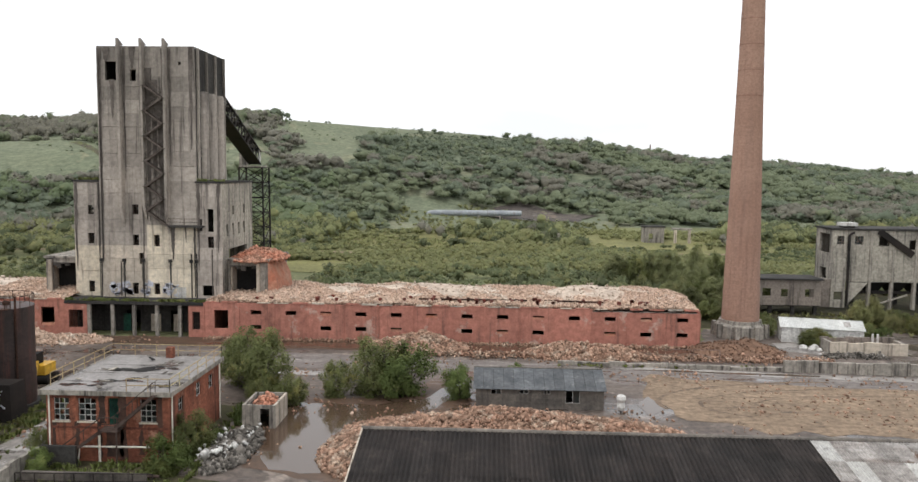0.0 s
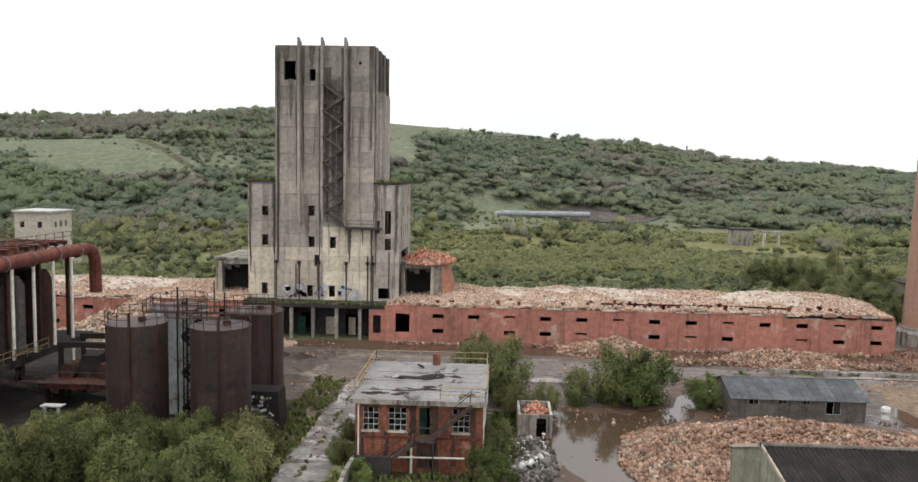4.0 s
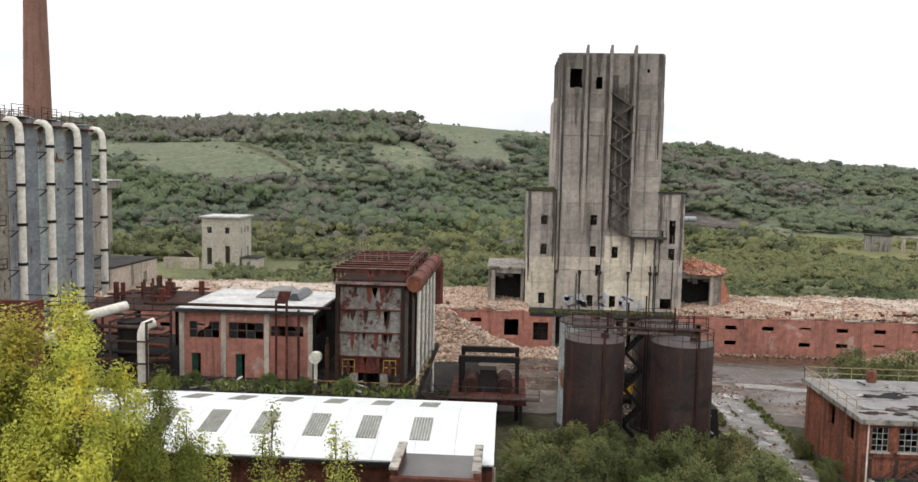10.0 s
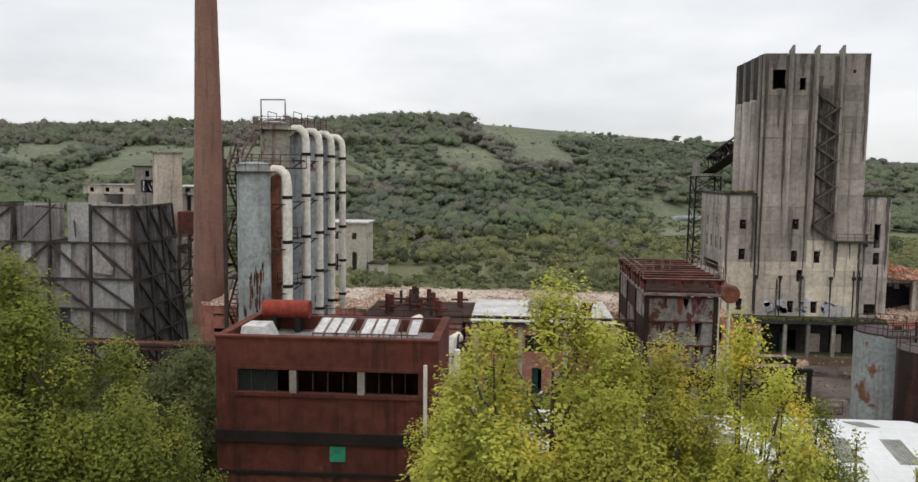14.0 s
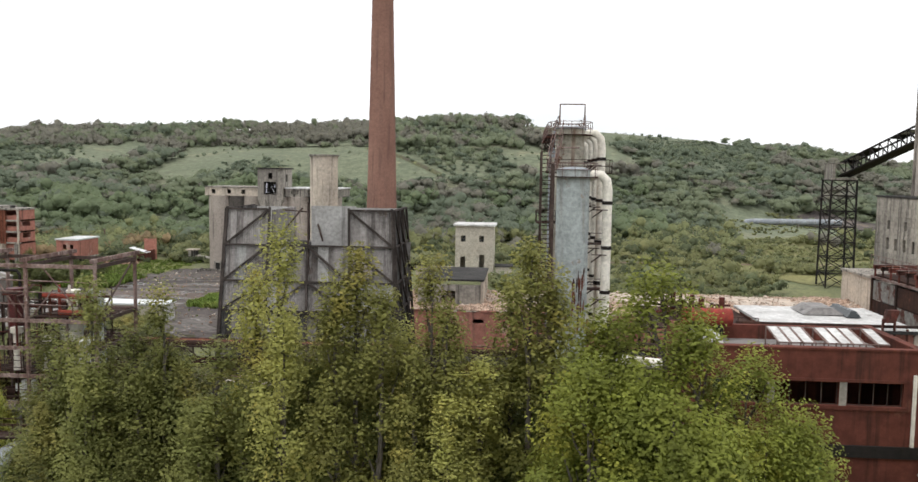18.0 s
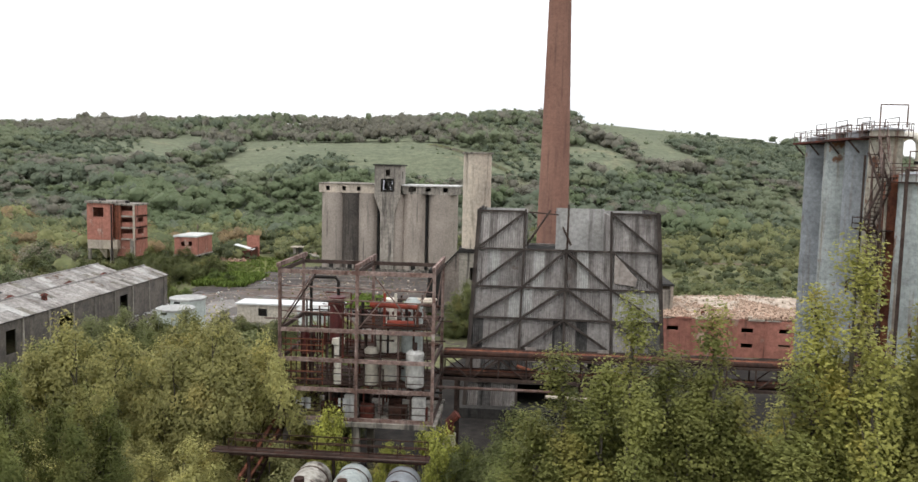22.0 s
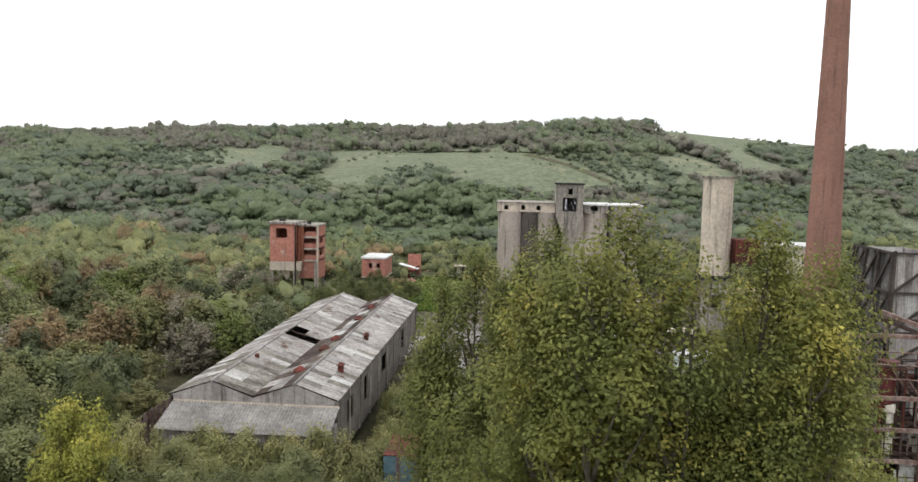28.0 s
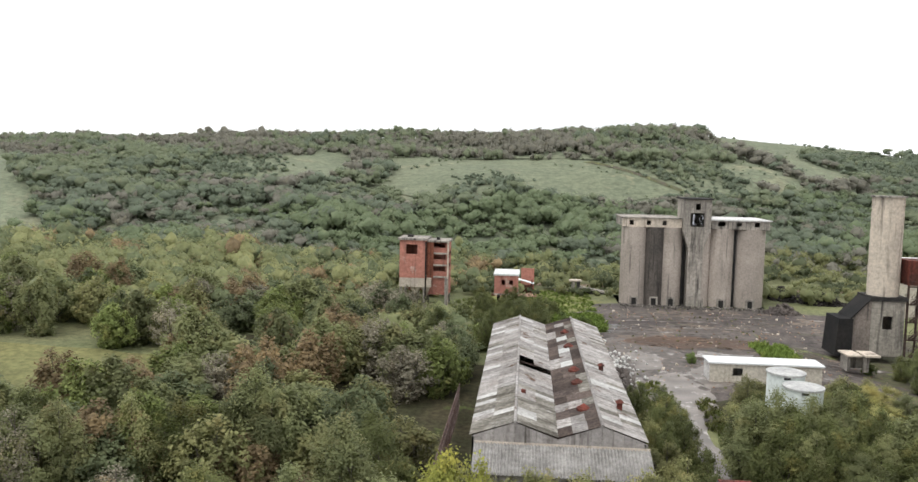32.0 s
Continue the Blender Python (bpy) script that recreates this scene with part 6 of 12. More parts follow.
    a, b = Vector((-41.5, 115.5, 31.6)), Vector((-45.6, 152, 22.6))
    g = Geo()
    d, s = (b - a), Vector((1.1, 0.1, 0))
    for o in (-1, 1):
        for h in (0, 2.4):
            g.beam(a + s * o + Vector((0, 0, h)), b + s * o + Vector((0, 0, h)), 0.25)
        for i in range(14):
            p, q = a + d * (i / 14) + s * o, a + d * ((i + 1) / 14) + s * o
            g.beam(p, q + Vector((0, 0, 2.4)), 0.14)
            g.beam(p, p + Vector((0, 0, 2.4)), 0.14)
    g.beam(a, b, 2.0, 0.15)
    parts("truss_bar", g, BLACK, c)
    for i in range(14):
        if i in (2, 5, 8, 9):
            continue
        p, q = a + d * (i / 14) + Vector((0, 0, 2.45)), a + d * ((i + 0.97) / 14) + Vector((0, 0, 2.45))
        part("roof_panel", Geo().beam(p, q, 2.4, 0.05), BLACK if i % 3 else WHITE, c)
        if i % 4 == 1:
            part("side_panel", Geo().beam(p + s * 1.02 - Vector((0, 0, 1.2)), q + s * 1.02 - Vector((0, 0, 1.2)), 0.05, 2.2), WHITE, c, "pale sheet")
    part("head_house", Geo().box(-48.3, -44.0, 150.5, 154.5, 22.0, 22.3).box(-48.2, -47.7, 150.5, 154.5, 22.3, 25.0).box(-48.3, -43.9, 150.4, 154.6, 25.0, 25.15), CONC_GREY, c)
    g = Geo()
    for x, y in ((-48.5, 150.5), (-43.5, 150.5), (-48.5, 155), (-43.5, 155)):
        g.beam((x, y, 1.5), (x * 0.9 - 4.6, y, 22), 0.28)
    for k in range(7):
        z0, z1 = 1.6 + k * 2.9, 4.5 + k * 2.9
        for y in (150.5, 155):
            g.beam((-48.4, y, z0), (-43.6, y, z1), 0.13)
            g.beam((-43.6, y, z0), (-48.4, y, z1), 0.13)
            g.beam((-48.4, y, z1), (-43.6, y, z1), 0.16)
        for x in (-48.4, -43.6):
            g.beam((x, 150.5, z0), (x, 155, z1), 0.13)
            g.beam((x, 150.5, z1), (x, 155, z1), 0.14)
    parts("trestle_bar", g, BLACK, c)


coal_tower()


# ---- the ruined oven battery ----
def battery():
    b = thing("oven_battery", (-15, 105, 0), "long ruined coke oven battery with red painted wall", "battery building")
    for x0, x1, bays in ((-122, -54.6, 15), (-36.4, 26.6, 14)):
        w = (x1 - x0) / bays
        for i in range(bays):
            xa, xb = x0 + i * w, x0 + (i + 1) * w
            xm = (xa + xb) / 2
            top = 4.55 - (0.35 if x1 > 0 and i > 10 else 0)
            if (x0 > -50 and i == 0) or (x1 < -50 and i == bays - 1):
                holes = [(xm - 0.9, xm + 0.9, 1.2, 3.6)]
            else:
                holes = [(xm - 0.7, xm + 0.7, 3.1, 3.65), (xm - 0.7, xm + 0.7, 1.2, 1.75)]
                if i % 4 == 2:
                    holes = holes[:1]
            part("wall_bay", wall(Geo(), xa, xb, 0, top, 98.5, 0.35, holes, "x"), RED_WALL, b, "faded red painted brick")
            part("pilaster", Geo().box(xa - 0.12, xa + 0.12, 98.42, 98.5, 0.0, top), RED_WALL, b)
            for h in holes:
                if (i + int(h[2])) % 3 == 0:
                    part("brick_fill", Geo().box(h[0], h[1], 98.66, 98.8, h[2], h[2] + 0.3), DEBRIS_RED, b)
        rk = random.Random(14)
        for i in range(bays * 2):
            xa, xb = x0 + (x1 - x0) * i / (bays * 2), x0 + (x1 - x0) * (i + 1) / (bays * 2)
            if rk.random() < 0.72:
                part("capping", Geo().box(xa + rk.uniform(0.01, 0.5), xb - rk.uniform(0.01, 0.5), 98.4 + rk.uniform(-0.05, 0.05), 98.9, 4.56, 4.62 + rk.uniform(0, 0.16)), rk.choice((CONC_GREY, RED_WALL, CONC_PALE)), b)
        part("end_wall", wall(Geo(), 98.85, 116, 0, 4.4, x1, -0.4, [], "y"), RED_WALL, b)
        part("end_wall", wall(Geo(), 98.85, 116, 0, 4.4, x0, 0.4, [], "y"), RED_WALL, b)
        part("back_wall", wall(Geo(), x0, x1, 0, 4.4, 116, -0.4, [], "x"), RED_WALL, b)
        part("deck", Geo().box(x0 + 0.4, x1 - 0.4, 98.86, 115.6, 3.9, 4.3), CONC_GREY, b)
        n = int((x1 - x0) * 260)

        def spread(rng, k, x0=x0, x1=x1):
            x, y = rng.uniform(x0, x1, k), rng.uniform(98.6, 116.2, k)
            z = 4.4 + (0.5 + 0.55 * np.sin((y - 98.5) / 17.5 * 3.0)) * (0.75 + 0.25 * np.sin(x * 0.37) + 0.2 * np.sin(x * 0.9 + y * 0.5))
            return np.column_stack([x, y, z + rng.uniform(-0.08, 0.06, k)])
        lumps = chunks("deck_rubble", n, spread, 0.19, DEBRIS, "", 51, "")
        lumps.parent = b
        lumps.matrix_parent_inverse = Matrix.Translation((15, -105, 0))
        k = 90
        X, Y = np.meshgrid(np.linspace(x0 + 0.1, x1 - 0.1, k), np.linspace(98.7, 116, 24))
        Z = 4.35 + (0.5 + 0.55 * np.sin((Y - 98.5) / 17.5 * 3.0)) * (0.75 + 0.25 * np.sin(X * 0.37) + 0.2 * np.sin(X * 0.9 + Y * 0.5))
        i0 = (np.arange(23)[:, None] * k + np.arange(k - 1)[None]).ravel()
        bed = new("rubble_bed", arr_mesh("rubble_bed", np.stack([X.ravel() + 15, Y.ravel() - 105, Z.ravel()], 1), np.stack([i0, i0 + 1, i0 + k + 1, i0 + k], 1), DEBRIS))
        bed.parent = b
        rg = random.Random(8)
        for i in range(46 if x0 > -50 else 20):
            x = rg.uniform(-8, 20) if i % 3 else rg.uniform(x0 + 3, x1 - 3)
            y = rg.uniform(99.6, 102.5)
            part("charging_stub", Geo().drum(x, y, 4.7, 5.2 + rg.uniform(0, 0.25), 0.2, 10).drum(x, y, 5.1, 5.2, 0.27, 10), RUST_MAIN, b, "rusted oven lid stub")
        if x0 > -50:
            part("rail_beam", Geo().beam((-9, 101.0, 5.1), (5, 101.0, 5.15), 0.2).beam((7, 101.4, 5.1), (15, 101.4, 5.0), 0.2), RUST, b)
    # loading bay below the tower
    part("bay_deck", Geo().box(-54.6, -36.4, 98.4, 102.0, 4.1, 4.5), CONC_DARK, b, "concrete deck with weeds on its edge")
    part("bay_deck", Geo().box(-54.6, -36.4, 102.0, 116, 4.1, 4.49), CONC_DARK, b)
    for x in (-51.5, -48.4, -45.6, -42.6, -39.6, -36.6):
        part("column", Geo().box(x - 0.2, x + 0.2, 98.6, 99.0, 0, 4.1), CONC_GREY, b)
    part("bay_back", wall(Geo(), -54.6, -36.4, 0, 4.1, 101.6, 0.3, [(-48, -46, 0, 2.8), (-42, -40.3, 0, 2.8)], "x"), CONC_DARK, b)
    # black sheet deep in the bay, painted as its unlit interior
    part("bay_back", wall(Geo(), -54.6, -36.4, 0, 4.1, 107.6, 0.3, [], "x"), SOOT_SHADE, b)
    for xa, xb in ((-54.6, -51.7), (-38.4, -36.4)):
        part("wall_bay", wall(Geo(), xa, xb, 0, 4.1, 98.5, 0.35, [(xa + 0.5, xb - 0.5, 1.0, 3.3)], "x"), RED_WALL, b)
        pane_window(b, xa + 0.5, xb - 0.5, 1.0, 3.3, 98.5, 3, 3, "x", STEEL, glass=False)
    for k, (xa, xb, m) in enumerate(((-48.2, -47.2, GREEN_DK), (-44.5, -43.2, CONC_PALE), (-41.5, -40.6, CONC_PALE))):
        part("bay_door", Geo().box(xa, xb, 101.3, 101.42, 0.1, 2.4), m, b, "derelict door leaf")


battery()
heap("rubble_heap", -66.5, 95.0, 12, 5.5, 5.0, 11000, 0.27, DEBRIS, "tall slope of crushed pale brick against the wall", 42)
heap("rubble_heap", -52.0, 95.0, 5, 2.4, 0.9, 1200, 0.26, DEBRIS, "low spread of pale brick rubble", 43)
heap("rubble_heap", -8.6, 95.5, 6.0, 3.6, 1.9, 4420, 0.27, DEBRIS_MIX, "heap of broken brick before the red wall", 44)
heap("rubble_heap", 11.5, 93.2, 7.0, 4.2, 1.6, 4420, 0.27, DEBRIS_MIX, "wide heap of sandy brick rubble", 45)
heap("rubble_heap", 2.5, 63.5, 14.0, 5.4, 2.0, 12750, 0.27, DEBRIS_MIX, "broad heap of broken red and buff brick", 46)
heap("rubble_heap", -8.5, 59.0, 4.2, 6.0, 1.7, 5100, 0.27, DEBRIS_MIX, "heap of broken brick beside the puddle", 47)
heap("rubble_heap", -19.6, 58.5, 1.9, 5.0, 0.9, 1500, 0.32, DEBRIS_GREY, "strip of grey concrete rubble", 48)
heap("rubble_heap", -11.0, 49.5, 3.4, 2.2, 1.0, 900, 0.3, DEBRIS_GREY, "grey concrete rubble with timber ends", 49)
heap("dust_bank", 15.5, 109.5, 10.5, 5.6, 1.3, 260, 0.24, DUST, "smooth bank of pale brick dust on the deck", 91, 4.8)
heap("dust_bank", -9, 110.5, 17, 4.8, 0.95, 420, 0.24, DUST, "smooth bank of tan brick dust on the deck", 92, 4.8)
heap("dust_bank", -88, 109.5, 31, 5.8, 1.0, 700, 0.24, DUST, "long smooth bank of tan dust on the deck", 93, 4.9)
heap("earth_mound", 30.6, 96.6, 6.0, 4.2, 1.7, 500, 0.2, SOIL_RED, "low heap of brown earth by the chimney", 50)


chunks("bay_rubble", 900, lambda rng, n: np.column_stack([rng.uniform(40.5, 47.5, n), 95.4 - np.abs(rng.normal(0, 0.7, n)), np.abs(rng.normal(0.05, 0.16, n))]), 0.3, DEBRIS_GREY, "broken concrete before the bay", 75)


# ---- chimneys ----
def chimney(x, y, z0, h, r0, r1, material, label, plinth):
    c = thing("chimney", (x, y, z0), label, "chimney")
    prof, n = [], 60
    for i in range(n + 1):
        u = i / n
        r = r0 + (r1 - r0) * u ** 0.92
        prof += [(r, z0 + h * u)]
    part("shaft", Geo().lathe(x, y, [(r + 0.014 * (i % 3 == 1), z) for i, (r, z) in enumerate(prof)], 36), material, c, "tapered brick shaft")
    for k in range(9 if plinth else 0):
        u = 0.5 + 0.055 * k
        r = r0 + (r1 - r0) * u ** 0.92 + 0.025
        part("iron_band", Geo().lathe(x, y, [(r, z0 + h * u), (r, z0 + h * u + 0.08)], 36), CHIM_RED, c)
    part("cap", Geo().lathe(x, y, [(r1 + 0.05, z0 + h), (r1 + 0.35, z0 + h + 0.5), (r1 + 0.35, z0 + h + 1.1), (r1 - 0.2, z0 + h + 1.1)], 36), material, c)
    if plinth:
        part("plinth", Geo().lathe(x, y, [(r0 + 1.0, 0), (r0 + 0.9, plinth - 0.7), (r0 + 0.45, plinth - 0.4), (r0 + 0.4, plinth)], 8), CONC_GREY, c, "octagonal brick and concrete base")
        for k in range(8):
            a = math.pi / 8 * (2 * k + 1)
            part("buttress", Geo().beam((x + (r0 + 0.95) * math.cos(a), y + (r0 + 0.95) * math.sin(a), 0), (x + (r0 + 0.9) * math.cos(a), y + (r0 + 0.9) * math.sin(a), plinth - 0.5), 0.6), CONC_GREY, c)
    return c


chimney(33.95, 106.4, 1.9, 60, 2.45, 1.04, CHIM, "tall buff-red brick chimney with iron bands", 2.3)
chimney(-125.4, 110.2, 0.0, 66, 2.52, 1.08, CHIM_RED, "tall dark red brick chimney", 0)


def brink(rng, n):
    """Places of bricks tumbling over the top edge of the wall."""
    x = np.concatenate([rng.uniform(-122, -56, n // 2), rng.uniform(-36, 26, n - n // 2)])
    return np.column_stack([x, 98.75 + np.abs(rng.normal(0, 0.5, n)), 4.66 + np.abs(rng.normal(0, 0.22, n)) * (0.6 + 0.5 * np.sin(x * 0.7))])


chunks("edge_rubble", 5200, brink, 0.26, DEBRIS, "broken brick along the top edge of the wall", 74)


def strewn(rng, n):
    """Places of loose bricks over the yard, in drifts."""
    c = np.column_stack([rng.uniform(-58, 44, 90), rng.uniform(52, 97, 90)])
    p = c[rng.integers(0, 90, n)] + rng.normal(0, 1.7, (n, 2))
    p = p[~((p[:, 0] > -33.5) & (p[:, 0] < -22.8) & (p[:, 1] < 67)) & (p[:, 0] + p[:, 1] > 22)]
    return np.column_stack([p, np.full(len(p), 0.06)])


chunks("strewn_brick", 3400, strewn, 0.2, DEBRIS_MIX, "loose bricks strewn over the yard", 71)
chunks("kerb_rubble", 2600, lambda rng, n: np.column_stack([rng.uniform(-8, 40, n), 91.4 + rng.normal(0, 0.55, n), np.abs(rng.normal(0.1, 0.22, n))]), 0.28, DEBRIS_MIX, "line of rubble along the broken kerb", 72)
chunks("wall_foot_rubble", 1800, lambda rng, n: np.column_stack([rng.uniform(-36, 26, n), 98.1 - np.abs(rng.normal(0, 0.5, n)), np.abs(rng.normal(0.06, 0.12, n))]), 0.22, DEBRIS_MIX, "fallen brick along the foot of the wall", 73)

# ---- east end: office, huts, sheds ----
def brick_office():
    o = thing("brick_office", (-28, 61, 0), "derelict two-storey red brick office with flat roof", "building")
    x0, x1, y0, y1, zt = -32.3, -23.2, 55.4, 66.2, 5.35
    up = [(-31.75, -30.6, 3.05, 4.75), (-29.9, -28.6, 3.05, 4.75), (-27.7, -26.9, 2.75, 4.8), (-25.3, -24.1, 3.05, 4.75)]
    part("wall", wall(Geo(), x0, x1, 0, zt - 0.25, y0, 0.3, up, "x"), BRICK, o)
    side = [(57.2, 58.1, 3.3, 4.3), (60.8, 61.8, 3.4, 4.5), (63.6, 64.6, 3.3, 4.4)]
    part("wall", wall(Geo(), y0 + 0.3, y1, 0, zt - 0.25, x1, -0.3, side, "y"), BRICK, o)
    part("wall", wall(Geo(), y0 + 0.3, y1, 0, zt - 0.25, x0, 0.3, [(57, 58.2, 3.1, 4.7), (60.4, 61.6, 3.1, 4.7)], "y"), BRICK, o)
    part("wall", wall(Geo(), x0 + 0.3, x1 - 0.3, 0, zt - 0.25, y1, -0.3, [], "x"), BRICK, o)
    part("floor", Geo().box(x0 + 0.3, x1 - 0.3, y0 + 0.3, y1 - 0.3, 2.45, 2.6), CONC_DARK, o)
    r = part("roof", Geo().box(x0 - 0.3, x1 + 0.3, y0 - 0.3, y1 + 0.3, zt - 0.25, zt), ROOF_FELT, o, "grey felt roof with holes and peeled patches")
    part("roof_edge", Geo().box(x0 - 0.36, x1 + 0.36, y0 - 0.36, y0 - 0.3, zt - 0.3, zt + 0.06).box(x1 + 0.3, x1 + 0.36, y0 - 0.3, y1 + 0.3, zt - 0.3, zt + 0.06)
         .box(x0 - 0.36, x0 - 0.3, y0 - 0.3, y1 + 0.3, zt - 0.3, zt + 0.06), CONC_GREY, r)
    rg = random.Random(3)
    for cx, cy, n, s in ((-28.6, 61.5, 9, 0.9), (-30.4, 57.3, 12, 0.6), (-27.6, 58.6, 7, 0.7), (-25.6, 62.6, 4, 0.6)):
        for _ in range(n):
            x, y, a = cx + rg.uniform(-1.6, 1.6), cy + rg.uniform(-0.7, 0.7), rg.uniform(0, 3)
            g = Geo().add([(x + rg.uniform(0.5, 1) * s * math.cos(a + k), y + rg.uniform(0.3, 0.6) * s * math.sin(a + k), zt + 0.006 + 0.03 * (k % 2) * rg.random()) for k in (0, 1.1, 2.2, 3.3, 4.4, 5.3)], [(0, 1, 2, 3, 4, 5)])
            part("felt_tear", g, SOOT_SHADE if rg.random() < 0.7 else RUST, r, "torn black felt")
    for k, (a, b, c, d) in enumerate(up):
        if k == 2:
            part("door", Geo().add([(a, y0 + 0.2, c), (a + 0.5, y0 + 0.65, c), (a + 0.5, y0 + 0.65, d - 0.1), (a, y0 + 0.2, d - 0.1)], [(0, 1, 2, 3)]), GREEN_DK, o, "half-open green door")
            continue
        pane_window(o, a, b, c, d, y0, 3, 4, "x", WHITE, broken=[(i, j) for i in range(3) for j in range(4) if (i * 7 + j * 5 + k) % 2 == 0], d=0.12, label="white steel window with broken panes")
        part("window_sill", Geo().box(a - 0.1, b + 0.1, y0 - 0.08, y0 + 0.1, c - 0.12, c), CONC_PALE, o)
        part("lintel", Geo().box(a - 0.15, b + 0.15, y0 - 0.02, y0, d, d + 0.22), BRICK_DK, o)
    for a, b, c, d in side:
        pane_window(o, a, b, c, d, x1 - 0.3, 2, 2, "y", WHITE, broken=((0, 1),), d=0.18)
    g = Geo()
    flight(g, (-31.2, 54.7, 0.1), (-27.7, 54.7, 2.7), (0, 0.9, 0), 12)
    part("stair", g, STEEL, o, "rusty steel stair to the upper door")
    part("landing", rail(Geo().box(-27.9, -26.5, 54.2, 55.4, 2.62, 2.72).beam((-26.6, 54.3, 0), (-26.6, 54.3, 2.6), 0.1), [(-27.9, 54.25, 2.7), (-26.5, 54.25, 2.7)], 1.0), STEEL, o)
    part("upper_stair", flight(Geo(), (-26.9, 54.75, 2.7), (-23.9, 54.75, 5.3), (0, 0.8, 0), 12), STEEL, o, "rusty steel stair up to the roof")
    part("roof_railing", rail(Geo(), [(x0 - 0.2, y0 + 1, zt), (x0 - 0.2, y1 + 0.1, zt), (x1 + 0.2, y1 + 0.1, zt), (x1 + 0.2, y0 - 0.2, zt), (x1 - 3, y0 - 0.2, zt)], 1.0, 0.05, 1.6), mat("yellowed_handrail", (0.42, 0.36, 0.2), (0.3, 0.2, 0.12)), o, "yellowed pipe handrail")
    part("downpipe", Geo().tube([(-32.05, y0 - 0.1, 5.0), (-32.05, y0 - 0.1, 0.1)], 0.06, 8), PIPE_W, o)
    parts("downpipe", Geo().tube([(x1 + 0.1, 55.8, 5.0), (x1 + 0.1, 55.8, 0.1)], 0.06, 8).tube([(x1 + 0.1, 66.0, 5.0), (x1 + 0.1, 66.0, 0.1)], 0.06, 8), PIPE_W, o)
    part("pipe", Geo().tube([(-29.8, y0 - 0.5, 0.1), (-29.6, y0 - 0.5, 1.3), (-24.4, y0 - 0.45, 1.35)], 0.07, 8).tube([(-28.2, y0 - 0.4, 0.1), (-28.2, y0 - 0.4, 2.1)], 0.09, 8), PIPE_W, o)
    part("string_course", Geo().box(x0 - 0.03, x1 + 0.03, y0 - 0.04, y0, 2.5, 2.66), BRICK_DK, o)
    # soot and rust runs on the brick, and timber boards in the broken windows
    run = mat("black_brick_run", (0.05, 0.034, 0.028), (0.09, 0.05, 0.038), big=0.8)
    ro = random.Random(17)
    for xa, xb, za, zb in ((-27.9, -26.6, 0.4, 2.7), (-30.2, -29.9, 0.2, 3.0), (-28.5, -28.2, 0.3, 3.0), (-25.4, -25.1, 0.6, 3.0), (-24.0, -23.6, 0.2, 5.0), (-26.9, -26.3, 0.2, 5.0), (-31.9, -31.6, 0.2, 3.0), (-28.4, -27.9, 2.9, 5.0)):
        n = 8
        edge = [(xa + ro.uniform(-0.12, 0.12), za + (zb - za) * k / n) for k in range(n + 1)]
        part("soot_run", Geo().add([(x, y0 - 0.012, z) for x, z in edge] + [(xb + ro.uniform(-0.1, 0.1), y0 - 0.012, z) for _, z in edge], [(k, n + 1 + k, n + 2 + k, k + 1) for k in range(n)]), run, o, "black run down the brickwork")
    part("chimney_stub", Geo().box(-27.6, -27.0, y1 - 0.6, y1 - 0.1, zt, zt + 0.9), BRICK, o)
    for k in range(3):
        part("felt_ridge", Geo().box(x0 + 0.2, x1 - 0.2, y0 + 2.4 + 2.6 * k, y0 + 2.46 + 2.6 * k, zt, zt + 0.03), ROOF_FELT, o)
    for k in range(16):
        x, y, a_ = ro.uniform(x0 + 0.6, x1 - 0.6), ro.uniform(y0 + 0.4, y1 - 0.5), ro.uniform(0, 3)
        part("roof_scrap", Geo().beam((x, y, zt + 0.05), (x + ro.uniform(0.3, 1.1) * math.cos(a_), y + 0.5 * math.sin(a_), zt + ro.uniform(0.05, 0.2)), ro.uniform(0.08, 0.3), 0.05), ro.choice((TIMBER, SOOT_SHADE, RUST, CONC_GREY)), o)
    w = thing("yard_wall", (-33, 50, 0), "low grey concrete yard wall round a sunken yard", "wall")
    for k in range(6):
        part("wall_panel", Geo().box(-32.4, -32.1, 46.5 + 1.32 * k, 47.8 + 1.32 * k, 0, 1.6 - 0.07 * (k % 3)), CONC_GREY, w)
    part("wall_panel", Geo().box(-32.1, -29.5, 54.0, 54.3, 0, 1.6), CONC_DARK, w)
    f = thing("yard_railing", (-28, 50, 0), "black steel railing and pipe round the sunken yard", "railing")
    part("rail", rail(Geo(), [(-31.6, 50.2, 0), (-22.4, 50.6, 0)], 1.1, 0.06, 1.3), BLACK, f)
    part("trough_wall", Geo().box(-31.6, -23.0, 50.9, 51.2, 0, 0.9), CONC_SOOTED, f)
    part("pipe", Geo().tube([(-31.0, 51.8, 0.3), (-26, 51.9, 0.35), (-22.6, 52.2, 0.3)], 0.12, 8), STEEL, f)


brick_office()


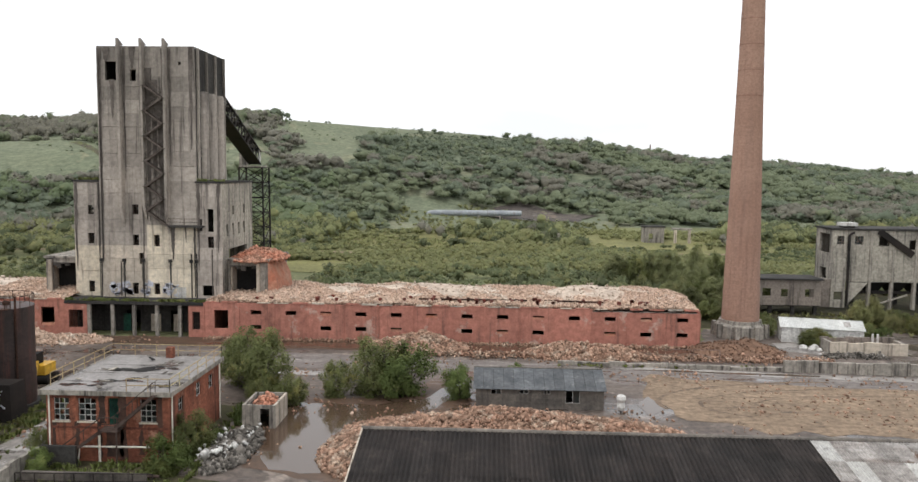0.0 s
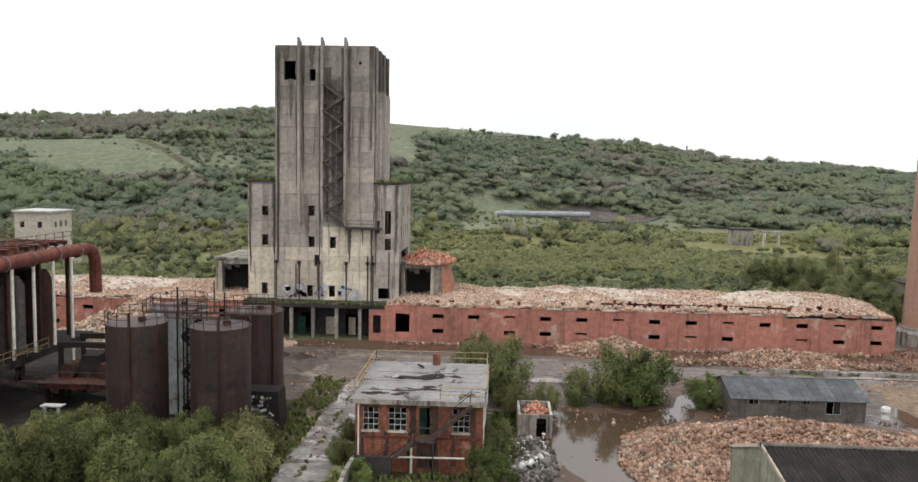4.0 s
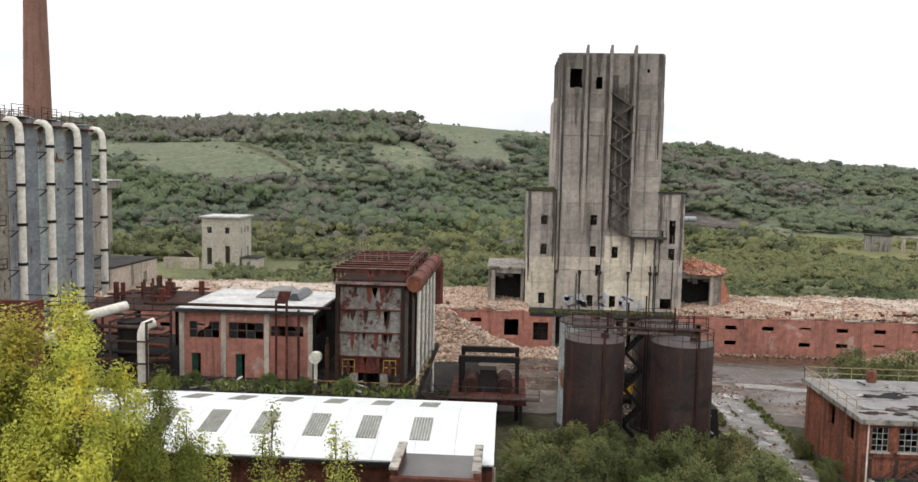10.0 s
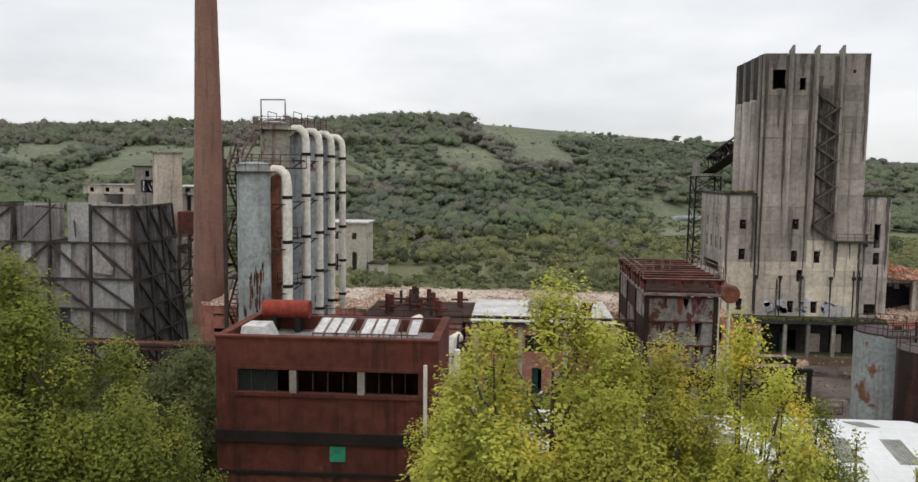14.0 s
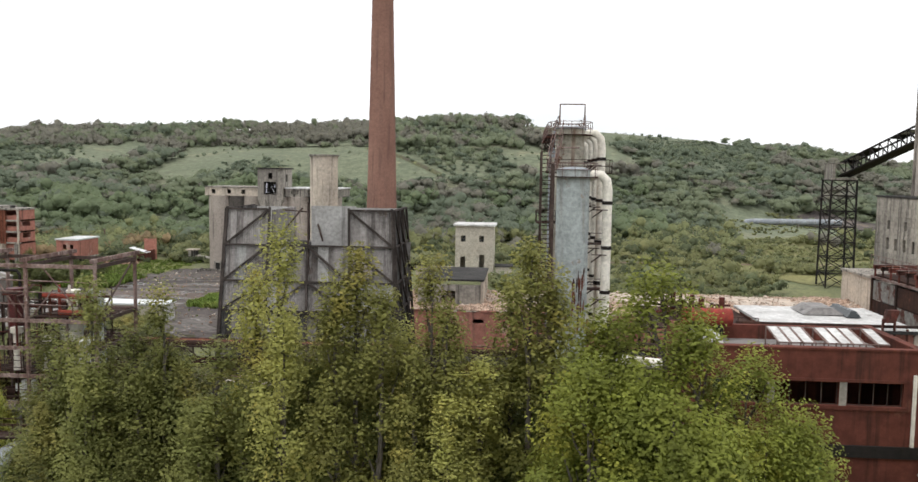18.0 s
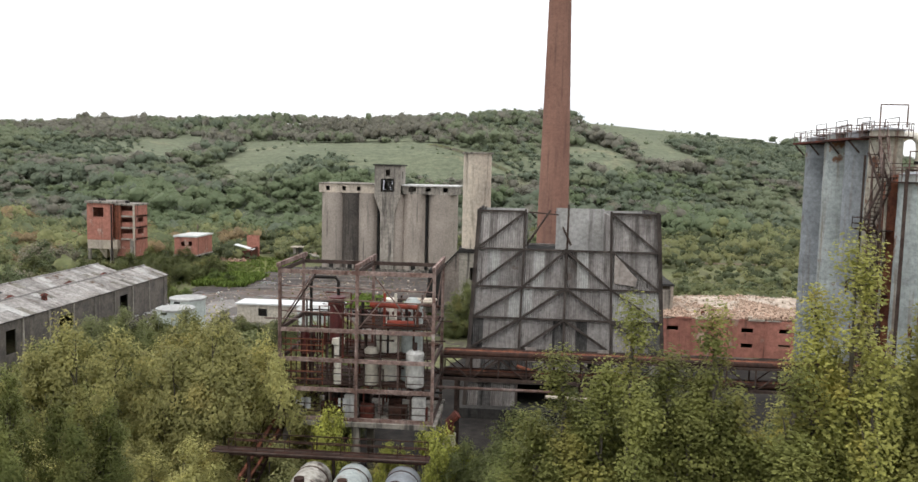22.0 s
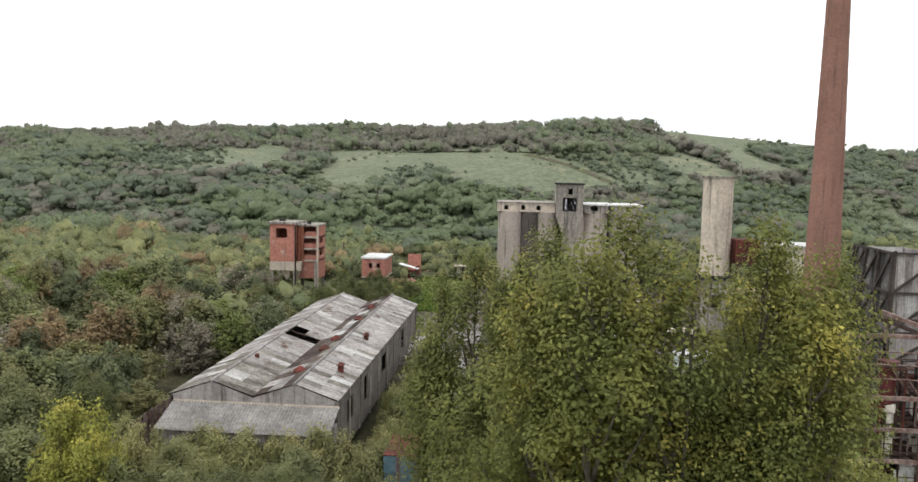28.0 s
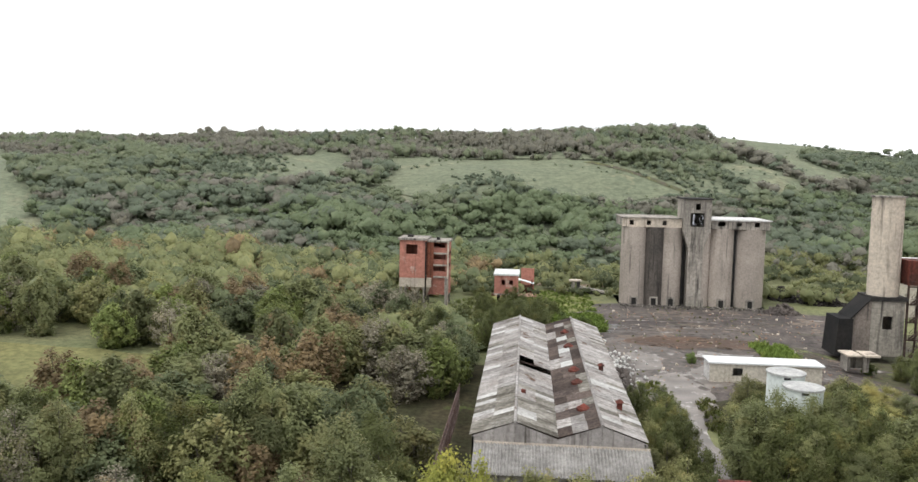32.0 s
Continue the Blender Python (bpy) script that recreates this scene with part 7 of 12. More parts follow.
def small_hut():
    h = thing("concrete_hut", (-19.3, 66, 0), "small roofless concrete hut with brick heap on top", "hut")
    part("wall", wall(Geo(), -20.4, -17.6, 0, 2.0, 63.6, 0.2, [(-18.9, -18.1, 0, 1.7)], "x"), CONC_GREY, h)
    part("wall", Geo().box(-17.8, -17.6, 63.8, 67.6, 0, 2.0), CONC_PALE, h)
    part("wall", Geo().box(-20.4, -20.2, 63.8, 67.6, 0, 2.0), CONC_GREY, h)
    part("wall", Geo().box(-20.2, -17.8, 67.4, 67.6, 0, 2.0), CONC_GREY, h)
    part("roof", Geo().box(-20.2, -17.8, 63.8, 67.4, 1.55, 1.7), CONC_DARK, h)
    heap("rubble_heap", -18.9, 65.6, 1.0, 1.4, 0.6, 160, 0.28, DEBRIS_RED, "red bricks heaped on the hut roof", 61, 1.7)


small_hut()


def timber_hut():
    h = thing("timber_hut", (5, 73, 0), "long grey timber hut with sagging dark roof", "hut")
    x0, x1, y0, y1, ze, zr = -1.0, 10.7, 71.0, 77.6, 1.95, 2.95
    holes = [(0.4, 1.3, 1.3, 1.8), (3.0, 3.8, 1.4, 1.8), (5.2, 5.8, 1.4, 1.8), (7.2, 8.5, 0.6, 1.8)]
    g = wall(Geo(), x0, x1, 0, ze, y0, 0.08, holes, "x")
    part("front_wall", g, TIMBER, h)
    k = x0
    while k < x1:
        if not any(a - 0.1 < k < b + 0.1 for a, b, _, _ in holes):
            part("batten", Geo().box(k, k + 0.07, y0 - 0.04, y0, 0, ze), TIMBER, h)
        k += 0.72
    for z in (0.35, 0.7, 1.05):
        part("weatherboard", Geo().box(x0, 7.15, y0 - 0.025, y0, z, z + 0.3), TIMBER, h)
    part("end_wall", Geo().box(x1 - 0.08, x1, y0 + 0.08, y1, 0, ze).add([(x1, y0, ze), (x1, y1, ze), (x1, (y0 + y1) / 2, zr)], [(0, 1, 2)]), TIMBER, h)
    part("end_wall", Geo().box(x0, x0 + 0.08, y0 + 0.08, y1, 0, ze).add([(x0, y0, ze), (x0, y1, ze), (x0, (y0 + y1) / 2, zr)], [(2, 1, 0)]), TIMBER, h)
    part("back_wall", Geo().box(x0 + 0.08, x1 - 0.08, y1 - 0.08, y1, 0, ze), TIMBER, h)
    ym = (y0 + y1) / 2
    felt = mat("blue_grey_roof_felt", (0.115, 0.12, 0.125), (0.075, 0.08, 0.085), big=0.5, streak=(0.2, 0.2, 0.2), streak_at=0.58, per=0.15)
    n = 13
    for i in range(n):
        xa, xb = x0 - 0.25 + (x1 - x0 + 0.5) * i / n, x0 - 0.25 + (x1 - x0 + 0.5) * (i + 1) / n
        for s, ya in ((0, y0 - 0.3), (1, y1 + 0.3)):
            za = ze - 0.08
            g = Geo().add([(xa, ya, za), (xb - 0.02, ya, za), (xb - 0.02, ym, zr + 0.05), (xa, ym, zr + 0.05), (xa, ya, za - 0.04), (xb - 0.02, ya, za - 0.04), (xb - 0.02, ym, zr), (xa, ym, zr)],
                          [(0, 1, 2, 3), (7, 6, 5, 4), (0, 4, 5, 1), (1, 5, 6, 2), (3, 2, 6, 7), (0, 3, 7, 4)])
            part("roof_strip", g, felt, h)
    part("ridge", Geo().box(x0 - 0.25, x1 + 0.25, ym - 0.08, ym + 0.08, zr + 0.03, zr + 0.1), TIMBER, h)
    for a, b, c, d in holes:
        pane_window(h, a, b, c, d, y0, 2, 1, "x", WHITE, broken=((0, 0),), d=0.04, label="white timber window, broken")
    m = thing("wrapped_post", (12.2, 70.6, 0), "post wrapped in torn white sheeting", "post")
    part("post", Geo().drum(12.2, 70.6, 0, 1.4, 0.1, 8), TIMBER, m)
    part("sheeting", Geo().lathe(12.2, 70.6, [(0.25, 0.2), (0.38, 0.5), (0.3, 0.9), (0.45, 1.2), (0.4, 1.5), (0.2, 1.62)], 9), WHITE, m)


timber_hut()


def dark_shed():
    s = thing("black_roofed_shed", (16, 42, 0), "long shed with black corrugated roof, grey sheets at one end", "shed")
    x0, x1, yr, zr, ye, ze, yb, zb = -7.2, 46.0, 44.9, 6.5, 33.0, 4.3, 50.5, 4.5
    roof_slope(s, (x0, ye, ze), (18.5, ye, ze), (0, yr - ye, zr - ze), 2.5, 1.06, [ROOF_BLK, ROOF_BLK, ROOF_BLK], 0.24, 0.06, 4)
    roof_slope(s, (18.5, ye, ze), (x1, ye, ze), (0, yr - ye, zr - ze), 2.5, 1.06, [ROOF_GREY, CLAD_PALE], 0.176, 0.035, 5)
    roof_slope(s, (x1, yb, zb), (x0, yb, zb), (0, yr - yb, zr - zb), 2.9, 1.06, [ROOF_BLK], 0.176, 0.035, 6)
    part("ridge_cap", Geo().tube([(x0 - 0.1, yr, zr + 0.05), (x1, yr, zr + 0.05)], 0.14, 8), TIMBER, s)
    part("verge_board", Geo().beam((x0 - 0.06, ye, ze), (x0 - 0.06, yr, zr + 0.03), 0.08, 0.2).beam((x0 - 0.06, yb, zb), (x0 - 0.06, yr, zr + 0.03), 0.08, 0.2), CONC_PALE, s)
    part("gable_wall", Geo().add([(x0, ye, 0), (x0, yb, 0), (x0, yb, zb), (x0, yr, zr), (x0, ye, ze), (x0 + 0.2, ye, 0), (x0 + 0.2, yb, 0), (x0 + 0.2, yb, zb), (x0 + 0.2, yr, zr - 0.02), (x0 + 0.2, ye, ze)],
                                 [(0, 4, 3, 2, 1), (5, 6, 7, 8, 9), (0, 1, 6, 5), (0, 5, 9, 4), (1, 2, 7, 6)]), mat("mossy_boarding", (0.30, 0.29, 0.22), (0.2, 0.2, 0.14), big=0.5, streak=(0.1, 0.09, 0.07)), s, "pale boarded gable")
    part("wall", Geo().box(x0 + 0.2, x1, yb - 0.2, yb, 0, zb), BRICK_DK, s)
    part("wall", Geo().box(x0 + 0.2, x1, ye, ye + 0.2, 0, ze), BRICK_DK, s)
    part("gable_wall", Geo().box(x1 - 0.2, x1, ye + 0.2, yb - 0.2, 0, ze), BRICK_DK, s)


dark_shed()


CONC_BROWN = mat("brown_stained_concrete", (0.245, 0.21, 0.18), (0.165, 0.143, 0.125), big=0.2, fine_amt=0.3, streak=(0.06, 0.053, 0.047), streak_at=0.52, streak_amt=0.8)


def east_block():
    e = thing("screening_house", (58, 127, 1.6), "grey concrete screening house raised on legs", "building")
    x0, xm, x1, y0, y1 = 53.3, 55.5, 83.0, 124.0, 130.4
    win = [(56.6, 57.9, 11.1, 12.4), (60.3, 61.8, 10.9, 12.4), (64.9, 66.0, 10.4, 11.9), (70.4, 71.6, 10.9, 12.2)]
    part("wall", wall(Geo(), x0, xm, 1.2, 13.3, y0, 0.4, [(53.9, 55.0, 11.1, 12.4), (53.8, 55.1, 2.4, 3.7)], "x"), CONC, e)
    part("wall", wall(Geo(), xm, x1, 5.3, 13.3, y0, 0.4, win, "x"), CONC, e)
    part("wall", wall(Geo(), y0 + 0.4, y1, 1.2, 13.3, x0, 0.4, [(125.2, 129, 9.6, 12.6), (126, 128.4, 5.4, 7.2), (126, 129, 2.0, 4)], "y"), CONC_GREY, e)
    part("wall", wall(Geo(), x0 + 0.4, x1, 5.3, 13.3, y1, -0.4, [], "x"), CONC_GREY, e)
    part("roof", Geo().box(x0 - 0.2, x1, y0 - 0.2, y1 + 0.3, 13.3, 13.6), CONC_DARK, e)
    part("floor", Geo().box(x0 + 0.4, x1, y0 + 0.4, y1 - 0.4, 5.1, 5.4), CONC_DARK, e)
    part("roof_box", Geo().box(55.0, 57.4, 125, 127, 13.9, 14.4), WHITE, e)
    part("roof_box", Geo().box(55.3, 57.1, 125.3, 126.7, 13.6, 13.9), BLACK, e)
    part("soot_pipe", Geo().tube([(55.7, 123.8, 1.4), (55.7, 123.8, 12.6), (56.4, 123.8, 13.0)], 0.2, 8), BLACK, e)
    part("chute", Geo().beam((60.2, 123.8, 13.2), (65.4, 123.75, 9.6), 0.35, 0.95), BLACK, e, "black sloping chute")
    for i in range(8):
        x = 59.1 + i * 3.45
        part("pier", Geo().box(x - 0.2, x + 0.2, y0 - 0.2, y0 + 0.5, 1.0, 5.3), CONC_GREY, e)
        part("rib", Geo().box(x - 0.14, x + 0.14, y0 - 0.14, y0, 5.3, 13.3), CONC_GREY, e)
        # back piers take a darker colour for the shade under the house
        part("pier", Geo().box(x - 0.3, x + 0.3, y1 - 1, y1 - 0.4, 1.0, 5.1), CONC_DARK, e)
        part("hopper", Geo().taper(x + 0.3, x + 3.1, 125, 129.4, 5.1, x + 1.2, x + 2.2, 126.6, 128, 3.0), SOOT_SHADE, e)
    part("beam", Geo().box(xm, x1, y0 + 0.6, y0 + 1.1, 3.4, 3.8), BLACK, e)
    part("brace", Geo().beam((60, 123.6, 1.8), (64.8, 123.6, 3.4), 0.2), CONC_GREY, e)
    part("torn_panel", Geo().add([(55.6, 123.85, 1.4), (55.6, 123.85, 5.2), (58.9, 123.85, 5.2), (55.6, 123.95, 1.4), (55.6, 123.95, 5.2), (58.9, 123.95, 5.2)], [(0, 2, 1), (3, 4, 5), (0, 1, 4, 3), (1, 2, 5, 4), (2, 0, 3, 5)]), CONC, e, "torn pale wall panel")
    for a, b, c, d in win[:1] + [(53.9, 55.0, 11.1, 12.4)]:
        pane_window(e, a, b, c, d, y0, 3, 3, "x", STEEL_GR, broken=((1, 1), (2, 0), (0, 2)), d=0.15)
    l = thing("link_block", (45, 122, 1.6), "low brown-grey concrete link building on piers", "building")
    part("wall", wall(Geo(), 39.4, 50.6, 1.9, 5.8, 121, 0.3, [(41.8, 43.1, 3.3, 4.5), (44.6, 45.7, 3.2, 4.4), (48.2, 49.5, 3.2, 4.4)], "x"), CONC_BROWN, l)
    parts("wall", Geo().box(39.4, 39.7, 121.3, 126, 1.9, 5.8).box(50.3, 53.3, 124.2, 124.6, 1.2, 5.6), CONC_BROWN, l)
    part("roof", Geo().box(39.1, 50.9, 120.7, 126.2, 5.8, 6.0), CONC_DARK, l)
    part("floor", Geo().box(39.7, 50.6, 121.3, 126, 1.7, 1.95), CONC_DARK, l)
    for x in (40, 43.2, 46.6, 50.0):
        part("pier", Geo().box(x - 0.25, x + 0.25, 121.4, 121.9, 0.0, 1.7), CONC_DARK, l)
    w = thing("white_store", (43.5, 104, 0), "low white metal store shed with dirty roof", "shed")
    part("wall", Geo().box(38.6, 48.4, 101.8, 106.2, 0, 2.0), WHITE, w)
    roof_slope(w, (38.4, 101.6, 2.0), (48.6, 101.6, 2.0), (0, 2.4, 0.9), 2.6, 1.0, [ROOF_DULL], 0.2, 0.03, 3)
    roof_slope(w, (48.6, 106.4, 2.0), (38.4, 106.4, 2.0), (0, -2.4, 0.9), 2.6, 1.0, [ROOF_DULL], 0.2, 0.03, 3)
    part("gable", Geo().add([(38.6, 101.8, 2.0), (38.6, 106.2, 2.0), (38.6, 104, 2.85), (48.4, 101.8, 2.0), (48.4, 106.2, 2.0), (48.4, 104, 2.85)], [(0, 2, 1), (3, 4, 5)]), WHITE, w)
    part("skylight", Geo().beam((46.6, 102.4, 2.36), (46.6, 103.5, 2.77), 0.8, 0.06), ROOF_GREY, w)
    w.rotation_euler = (0, 0, -0.22)
    q = thing("concrete_trough", (46, 97, 0), "broken concrete bay with rubble", "wall")
    rq = random.Random(12)
    for i in range(9):
        x = 41.6 + i * 1.02
        part("front_slab", Geo().box(x, x + 1.0, 95.8, 96.15, 0, 1.55 + rq.uniform(-0.12, 0.12)), CONC_PALE, q)
        part("back_slab", Geo().box(x, x + 1.0, 98.9, 99.25, 0, 1.6 + rq.uniform(-0.2, 0.1)), CONC_BROWN, q)
    parts("end_wall", Geo().box(41.6, 41.95, 96.15, 98.9, 0, 1.5).box(50.45, 50.8, 96.15, 98.9, 0, 1.35), CONC_GREY, q)
    parts("gate_post", Geo().box(47.3, 47.5, 97.6, 97.8, 0, 2.3).box(47.9, 48.1, 97.6, 97.8, 0, 2.3), WHITE, q)
    part("soil", Geo().box(41.95, 50.45, 96.15, 98.9, 0, 0.9), SOIL_RED, q, "red-brown soil inside the bay")
    for k, (x, y, r0) in enumerate(((39.4, 98.6, 0.5), (40.2, 98.0, 0.42), (40.9, 98.8, 0.5), (41.0, 97.6, 0.35))):
        k = thing("rubble_sack", (x, y, 0), "dirty white sack of rubble", "sack", "rubble sacks")
        part("sack", Geo().lathe(x, y, [(0.05, 0), (r0, 0.05), (r0 * 1.1, r0 * 0.5), (r0 * 0.7, r0 * 1.1), (0.08, r0 * 1.25)], 9), WHITE, k)
    r = thing("retaining_wall", (40, 87, 0), "low dark retaining wall along the yard road", "wall")
    g = Geo()
    rg = random.Random(9)
    for i in range(30):
        x = 8 + i * 1.9
        g.box(x, x + 1.86, 88.0 - i * 0.1, 88.4 - i * 0.1, 0, (0.45 if i < 13 else 1.3) + rg.uniform(-0.12, 0.12))
    part("wall", g, CONC_GREY, r)
    f = thing("site_fence_panel", (23, 90, 0), "galvanised mesh site fence panels", "fence")
    for k in range(2):
        x = 20.4 + k * 3.2
        g = Geo()
        for a, b in (((x, 90, 0.1), (x, 90, 1.6)), ((x + 3, 90, 0.1), (x + 3, 90, 1.6)), ((x, 90, 1.6), (x + 3, 90, 1.6)), ((x, 90, 0.15), (x + 3, 90, 0.15))):
            g.beam(a, b, 0.06)
        for i in range(1, 9):
            g.beam((x + i / 3, 90, 0.15), (x + i / 3, 90, 1.6), 0.015)
        part("panel", g, STEEL_GR, f)


east_block()

# ---- tank farm ----
def tank(x, y, z1, r, material, label, seed):
    t = thing("storage_tank", (x, y, 0), label, "tank", "storage tanks by the road")
    rg = random.Random(seed)
    n = 6
    for k in range(n):
        za, zb = z1 * k / n, z1 * (k + 1) / n
        o = 0.012 * (k % 2)
        m = 9
        for j in range(m):
            a0, a1 = 2 * math.pi * (j + 0.5 * (k % 2)) / m, 2 * math.pi * (j + 1 + 0.5 * (k % 2)) / m
            ro = r + o + 0.008 * (j % 2)
            pts = [(x + ro * math.cos(a0 + (a1 - a0) * i / 4), y + ro * math.sin(a0 + (a1 - a0) * i / 4)) for i in range(5)]
            part("plate", Geo().add([(px, py, z) for z in (za, zb) for px, py in pts], [(i, i + 1, i + 6, i + 5) for i in range(4)]), material, t)
    top = part("roof", Geo().lathe(x, y, [(r + 0.06, z1 - 0.1), (r + 0.06, z1), (r * 0.5, z1 + 0.18), (0.05, z1 + 0.26)], 36), TANK, t)
    part("manhole", Geo().drum(x + 0.7, y - 0.6, z1 + 0.1, z1 + 0.5, 0.3, 12), RUST, top)
    g = Geo()
    for k in range(14):
        a0, a1 = 2 * math.pi * k / 14, 2 * math.pi * (k + 1) / 14
        p, q = (x + r * math.cos(a0), y + r * math.sin(a0), z1), (x + r * math.cos(a1), y + r * math.sin(a1), z1)
        if k % 5 != seed % 5:
            for h in (0.5, 1.0):
                g.beam((*p[:2], z1 + h), (*q[:2], z1 + h), 0.045)
        g.beam(p, (*p[:2], z1 + 1.0), 0.045)
    parts("guard_rail", g, STEEL, t)
    a = -1.2 + rg.uniform(-0.3, 0.6)
    px, py = x + (r + 0.12) * math.cos(a), y + (r + 0.12) * math.sin(a)
    part("standpipe", Geo().tube([(px, py, 0.2), (px, py, z1 + 1.1)], 0.09, 8), RUST, t)
    part("foundation", Geo().drum(x, y, 0, 0.25, r + 0.3, 28), CONC_DARK, t)


tank(-50.6, 60.6, 9.4, 2.3, TANK, "tall rust-brown riveted steel storage tank", 1)
tank(-43.9, 60.6, 9.3, 2.3, TANK, "tall brown storage tank with a red pipe", 3)
tank(-43.7, 68.6, 9.1, 2.5, TANK, "tall grey-brown storage tank behind the others", 2)
tank(-50.4, 68.4, 9.3, 2.4, COLUMN, "tall pale grey storage tank, rust-streaked", 5)
_a = thing("tank_walkway", (-47, 64, 0), "rusty steel access stair and walkways between the tanks", "walkway")
_g = Geo()
for _k in range(6):
    _z = 0.3 + _k * 1.5
    _s = 1 if _k % 2 else -1
    flight(_g, (-47.2 - 0.7 * _s, 63.2, _z), (-47.2 + 0.7 * _s, 63.2, _z + 1.5), (0, 0.8, 0), 6)
for _x in (-48.2, -46.2):
    for _y in (62.6, 63.8):
        _g.beam((_x, _y, 0), (_x, _y, 9.8), 0.1)
part("stair_tower", _g, BLACK, _a)
part("walkway", rail(Geo().box(-49, -44, 62.4, 63.4, 9.35, 9.43), [(-49, 62.4, 9.43), (-44, 62.4, 9.43)], 1.0), STEEL, _a)
part("walkway", rail(rail(Geo().box(-52, -41, 64.6, 65.4, 9.35, 9.43), [(-52, 64.6, 9.43), (-41, 64.6, 9.43)], 1.0), [(-52, 65.4, 9.43), (-41, 65.4, 9.43)], 1.0), RUST, _a)
parts("vent_pipe", Geo().tube([(-47.9, 62, 9.4), (-47.9, 62, 12)], 0.08, 8).tube([(-44.2, 62.4, 9.4), (-44.2, 62.4, 11.6)], 0.07, 8).tube([(-46, 65, 9.4), (-46, 65, 12.1)], 0.06, 8), RUST, _a)


def yard_clutter():
    m = thing("yellow_excavator", (-43.2, 76.6, 0), "small yellow excavator half hidden behind the tank", "excavator")
    ex, ey = -45.0, 76.4
    part("body", Geo().box(ex - 1, ex + 1, ey - 1, ey + 1, 0.9, 1.9), YELLOW, m)
    part("cab", Geo().box(ex - 0.9, ex + 0.1, ey - 0.9, ey + 0.4, 1.9, 3.0), BLACK, m)
    for y in (ey - 1, ey + 0.5):
        part("track", Geo().tube([(ex - 1.3, y + 0.25, 0.45), (ex + 1.3, y + 0.25, 0.45)], 0.42, 10), BLACK, m)
    part("boom", Geo().beam((ex + 0.4, ey - 1.2, 1.8), (ex + 1.2, ey - 2.6, 2.6), 0.3).beam((ex + 1.2, ey - 2.6, 2.6), (ex + 1.4, ey - 3.4, 1.2), 0.24), YELLOW, m)
    v = thing("tarpaulined_heap", (-41.5, 64.0, 0), "black trailer heap with white painted scrawl", "trailer")
    part("body", Geo().taper(-43.6, -40.0, 63.4, 65.8, 0, -43.4, -40.2, 63.6, 65.7, 3.2), BLACK, v)
    rg = random.Random(2)
    for k in range(22):
        x, z = rg.uniform(-43.0, -40.8), rg.uniform(1.5, 2.8)
        part("scrawl", Geo().beam((x, 63.38, z), (x + rg.uniform(-0.8, 0.8), 63.38, z + rg.uniform(-0.3, 0.35)), 0.03, rg.uniform(0.1, 0.24)), GRAFFITI if k % 5 else L_SPRING, v)
    b = thing("fallen_branch", (-40, 50, 0), "bare pale fallen tree branch", "branch")
    part("branch", Geo().tube([(-42.6, 52.4, 0.4), (-41.4, 51.8, 0.7), (-40.8, 50.2, 0.3), (-41.2, 49.2, 0.15)], 0.16, 8, 0.07), CONC_PALE, b)


yard_clutter()


# ---- by-product plant: platform, box purifier, pump house ----
def platform():
    p = thing("plant_platform", (-80, 66, 0), "blackened concrete platform on piers, weedy on top", "platform")
    part("slab", Geo().box(-97, -64.4, 59.6, 80, 3.7, 4.3), BLACK_SOIL, p)
    rg = random.Random(31)
    for k in range(46):
        x, y, a = rg.uniform(-96, -65), rg.uniform(59.9, 63.0), rg.uniform(0, 3.1)
        ln = rg.uniform(0.4, 2.0)
        part("scrap", Geo().beam((x, y, 4.36), (x + ln * math.cos(a), min(63.4, y + 0.5 * ln * math.sin(a)), 4.36 + rg.uniform(0, 0.35)), rg.uniform(0.08, 0.3), 0.08), rg.choice((RUST, STEEL, CONC_GREY, WHITE, TIMBER)), p)
    for x in range(-96, -64, 4):
        for y in (60.2, 66, 73):
            # piers behind the front row are coloured darker, as shaded by the slab
            part("pier", Geo().box(x - 0.3, x + 0.3, y - 0.3, y + 0.3, 0, 3.7), CONC_GREY if y < 61 else CONC_DARK, p)
    part("edge_rail", rail(Geo(), [(-64.5, 60, 4.3), (-64.5, 72, 4.3)], 1.0, 0.06, 1.6), mat("dull_yellow_rail", (0.30, 0.26, 0.12), (0.2, 0.14, 0.08)), p)
    part("stair", flight(Geo(), (-62.6, 70, 0.2), (-64.3, 62, 4.3), (0.9, 0, 0), 14), STEEL, p)


platform()


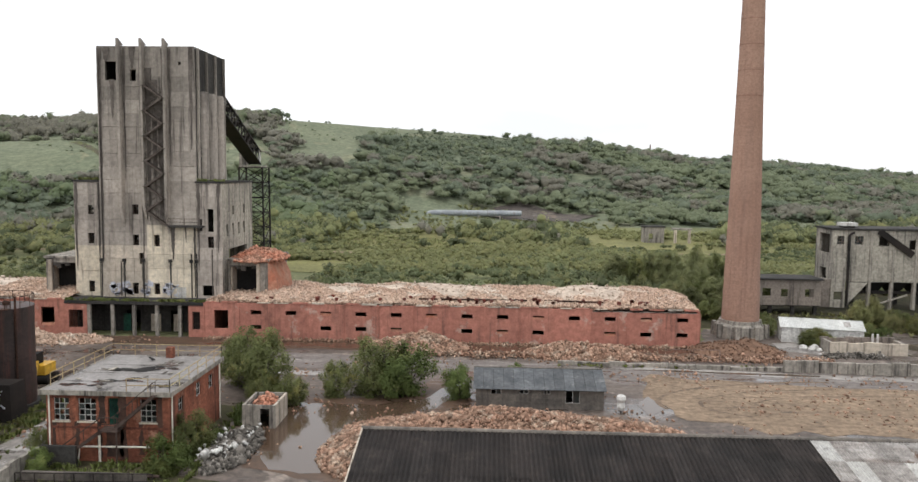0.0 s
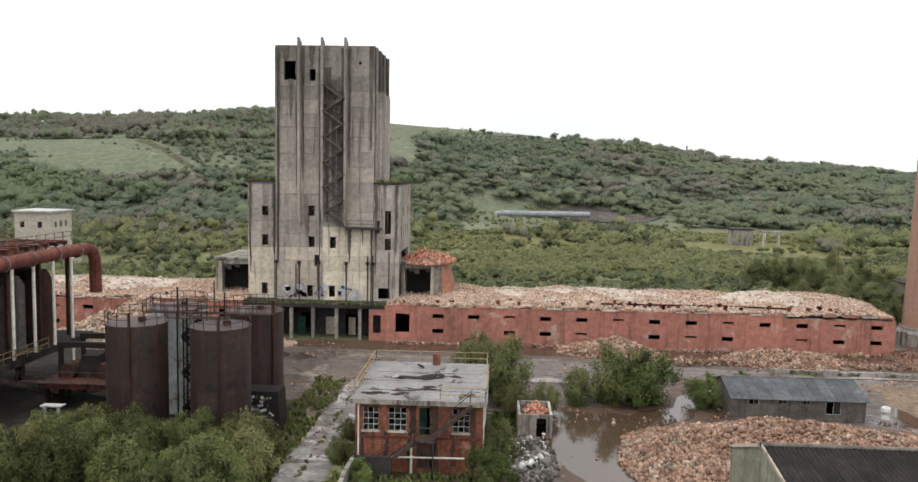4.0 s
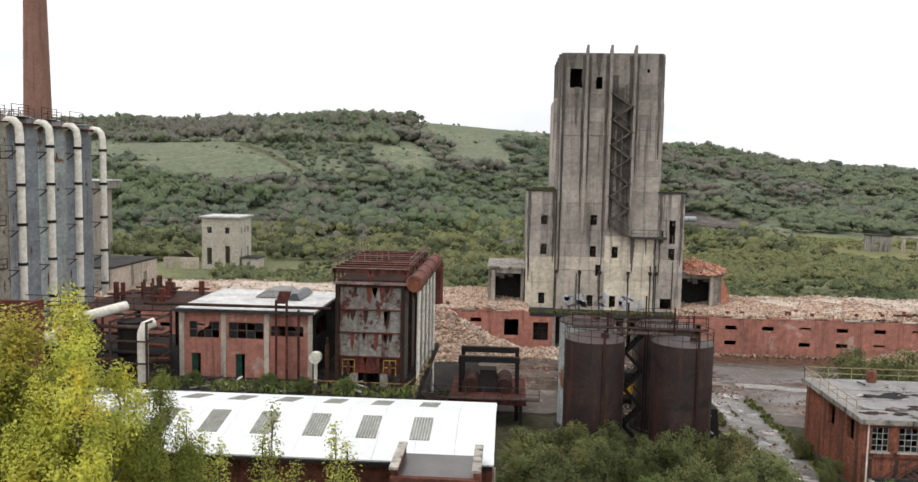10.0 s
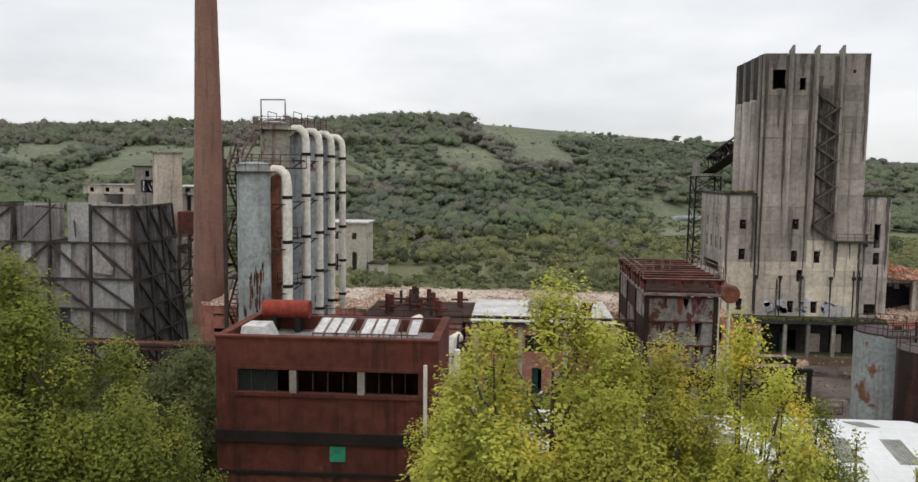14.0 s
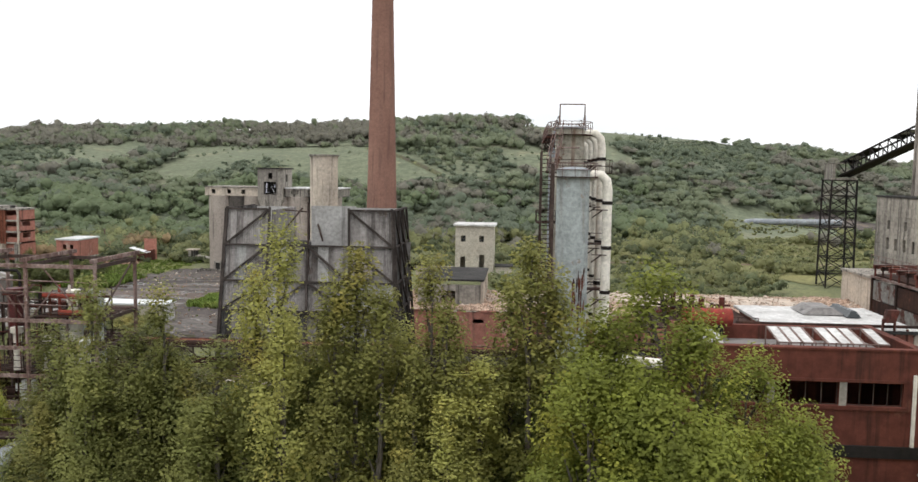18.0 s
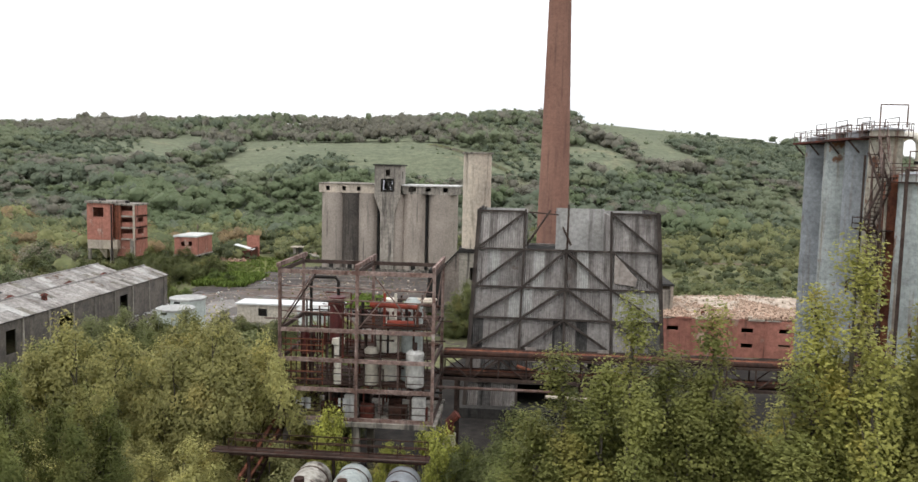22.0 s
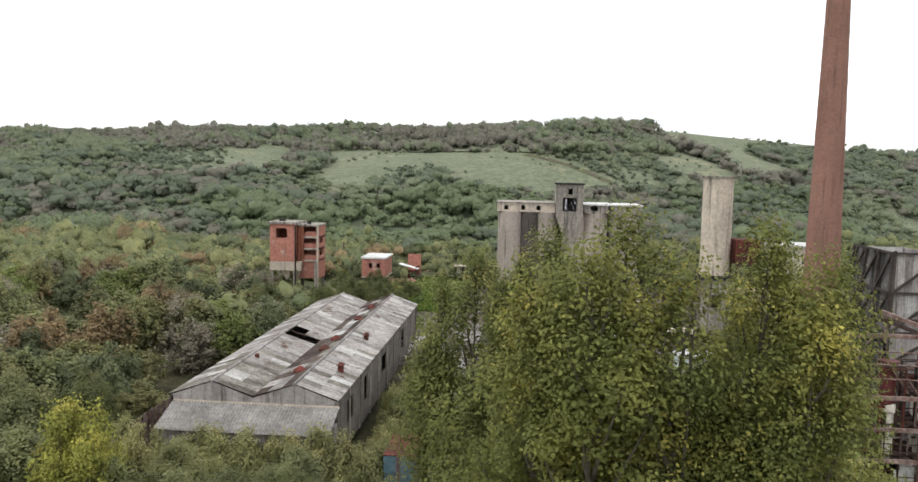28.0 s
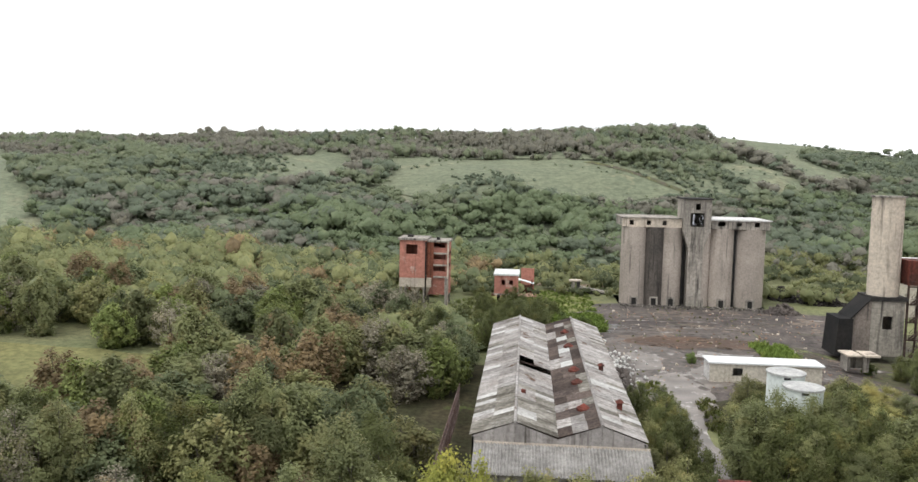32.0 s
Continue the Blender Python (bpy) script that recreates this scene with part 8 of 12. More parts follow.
def purifier():
    p = thing("purifier_house", (-68.5, 70, 4.3), "tall rusting steel purifier box with panelled sides", "purifier")
    x0, x1, y0, y1, z0, z1 = -71.3, -65.9, 63.0, 78.0, 4.3, 12.9
    for x in (x0, x1):
        for y in (y0, y0 + 5, y0 + 10, y1):
            part("column", Geo().beam((x, y, z0), (x, y, z1), 0.3), RUST, p)
    for k, (za, zb) in enumerate(((10.6, 12.5), (8.7, 10.6), (6.7, 8.7), (5.3, 6.7))):
        part("front_panel", Geo().box(x0 + 0.2, x1 - 0.2, y0 - 0.03 + 0.02 * (k % 2), y0 + 0.12, za + 0.04, zb - 0.04), PANEL if k < 3 else RUST_RED, p, "grey-green sheet with rust bleeding through")
        part("band", Geo().box(x0 + 0.1, x1 - 0.1, y0 - 0.12, y0 - 0.02, zb - 0.06, zb + 0.06), RUST_RED, p)
        for j in range(3):
            part("side_panel", Geo().box(x0 - 0.05, x0 + 0.05, y0 + 0.2 + 5 * j, y0 + 4.8 + 5 * j, za + 0.04, zb - 0.04), RUST if (j + k) % 2 else PANEL, p)
    for j in range(3):
        part("vessel", Geo().lathe(x1 - 1.4, y0 + 2.6 + 4.6 * j, [(1.5, z0), (1.5, z1 - 2.5), (1.0, z1 - 1.6)], 18), CONC_SOOTED if j < 2 else RUST, p, "sooted upright vessel")
    # plain black sheet behind the vessels
    part("soot_wall", Geo().box(x0 + 2.2, x0 + 2.4, y0 + 0.3, y1, z0, z1 - 0.3), BLACK, p)
    yel = mat("worn_yellow_paint", (0.42, 0.29, 0.06), (0.2, 0.12, 0.05), big=1.5, fine=4, fine_amt=0.4, spot=(0.1, 0.06, 0.04), spot_at=0.55, spot_scale=1.5)
    part("kerb_rail", Geo().beam((-74.0, 62.3, 4.75), (-65.4, 62.3, 4.7), 0.07).beam((-65.4, 62.3, 4.7), (-64.0, 70.0, 4.7), 0.07), yel, p, "worn yellow kerb rail")
    for k in range(6):
        part("rail_post", Geo().beam((-73.6 + 1.6 * k, 62.3, 4.2), (-73.6 + 1.6 * k, 62.3, 4.75), 0.06), yel, p)
    rq = random.Random(61)
    for k in range(34):
        zb = rq.choice((12.45, 10.55, 8.65, 6.6))
        xx, w_, h_ = rq.uniform(x0 + 0.3, x1 - 0.9), rq.uniform(0.12, 0.6), rq.uniform(0.4, 1.6)
        part("rust_run", Geo().add([(xx, y0 - 0.045, zb), (xx + w_, y0 - 0.045, zb), (xx + w_ * 0.8, y0 - 0.045, zb - h_ * 0.6), (xx + w_ * 0.5, y0 - 0.045, zb - h_), (xx + w_ * 0.15, y0 - 0.045, zb - h_ * 0.7)], [(4, 3, 2, 1, 0)]), rq.choice((RUST_RED, RUST, RUST_MAIN, RUST)), p, "rust bleeding from the seam")
    for x in (-69.9, -67.4):
        part("foot", Geo().box(x - 0.3, x + 0.3, y0 - 0.3, y0 + 0.3, z0, 5.3), CONC_GREY, p)
    part("soffit_band", Geo().box(x0 - 0.3, x1 + 0.4, y0 - 0.4, y1, z1 - 0.2, z1), STEEL_GR, p)
    for k in range(10):
        y = y0 - 0.2 + k * 1.6
        part("beam_flange", Geo().box(x0 - 0.4, x1 + 0.5, y - 0.16, y + 0.16, z1 + 1.1, z1 + 1.14), (STEEL_GR, RUST_MAIN, PIPE_OR)[k % 3], p)
        g = Geo().beam((x0 - 0.4, y, z1 + 0.9), (x1 + 0.5, y, z1 + 0.9), 0.14, 0.38)
        for x in (x0 - 0.2, (x0 + x1) / 2, x1 + 0.2):
            g.beam((x, y, z1), (x, y, z1 + 1.1), 0.14)
        part("roof_beam", g, (RUST_RED, RUST_MAIN, RUST)[k % 3], p, "red oxide roof beam")
    part("roof_deck", Geo().box(x0, x1, y0, y1, z1, z1 + 0.15), RUST, p)
    for k in range(4):
        x = x0 - 0.2 + k * 0.9
        part("hoop_ladder", Geo().tube([(x, y0 + 4 + k, z1 + 1.0), (x, y0 + 4 + k, z1 + 2.0), (x + 0.6, y0 + 4 + k, z1 + 2.0), (x + 0.6, y0 + 4 + k, z1 + 1.0)], 0.04, 6), STEEL_GR, p)
    part("roof_rail", rail(rail(Geo(), [(x0 - 0.3, y0, z1 + 1.1), (x0 - 0.3, y1, z1 + 1.1)], 0.9, 0.05), [(x1 + 0.5, y0, z1 + 1.1), (x1 + 0.5, y1, z1 + 1.1)], 0.9, 0.06), STEEL_GR, p)
    m = part("gas_main", Geo().tube([(-64.9, 62.6, 12.9), (-64.9, 70, 12.95), (-64.9, 79.6, 13.0), (-64.8, 80.8, 12.7), (-64.8, 81.4, 11.8), (-64.8, 81.5, 8.2)], 0.62, 16), RUST_MAIN, p, "red-brown gas main with a down bend")
    for y in (62.62, 66, 70, 74, 78):
        part("flange", Geo().tube([(-64.9, y, 12.93), (-64.9, y + 0.16, 12.93)], 0.74, 16), STEEL_GR, m)
    part("end_plate", Geo().tube([(-64.9, 62.42, 12.9), (-64.9, 62.56, 12.9)], 0.66, 16), PIPE_OR, m)
    for k in range(5):
        y = 63.8 + k * 3.2
        part("pipe_leg", Geo().tube([(-64.7, y, 4.3 if k < 4 else 0), (-64.7, y, 12.4)], 0.15, 8), PIPE_W, p, "cream painted leg")
    for x in (-70.3, -66.9):
        g = Geo()
        for dz in (5.9, 6.5):
            g.beam((x - 0.5, 62.7, dz), (x + 0.5, 62.7, dz), 0.07)
        for dx in (-0.5, 0, 0.5):
            g.beam((x + dx, 62.7, 5.2), (x + dx, 62.7, 6.5), 0.07)
        part("valve_frame", g, yel, p)
        part("valve", Geo().drum(x, 62.7, 5.5, 6.2, 0.16, 10), RUST_RED, p)


purifier()


def pump_house():
    b = thing("pump_house", (-79.3, 69, 4.3), "red brick pump house with concrete frame and flat roof", "building")
    x0, x1, y0, y1, z0, z1 = -84.8, -73.8, 64.0, 74.6, 4.3, 9.9
    holes = [(-84.2, -81.6, 7.6, 9.0), (-80.8, -77.8, 7.6, 9.0), (-77.2, -74.4, 7.9, 8.8), (-84.0, -83.2, 4.3, 6.3), (-80.2, -79.4, 4.3, 6.3)]
    part("wall", wall(Geo(), x0, x1, z0, z1, y0, 0.3, holes, "x"), RED_WALL, b)
    part("wall", wall(Geo(), y0 + 0.3, y1, z0, z1, x1, -0.3, [(66, 70, 7.4, 9)], "y"), CONC_DARK, b)
    part("wall", wall(Geo(), y0 + 0.3, y1, z0, z1, x0, 0.3, [(66, 70, 7.4, 9)], "y"), RED_WALL, b)
    part("wall", wall(Geo(), x0 + 0.3, x1 - 0.3, z0, z1, y1, -0.3, [], "x"), RED_WALL, b)
    for x in (x0, -81.2, -77.5, x1):
        part("frame_column", Geo().box(x - 0.2, x + 0.2, y0 - 0.12, y0, z0, z1), CONC_PALE, b)
    part("roof", Geo().box(x0 - 0.5, x1 + 0.4, y0 - 0.5, y1 + 0.3, z1, z1 + 0.22), ROOF_PALE, b, "pale wet felt roof")
    part("roof_edge", Geo().box(x0 - 0.55, x1 + 0.45, y0 - 0.56, y0 - 0.5, z1 - 0.02, z1 + 0.26), CONC_DARK, b)
    part("roof_light", Geo().taper(-80.5, -77, 70, 73.6, z1 + 0.3, -79.6, -77.9, 70.3, 73.3, z1 + 0.9), ROOF_FELT, b)
    part("roof_light", Geo().taper(-77.2, -76, 69, 73.6, z1 + 0.3, -76.8, -76.4, 69.2, 73.3, z1 + 0.85), GLASS, b)
    for a, c, d in ((-84.0, 4.3, 6.3), (-80.2, 4.3, 6.3)):
        part("door", Geo().box(a, a + 0.5, y0 + 0.15, y0 + 0.22, c, d), GREEN_DK, b, "dark green door")
    for a, bb, c, d in holes[:3]:
        pane_window(b, a, bb, c, d, y0, 4, 2, "x", STEEL_GR, broken=((1, 0), (2, 1), (3, 0), (1, 1)), d=0.15)
    for x in (-76.6, -75.7, -74.7):
        part("riser_pipe", Geo().tube([(x, y0 - 0.4, z0), (x, y0 - 0.4, z1 + (1.2 if x < -75 else 0.4))], 0.11, 8), RUST_RED, b, "dark red riser")
    part("relief_head", Geo().taper(-76.6, -75.7, y0 - 0.6, y0 - 0.1, z1 + 0.9, -76.3, -75.4, y0 - 0.5, y0, z1 + 1.9), RUST_RED, b)
    part("roof_pipe", Geo().tube([(-88, y0 - 0.2, z1 + 0.55), (-72, y0 - 0.2, z1 + 0.55)], 0.13, 8), RUST, b)
    v = thing("white_valve", (-73.0, 63.0, 4.3), "white valve standpipe with round head", "valve")
    part("stem", Geo().tube([(-73, 62.6, 4.3), (-73, 62.6, 6.2)], 0.16, 10), PIPE_W, v)
    part("head", Geo().tube([(-73, 62.2, 6.6), (-73, 62.9, 6.6)], 0.48, 16), PIPE_W, v)
    part("stem", Geo().tube([(-72.1, 62.9, 4.3), (-72.1, 62.9, 7.6)], 0.2, 10).tube([(-72.1, 62.9, 7.6), (-72.1, 62.9, 8.2)], 0.1, 8), RUST, v)


pump_house()


def sunken_plant():
    s = thing("sump_plant", (-58.5, 70, 0), "rusted pump skid under a black steel portal frame", "plant")
    g = Geo()
    for x in (-61.4, -56.4):
        for y in (68.6, 72.5):
            g.beam((x, y, 0), (x, y, 5.6), 0.34)
    for y in (68.6, 72.5):
        g.beam((-61.6, y, 5.5), (-56.2, y, 5.5), 0.5)
    parts("portal_frame", g, BLACK, s)
    part("skid", Geo().box(-62.3, -55.6, 66.5, 74, 2.0, 2.5), RUST_RED, s)
    for x in (-60.5, -57.5):
        part("pump", Geo().tube([(x, 68, 3.2), (x, 71.5, 3.2)], 0.7, 14), RUST, s)
    part("hopper", Geo().taper(-60, -58, 68.6, 71, 2.5, -59.7, -58.3, 69, 70.6, 4.4), BLACK, s)
    part("deck", rail(Geo().box(-64, -54.5, 66.2, 66.9, 2.5, 2.6), [(-64, 66.2, 2.6), (-54.5, 66.2, 2.6)], 1.0), STEEL, s)
    parts("leg", Geo().box(-62, -61.7, 67, 67.3, 0, 2).box(-56.2, -55.9, 67, 67.3, 0, 2).box(-62, -61.7, 73, 73.3, 0, 2).box(-56.2, -55.9, 73, 73.3, 0, 2), BLACK, s)
    q = thing("weigh_plate", (-59.6, 64.2, 0), "pale sheet lying on blocks", "sheet")
    part("plate", Geo().box(-60.6, -58.8, 63.8, 64.6, 1.2, 1.3).box(-60.4, -60.2, 63.9, 64.1, 0, 1.2).box(-59.2, -59.0, 63.9, 64.1, 0, 1.2), WHITE, q)


sunken_plant()


def white_shed():
    s = thing("white_roofed_shed", (-71, 43, 0), "red brick shed with bright white metal roof", "shed")
    x0, x1, y0, y1, yr, ze, zr = -84.5, -58.0, 38.2, 48.4, 43.3, 7.55, 8.55
    part("wall", wall(Geo(), x0, x1, 0, ze - 0.1, y0, 0.3, [(-82 + 4 * k, -80 + 4 * k, 2, 4) for k in range(4)], "x"), BRICK_DK, s)
    part("wall", wall(Geo(), x0, x1, 0, ze - 0.1, y1, -0.3, [], "x"), BRICK_DK, s)
    for x, f in ((x1, -0.3), (x0, 0.3)):
        part("gable_wall", Geo().add([(x, y0 + 0.3, 0), (x, y1 - 0.3, 0), (x, y1 - 0.3, ze - 0.05), (x, yr, zr - 0.05), (x, y0 + 0.3, ze - 0.05), (x + f, y0 + 0.3, 0), (x + f, y1 - 0.3, 0), (x + f, y1 - 0.3, ze - 0.05), (x + f, yr, zr - 0.05), (x + f, y0 + 0.3, ze - 0.05)],
                                         [(0, 1, 2, 3, 4), (9, 8, 7, 6, 5), (0, 5, 6, 1), (1, 6, 7, 2), (4, 9, 5, 0)]), BRICK, s)
    for k, (ya, za, yb, zb) in enumerate(((y0 - 0.25, ze - 0.05, yr, zr), (y1 + 0.25, ze - 0.05, yr, zr))):
        for i in range(13):
            xa, xb = x0 - 0.1 + i * 2.054, x0 - 0.1 + (i + 1) * 2.054 - 0.015
            g = Geo().add([(xa, ya, za), (xb, ya, za), (xb, yb, zb), (xa, yb, zb), (xa, ya, za - 0.08), (xb, ya, za - 0.08), (xb, yb, zb - 0.08), (xa, yb, zb - 0.08)],
                          [(0, 1, 2, 3), (7, 6, 5, 4), (0, 4, 5, 1), (1, 5, 6, 2), (2, 6, 7, 3), (0, 3, 7, 4)])
            part("roof_sheet", g, ROOF_WHITE, s, "white coated roof sheet")
        for i in range(8):
            x = -82.3 + 2.85 * i
            u0, u1 = (0.38, 0.82) if k == 0 else (0.3, 0.75)
            p, q = Vector((x, ya + (yb - ya) * u0, za + (zb - za) * u0 + 0.02)), Vector((x, ya + (yb - ya) * u1, za + (zb - za) * u1 + 0.02))
            n = 7
            g = Geo()
            for j in range(n):
                a = p + Vector((1.1 * j / n, 0, 0))
                b = q + Vector((1.1 * j / n, 0, 0))
                g.beam(a, b, 1.1 / n * 0.75, 0.04)
            parts("rooflight", g, mat("dirty_rooflight", (0.30, 0.30, 0.27), (0.22, 0.22, 0.19), big=0.7) if "dirty_rooflight" not in bpy.data.materials else bpy.data.materials["dirty_rooflight"], s, "dirty ribbed rooflight")
    part("gutter", Geo().box(x0, x1, y0 - 0.42, y0 - 0.26, ze - 0.3, ze - 0.12), BLACK, s)
    part("downpipe", Geo().tube([(x1 + 0.1, y0 + 0.1, ze - 0.3), (x1 + 0.1, y0 + 0.1, 0.2)], 0.08, 8), CONC_PALE, s)
    rg = random.Random(14)
    for k in range(14):
        y, z = 40 + rg.random() * 7, 3.8 + rg.random() * 2.4
        part("scrawl", Geo().beam((x1 + 0.012, y, z), (x1 + 0.012, y + rg.uniform(-0.8, 0.8), z + rg.uniform(-0.5, 0.5)), 0.12, 0.02), RUST_RED, s)
    a = thing("shed_annexe", (-61, 36, 0), "low brick annexe with wet flat roof and parapet", "annexe")
    ax0, ax1, ay0, ay1, az = -62.6, -58.5, 34.6, 38.1, 8.0
    part("wall", wall(Geo(), ax0, ax1, 0, az, ay0, 0.3, [], "x"), BRICK_DK, a)
    part("wall", Geo().box(ax0, ax0 + 0.3, ay0 + 0.3, ay1, 0, az + 0.35), BRICK_DK, a)
    part("wall", Geo().box(ax1 - 0.3, ax1, ay0 + 0.3, ay1, 0, az + 0.35), BRICK, a)
    parts("coping", Geo().box(ax0 - 0.06, ax0 + 0.36, ay0, ay1, az + 0.35, az + 0.47).box(ax1 - 0.36, ax1 + 0.06, ay0, ay1, az + 0.35, az + 0.47), CONC_GREY, a)
    part("roof", Geo().box(ax0 + 0.3, ax1 - 0.3, ay0 + 0.3, ay1, az - 0.25, az - 0.12), mat("dark_wet_roof_felt", (0.1, 0.088, 0.08), (0.06, 0.053, 0.05), big=0.6, spot=(0.17, 0.155, 0.14), spot_at=0.64, spot_scale=0.5, rough=0.35), a, "dark wet flat roof")


white_shed()


def long_brick():
    b = thing("switch_house", (-91, 42, 0), "dark red brick switch house with window band", "building")
    x0, x1, y0, y1, zt = -96.9, -85.5, 38.9, 45.5, 13.7
    holes = [(-95.8, -93.1, 10.9, 12.1), (-92.7, -89.6, 10.9, 12.1), (-89.2, -86.5, 10.9, 12.1)]
    part("wall", wall(Geo(), x0, x1, 0, zt, y0, 0.35, holes, "x"), RED_PAINT, b)
    part("wall", wall(Geo(), y0 + 0.35, y1, 0, zt, x0, 0.35, [(40, 42, 10.9, 12.1)], "y"), RED_PAINT, b)
    part("wall", wall(Geo(), y0 + 0.35, y1, 0, zt, x1, -0.35, [], "y"), RED_PAINT, b)
    part("wall", wall(Geo(), x0 + 0.35, x1 - 0.35, 0, zt, y1, -0.35, [], "x"), RED_PAINT, b)
    part("roof", Geo().box(x0 + 0.35, x1 - 0.35, y0 + 0.35, y1 - 0.35, 12.7, 12.9), ROOF_FELT, b)
    part("coping", Geo().box(x0 - 0.05, x1 + 0.05, y0 - 0.06, y0 + 0.4, zt, zt + 0.1).box(x0 - 0.05, x0 + 0.4, y0 + 0.4, y1, zt, zt + 0.1).box(x1 - 0.4, x1 + 0.05, y0 + 0.4, y1, zt, zt + 0.1), RED_PAINT, b)
    part("lintel", Geo().box(-96, -86.3, y0 - 0.05, y0, 12.1, 12.25).box(-96, -86.3, y0 - 0.1, y0, 10.72, 10.9), RED_PAINT, b)
    part("band", Geo().box(x0 - 0.05, x1 + 0.05, y0 - 0.12, y0, 8.3, 8.9), BLACK, b)
    part("band", Geo().box(x0 - 0.05, x1 + 0.05, y0 - 0.1, y0, 6.6, 6.8), BLACK, b)
    part("lower_wall", Geo().box(x0 + 0.1, x1 - 0.1, y0 - 0.05, y0, 0, 6.6), BRICK_DK, b)
    for k in range(4):
        part("wall_pipe", Geo().tube([(x1 - 0.2, y0 - 0.3, 8.6 - 0.5 * k), (x1 + 3.2, y0 - 0.3, 8.5 - 0.5 * k)], 0.09, 8), RUST if k % 2 else PIPE_W, b)
    for x in (-92.9, -89.4):
        part("mullion", Geo().box(x - 0.18, x + 0.18, y0 - 0.02, y0 + 0.3, 10.9, 12.1), CONC_GREY, b)
    for k, (a, bb, c, d) in enumerate(holes):
        pane_window(b, a, bb, c, d, y0, 4, 1, "x", STEEL, broken=((0, 0), (1, 0), (2, 0), (3, 0)) if k else ((3, 0),), d=0.2)
    part("board", Geo().box(-91.0, -90.2, y0 - 0.07, y0 - 0.03, 7.4, 8.2), GREEN_P, b, "green boarded opening")
    part("vent_pipe", Geo().tube([(-86.1, y0 - 0.3, 9.0), (-86.1, y0 - 0.3, 12.6)], 0.1, 8), PIPE_W, b)
    d = thing("red_drum", (-95, 45, 13.7), "red horizontal steel drum on the roof", "drum")
    part("drum", Geo().tube([(-96.2, 44.6, 14.2), (-96.0, 44.6, 14.2), (-93.7, 44.6, 14.2), (-93.5, 44.6, 14.2)], 0.52, 18), RED_DRUM, d)
    parts("saddle", Geo().box(-95.7, -95.4, 44.2, 45.0, 12.9, 13.8).box(-94.3, -94, 44.2, 45.0, 12.9, 13.8), BLACK, d)
    f = thing("roof_lantern", (-89.5, 41.5, 12.9), "row of collapsed glazed roof lantern frames", "roof lantern")
    for i in range(9):
        x = -92.2 + i * 0.62
        g = Geo().beam((x, 40.2, 13.75), (x, 42.4, 14.15), 0.06).beam((x + 0.55, 40.2, 13.75), (x + 0.55, 42.4, 14.15), 0.06).beam((x, 40.2, 13.75), (x + 0.55, 40.2, 13.75), 0.06).beam((x, 42.4, 14.15), (x + 0.55, 42.4, 14.15), 0.06)
        g.beam((x, 40.2, 12.9), (x, 40.2, 13.75), 0.06).beam((x, 42.4, 12.9), (x, 42.4, 14.15), 0.06)
        fr = part("frame", g, STEEL_GR, f)
        if i % 4 != 3:
            part("pane", Geo().add([(x + 0.04, 40.25, 13.79), (x + 0.51, 40.25, 13.79), (x + 0.51, 42.35, 14.17), (x + 0.04, 42.35, 14.17)], [(0, 1, 2, 3)]), ROOF_PALE, fr)
    w = thing("roof_shack", (-95.6, 41.5, 12.9), "pale collapsed roof housing", "shack")
    part("body", Geo().taper(-96.3, -94.6, 40.6, 42.6, 12.9, -96.2, -95.0, 40.8, 42.4, 13.9), ROOF_PALE, w)


long_brick()


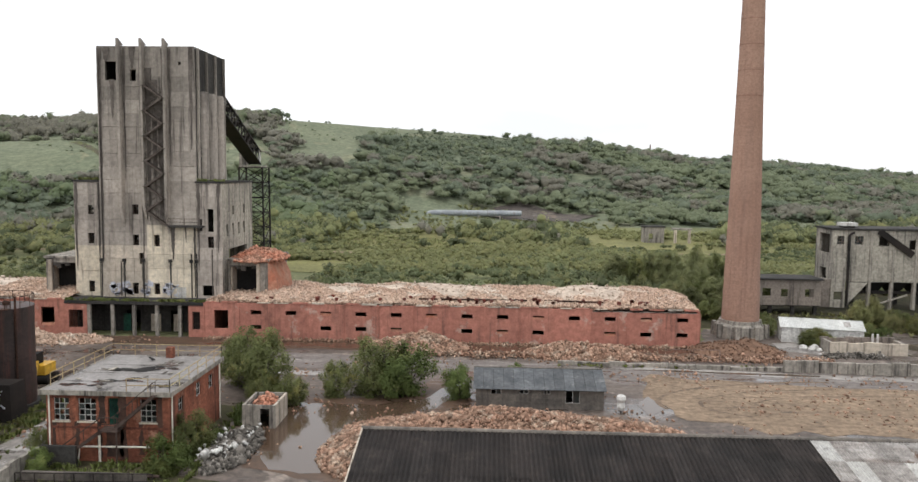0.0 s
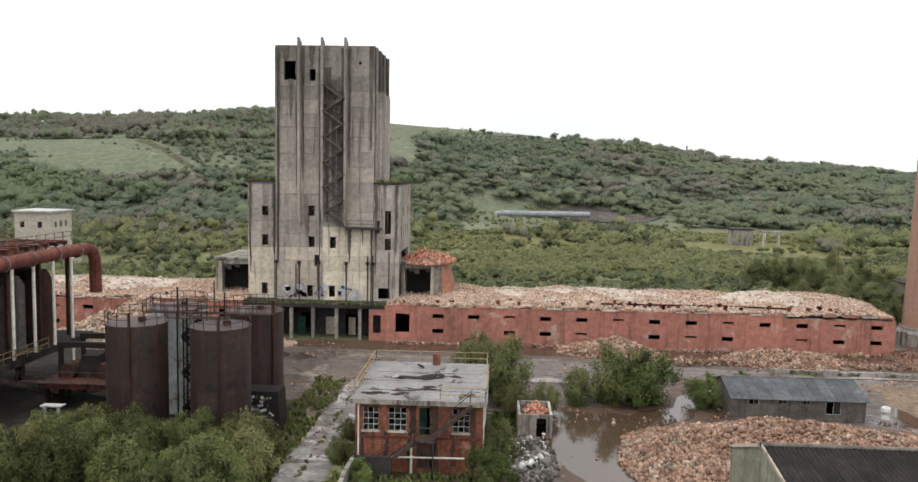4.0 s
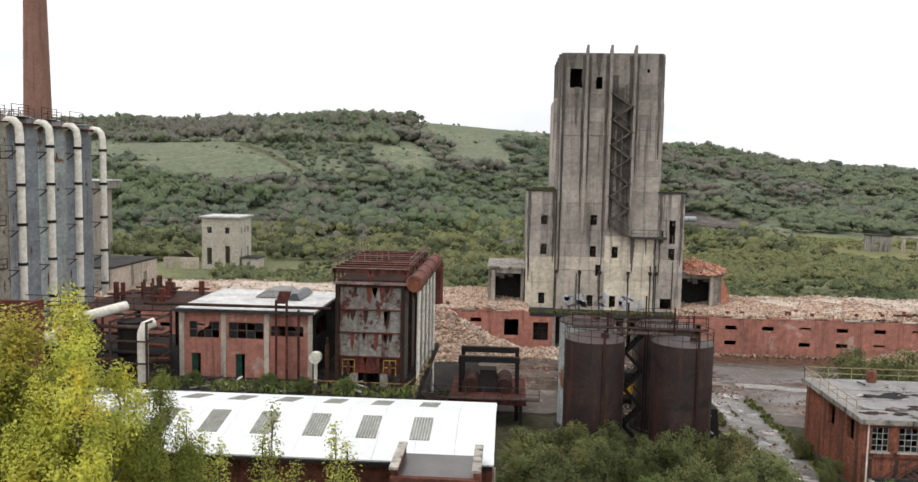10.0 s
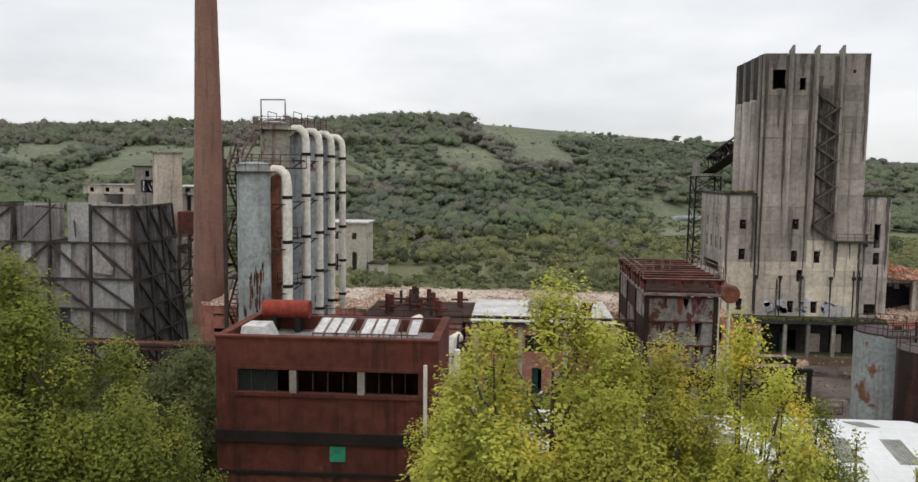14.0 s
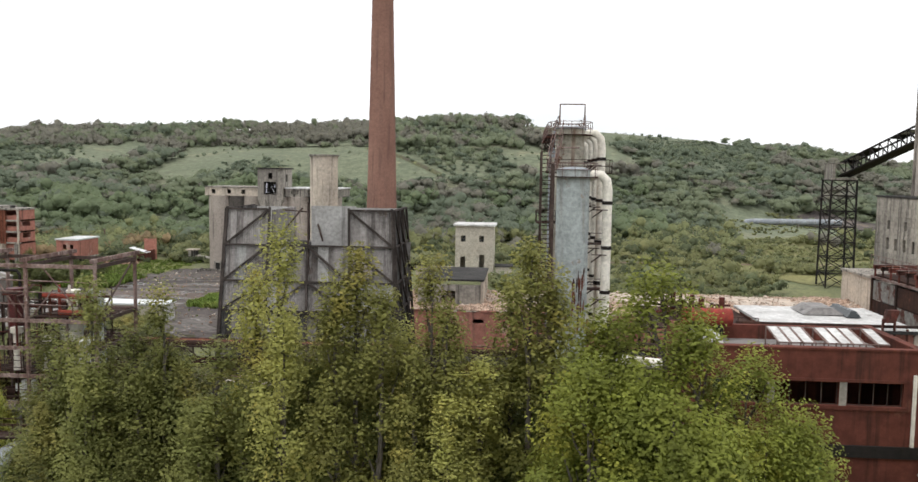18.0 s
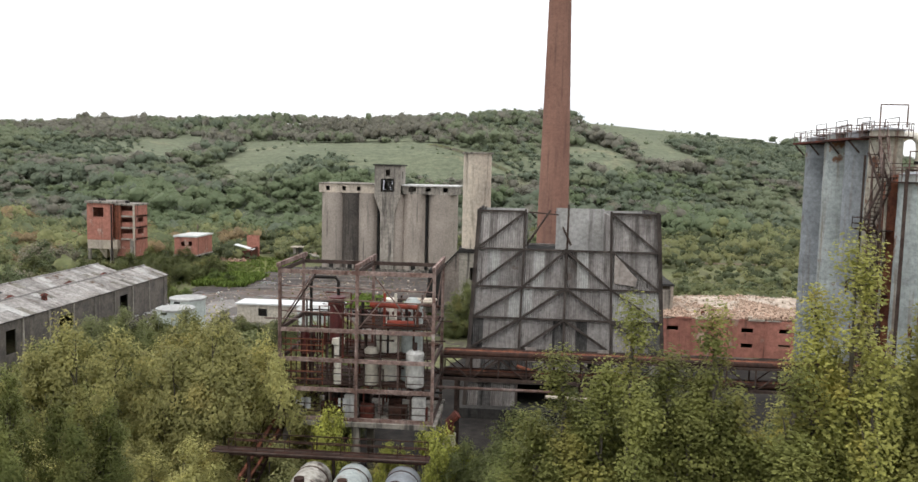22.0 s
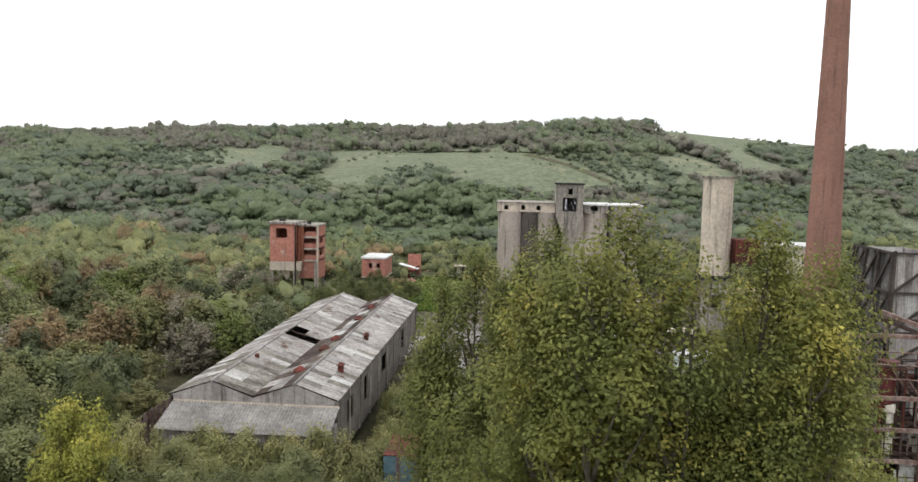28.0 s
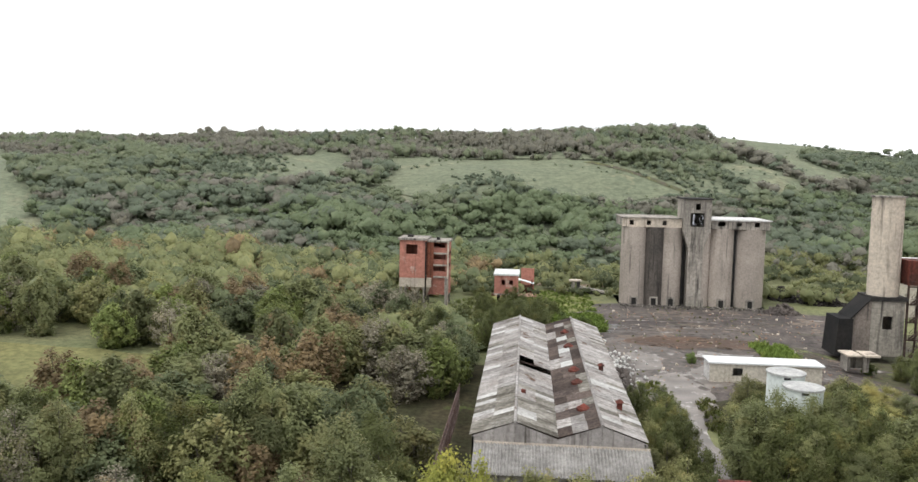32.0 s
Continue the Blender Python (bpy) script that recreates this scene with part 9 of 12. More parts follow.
# ---- gas columns with white down-comers ----
def gas_columns():
    for k, (y, top) in enumerate(((59.3, 22.6), (64.8, 26.0), (69.2, 26.0), (73.8, 26.0), (78.5, 25.9))):
        c = thing("gas_column", (-102, y, 0), "tall pale blue-grey steel scrubber column, rust-streaked" if k == 0 else "tall grey steel scrubber column", "column", "row of gas scrubbers")
        n = 12
        prof = [(1.24 + 0.012 * (i % 2), 4 + (top - 4) * (i + e) / n) for i in range(n) for e in (0, 0.995)]
        if k == 1:
            prof = [(r if z < 22.3 else r - 0.06, z) for r, z in prof]
        part("shell", Geo().lathe(-101.7, y, prof, 28), (COLUMN, COLUMN_CREAM, COLUMN_DK, COLUMN, COLUMN_DK)[k], c)
        part("skirt", Geo().drum(-101.7, y, 0, 4, 1.32, 20), RUST, c)
        rc = random.Random(60 + k)
        for _ in range(40 if k == 0 else 10):
            a, z, w2, h2 = rc.gauss(-1.12, 0.3) if k == 0 else rc.uniform(-2.4, 0.4), rc.gauss(12.6, 1.1) if k == 0 else rc.uniform(6, top - 2), rc.uniform(0.03, 0.09), rc.uniform(0.3, 1.4)
            vs = [(-101.7 + 1.262 * math.cos(a + e * w2), y + 1.262 * math.sin(a + e * w2), z + f * h2) for e, f in ((-1, 0.1), (-0.4, -0.5), (0.5, -0.4), (1, 0.15), (0.4, 0.5), (-0.5, 0.4))]
            part("rust_scab", Geo().add(vs, [(0, 1, 2, 3, 4, 5)]), rc.choice((PIPE_OR, RUST, PIPE_OR)), c, "flaking orange rust")
        part("head", Geo().lathe(-101.7, y, [(1.3, top - 0.05), (1.3, top), (0.8, top + 0.16), (0.3, top + 0.22)], 28), COLUMN_DK, c)
        part("platform", Geo().lathe(-101.7, y, [(1.27, top - 0.6), (1.85, top - 0.6), (1.85, top - 0.52), (1.27, top - 0.52)], 20), RUST, c)
        g = Geo()
        for i in range(12):
            a0, a1 = 6.283 * i / 12, 6.283 * (i + 1) / 12
            p, q = (-101.7 + 1.8 * math.cos(a0), y + 1.8 * math.sin(a0)), (-101.7 + 1.8 * math.cos(a1), y + 1.8 * math.sin(a1))
            for h in (0.5, 1.0):
                g.beam((*p, top - 0.5 + h), (*q, top - 0.5 + h), 0.045)
            g.beam((*p, top - 0.5), (*p, top + 0.5), 0.045)
        parts("guard_rail", g, STEEL_GR, c)
        x = -99.1
        d = part("downcomer", Geo().tube([(-101.0, y + 0.1, top - 0.9), (-100.1, y + 0.1, top - 0.35), (-99.6, y, top - 0.4), (-99.2, y, top - 0.8), (x, y, top - 1.5), (x, y, 8.5 if k else 10.5)], 0.33 if k else 0.36, 16), PIPE_W, c, "cream lagged down pipe with black bands")
        for i in range(6):
            z = top - 2.6 - i * 3.4
            part("band", Geo().drum(x, y, z, z + 0.26, 0.4, 16), BLACK, d)
            if i < 5:
                part("bracket", Geo().beam((-100.2, y, z - 1), (x - 0.3, y, z - 0.4), 0.1).beam((-100.2, y - 0.3, z - 0.4), (x, y - 0.5, z - 0.4), 0.08), STEEL, c)
    s = thing("column_stair", (-103.6, 60, 0), "rusty access ladders and landings on the columns", "stair")
    g = Geo()
    z, k = 6.0, 0
    while z < 22:
        a, b = (62.2, 59.8) if k % 2 else (59.8, 62.2)
        flight(g, (-103.7, a, z), (-103.7, b, z + 2.6), (0.7, 0, 0), 8)
        z += 2.6
        k += 1
    for y in (59.4, 62.6):
        g.beam((-104.1, y, 0), (-104.1, y, 24), 0.12)
    part("stair", g, STEEL, s)
    part("upper_stair", flight(Geo(), (-103.4, 60.5, 22.4), (-102.6, 63.4, 25.6), (0.6, 0, 0), 10), STEEL_GR, s)
    part("davit", Geo().tube([(-102.6, 64, 26.2), (-102.6, 64, 27.9), (-100.6, 64, 27.9), (-100.6, 64, 26.2)], 0.07, 8), STEEL_GR, s)
    part("davit", Geo().tube([(-103, 58, 22.6), (-103, 58, 24.2), (-101.4, 58, 24.2)], 0.06, 8), STEEL_GR, s)
    part("drain_pipe", Geo().tube([(-103.3, 57.6, 5), (-103.3, 57.6, 23)], 0.13, 8), STEEL, s)
    part("ring_walk", rail(Geo().box(-103.6, -98.6, 61.4, 63.0, 22.3, 22.4), [(-103.6, 61.4, 22.4), (-98.6, 61.4, 22.4), (-98.6, 63.0, 22.4)], 1.0), RUST, s)
    for z in (9.4, 13.2, 16.8):
        land_ = part("ladder_landing", Geo().box(-100.4, -98.8, 60.9, 62.2, z, z + 0.07), RUST, s)
        parts("rail_bar", rail(Geo(), [(-100.4, 60.9, z), (-98.8, 60.9, z), (-98.8, 62.2, z)], 0.9), RUST, land_)
    for y2 in (65.8, 70.2, 74.8):
        part("top_walk", rail(rail(Geo().box(-102.6, -100.4, y2, y2 + 2.4, 26.0, 26.08), [(-102.6, y2, 26.08), (-102.6, y2 + 2.4, 26.08)], 1.0), [(-100.4, y2, 26.08), (-100.4, y2 + 2.4, 26.08)], 1.0), RUST, s)
    part("long_deck", Geo().box(-103.6, -99.9, 67.0, 80.4, 25.35, 25.5), RUST_RED, s, "long red-brown top deck")
    for y2 in (67.4, 71.6, 76.2, 80.0):
        part("deck_bracket", Geo().beam((-103.5, y2, 25.3), (-102.6, y2, 24.3), 0.12), STEEL, s)
    part("deck_rail", rail(Geo(), [(-103.5, 67.0, 25.5), (-103.5, 80.4, 25.5)], 1.0, 0.045, 1.4), STEEL_GR, s)
    w = thing("column_vessel", (-101.6, 62, 0), "rust-brown lower vessel between the columns", "vessel")
    part("shell", Geo().lathe(-101.6, 62.0, [(1.15 + 0.02 * (i % 2), 5 + 1.7 * (i + e)) for i in range(10) for e in (0, 0.99)] + [(0.6, 22.6)], 20), PIPE_OR, w)
    for z in (9.0, 13.6, 18.4):
        part("landing", rail(Geo().box(-104.4, -102.6, 60.6, 63.4, z, z + 0.08), [(-104.4, 60.6, z), (-104.4, 63.4, z), (-102.8, 63.4, z)], 0.9), RUST, w)
    for y2, m2 in ((60.7, COLUMN_CREAM), (63.3, STEEL_GR)):
        part("standpipe", Geo().tube([(-103.2, y2, 5), (-103.2, y2, 23.5)], 0.1, 8), m2, w)


gas_columns()


def pipe_tangle():
    p = thing("pipe_rack", (-92, 62, 4.3), "tangle of rusty and cream pipes on steel racks", "pipework")
    part("main_pipe", Geo().tube([(-99.5, 57.6, 8.6), (-95, 57.8, 8.2), (-92.6, 58.2, 8.6), (-91.4, 59.6, 9.8), (-89.4, 63.5, 10.2)], 0.42, 14), PIPE_W, p, "cream elbowed gas pipe")
    part("standpipe", Geo().tube([(-86.6, 60.6, 4.3), (-86.6, 60.6, 8.6), (-86.5, 60.8, 9.1), (-86.0, 61.4, 9.3)], 0.42, 14), PIPE_W, p)
    rg = random.Random(6)
    for k in range(7):
        z = 5.2 + 0.75 * k
        part("rack_pipe", Geo().tube([(-99, 60 + rg.uniform(-0.5, 4), z), (-85.2, 60 + rg.uniform(-0.5, 4), z + rg.uniform(-0.2, 0.2))], rg.uniform(0.08, 0.2), 8), rg.choice((RUST, STEEL, PIPE_OR, BLACK)), p)
    g = Geo()
    for x in (-98, -95, -92, -89, -86):
        for y in (60, 64.5):
            g.beam((x, y, 4.3), (x, y, 9.6), 0.16)
        for z in (6.2, 8.0, 9.5):
            g.beam((x, 60, z), (x, 64.5, z), 0.14)
    for z in (6.2, 8.0):
        g.beam((-98, 60, z), (-86, 60, z), 0.12)
    parts("rack_bar", g, STEEL, p)
    part("dark_tank", Geo().drum(-88.4, 62.6, 4.3, 9.2, 1.2, 18), BLACK, p)
    part("walkway", rail(Geo().box(-99, -86, 64.6, 66, 9.6, 9.7), [(-99, 64.6, 9.7), (-86, 64.6, 9.7)], 1.0), RUST, p)
    for k in range(16):
        x, y = rg.uniform(-93, -85.5), rg.uniform(66, 74)
        part("fitting", Geo().drum(x, y, 9.7, 10.6 + rg.random() * 0.9, rg.uniform(0.12, 0.3), 10).tube([(x - 0.8, y, 10.3), (x + 0.8, y, 10.3)], 0.1, 8), rg.choice((RUST_RED, RUST_RED, STEEL)), p, "red oxide valve")
    part("upper_deck", Geo().box(-95, -85.2, 66, 76, 9.4, 9.6), RUST, p)
    g = Geo()
    for x in (-94, -90, -86):
        for y in (67, 75):
            g.beam((x, y, 4.3), (x, y, 9.4), 0.25)
    part("leg", g, STEEL, p)
    q = thing("ruined_house", (-114, 108, 4.4), "pale ruined concrete shed on the battery deck", "shed")
    part("wall", wall(Geo(), 101.5, 115, 4.3, 8.1, -110.3, -0.4, [(110.5, 111.6, 4.6, 6.6)], "y"), CONC_PALE, q)
    part("wall", wall(Geo(), -119, -110.7, 4.3, 7.6, 101.5, 0.4, [(-116, -114, 4.5, 6.8)], "x"), CONC_GREY, q)
    part("roof", Geo().box(-119, -110.2, 101.4, 115.1, 8.1, 8.35), CONC_DARK, q)
    # cream stack and pipes near the switch house
    v = thing("scrubber_stack", (-80, 36, 0), "white elbowed pipe on a rusty steel stair tower", "pipework")
    part("pipe", Geo().tube([(-83.4, 37, 4), (-83.4, 37, 10.4), (-83.0, 36.8, 11.0), (-82.2, 36.6, 11.1), (-81.6, 36.5, 10.6), (-81.5, 36.5, 9.8)], 0.26, 12), PIPE_W, v)
    part("drum", Geo().lathe(-81.5, 36.5, [(0.5, 2), (0.5, 9.6), (0.42, 9.8)], 16), COLUMN, v)
    g = Geo()
    for k in range(5):
        zz = 1 + k * 1.8
        flight(g, (-84.6, 37.4, zz), (-83.2 + 0.4, 37.4, zz + 1.8), (0, 0.7, 0), 6)
    for x in (-84.8, -82.8):
        g.beam((x, 37.0, 0), (x, 37.0, 10), 0.12)
    part("stair", g, STEEL, v)
    part("cream_standpipe", Geo().tube([(-84.6, 39.6, 3), (-84.6, 39.6, 13.2)], 0.17, 10), PIPE_W, v)


pipe_tangle()


def white_house():
    h = thing("control_house", (-114.5, 156, 1.6), "plain cream rendered concrete block house", "building")
    x0, x1, y0, y1, z0, z1 = -118.3, -110.8, 152.5, 160.0, 1.4, 12.0
    f = [(-117.2, -116.3, 8.9, 10.1), (-113.6, -112.7, 8.9, 10.1), (-117.3, -116.3, 2.6, 6.0), (-113.6, -112.6, 2.6, 6.4)]
    part("wall", wall(Geo(), x0, x1, z0, z1, y0, 0.3, f, "x"), RENDERED, h)
    sd = [(y0 + 1.2 + 1.9 * k, y0 + 2.0 + 1.9 * k, 8.9, 10.1) for k in range(3)] + [(y0 + 1.2 + 3.8 * k, y0 + 2.0 + 3.8 * k, 2.8, 6) for k in range(2)]
    part("wall", wall(Geo(), y0 + 0.3, y1, z0, z1, x1, -0.3, sd, "y"), RENDERED, h)
    part("wall", wall(Geo(), y0 + 0.3, y1, z0, z1, x0, 0.3, sd, "y"), RENDERED, h)
    part("wall", wall(Geo(), x0 + 0.3, x1 - 0.3, z0, z1, y1, -0.3, [], "x"), RENDERED, h)
    part("roof", Geo().box(x0 - 0.4, x1 + 0.4, y0 - 0.4, y1 + 0.4, z1, z1 + 0.3), ROOF_PALE, h)
    for a, b, c, d in f[:2]:
        pane_window(h, a, b, c, d, y0, 2, 2, "x", STEEL, broken=((0, 1),), d=0.15)
    o = thing("outhouse", (-109, 155, 1.6), "low cream outhouse with flat roof", "outhouse")
    part("wall", wall(Geo(), -110.4, -107.2, 1.4, 4.0, 153, 0.3, [(-109.4, -108.6, 2.2, 3.3)], "x"), RENDERED, o)
    parts("wall", Geo().box(-107.5, -107.2, 153.3, 157, 1.4, 4.0).box(-110.4, -110.1, 153.3, 157, 1.4, 4.0), RENDERED, o)
    part("roof", Geo().box(-110.6, -107, 152.8, 157.2, 4.0, 4.2), CONC_DARK, o)
    w = thing("yard_wall", (-124, 152, 1.6), "pale ruined concrete yard wall", "wall")
    part("wall", wall(Geo(), -126, -118.8, 1.4, 4.0, 152, 0.3, [(-124, -122.5, 1.5, 3)], "x"), CONC_PALE, w)


white_house()


# ---- cooling tower in braced cladding ----
def cooling_tower():
    TIMBER_DK = mat("tarred_timber", (0.045, 0.037, 0.033), (0.085, 0.07, 0.062), big=0.8)
    t = thing("cooling_tower", (-125.5, 78, 0), "braced timber cooling tower in streaked grey cladding", "cooling tower")
    yf, yb = 72.0, 80.0
    TORN_PALE = mat("pale_torn_board", (0.4, 0.355, 0.32), (0.29, 0.25, 0.225), big=0.7, streak=(0.2, 0.17, 0.15), streak_at=0.55)
    bays = [(-133.4, -129.3, 18.6), (-129.3, -125.6, 15.4), (-125.6, -121.7, 15.4), (-121.7, -117.6, 18.5)]
    flare = lambda x, z: x + (x + 125.5) * 0.12 * (1 - z / 18.6)
    fl = lambda z: yf - 1.5 * (1 - z / 18.6)
    deep = lambda f, z: fl(z) + (yb + 2.2 * (1 - z / 18.6) - fl(z)) * f
    zs = [0.0, 3.2, 6.2, 9.0, 11.8, 15.2, 18.6]
    sheet_meshes = {}

    def clad(width, height, m):
        key = (round(width, 1), round(height, 1), m.name)
        if key not in sheet_meshes:
            sheet_meshes[key] = corrugated("cladding_sheet", height + 0.05, key[0] + 0.03, 0.2, 0.03, m)
        return sheet_meshes[key]
    rc = random.Random(77)
    for xa, xb, top in bays:
        for k, (za, zb) in enumerate(zip(zs, zs[1:])):
            if za >= top - 0.5:
                continue
            n = 4
            for j in range(n):
                if (k == 0 and -129.3 < xa + 0.1 < -121.8) or rc.random() < 0.02:
                    continue
                xm0, xm1 = xa + (xb - xa) * j / n, xa + (xb - xa) * (j + 1) / n
                x0, x1 = flare(xm0, za), flare(xm1, za)
                up = Vector((flare(xm0, zb) - x0, fl(zb) - fl(za), zb - za))
                piece("cladding_sheet", clad(x1 - x0, up.length, CLAD if rc.random() < 0.8 else (CLAD_PALE if k > 2 else CLAD_DK)), t, sheet_pose(Vector((x0, fl(za), za)), up, (1, 0, 0)))
    # end faces in the dark cladding, so their shaded side is painted in
    for x, s in ((-133.4, -1), (-117.6, 1)):
        for k, (za, zb) in enumerate(zip(zs, zs[1:])):
            for j in range(6):
                f0, f1 = j / 6, (j + 1) / 6
                xx, x2 = flare(x, za), flare(x, zb)
                fj = f0 if s > 0 else f1
                up = Vector((x2 - xx, deep(fj, zb) - deep(fj, za), zb - za))
                piece("cladding_sheet", clad(deep(f1, za) - deep(f0, za), up.length, CLAD_DK), t, sheet_pose(Vector((xx, deep(fj, za), za)), up, (0, 1, 0) if s > 0 else (0, -1, 0)))
    part("back_wall", Geo().box(-134, -117, yb, yb + 0.15, 0, 15), CLAD, t)
    part("inner_wall", Geo().box(-129.2, -129.1, yf + 0.2, yb, 14, 18.5), CLAD, t)
    part("inner_wall", Geo().box(-121.8, -121.7, yf + 0.2, yb, 14, 18.4), CLAD, t)
    part("rear_screen", Geo().box(-126.4, -121.9, 76, 76.15, 14, 18.8), CLAD_PALE, t, "pale upper cladding")
    part("back_screen", Geo().box(-126.0, -117.9, yb - 0.4, yb - 0.3, 15, 18.5), CLAD_PALE, t)
    part("back_screen", Geo().box(-133.2, -129.3, yb - 0.4, yb - 0.3, 15, 18.5), CLAD_PALE, t)
    part("inner_deck", Geo().box(-133, -118, yf + 0.3, yb, 14.6, 14.8), SOOT_SHADE, t)
    posts = [-133.4, -129.3, -125.6, -121.7, -117.6]
    for i, x in enumerate(posts):
        top = 15.4 if i == 2 else 18.8
        part("post", Geo().beam((flare(x, 0), fl(0) - 0.14, 0), (flare(x, top), fl(top) - 0.14, top), 0.2), TIMBER_DK, t)
    for z in zs[1:]:
        for (xa, xb, top) in bays:
            if z <= top + 0.3:
                part("rail_beam", Geo().beam((flare(xa, z), fl(z) - 0.16, z), (flare(xb, z), fl(z) - 0.16, z), 0.17), TIMBER_DK, t)
    for k, (za, zb) in enumerate(zip(zs[1:], zs[2:])):
        for i, (xa, xb, top) in enumerate(bays):
            if zb > top + 0.3:
                continue
            p, q = ((flare(xa, za), fl(za) - 0.2, za), (flare(xb, zb), fl(zb) - 0.2, zb)) if i < 2 else ((flare(xa, zb), fl(zb) - 0.2, zb), (flare(xb, za), fl(za) - 0.2, za))
            part("brace", Geo().beam(p, q, 0.19), TIMBER_DK, t)
    for s, x in ((-1, -133.4), (1, -117.6)):
        edge = lambda f, z, o=0.14: (flare(x, z) + s * o, deep(f, z), z)
        for f in (0.0, 0.33, 0.66, 1.0):
            part("post", Geo().beam(edge(f, 0), edge(f, 18.6), 0.22), TIMBER_DK, t)
        for z in zs[1:]:
            part("rail_beam", Geo().beam(edge(0, z), edge(1, z), 0.18), TIMBER_DK, t)
        for za, zb in zip(zs[1:], zs[2:]):
            for f in (0.0, 0.33, 0.66):
                part("brace", Geo().beam(edge(f + 0.33, za, 0.2), edge(f, zb, 0.2), 0.18), TIMBER_DK, t)
    sag = lambda u: (-129.7 + 8.4 * u, 70.4, 4.75 - 0.75 * math.sin(math.pi * u))
    part("sagging_beam", Geo().tube([sag(i / 10) for i in range(11)], 0.17, 7), PIPE_OR, t, "sagging rust-brown beam")
    part("torn_lining", Geo().add([(-121.3, 72.0 - 0.62, 12.4), (-121.3, 71.3, 15.0), (-119.3, 71.3, 12.9), (-119.4, 71.2, 12.2)], [(0, 3, 2, 1)]), TORN_PALE, t, "pale torn lining")
    for x in (-129.0, -122.6):
        part("louvre_patch", Geo().box(x, x + 1.0, 70.55, 70.6, 5.2, 6.5), TORN_PALE, t, "pale torn panel")
    part("loose_pole", Geo().tube([(-125.6, 71.7, 3.0), (-125.5, 71.6, 19.3)], 0.09, 7), STEEL, t)
    part("leaning_prop", Geo().beam((-124.6, 70.2, 3.9), (-121.9, 68.6, 0.2), 0.2), STEEL_GR, t)
    part("basin", Geo().box(-135, -116, 69.5, 81, 0, 1.0), CONC_DARK, t)
    part("top_brace", Geo().beam((-129.2, 73, 15.4), (-127, 75, 18.6), 0.14).beam((-125, 75, 15.4), (-126.4, 77, 18.4), 0.14).beam((-129.0, 75, 18.4), (-126.2, 75, 18.2), 0.12), STEEL, t)


cooling_tower()

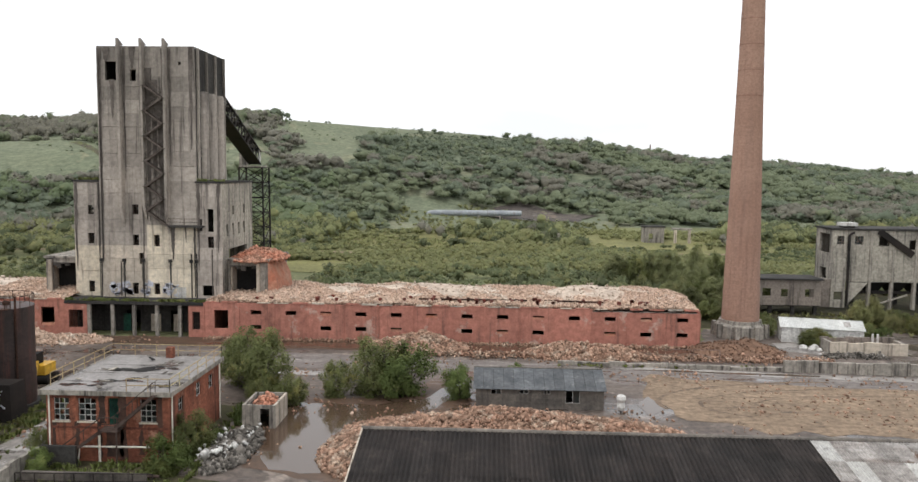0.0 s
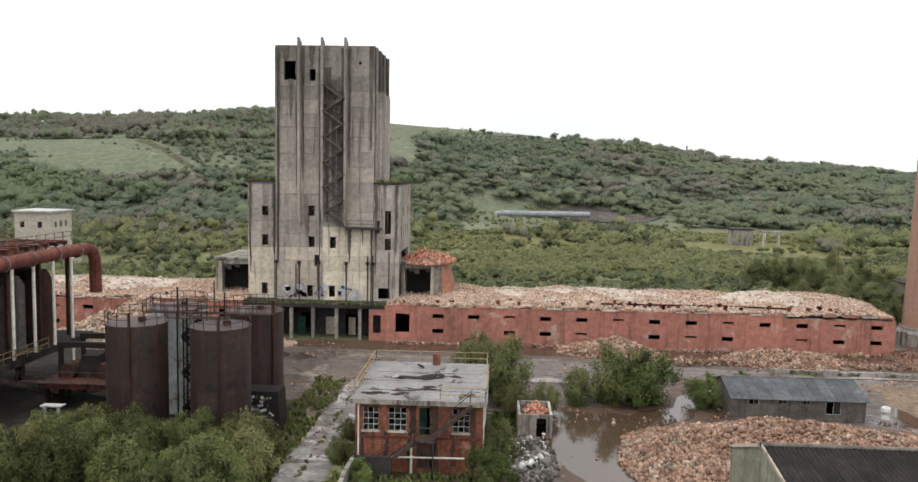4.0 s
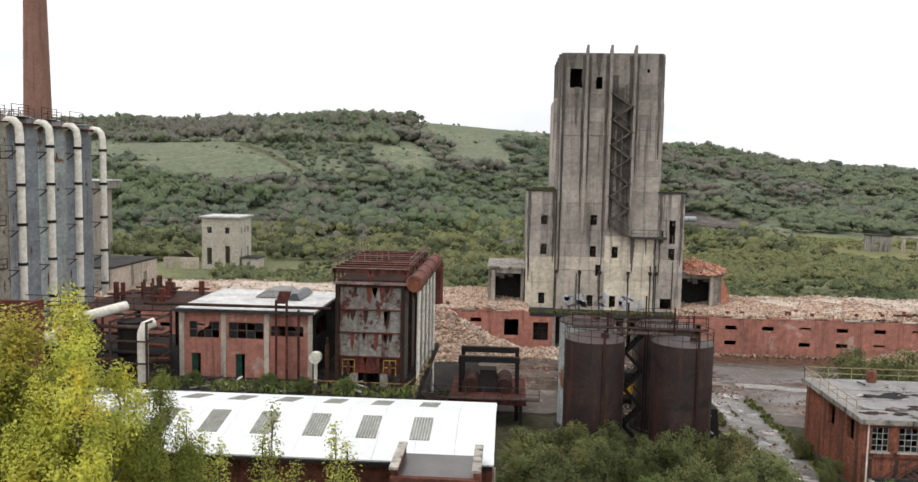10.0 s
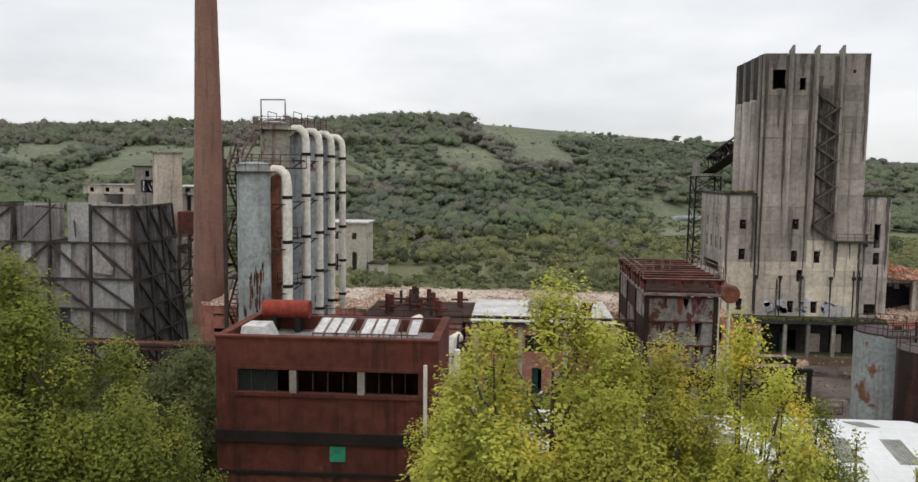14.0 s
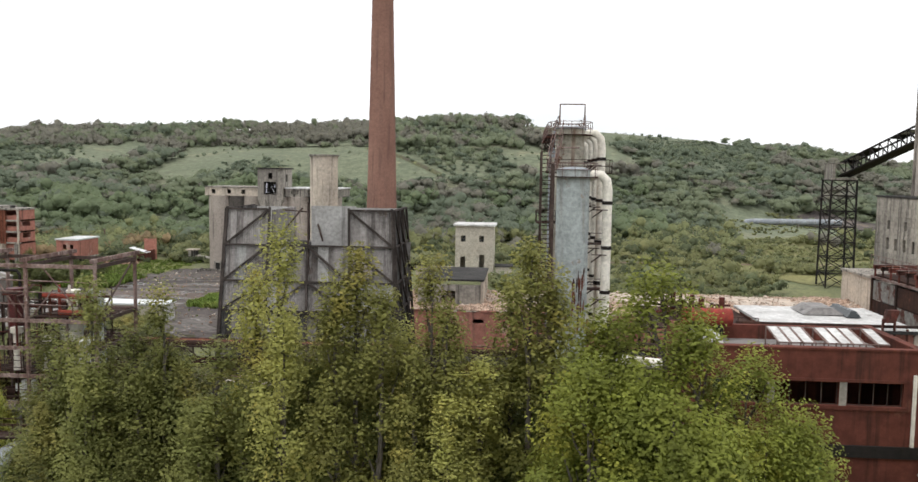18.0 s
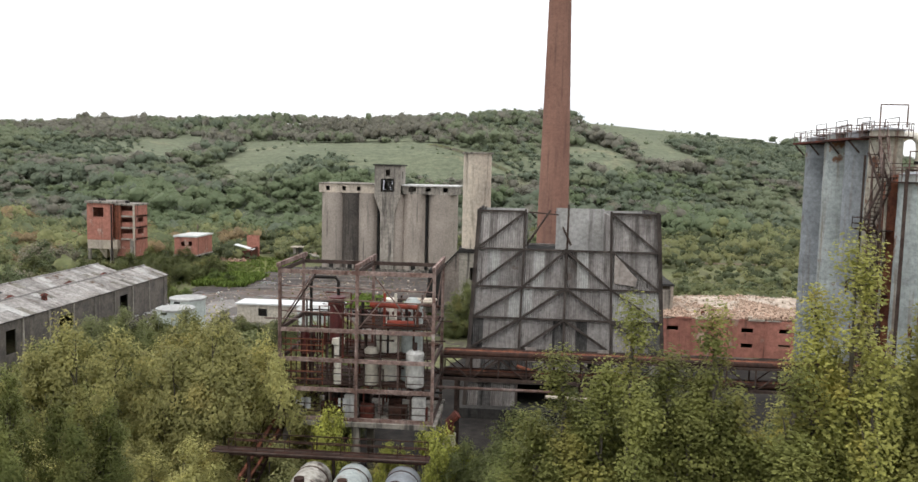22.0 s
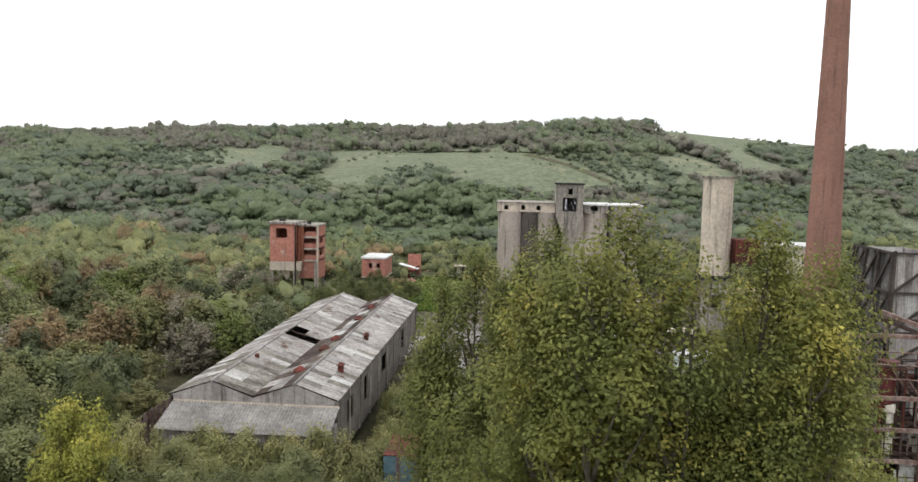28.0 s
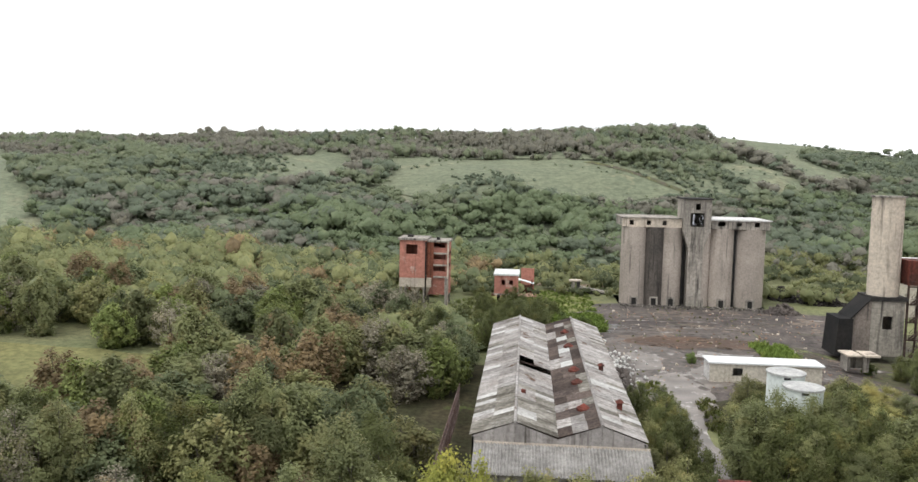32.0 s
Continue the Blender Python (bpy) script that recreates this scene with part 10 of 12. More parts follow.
# ---- west: silos, stack, frame, sheds ----
def silos():
    s = thing("silo_block", (-157, 162, 1.6), "row of stained concrete storage silos with central head house", "silos")
    z0, z1 = 1.4, 17.0
    CONC_SILO = mat("tan_stained_silo_concrete", (0.43, 0.375, 0.325), (0.335, 0.292, 0.252), big=0.16, fine_amt=0.2, streak=(0.09, 0.08, 0.072), streak_at=0.57, streak_amt=0.7, wash=((0.15, 0.13, 0.115), 0.56, 0.7), per=0.12)
    xs = [(-168.0, 2.55, CONC_SILO), (-164.2, 2.0, CONC_SOOTED), (-160.9, 2.2, CONC_SILO), (-151.3, 2.6, CONC_SILO), (-145.8, 3.1, CONC_SILO), (-155.5, 2.2, CONC_SILO)]
    for x, r, m in xs:
        prof = [(r + 0.02 * (i % 2), z0 + (z1 - z0) * (i + e) / 13) for i in range(13) for e in (0, 0.995)]
        part("silo", Geo().lathe(x, 157 + r, prof, 28), m, s, "streaked concrete silo")
    for x, r, m in ((-166, 3, CONC_SILO), (-160, 3, CONC_SILO), (-154, 3, CONC_SILO), (-147, 3, CONC_SILO)):
        part("silo", Geo().drum(x, 166, z0, z1, r, 24), m, s)
    part("infill", Geo().box(-168, -146, 159.5, 166, z0, z1 - 0.2), CONC_DARK, s)
    hol = [(-169.3, -168.5, 17.4, 18.3), (-166, -165.2, 17.4, 18.3), (-163, -162.2, 17.4, 18.3)]
    part("gallery", wall(Geo(), -170.7, -159.3, 17.0, 18.7, 157.4, 0.3, hol, "x"), CONC_PALE, s)
    hol = [(-152.5, -151, 17.5, 18.4), (-149, -148, 17.6, 18.3), (-145.6, -144.6, 17.5, 18.4)]
    part("gallery", wall(Geo(), -153.7, -142.7, 17.0, 18.6, 157.2, 0.3, hol, "x"), CONC_GREY, s)
    part("gallery", Geo().box(-170.7, -170.4, 157.7, 168, 17, 18.7).box(-143.0, -142.7, 157.5, 168, 17, 18.6).box(-170.4, -143, 167.7, 168, 17, 18.6), CONC_GREY, s)
    part("gallery_floor", Geo().box(-170.5, -142.9, 157.6, 168, 16.9, 17.05), CONC_DARK, s)
    part("gallery_roof", Geo().box(-153.9, -142.4, 156.9, 168.2, 18.6, 18.85), ROOF_PALE, s)
    part("gallery_roof", Geo().box(-170.9, -159.3, 157.2, 168.2, 18.7, 18.9), CONC_GREY, s)
    hh = [(-157.0, -156.1, 20.6, 21.8), (-157.9, -155.3, 17.4, 20.0)]
    part("head_house", wall(Geo(), -159.2, -154.0, 16.4, 22.6, 156.3, 0.3, hh, "x"), CONC_GREY, s)
    part("head_house", wall(Geo(), 156.6, 163, 16.4, 22.6, -154.0, -0.3, [(158.5, 160, 20, 21.5)], "y").box(-159.2, -158.9, 156.6, 163, 16.4, 22.6).box(-158.9, -154.3, 162.7, 163, 16.4, 22.6), CONC_GREY, s)
    part("head_roof", Geo().box(-159.5, -153.7, 156.0, 163.3, 22.6, 22.85), CONC_DARK, s)
    part("shaft", Geo().taper(-158.0, -155.2, 156.6, 160, 1.4, -158.0, -155.2, 156.6, 160, 13).taper(-158.0, -155.2, 156.6, 160, 13, -159.2, -154.0, 156.3, 160, 16.4), CONC_GREY, s, "grey central shaft with flared hopper")
    rg = random.Random(4)
    for k in range(10):
        g = Geo().beam((rg.uniform(-157.8, -155.4), 156.25, rg.uniform(17.5, 19.9)), (rg.uniform(-157.8, -155.4), 156.3, rg.uniform(17.5, 19.9)), 0.25, 0.05)
        part("torn_sheet", g, SOOT_SHADE if k % 3 else GRAFFITI, s)
    for x, r, m in xs:
        part("hole_frame", Geo().box(x - 0.8, x + 0.8, 156.9, 157.35, 1.6, 3.4), CONC_GREY, s, "rendered opening")
        # solid black block in place of the dark inside of an opening
        part("draw_hole", Geo().box(x - 0.45, x + 0.45, 156.84, 157.3, 1.7, 3.1), SOOT_SHADE, s)
    # black boxes in the creases, with the shade between silos as their colour
    for xa, w_ in ((-165.9, 0.35), (-162.4, 0.4), (-159.0, 0.5), (-154.1, 0.4), (-149.0, 0.35)):
        part("joint", Geo().box(xa - w_, xa + w_, 158.2, 159.4, z0, z1), SOOT_SHADE, s, "black strip painted as the shaded gap between silos")
    part("plinth", Geo().box(-170.8, -142.5, 156.9, 169, 1.3, 1.7), CONC_DARK, s)


silos()


def service_stack():
    c = thing("bunker_stack", (-136.7, 121, 1.6), "pale round concrete bunker on a squat base", "bunker")
    part("drum", Geo().lathe(-136.7, 121.8, [(2.15 + 0.02 * (i % 2), 10.2 + 1.2 * (i + e)) for i in range(12) for e in (0, 0.995)], 28), CONC_PALE, c)
    part("cap", Geo().drum(-136.7, 121.8, 24.6, 24.85, 2.4, 28), CONC_GREY, c)
    part("collar", Geo().box(-139.2, -134.0, 119.3, 124.4, 9.6, 10.2), CONC_DARK, c)
    part("base", wall(Geo(), -139.0, -134.4, 1.5, 9.6, 119.5, 0.4, [(-137.4, -136.0, 5.4, 7.4)], "x"), CONC, c)
    parts("base", Geo().box(-139, -138.6, 119.9, 124.2, 1.5, 9.6).box(-134.8, -134.4, 119.9, 124.2, 1.5, 9.6).box(-138.6, -134.8, 123.8, 124.2, 1.5, 9.6), CONC_GREY, c)
    part("side_bunker", Geo().box(-141.6, -139.0, 119.6, 124, 1.5, 7.0), CONC_BROWN, c)
    part("side_bunker", Geo().add([(-141.6, 119.6, 7.0), (-139.0, 119.6, 7.0), (-139.0, 119.6, 9.9), (-141.6, 124, 7.0), (-139.0, 124, 7.0), (-139.0, 124, 9.9)], [(0, 1, 2), (3, 5, 4), (0, 2, 5, 3)]), CONC_BROWN, c)
    part("slope_roof", Geo().beam((-141.9, 121.8, 6.9), (-138.9, 121.8, 10.15), 4.8, 0.14), SOOT_SHADE, c, "black sloping roof")
    part("black_lean_to", Geo().taper(-144.0, -141.6, 119.2, 124.2, 1.4, -143.6, -141.6, 119.2, 124.2, 6.9), SOOT_SHADE, c, "soot-black lean-to")
    part("winch_cabin", Geo().box(-134.2, -130.8, 119.6, 123.4, 12.0, 15.6), RUST_RED, c, "rusty red winch cabin")
    g = Geo()
    for x in (-134.0, -131.0):
        for y in (119.7, 123.2):
            g.beam((x, y, 1.5), (x, y, 12), 0.25)
    for z in (4, 6.6, 9.2, 11.8):
        g.beam((-134, 119.7, z), (-131, 119.7, z), 0.2)
        flight(g, (-133.6, 119.2, z - 2.5), (-131.2, 119.2, z), (0, 0.7, 0), 6)
        rail(g, [(-134, 118.8, z), (-131, 118.8, z)], 0.9)
    parts("stair_bar", g, STEEL, c)
    h = thing("loading_hut", (-144, 111.8, 1.6), "small ruined concrete shelter with two roof slabs", "hut")
    part("roof", Geo().box(-145.8, -143.9, 110.0, 113.4, 3.3, 3.5), CONC_PALE, h)
    part("roof", Geo().box(-143.6, -141.6, 109.7, 112.9, 3.35, 3.6), CONC_PALE, h)
    parts("wall", Geo().box(-145.6, -141.8, 112.5, 112.8, 1.2, 3.3).box(-145.6, -145.3, 110.3, 112.5, 1.2, 3.3).box(-143.5, -142.9, 110.2, 110.6, 1.2, 3.35), CONC_GREY, h)


service_stack()


def plant_frame():
    f = thing("distillation_plant", (-140.4, 54, 0), "open rusty steel frame carrying stills and pipework", "steel frame")
    xs, ys = (-145.5, -140.3, -135.2), (51.5, 57.2)
    zs = (5.4, 7.4, 9.4, 11.4, 15.3)
    sheet = mat("torn_white_sheeting", (0.66, 0.66, 0.66), (0.5, 0.5, 0.5), big=1.5, streak=(0.1, 0.09, 0.085), streak_at=0.5)
    rt = random.Random(40)
    for xa, xb, za, zb in ((-144.6, -143.4, 5.6, 6.7), (-141.6, -140.7, 5.7, 6.9)):
        k = xa
        while k < xb:
            w_ = rt.uniform(0.15, 0.4)
            part("torn_sheet", Geo().box(k, k + w_, 51.9, 51.93, za + rt.uniform(0, 0.7), zb - rt.uniform(0, 0.3)), sheet, f, "torn white sheeting")
            k += w_ + rt.uniform(0.0, 0.14)
    primed = mat("pinkish_primed_steel", (0.3, 0.225, 0.2), (0.15, 0.088, 0.072), big=1.2, fine=5.0, fine_amt=0.4, streak=(0.07, 0.042, 0.035), streak_at=0.52, spot=(0.4, 0.34, 0.31), spot_at=0.62, spot_scale=1.2, per=0.15, rough=0.85)
    for x in xs:
        for y in ys:
            part("column", Geo().beam((x, y, 0), (x, y, 15.9), 0.2), primed, f)
    for z in zs:
        for y in ys:
            for xa, xb in zip(xs, xs[1:]):
                part("beam", Geo().beam((xa, y, z), (xb, y, z), 0.16, 0.26), primed if y < 52 else STEEL, f)
        for x in xs:
            part("beam", Geo().beam((x, ys[0], z), (x, ys[1], z), 0.16, 0.26), STEEL, f)
    for x in xs:
        part("roof_beam", Geo().beam((x, 51.0, 15.75), (x, 57.9, 15.75), 0.18, 0.28), primed, f)
    for z in (12.6, 13.5, 14.3):
        part("pipe_rail", Geo().tube([(-145.5, 51.7, z), (-135.2, 51.7, z - 0.15)], 0.05, 6), primed, f)
    for z in (9.9, 10.3, 10.7, 8.0, 8.5):
        part("pipe_rail", Geo().tube([(-145.4, 51.8, z), (-142.6, 51.8, z)], 0.045, 6), PIPE_OR, f)
    for k in range(9):
        x = -145.2 + 0.36 * k
        part("rung_post", Geo().tube([(x, 51.85, 7.6), (x, 51.85, 11.2 - (k % 3) * 0.5)], 0.045, 6), (RUST, PIPE_OR, STEEL)[k % 3], f)
    for xa, za, xb, zb in ((-145.4, 12.0, -143.4, 15.1), (-141.4, 13.0, -140.3, 11.4), (-140.3, 11.5, -138.6, 13.6), (-142.6, 13.9, -141.0, 11.6), (-135.4, 15.0, -136.6, 12.2), (-139.4, 15.2, -137.2, 12.6), (-136.0, 13.0, -135.3, 11.5)):
        part("brace", Geo().beam((xa, 52.0, za), (xb, 52.0, zb), 0.08), primed, f)
    part("curved_pipe", Geo().tube([(-142.0, 52.2, 13.2), (-141.4, 52.2, 13.0), (-140.8, 52.2, 13.2), (-140.2, 52.2, 13.9)], 0.07, 7), STEEL_GR, f)
    part("slab", Geo().box(-145.8, -134.9, 51.2, 57.5, 5.0, 5.3), CONC_GREY, f, "concrete slab on columns")
    for x in (-145, -140.3, -135.4):
        for y in (51.6, 57):
            part("pier", Geo().box(x - 0.25, x + 0.25, y - 0.25, y + 0.25, 0, 5.0), CONC_GREY, f)
    for z, (xa, xb) in ((7.5, (-145.3, -135.4)), (9.5, (-142, -135.4)), (11.5, (-140.3, -135.4))):
        for k in range(5):
            y = 52.2 + k * 1.1
            part("grating", Geo().box(xa, xb, y, y + 0.8, z, z + 0.06), RUST, f)
    part("railing", rail(rail(rail(Geo(), [(-145.5, 51.5, 7.5), (-135.2, 51.5, 7.5)], 1.0), [(-145.5, 51.5, 5.4), (-135.2, 51.5, 5.4)], 1.0), [(-140.3, 51.5, 11.5), (-135.2, 51.5, 11.5)], 1.0), STEEL, f)
    for p, q in (((-145.5, 51.5, 11.4), (-143, 51.5, 15.3)), ((-135.2, 51.5, 11.4), (-135.2, 57, 15.3)), ((-145.5, 57.2, 7.4), (-140.3, 57.2, 11.4)), ((-140.3, 57.2, 11.4), (-135.2, 57.2, 7.4))):
        part("brace", Geo().beam(p, q, 0.1), STEEL, f)
    s = thing("still", (-138.6, 54, 5.3), "cream and grey upright still vessels", "vessel", "still vessels")
    part("shell", Geo().lathe(-138.6, 54.5, [(0.95, 7.5), (0.95, 11.0), (0.5, 11.6), (0.5, 13.2)], 20), PIPE_W, s)
    s2 = thing("still", (-137.0, 54.4, 5.3), "grey cylindrical still vessel", "vessel", "still vessels")
    part("shell", Geo().lathe(-137.0, 54.4, [(0.75, 7.5), (0.75, 12.8), (0.3, 13.3)], 20), COLUMN, s2)
    s3 = thing("white_column", (-141.8, 52.6, 5.3), "slim cream pump column", "vessel", "still vessels")
    part("shell", Geo().lathe(-141.8, 52.6, [(0.3, 7.5), (0.28, 10.2), (0.45, 10.3), (0.45, 10.7), (0.25, 10.8)], 16), PIPE_W, s3)
    s4 = thing("white_tank", (-136.5, 52.3, 5.3), "small clean white tank", "tank")
    part("shell", Geo().lathe(-136.5, 52.4, [(0.55, 7.6), (0.62, 7.7), (0.62, 9.9), (0.4, 10.1)], 20), WHITE, s4)
    part("stub", Geo().drum(-136.5, 52.4, 10.1, 10.6, 0.15, 10), STEEL, s4)
    wine = mat("wine_red_painted_steel", (0.13, 0.024, 0.024), (0.075, 0.02, 0.019), big=1.2, fine_amt=0.3, streak=(0.03, 0.015, 0.014), streak_at=0.55, spot=(0.2, 0.07, 0.06), spot_at=0.63, rough=0.5)
    for x, za, zb in ((-144.2, 9.5, 11.05), (-143.7, 9.5, 11.05), (-141.95, 10.5, 13.4)):
        e = thing("exchanger", (x, 53, za), "wine red upright heat exchanger with flanged ends", "vessel", "heat exchangers")
        r_ = 0.27 if zb < 12 else 0.5
        part("shell", Geo().lathe(x, 52.8, [(r_, za), (r_, zb)], 16), wine, e)
        part("flange", Geo().drum(x, 52.8, zb, zb + 0.1, r_ + 0.12, 16), WHITE if zb < 12 else wine, e)
        part("flange", Geo().drum(x, 52.8, zb - 0.5, zb - 0.4, r_ + 0.1, 16), wine, e)
        part("leg", Geo().drum(x, 52.8, za - 2.0, za, r_ * 0.7, 10), RUST, e)
    for x, y, r_, za, zb, m_ in ((-139.55, 52.9, 0.5, 7.5, 9.9, RENDERED), (-138.2, 55.6, 1.3, 7.5, 10.9, COLUMN_DK)):
        e = thing("drum_vessel", (x, y, za), "dull stained upright drum vessel", "vessel", "drum vessels")
        part("shell", Geo().lathe(x, y, [(r_, za), (r_, zb), (r_ * 0.6, zb + 0.2)], 20), m_, e)
        part("hoop", Geo().drum(x, y, zb - 0.3, zb - 0.2, r_ + 0.03, 20), RUST, e)
    b = thing("black_loop_pipe", (-143, 54, 7.4), "tall black looped steam pipe", "pipe")
    part("pipe", Geo().tube([(-143.9, 53.4, 7.5), (-143.9, 53.4, 14.4), (-143.7, 53.4, 14.7), (-142.2, 53.4, 14.7), (-142.0, 53.4, 14.4), (-142.0, 53.4, 8.0)], 0.11, 8), BLACK, b)
    m = thing("red_manifold", (-138, 54, 12.5), "bright red oxide valve manifold", "pipework")
    scarlet = mat("scarlet_oxide_paint", (0.33, 0.065, 0.04), (0.2, 0.05, 0.035), big=1.0, fine_amt=0.3, streak=(0.09, 0.035, 0.028), streak_at=0.56, rough=0.6)
    part("header", Geo().tube([(-139.6, 52.4, 13.1), (-136.4, 52.4, 13.0)], 0.17, 10), scarlet, m)
    part("header", Geo().tube([(-138.4, 52.3, 11.9), (-136.6, 52.3, 11.9)], 0.2, 10), scarlet, m)
    for k in range(6):
        x = -140.2 + k * 0.75
        part("branch", Geo().tube([(x, 52.9, 11.6), (x, 52.9, 13.8 if k in (2, 3) else 13.2)], 0.1, 8), (BLACK, PIPE_OR, scarlet, PIPE_W)[k % 4], m)
        part("valve", Geo().lathe(x, 53.2, [(0.1, 12.2), (0.28, 12.3), (0.28, 12.5), (0.1, 12.6)], 10), RUST_RED, m)
    rg = random.Random(21)
    p = thing("still_pipework", (-140, 54, 5.3), "rusty small-bore pipes threading the frame", "pipework")
    for k in range(90):
        x, y, z = rg.uniform(-145, -135.6), rg.uniform(51.8, 57), rg.choice((5.4, 7.5, 9.5))
        h = rg.uniform(1.5, 4)
        x2 = x + rg.uniform(-2.5, 2.5)
        part("pipe", Geo().tube([(x, y, z), (x, y, z + h), (x2, y, z + h)], rg.uniform(0.035, 0.09), 7), rg.choice((RUST, STEEL, BLACK, RUST_RED, STEEL, STEEL_GR)), p)
    for k in range(18):
        x, y = rg.uniform(-145, -135.6), rg.uniform(52.2, 56)
        part("pump", Geo().tube([(x, y, 5.9), (x + 0.9, y, 5.9)], 0.35, 12).box(x, x + 0.9, y - 0.3, y + 0.3, 5.3, 5.6), rg.choice((BLACK, STEEL, RUST, RUST_RED)), p)
    for x in (-141.2, -136.6):
        w = thing("white_cabinet", (x, 52, 5.3), "white switch cabinet, paint peeling", "cabinet", "switch cabinets")
        part("body", Geo().box(x, x + 0.9, 52, 52.4, 5.3, 6.9), WHITE, w)
        part("door", Geo().box(x + 0.05, x + 0.85, 51.97, 52.0, 5.4, 6.8), WHITE, w)
    st = thing("frame_stair", (-146, 49, 0), "rusty stair with pipe handrails", "stair")
    part("stair", flight(Geo(), (-146.6, 46.6, 1.2), (-145.4, 51.3, 5.3), (0.9, 0, 0), 12), RUST, st)
    part("pipe", Geo().tube([(-147.4, 43, 2.6), (-146.6, 46.4, 2.8), (-146.0, 49, 4.4), (-145.6, 51.6, 5.6)], 0.12, 8), PIPE_OR, st)
    part("pipe", Geo().tube([(-147.0, 43, 2.3), (-146.2, 46.4, 2.5), (-145.5, 49, 4.0), (-145.2, 51.6, 5.2)], 0.1, 8), PIPE_OR, st)
    q = thing("valve_post", (-134.0, 50.5, 0), "squat cream post with rusty pipe head", "post")
    part("post", Geo().drum(-133.9, 50.4, 0, 5.2, 0.42, 14), RENDERED, q)
    part("head", Geo().tube([(-133.9, 50.4, 5.2), (-133.9, 50.4, 6.0), (-133.4, 50.4, 6.5)], 0.3, 10), RUST_RED, q)


plant_frame()


def horizontal_tanks():
    for k, (x, m, lab) in enumerate(((-140.9, TANK_PALE, "pale horizontal tank, paint peeling"), (-138.6, COLUMN, "pale blue horizontal tank, patchy paint"), (-135.8, COLUMN_DK, "dull grey horizontal steel tank"))):
        t = thing("horizontal_tank", (x, 41, 0), lab, "tank", "horizontal tanks")
        y0, y1, r, z = 38.2, 43.4, 1.0, 4.6
        part("shell", Geo().tube([(x, y0 - 0.35, z), (x, y0 - 0.25, z), (x, y1, z)], r * 0.6, 20, None).tube([(x, y0 - 0.1, z), (x, y1, z)], r, 22), m, t)
        for y in (y0 + 0.8, y1 - 0.8):
            part("saddle", Geo().box(x - 0.9, x + 0.9, y - 0.2, y + 0.2, 0, z - 0.6), CONC_GREY, t)
            part("strap", Geo().tube([(x, y - 0.06, z), (x, y + 0.06, z)], r + 0.02, 22), RUST, t)
        part("manway", Geo().drum(x, y0 + 2, z + 0.9, z + 1.3, 0.28, 12), RUST, t)
    g = thing("tank_gangway", (-138.5, 44, 0), "rusty gangway with pipes over the tanks", "walkway")
    part("gangway", rail(rail(Geo().box(-146, -134.6, 43.6, 44.6, 5.6, 5.68), [(-146, 43.6, 5.68), (-134.6, 43.6, 5.68)], 0.9), [(-146, 44.6, 5.68), (-134.6, 44.6, 5.68)], 0.9), RUST, g)
    for k in range(4):
        part("pipe", Geo().tube([(-147, 43.3 + 0.25 * k, 5.9), (-134.4, 43.3 + 0.25 * k, 5.9)], 0.07, 8), RUST if k % 2 else STEEL, g)
    for x in (-145, -140, -135.2):
        part("leg", Geo().beam((x, 44.1, 0), (x, 44.1, 5.6), 0.16), STEEL, g)


horizontal_tanks()


def pipe_bridge():
    b = thing("pipe_bridge", (-123, 57, 0), "rusty steel pipe bridge with lagged pipes", "pipe bridge")
    x0, x1, y0, y1, z0, z1 = -135.0, -103.0, 56.4, 58.0, 7.2, 8.8
    n = 16
    for y in (y0, y1):
        g = Geo().beam((x0, y, z0), (x1, y, z0), 0.2).beam((x0, y, z1), (x1, y, z1), 0.16)
        for i in range(n):
            xa, xb = x0 + (x1 - x0) * i / n, x0 + (x1 - x0) * (i + 1) / n
            g.beam((xa, y, z0), (xa, y, z1), 0.1).beam((xa, y, z0 if i % 2 else z1), (xb, y, z1 if i % 2 else z0), 0.08)
        parts("truss_bar", g, STEEL, b)
    part("deck", Geo().box(x0, x1, y0, y1, z0 - 0.05, z0 + 0.05), BLACK, b)
    for k, (r, m) in enumerate(((0.22, RUST), (0.16, STEEL), (0.2, PIPE_OR), (0.13, BLACK), (0.17, RUST))):
        part("pipe", Geo().tube([(x0, y0 + 0.2 + 0.3 * k, z1 + 0.2), (x1, y0 + 0.2 + 0.3 * k, z1 + 0.2)], r, 9), m, b)
        part("pipe", Geo().tube([(x0, y0 + 0.2 + 0.3 * k, z0 + 0.35), (x1, y0 + 0.2 + 0.3 * k, z0 + 0.35)], r * 0.8, 9), m, b)
    part("pale_pipe", Geo().tube([(x0 - 6, y0 - 0.3, 6.6), (-126, y0 - 0.3, 6.6)], 0.11, 9), STEEL_GR, b)
    part("pale_pipe", Geo().tube([(-127.6, y0 - 0.5, 6.3), (-124, y0 - 0.5, 6.2)], 0.13, 9), CONC_PALE, b)
    for x in (-134, -125, -116, -107):
        g = Geo()
        for y in (y0, y1):
            g.beam((x, y, 0), (x, y, z0), 0.25)
        g.beam((x, y0, 2), (x, y1, 5.5), 0.12)
        part("trestle", g, STEEL, b)


pipe_bridge()


CLAD_LEAN = mat("ribbed_grey_asbestos_sheet", (0.3, 0.288, 0.27), (0.21, 0.2, 0.187), big=0.5, fine_amt=0.3, streak=(0.13, 0.12, 0.105), streak_at=0.55, flat_streak=True, per=0.06)


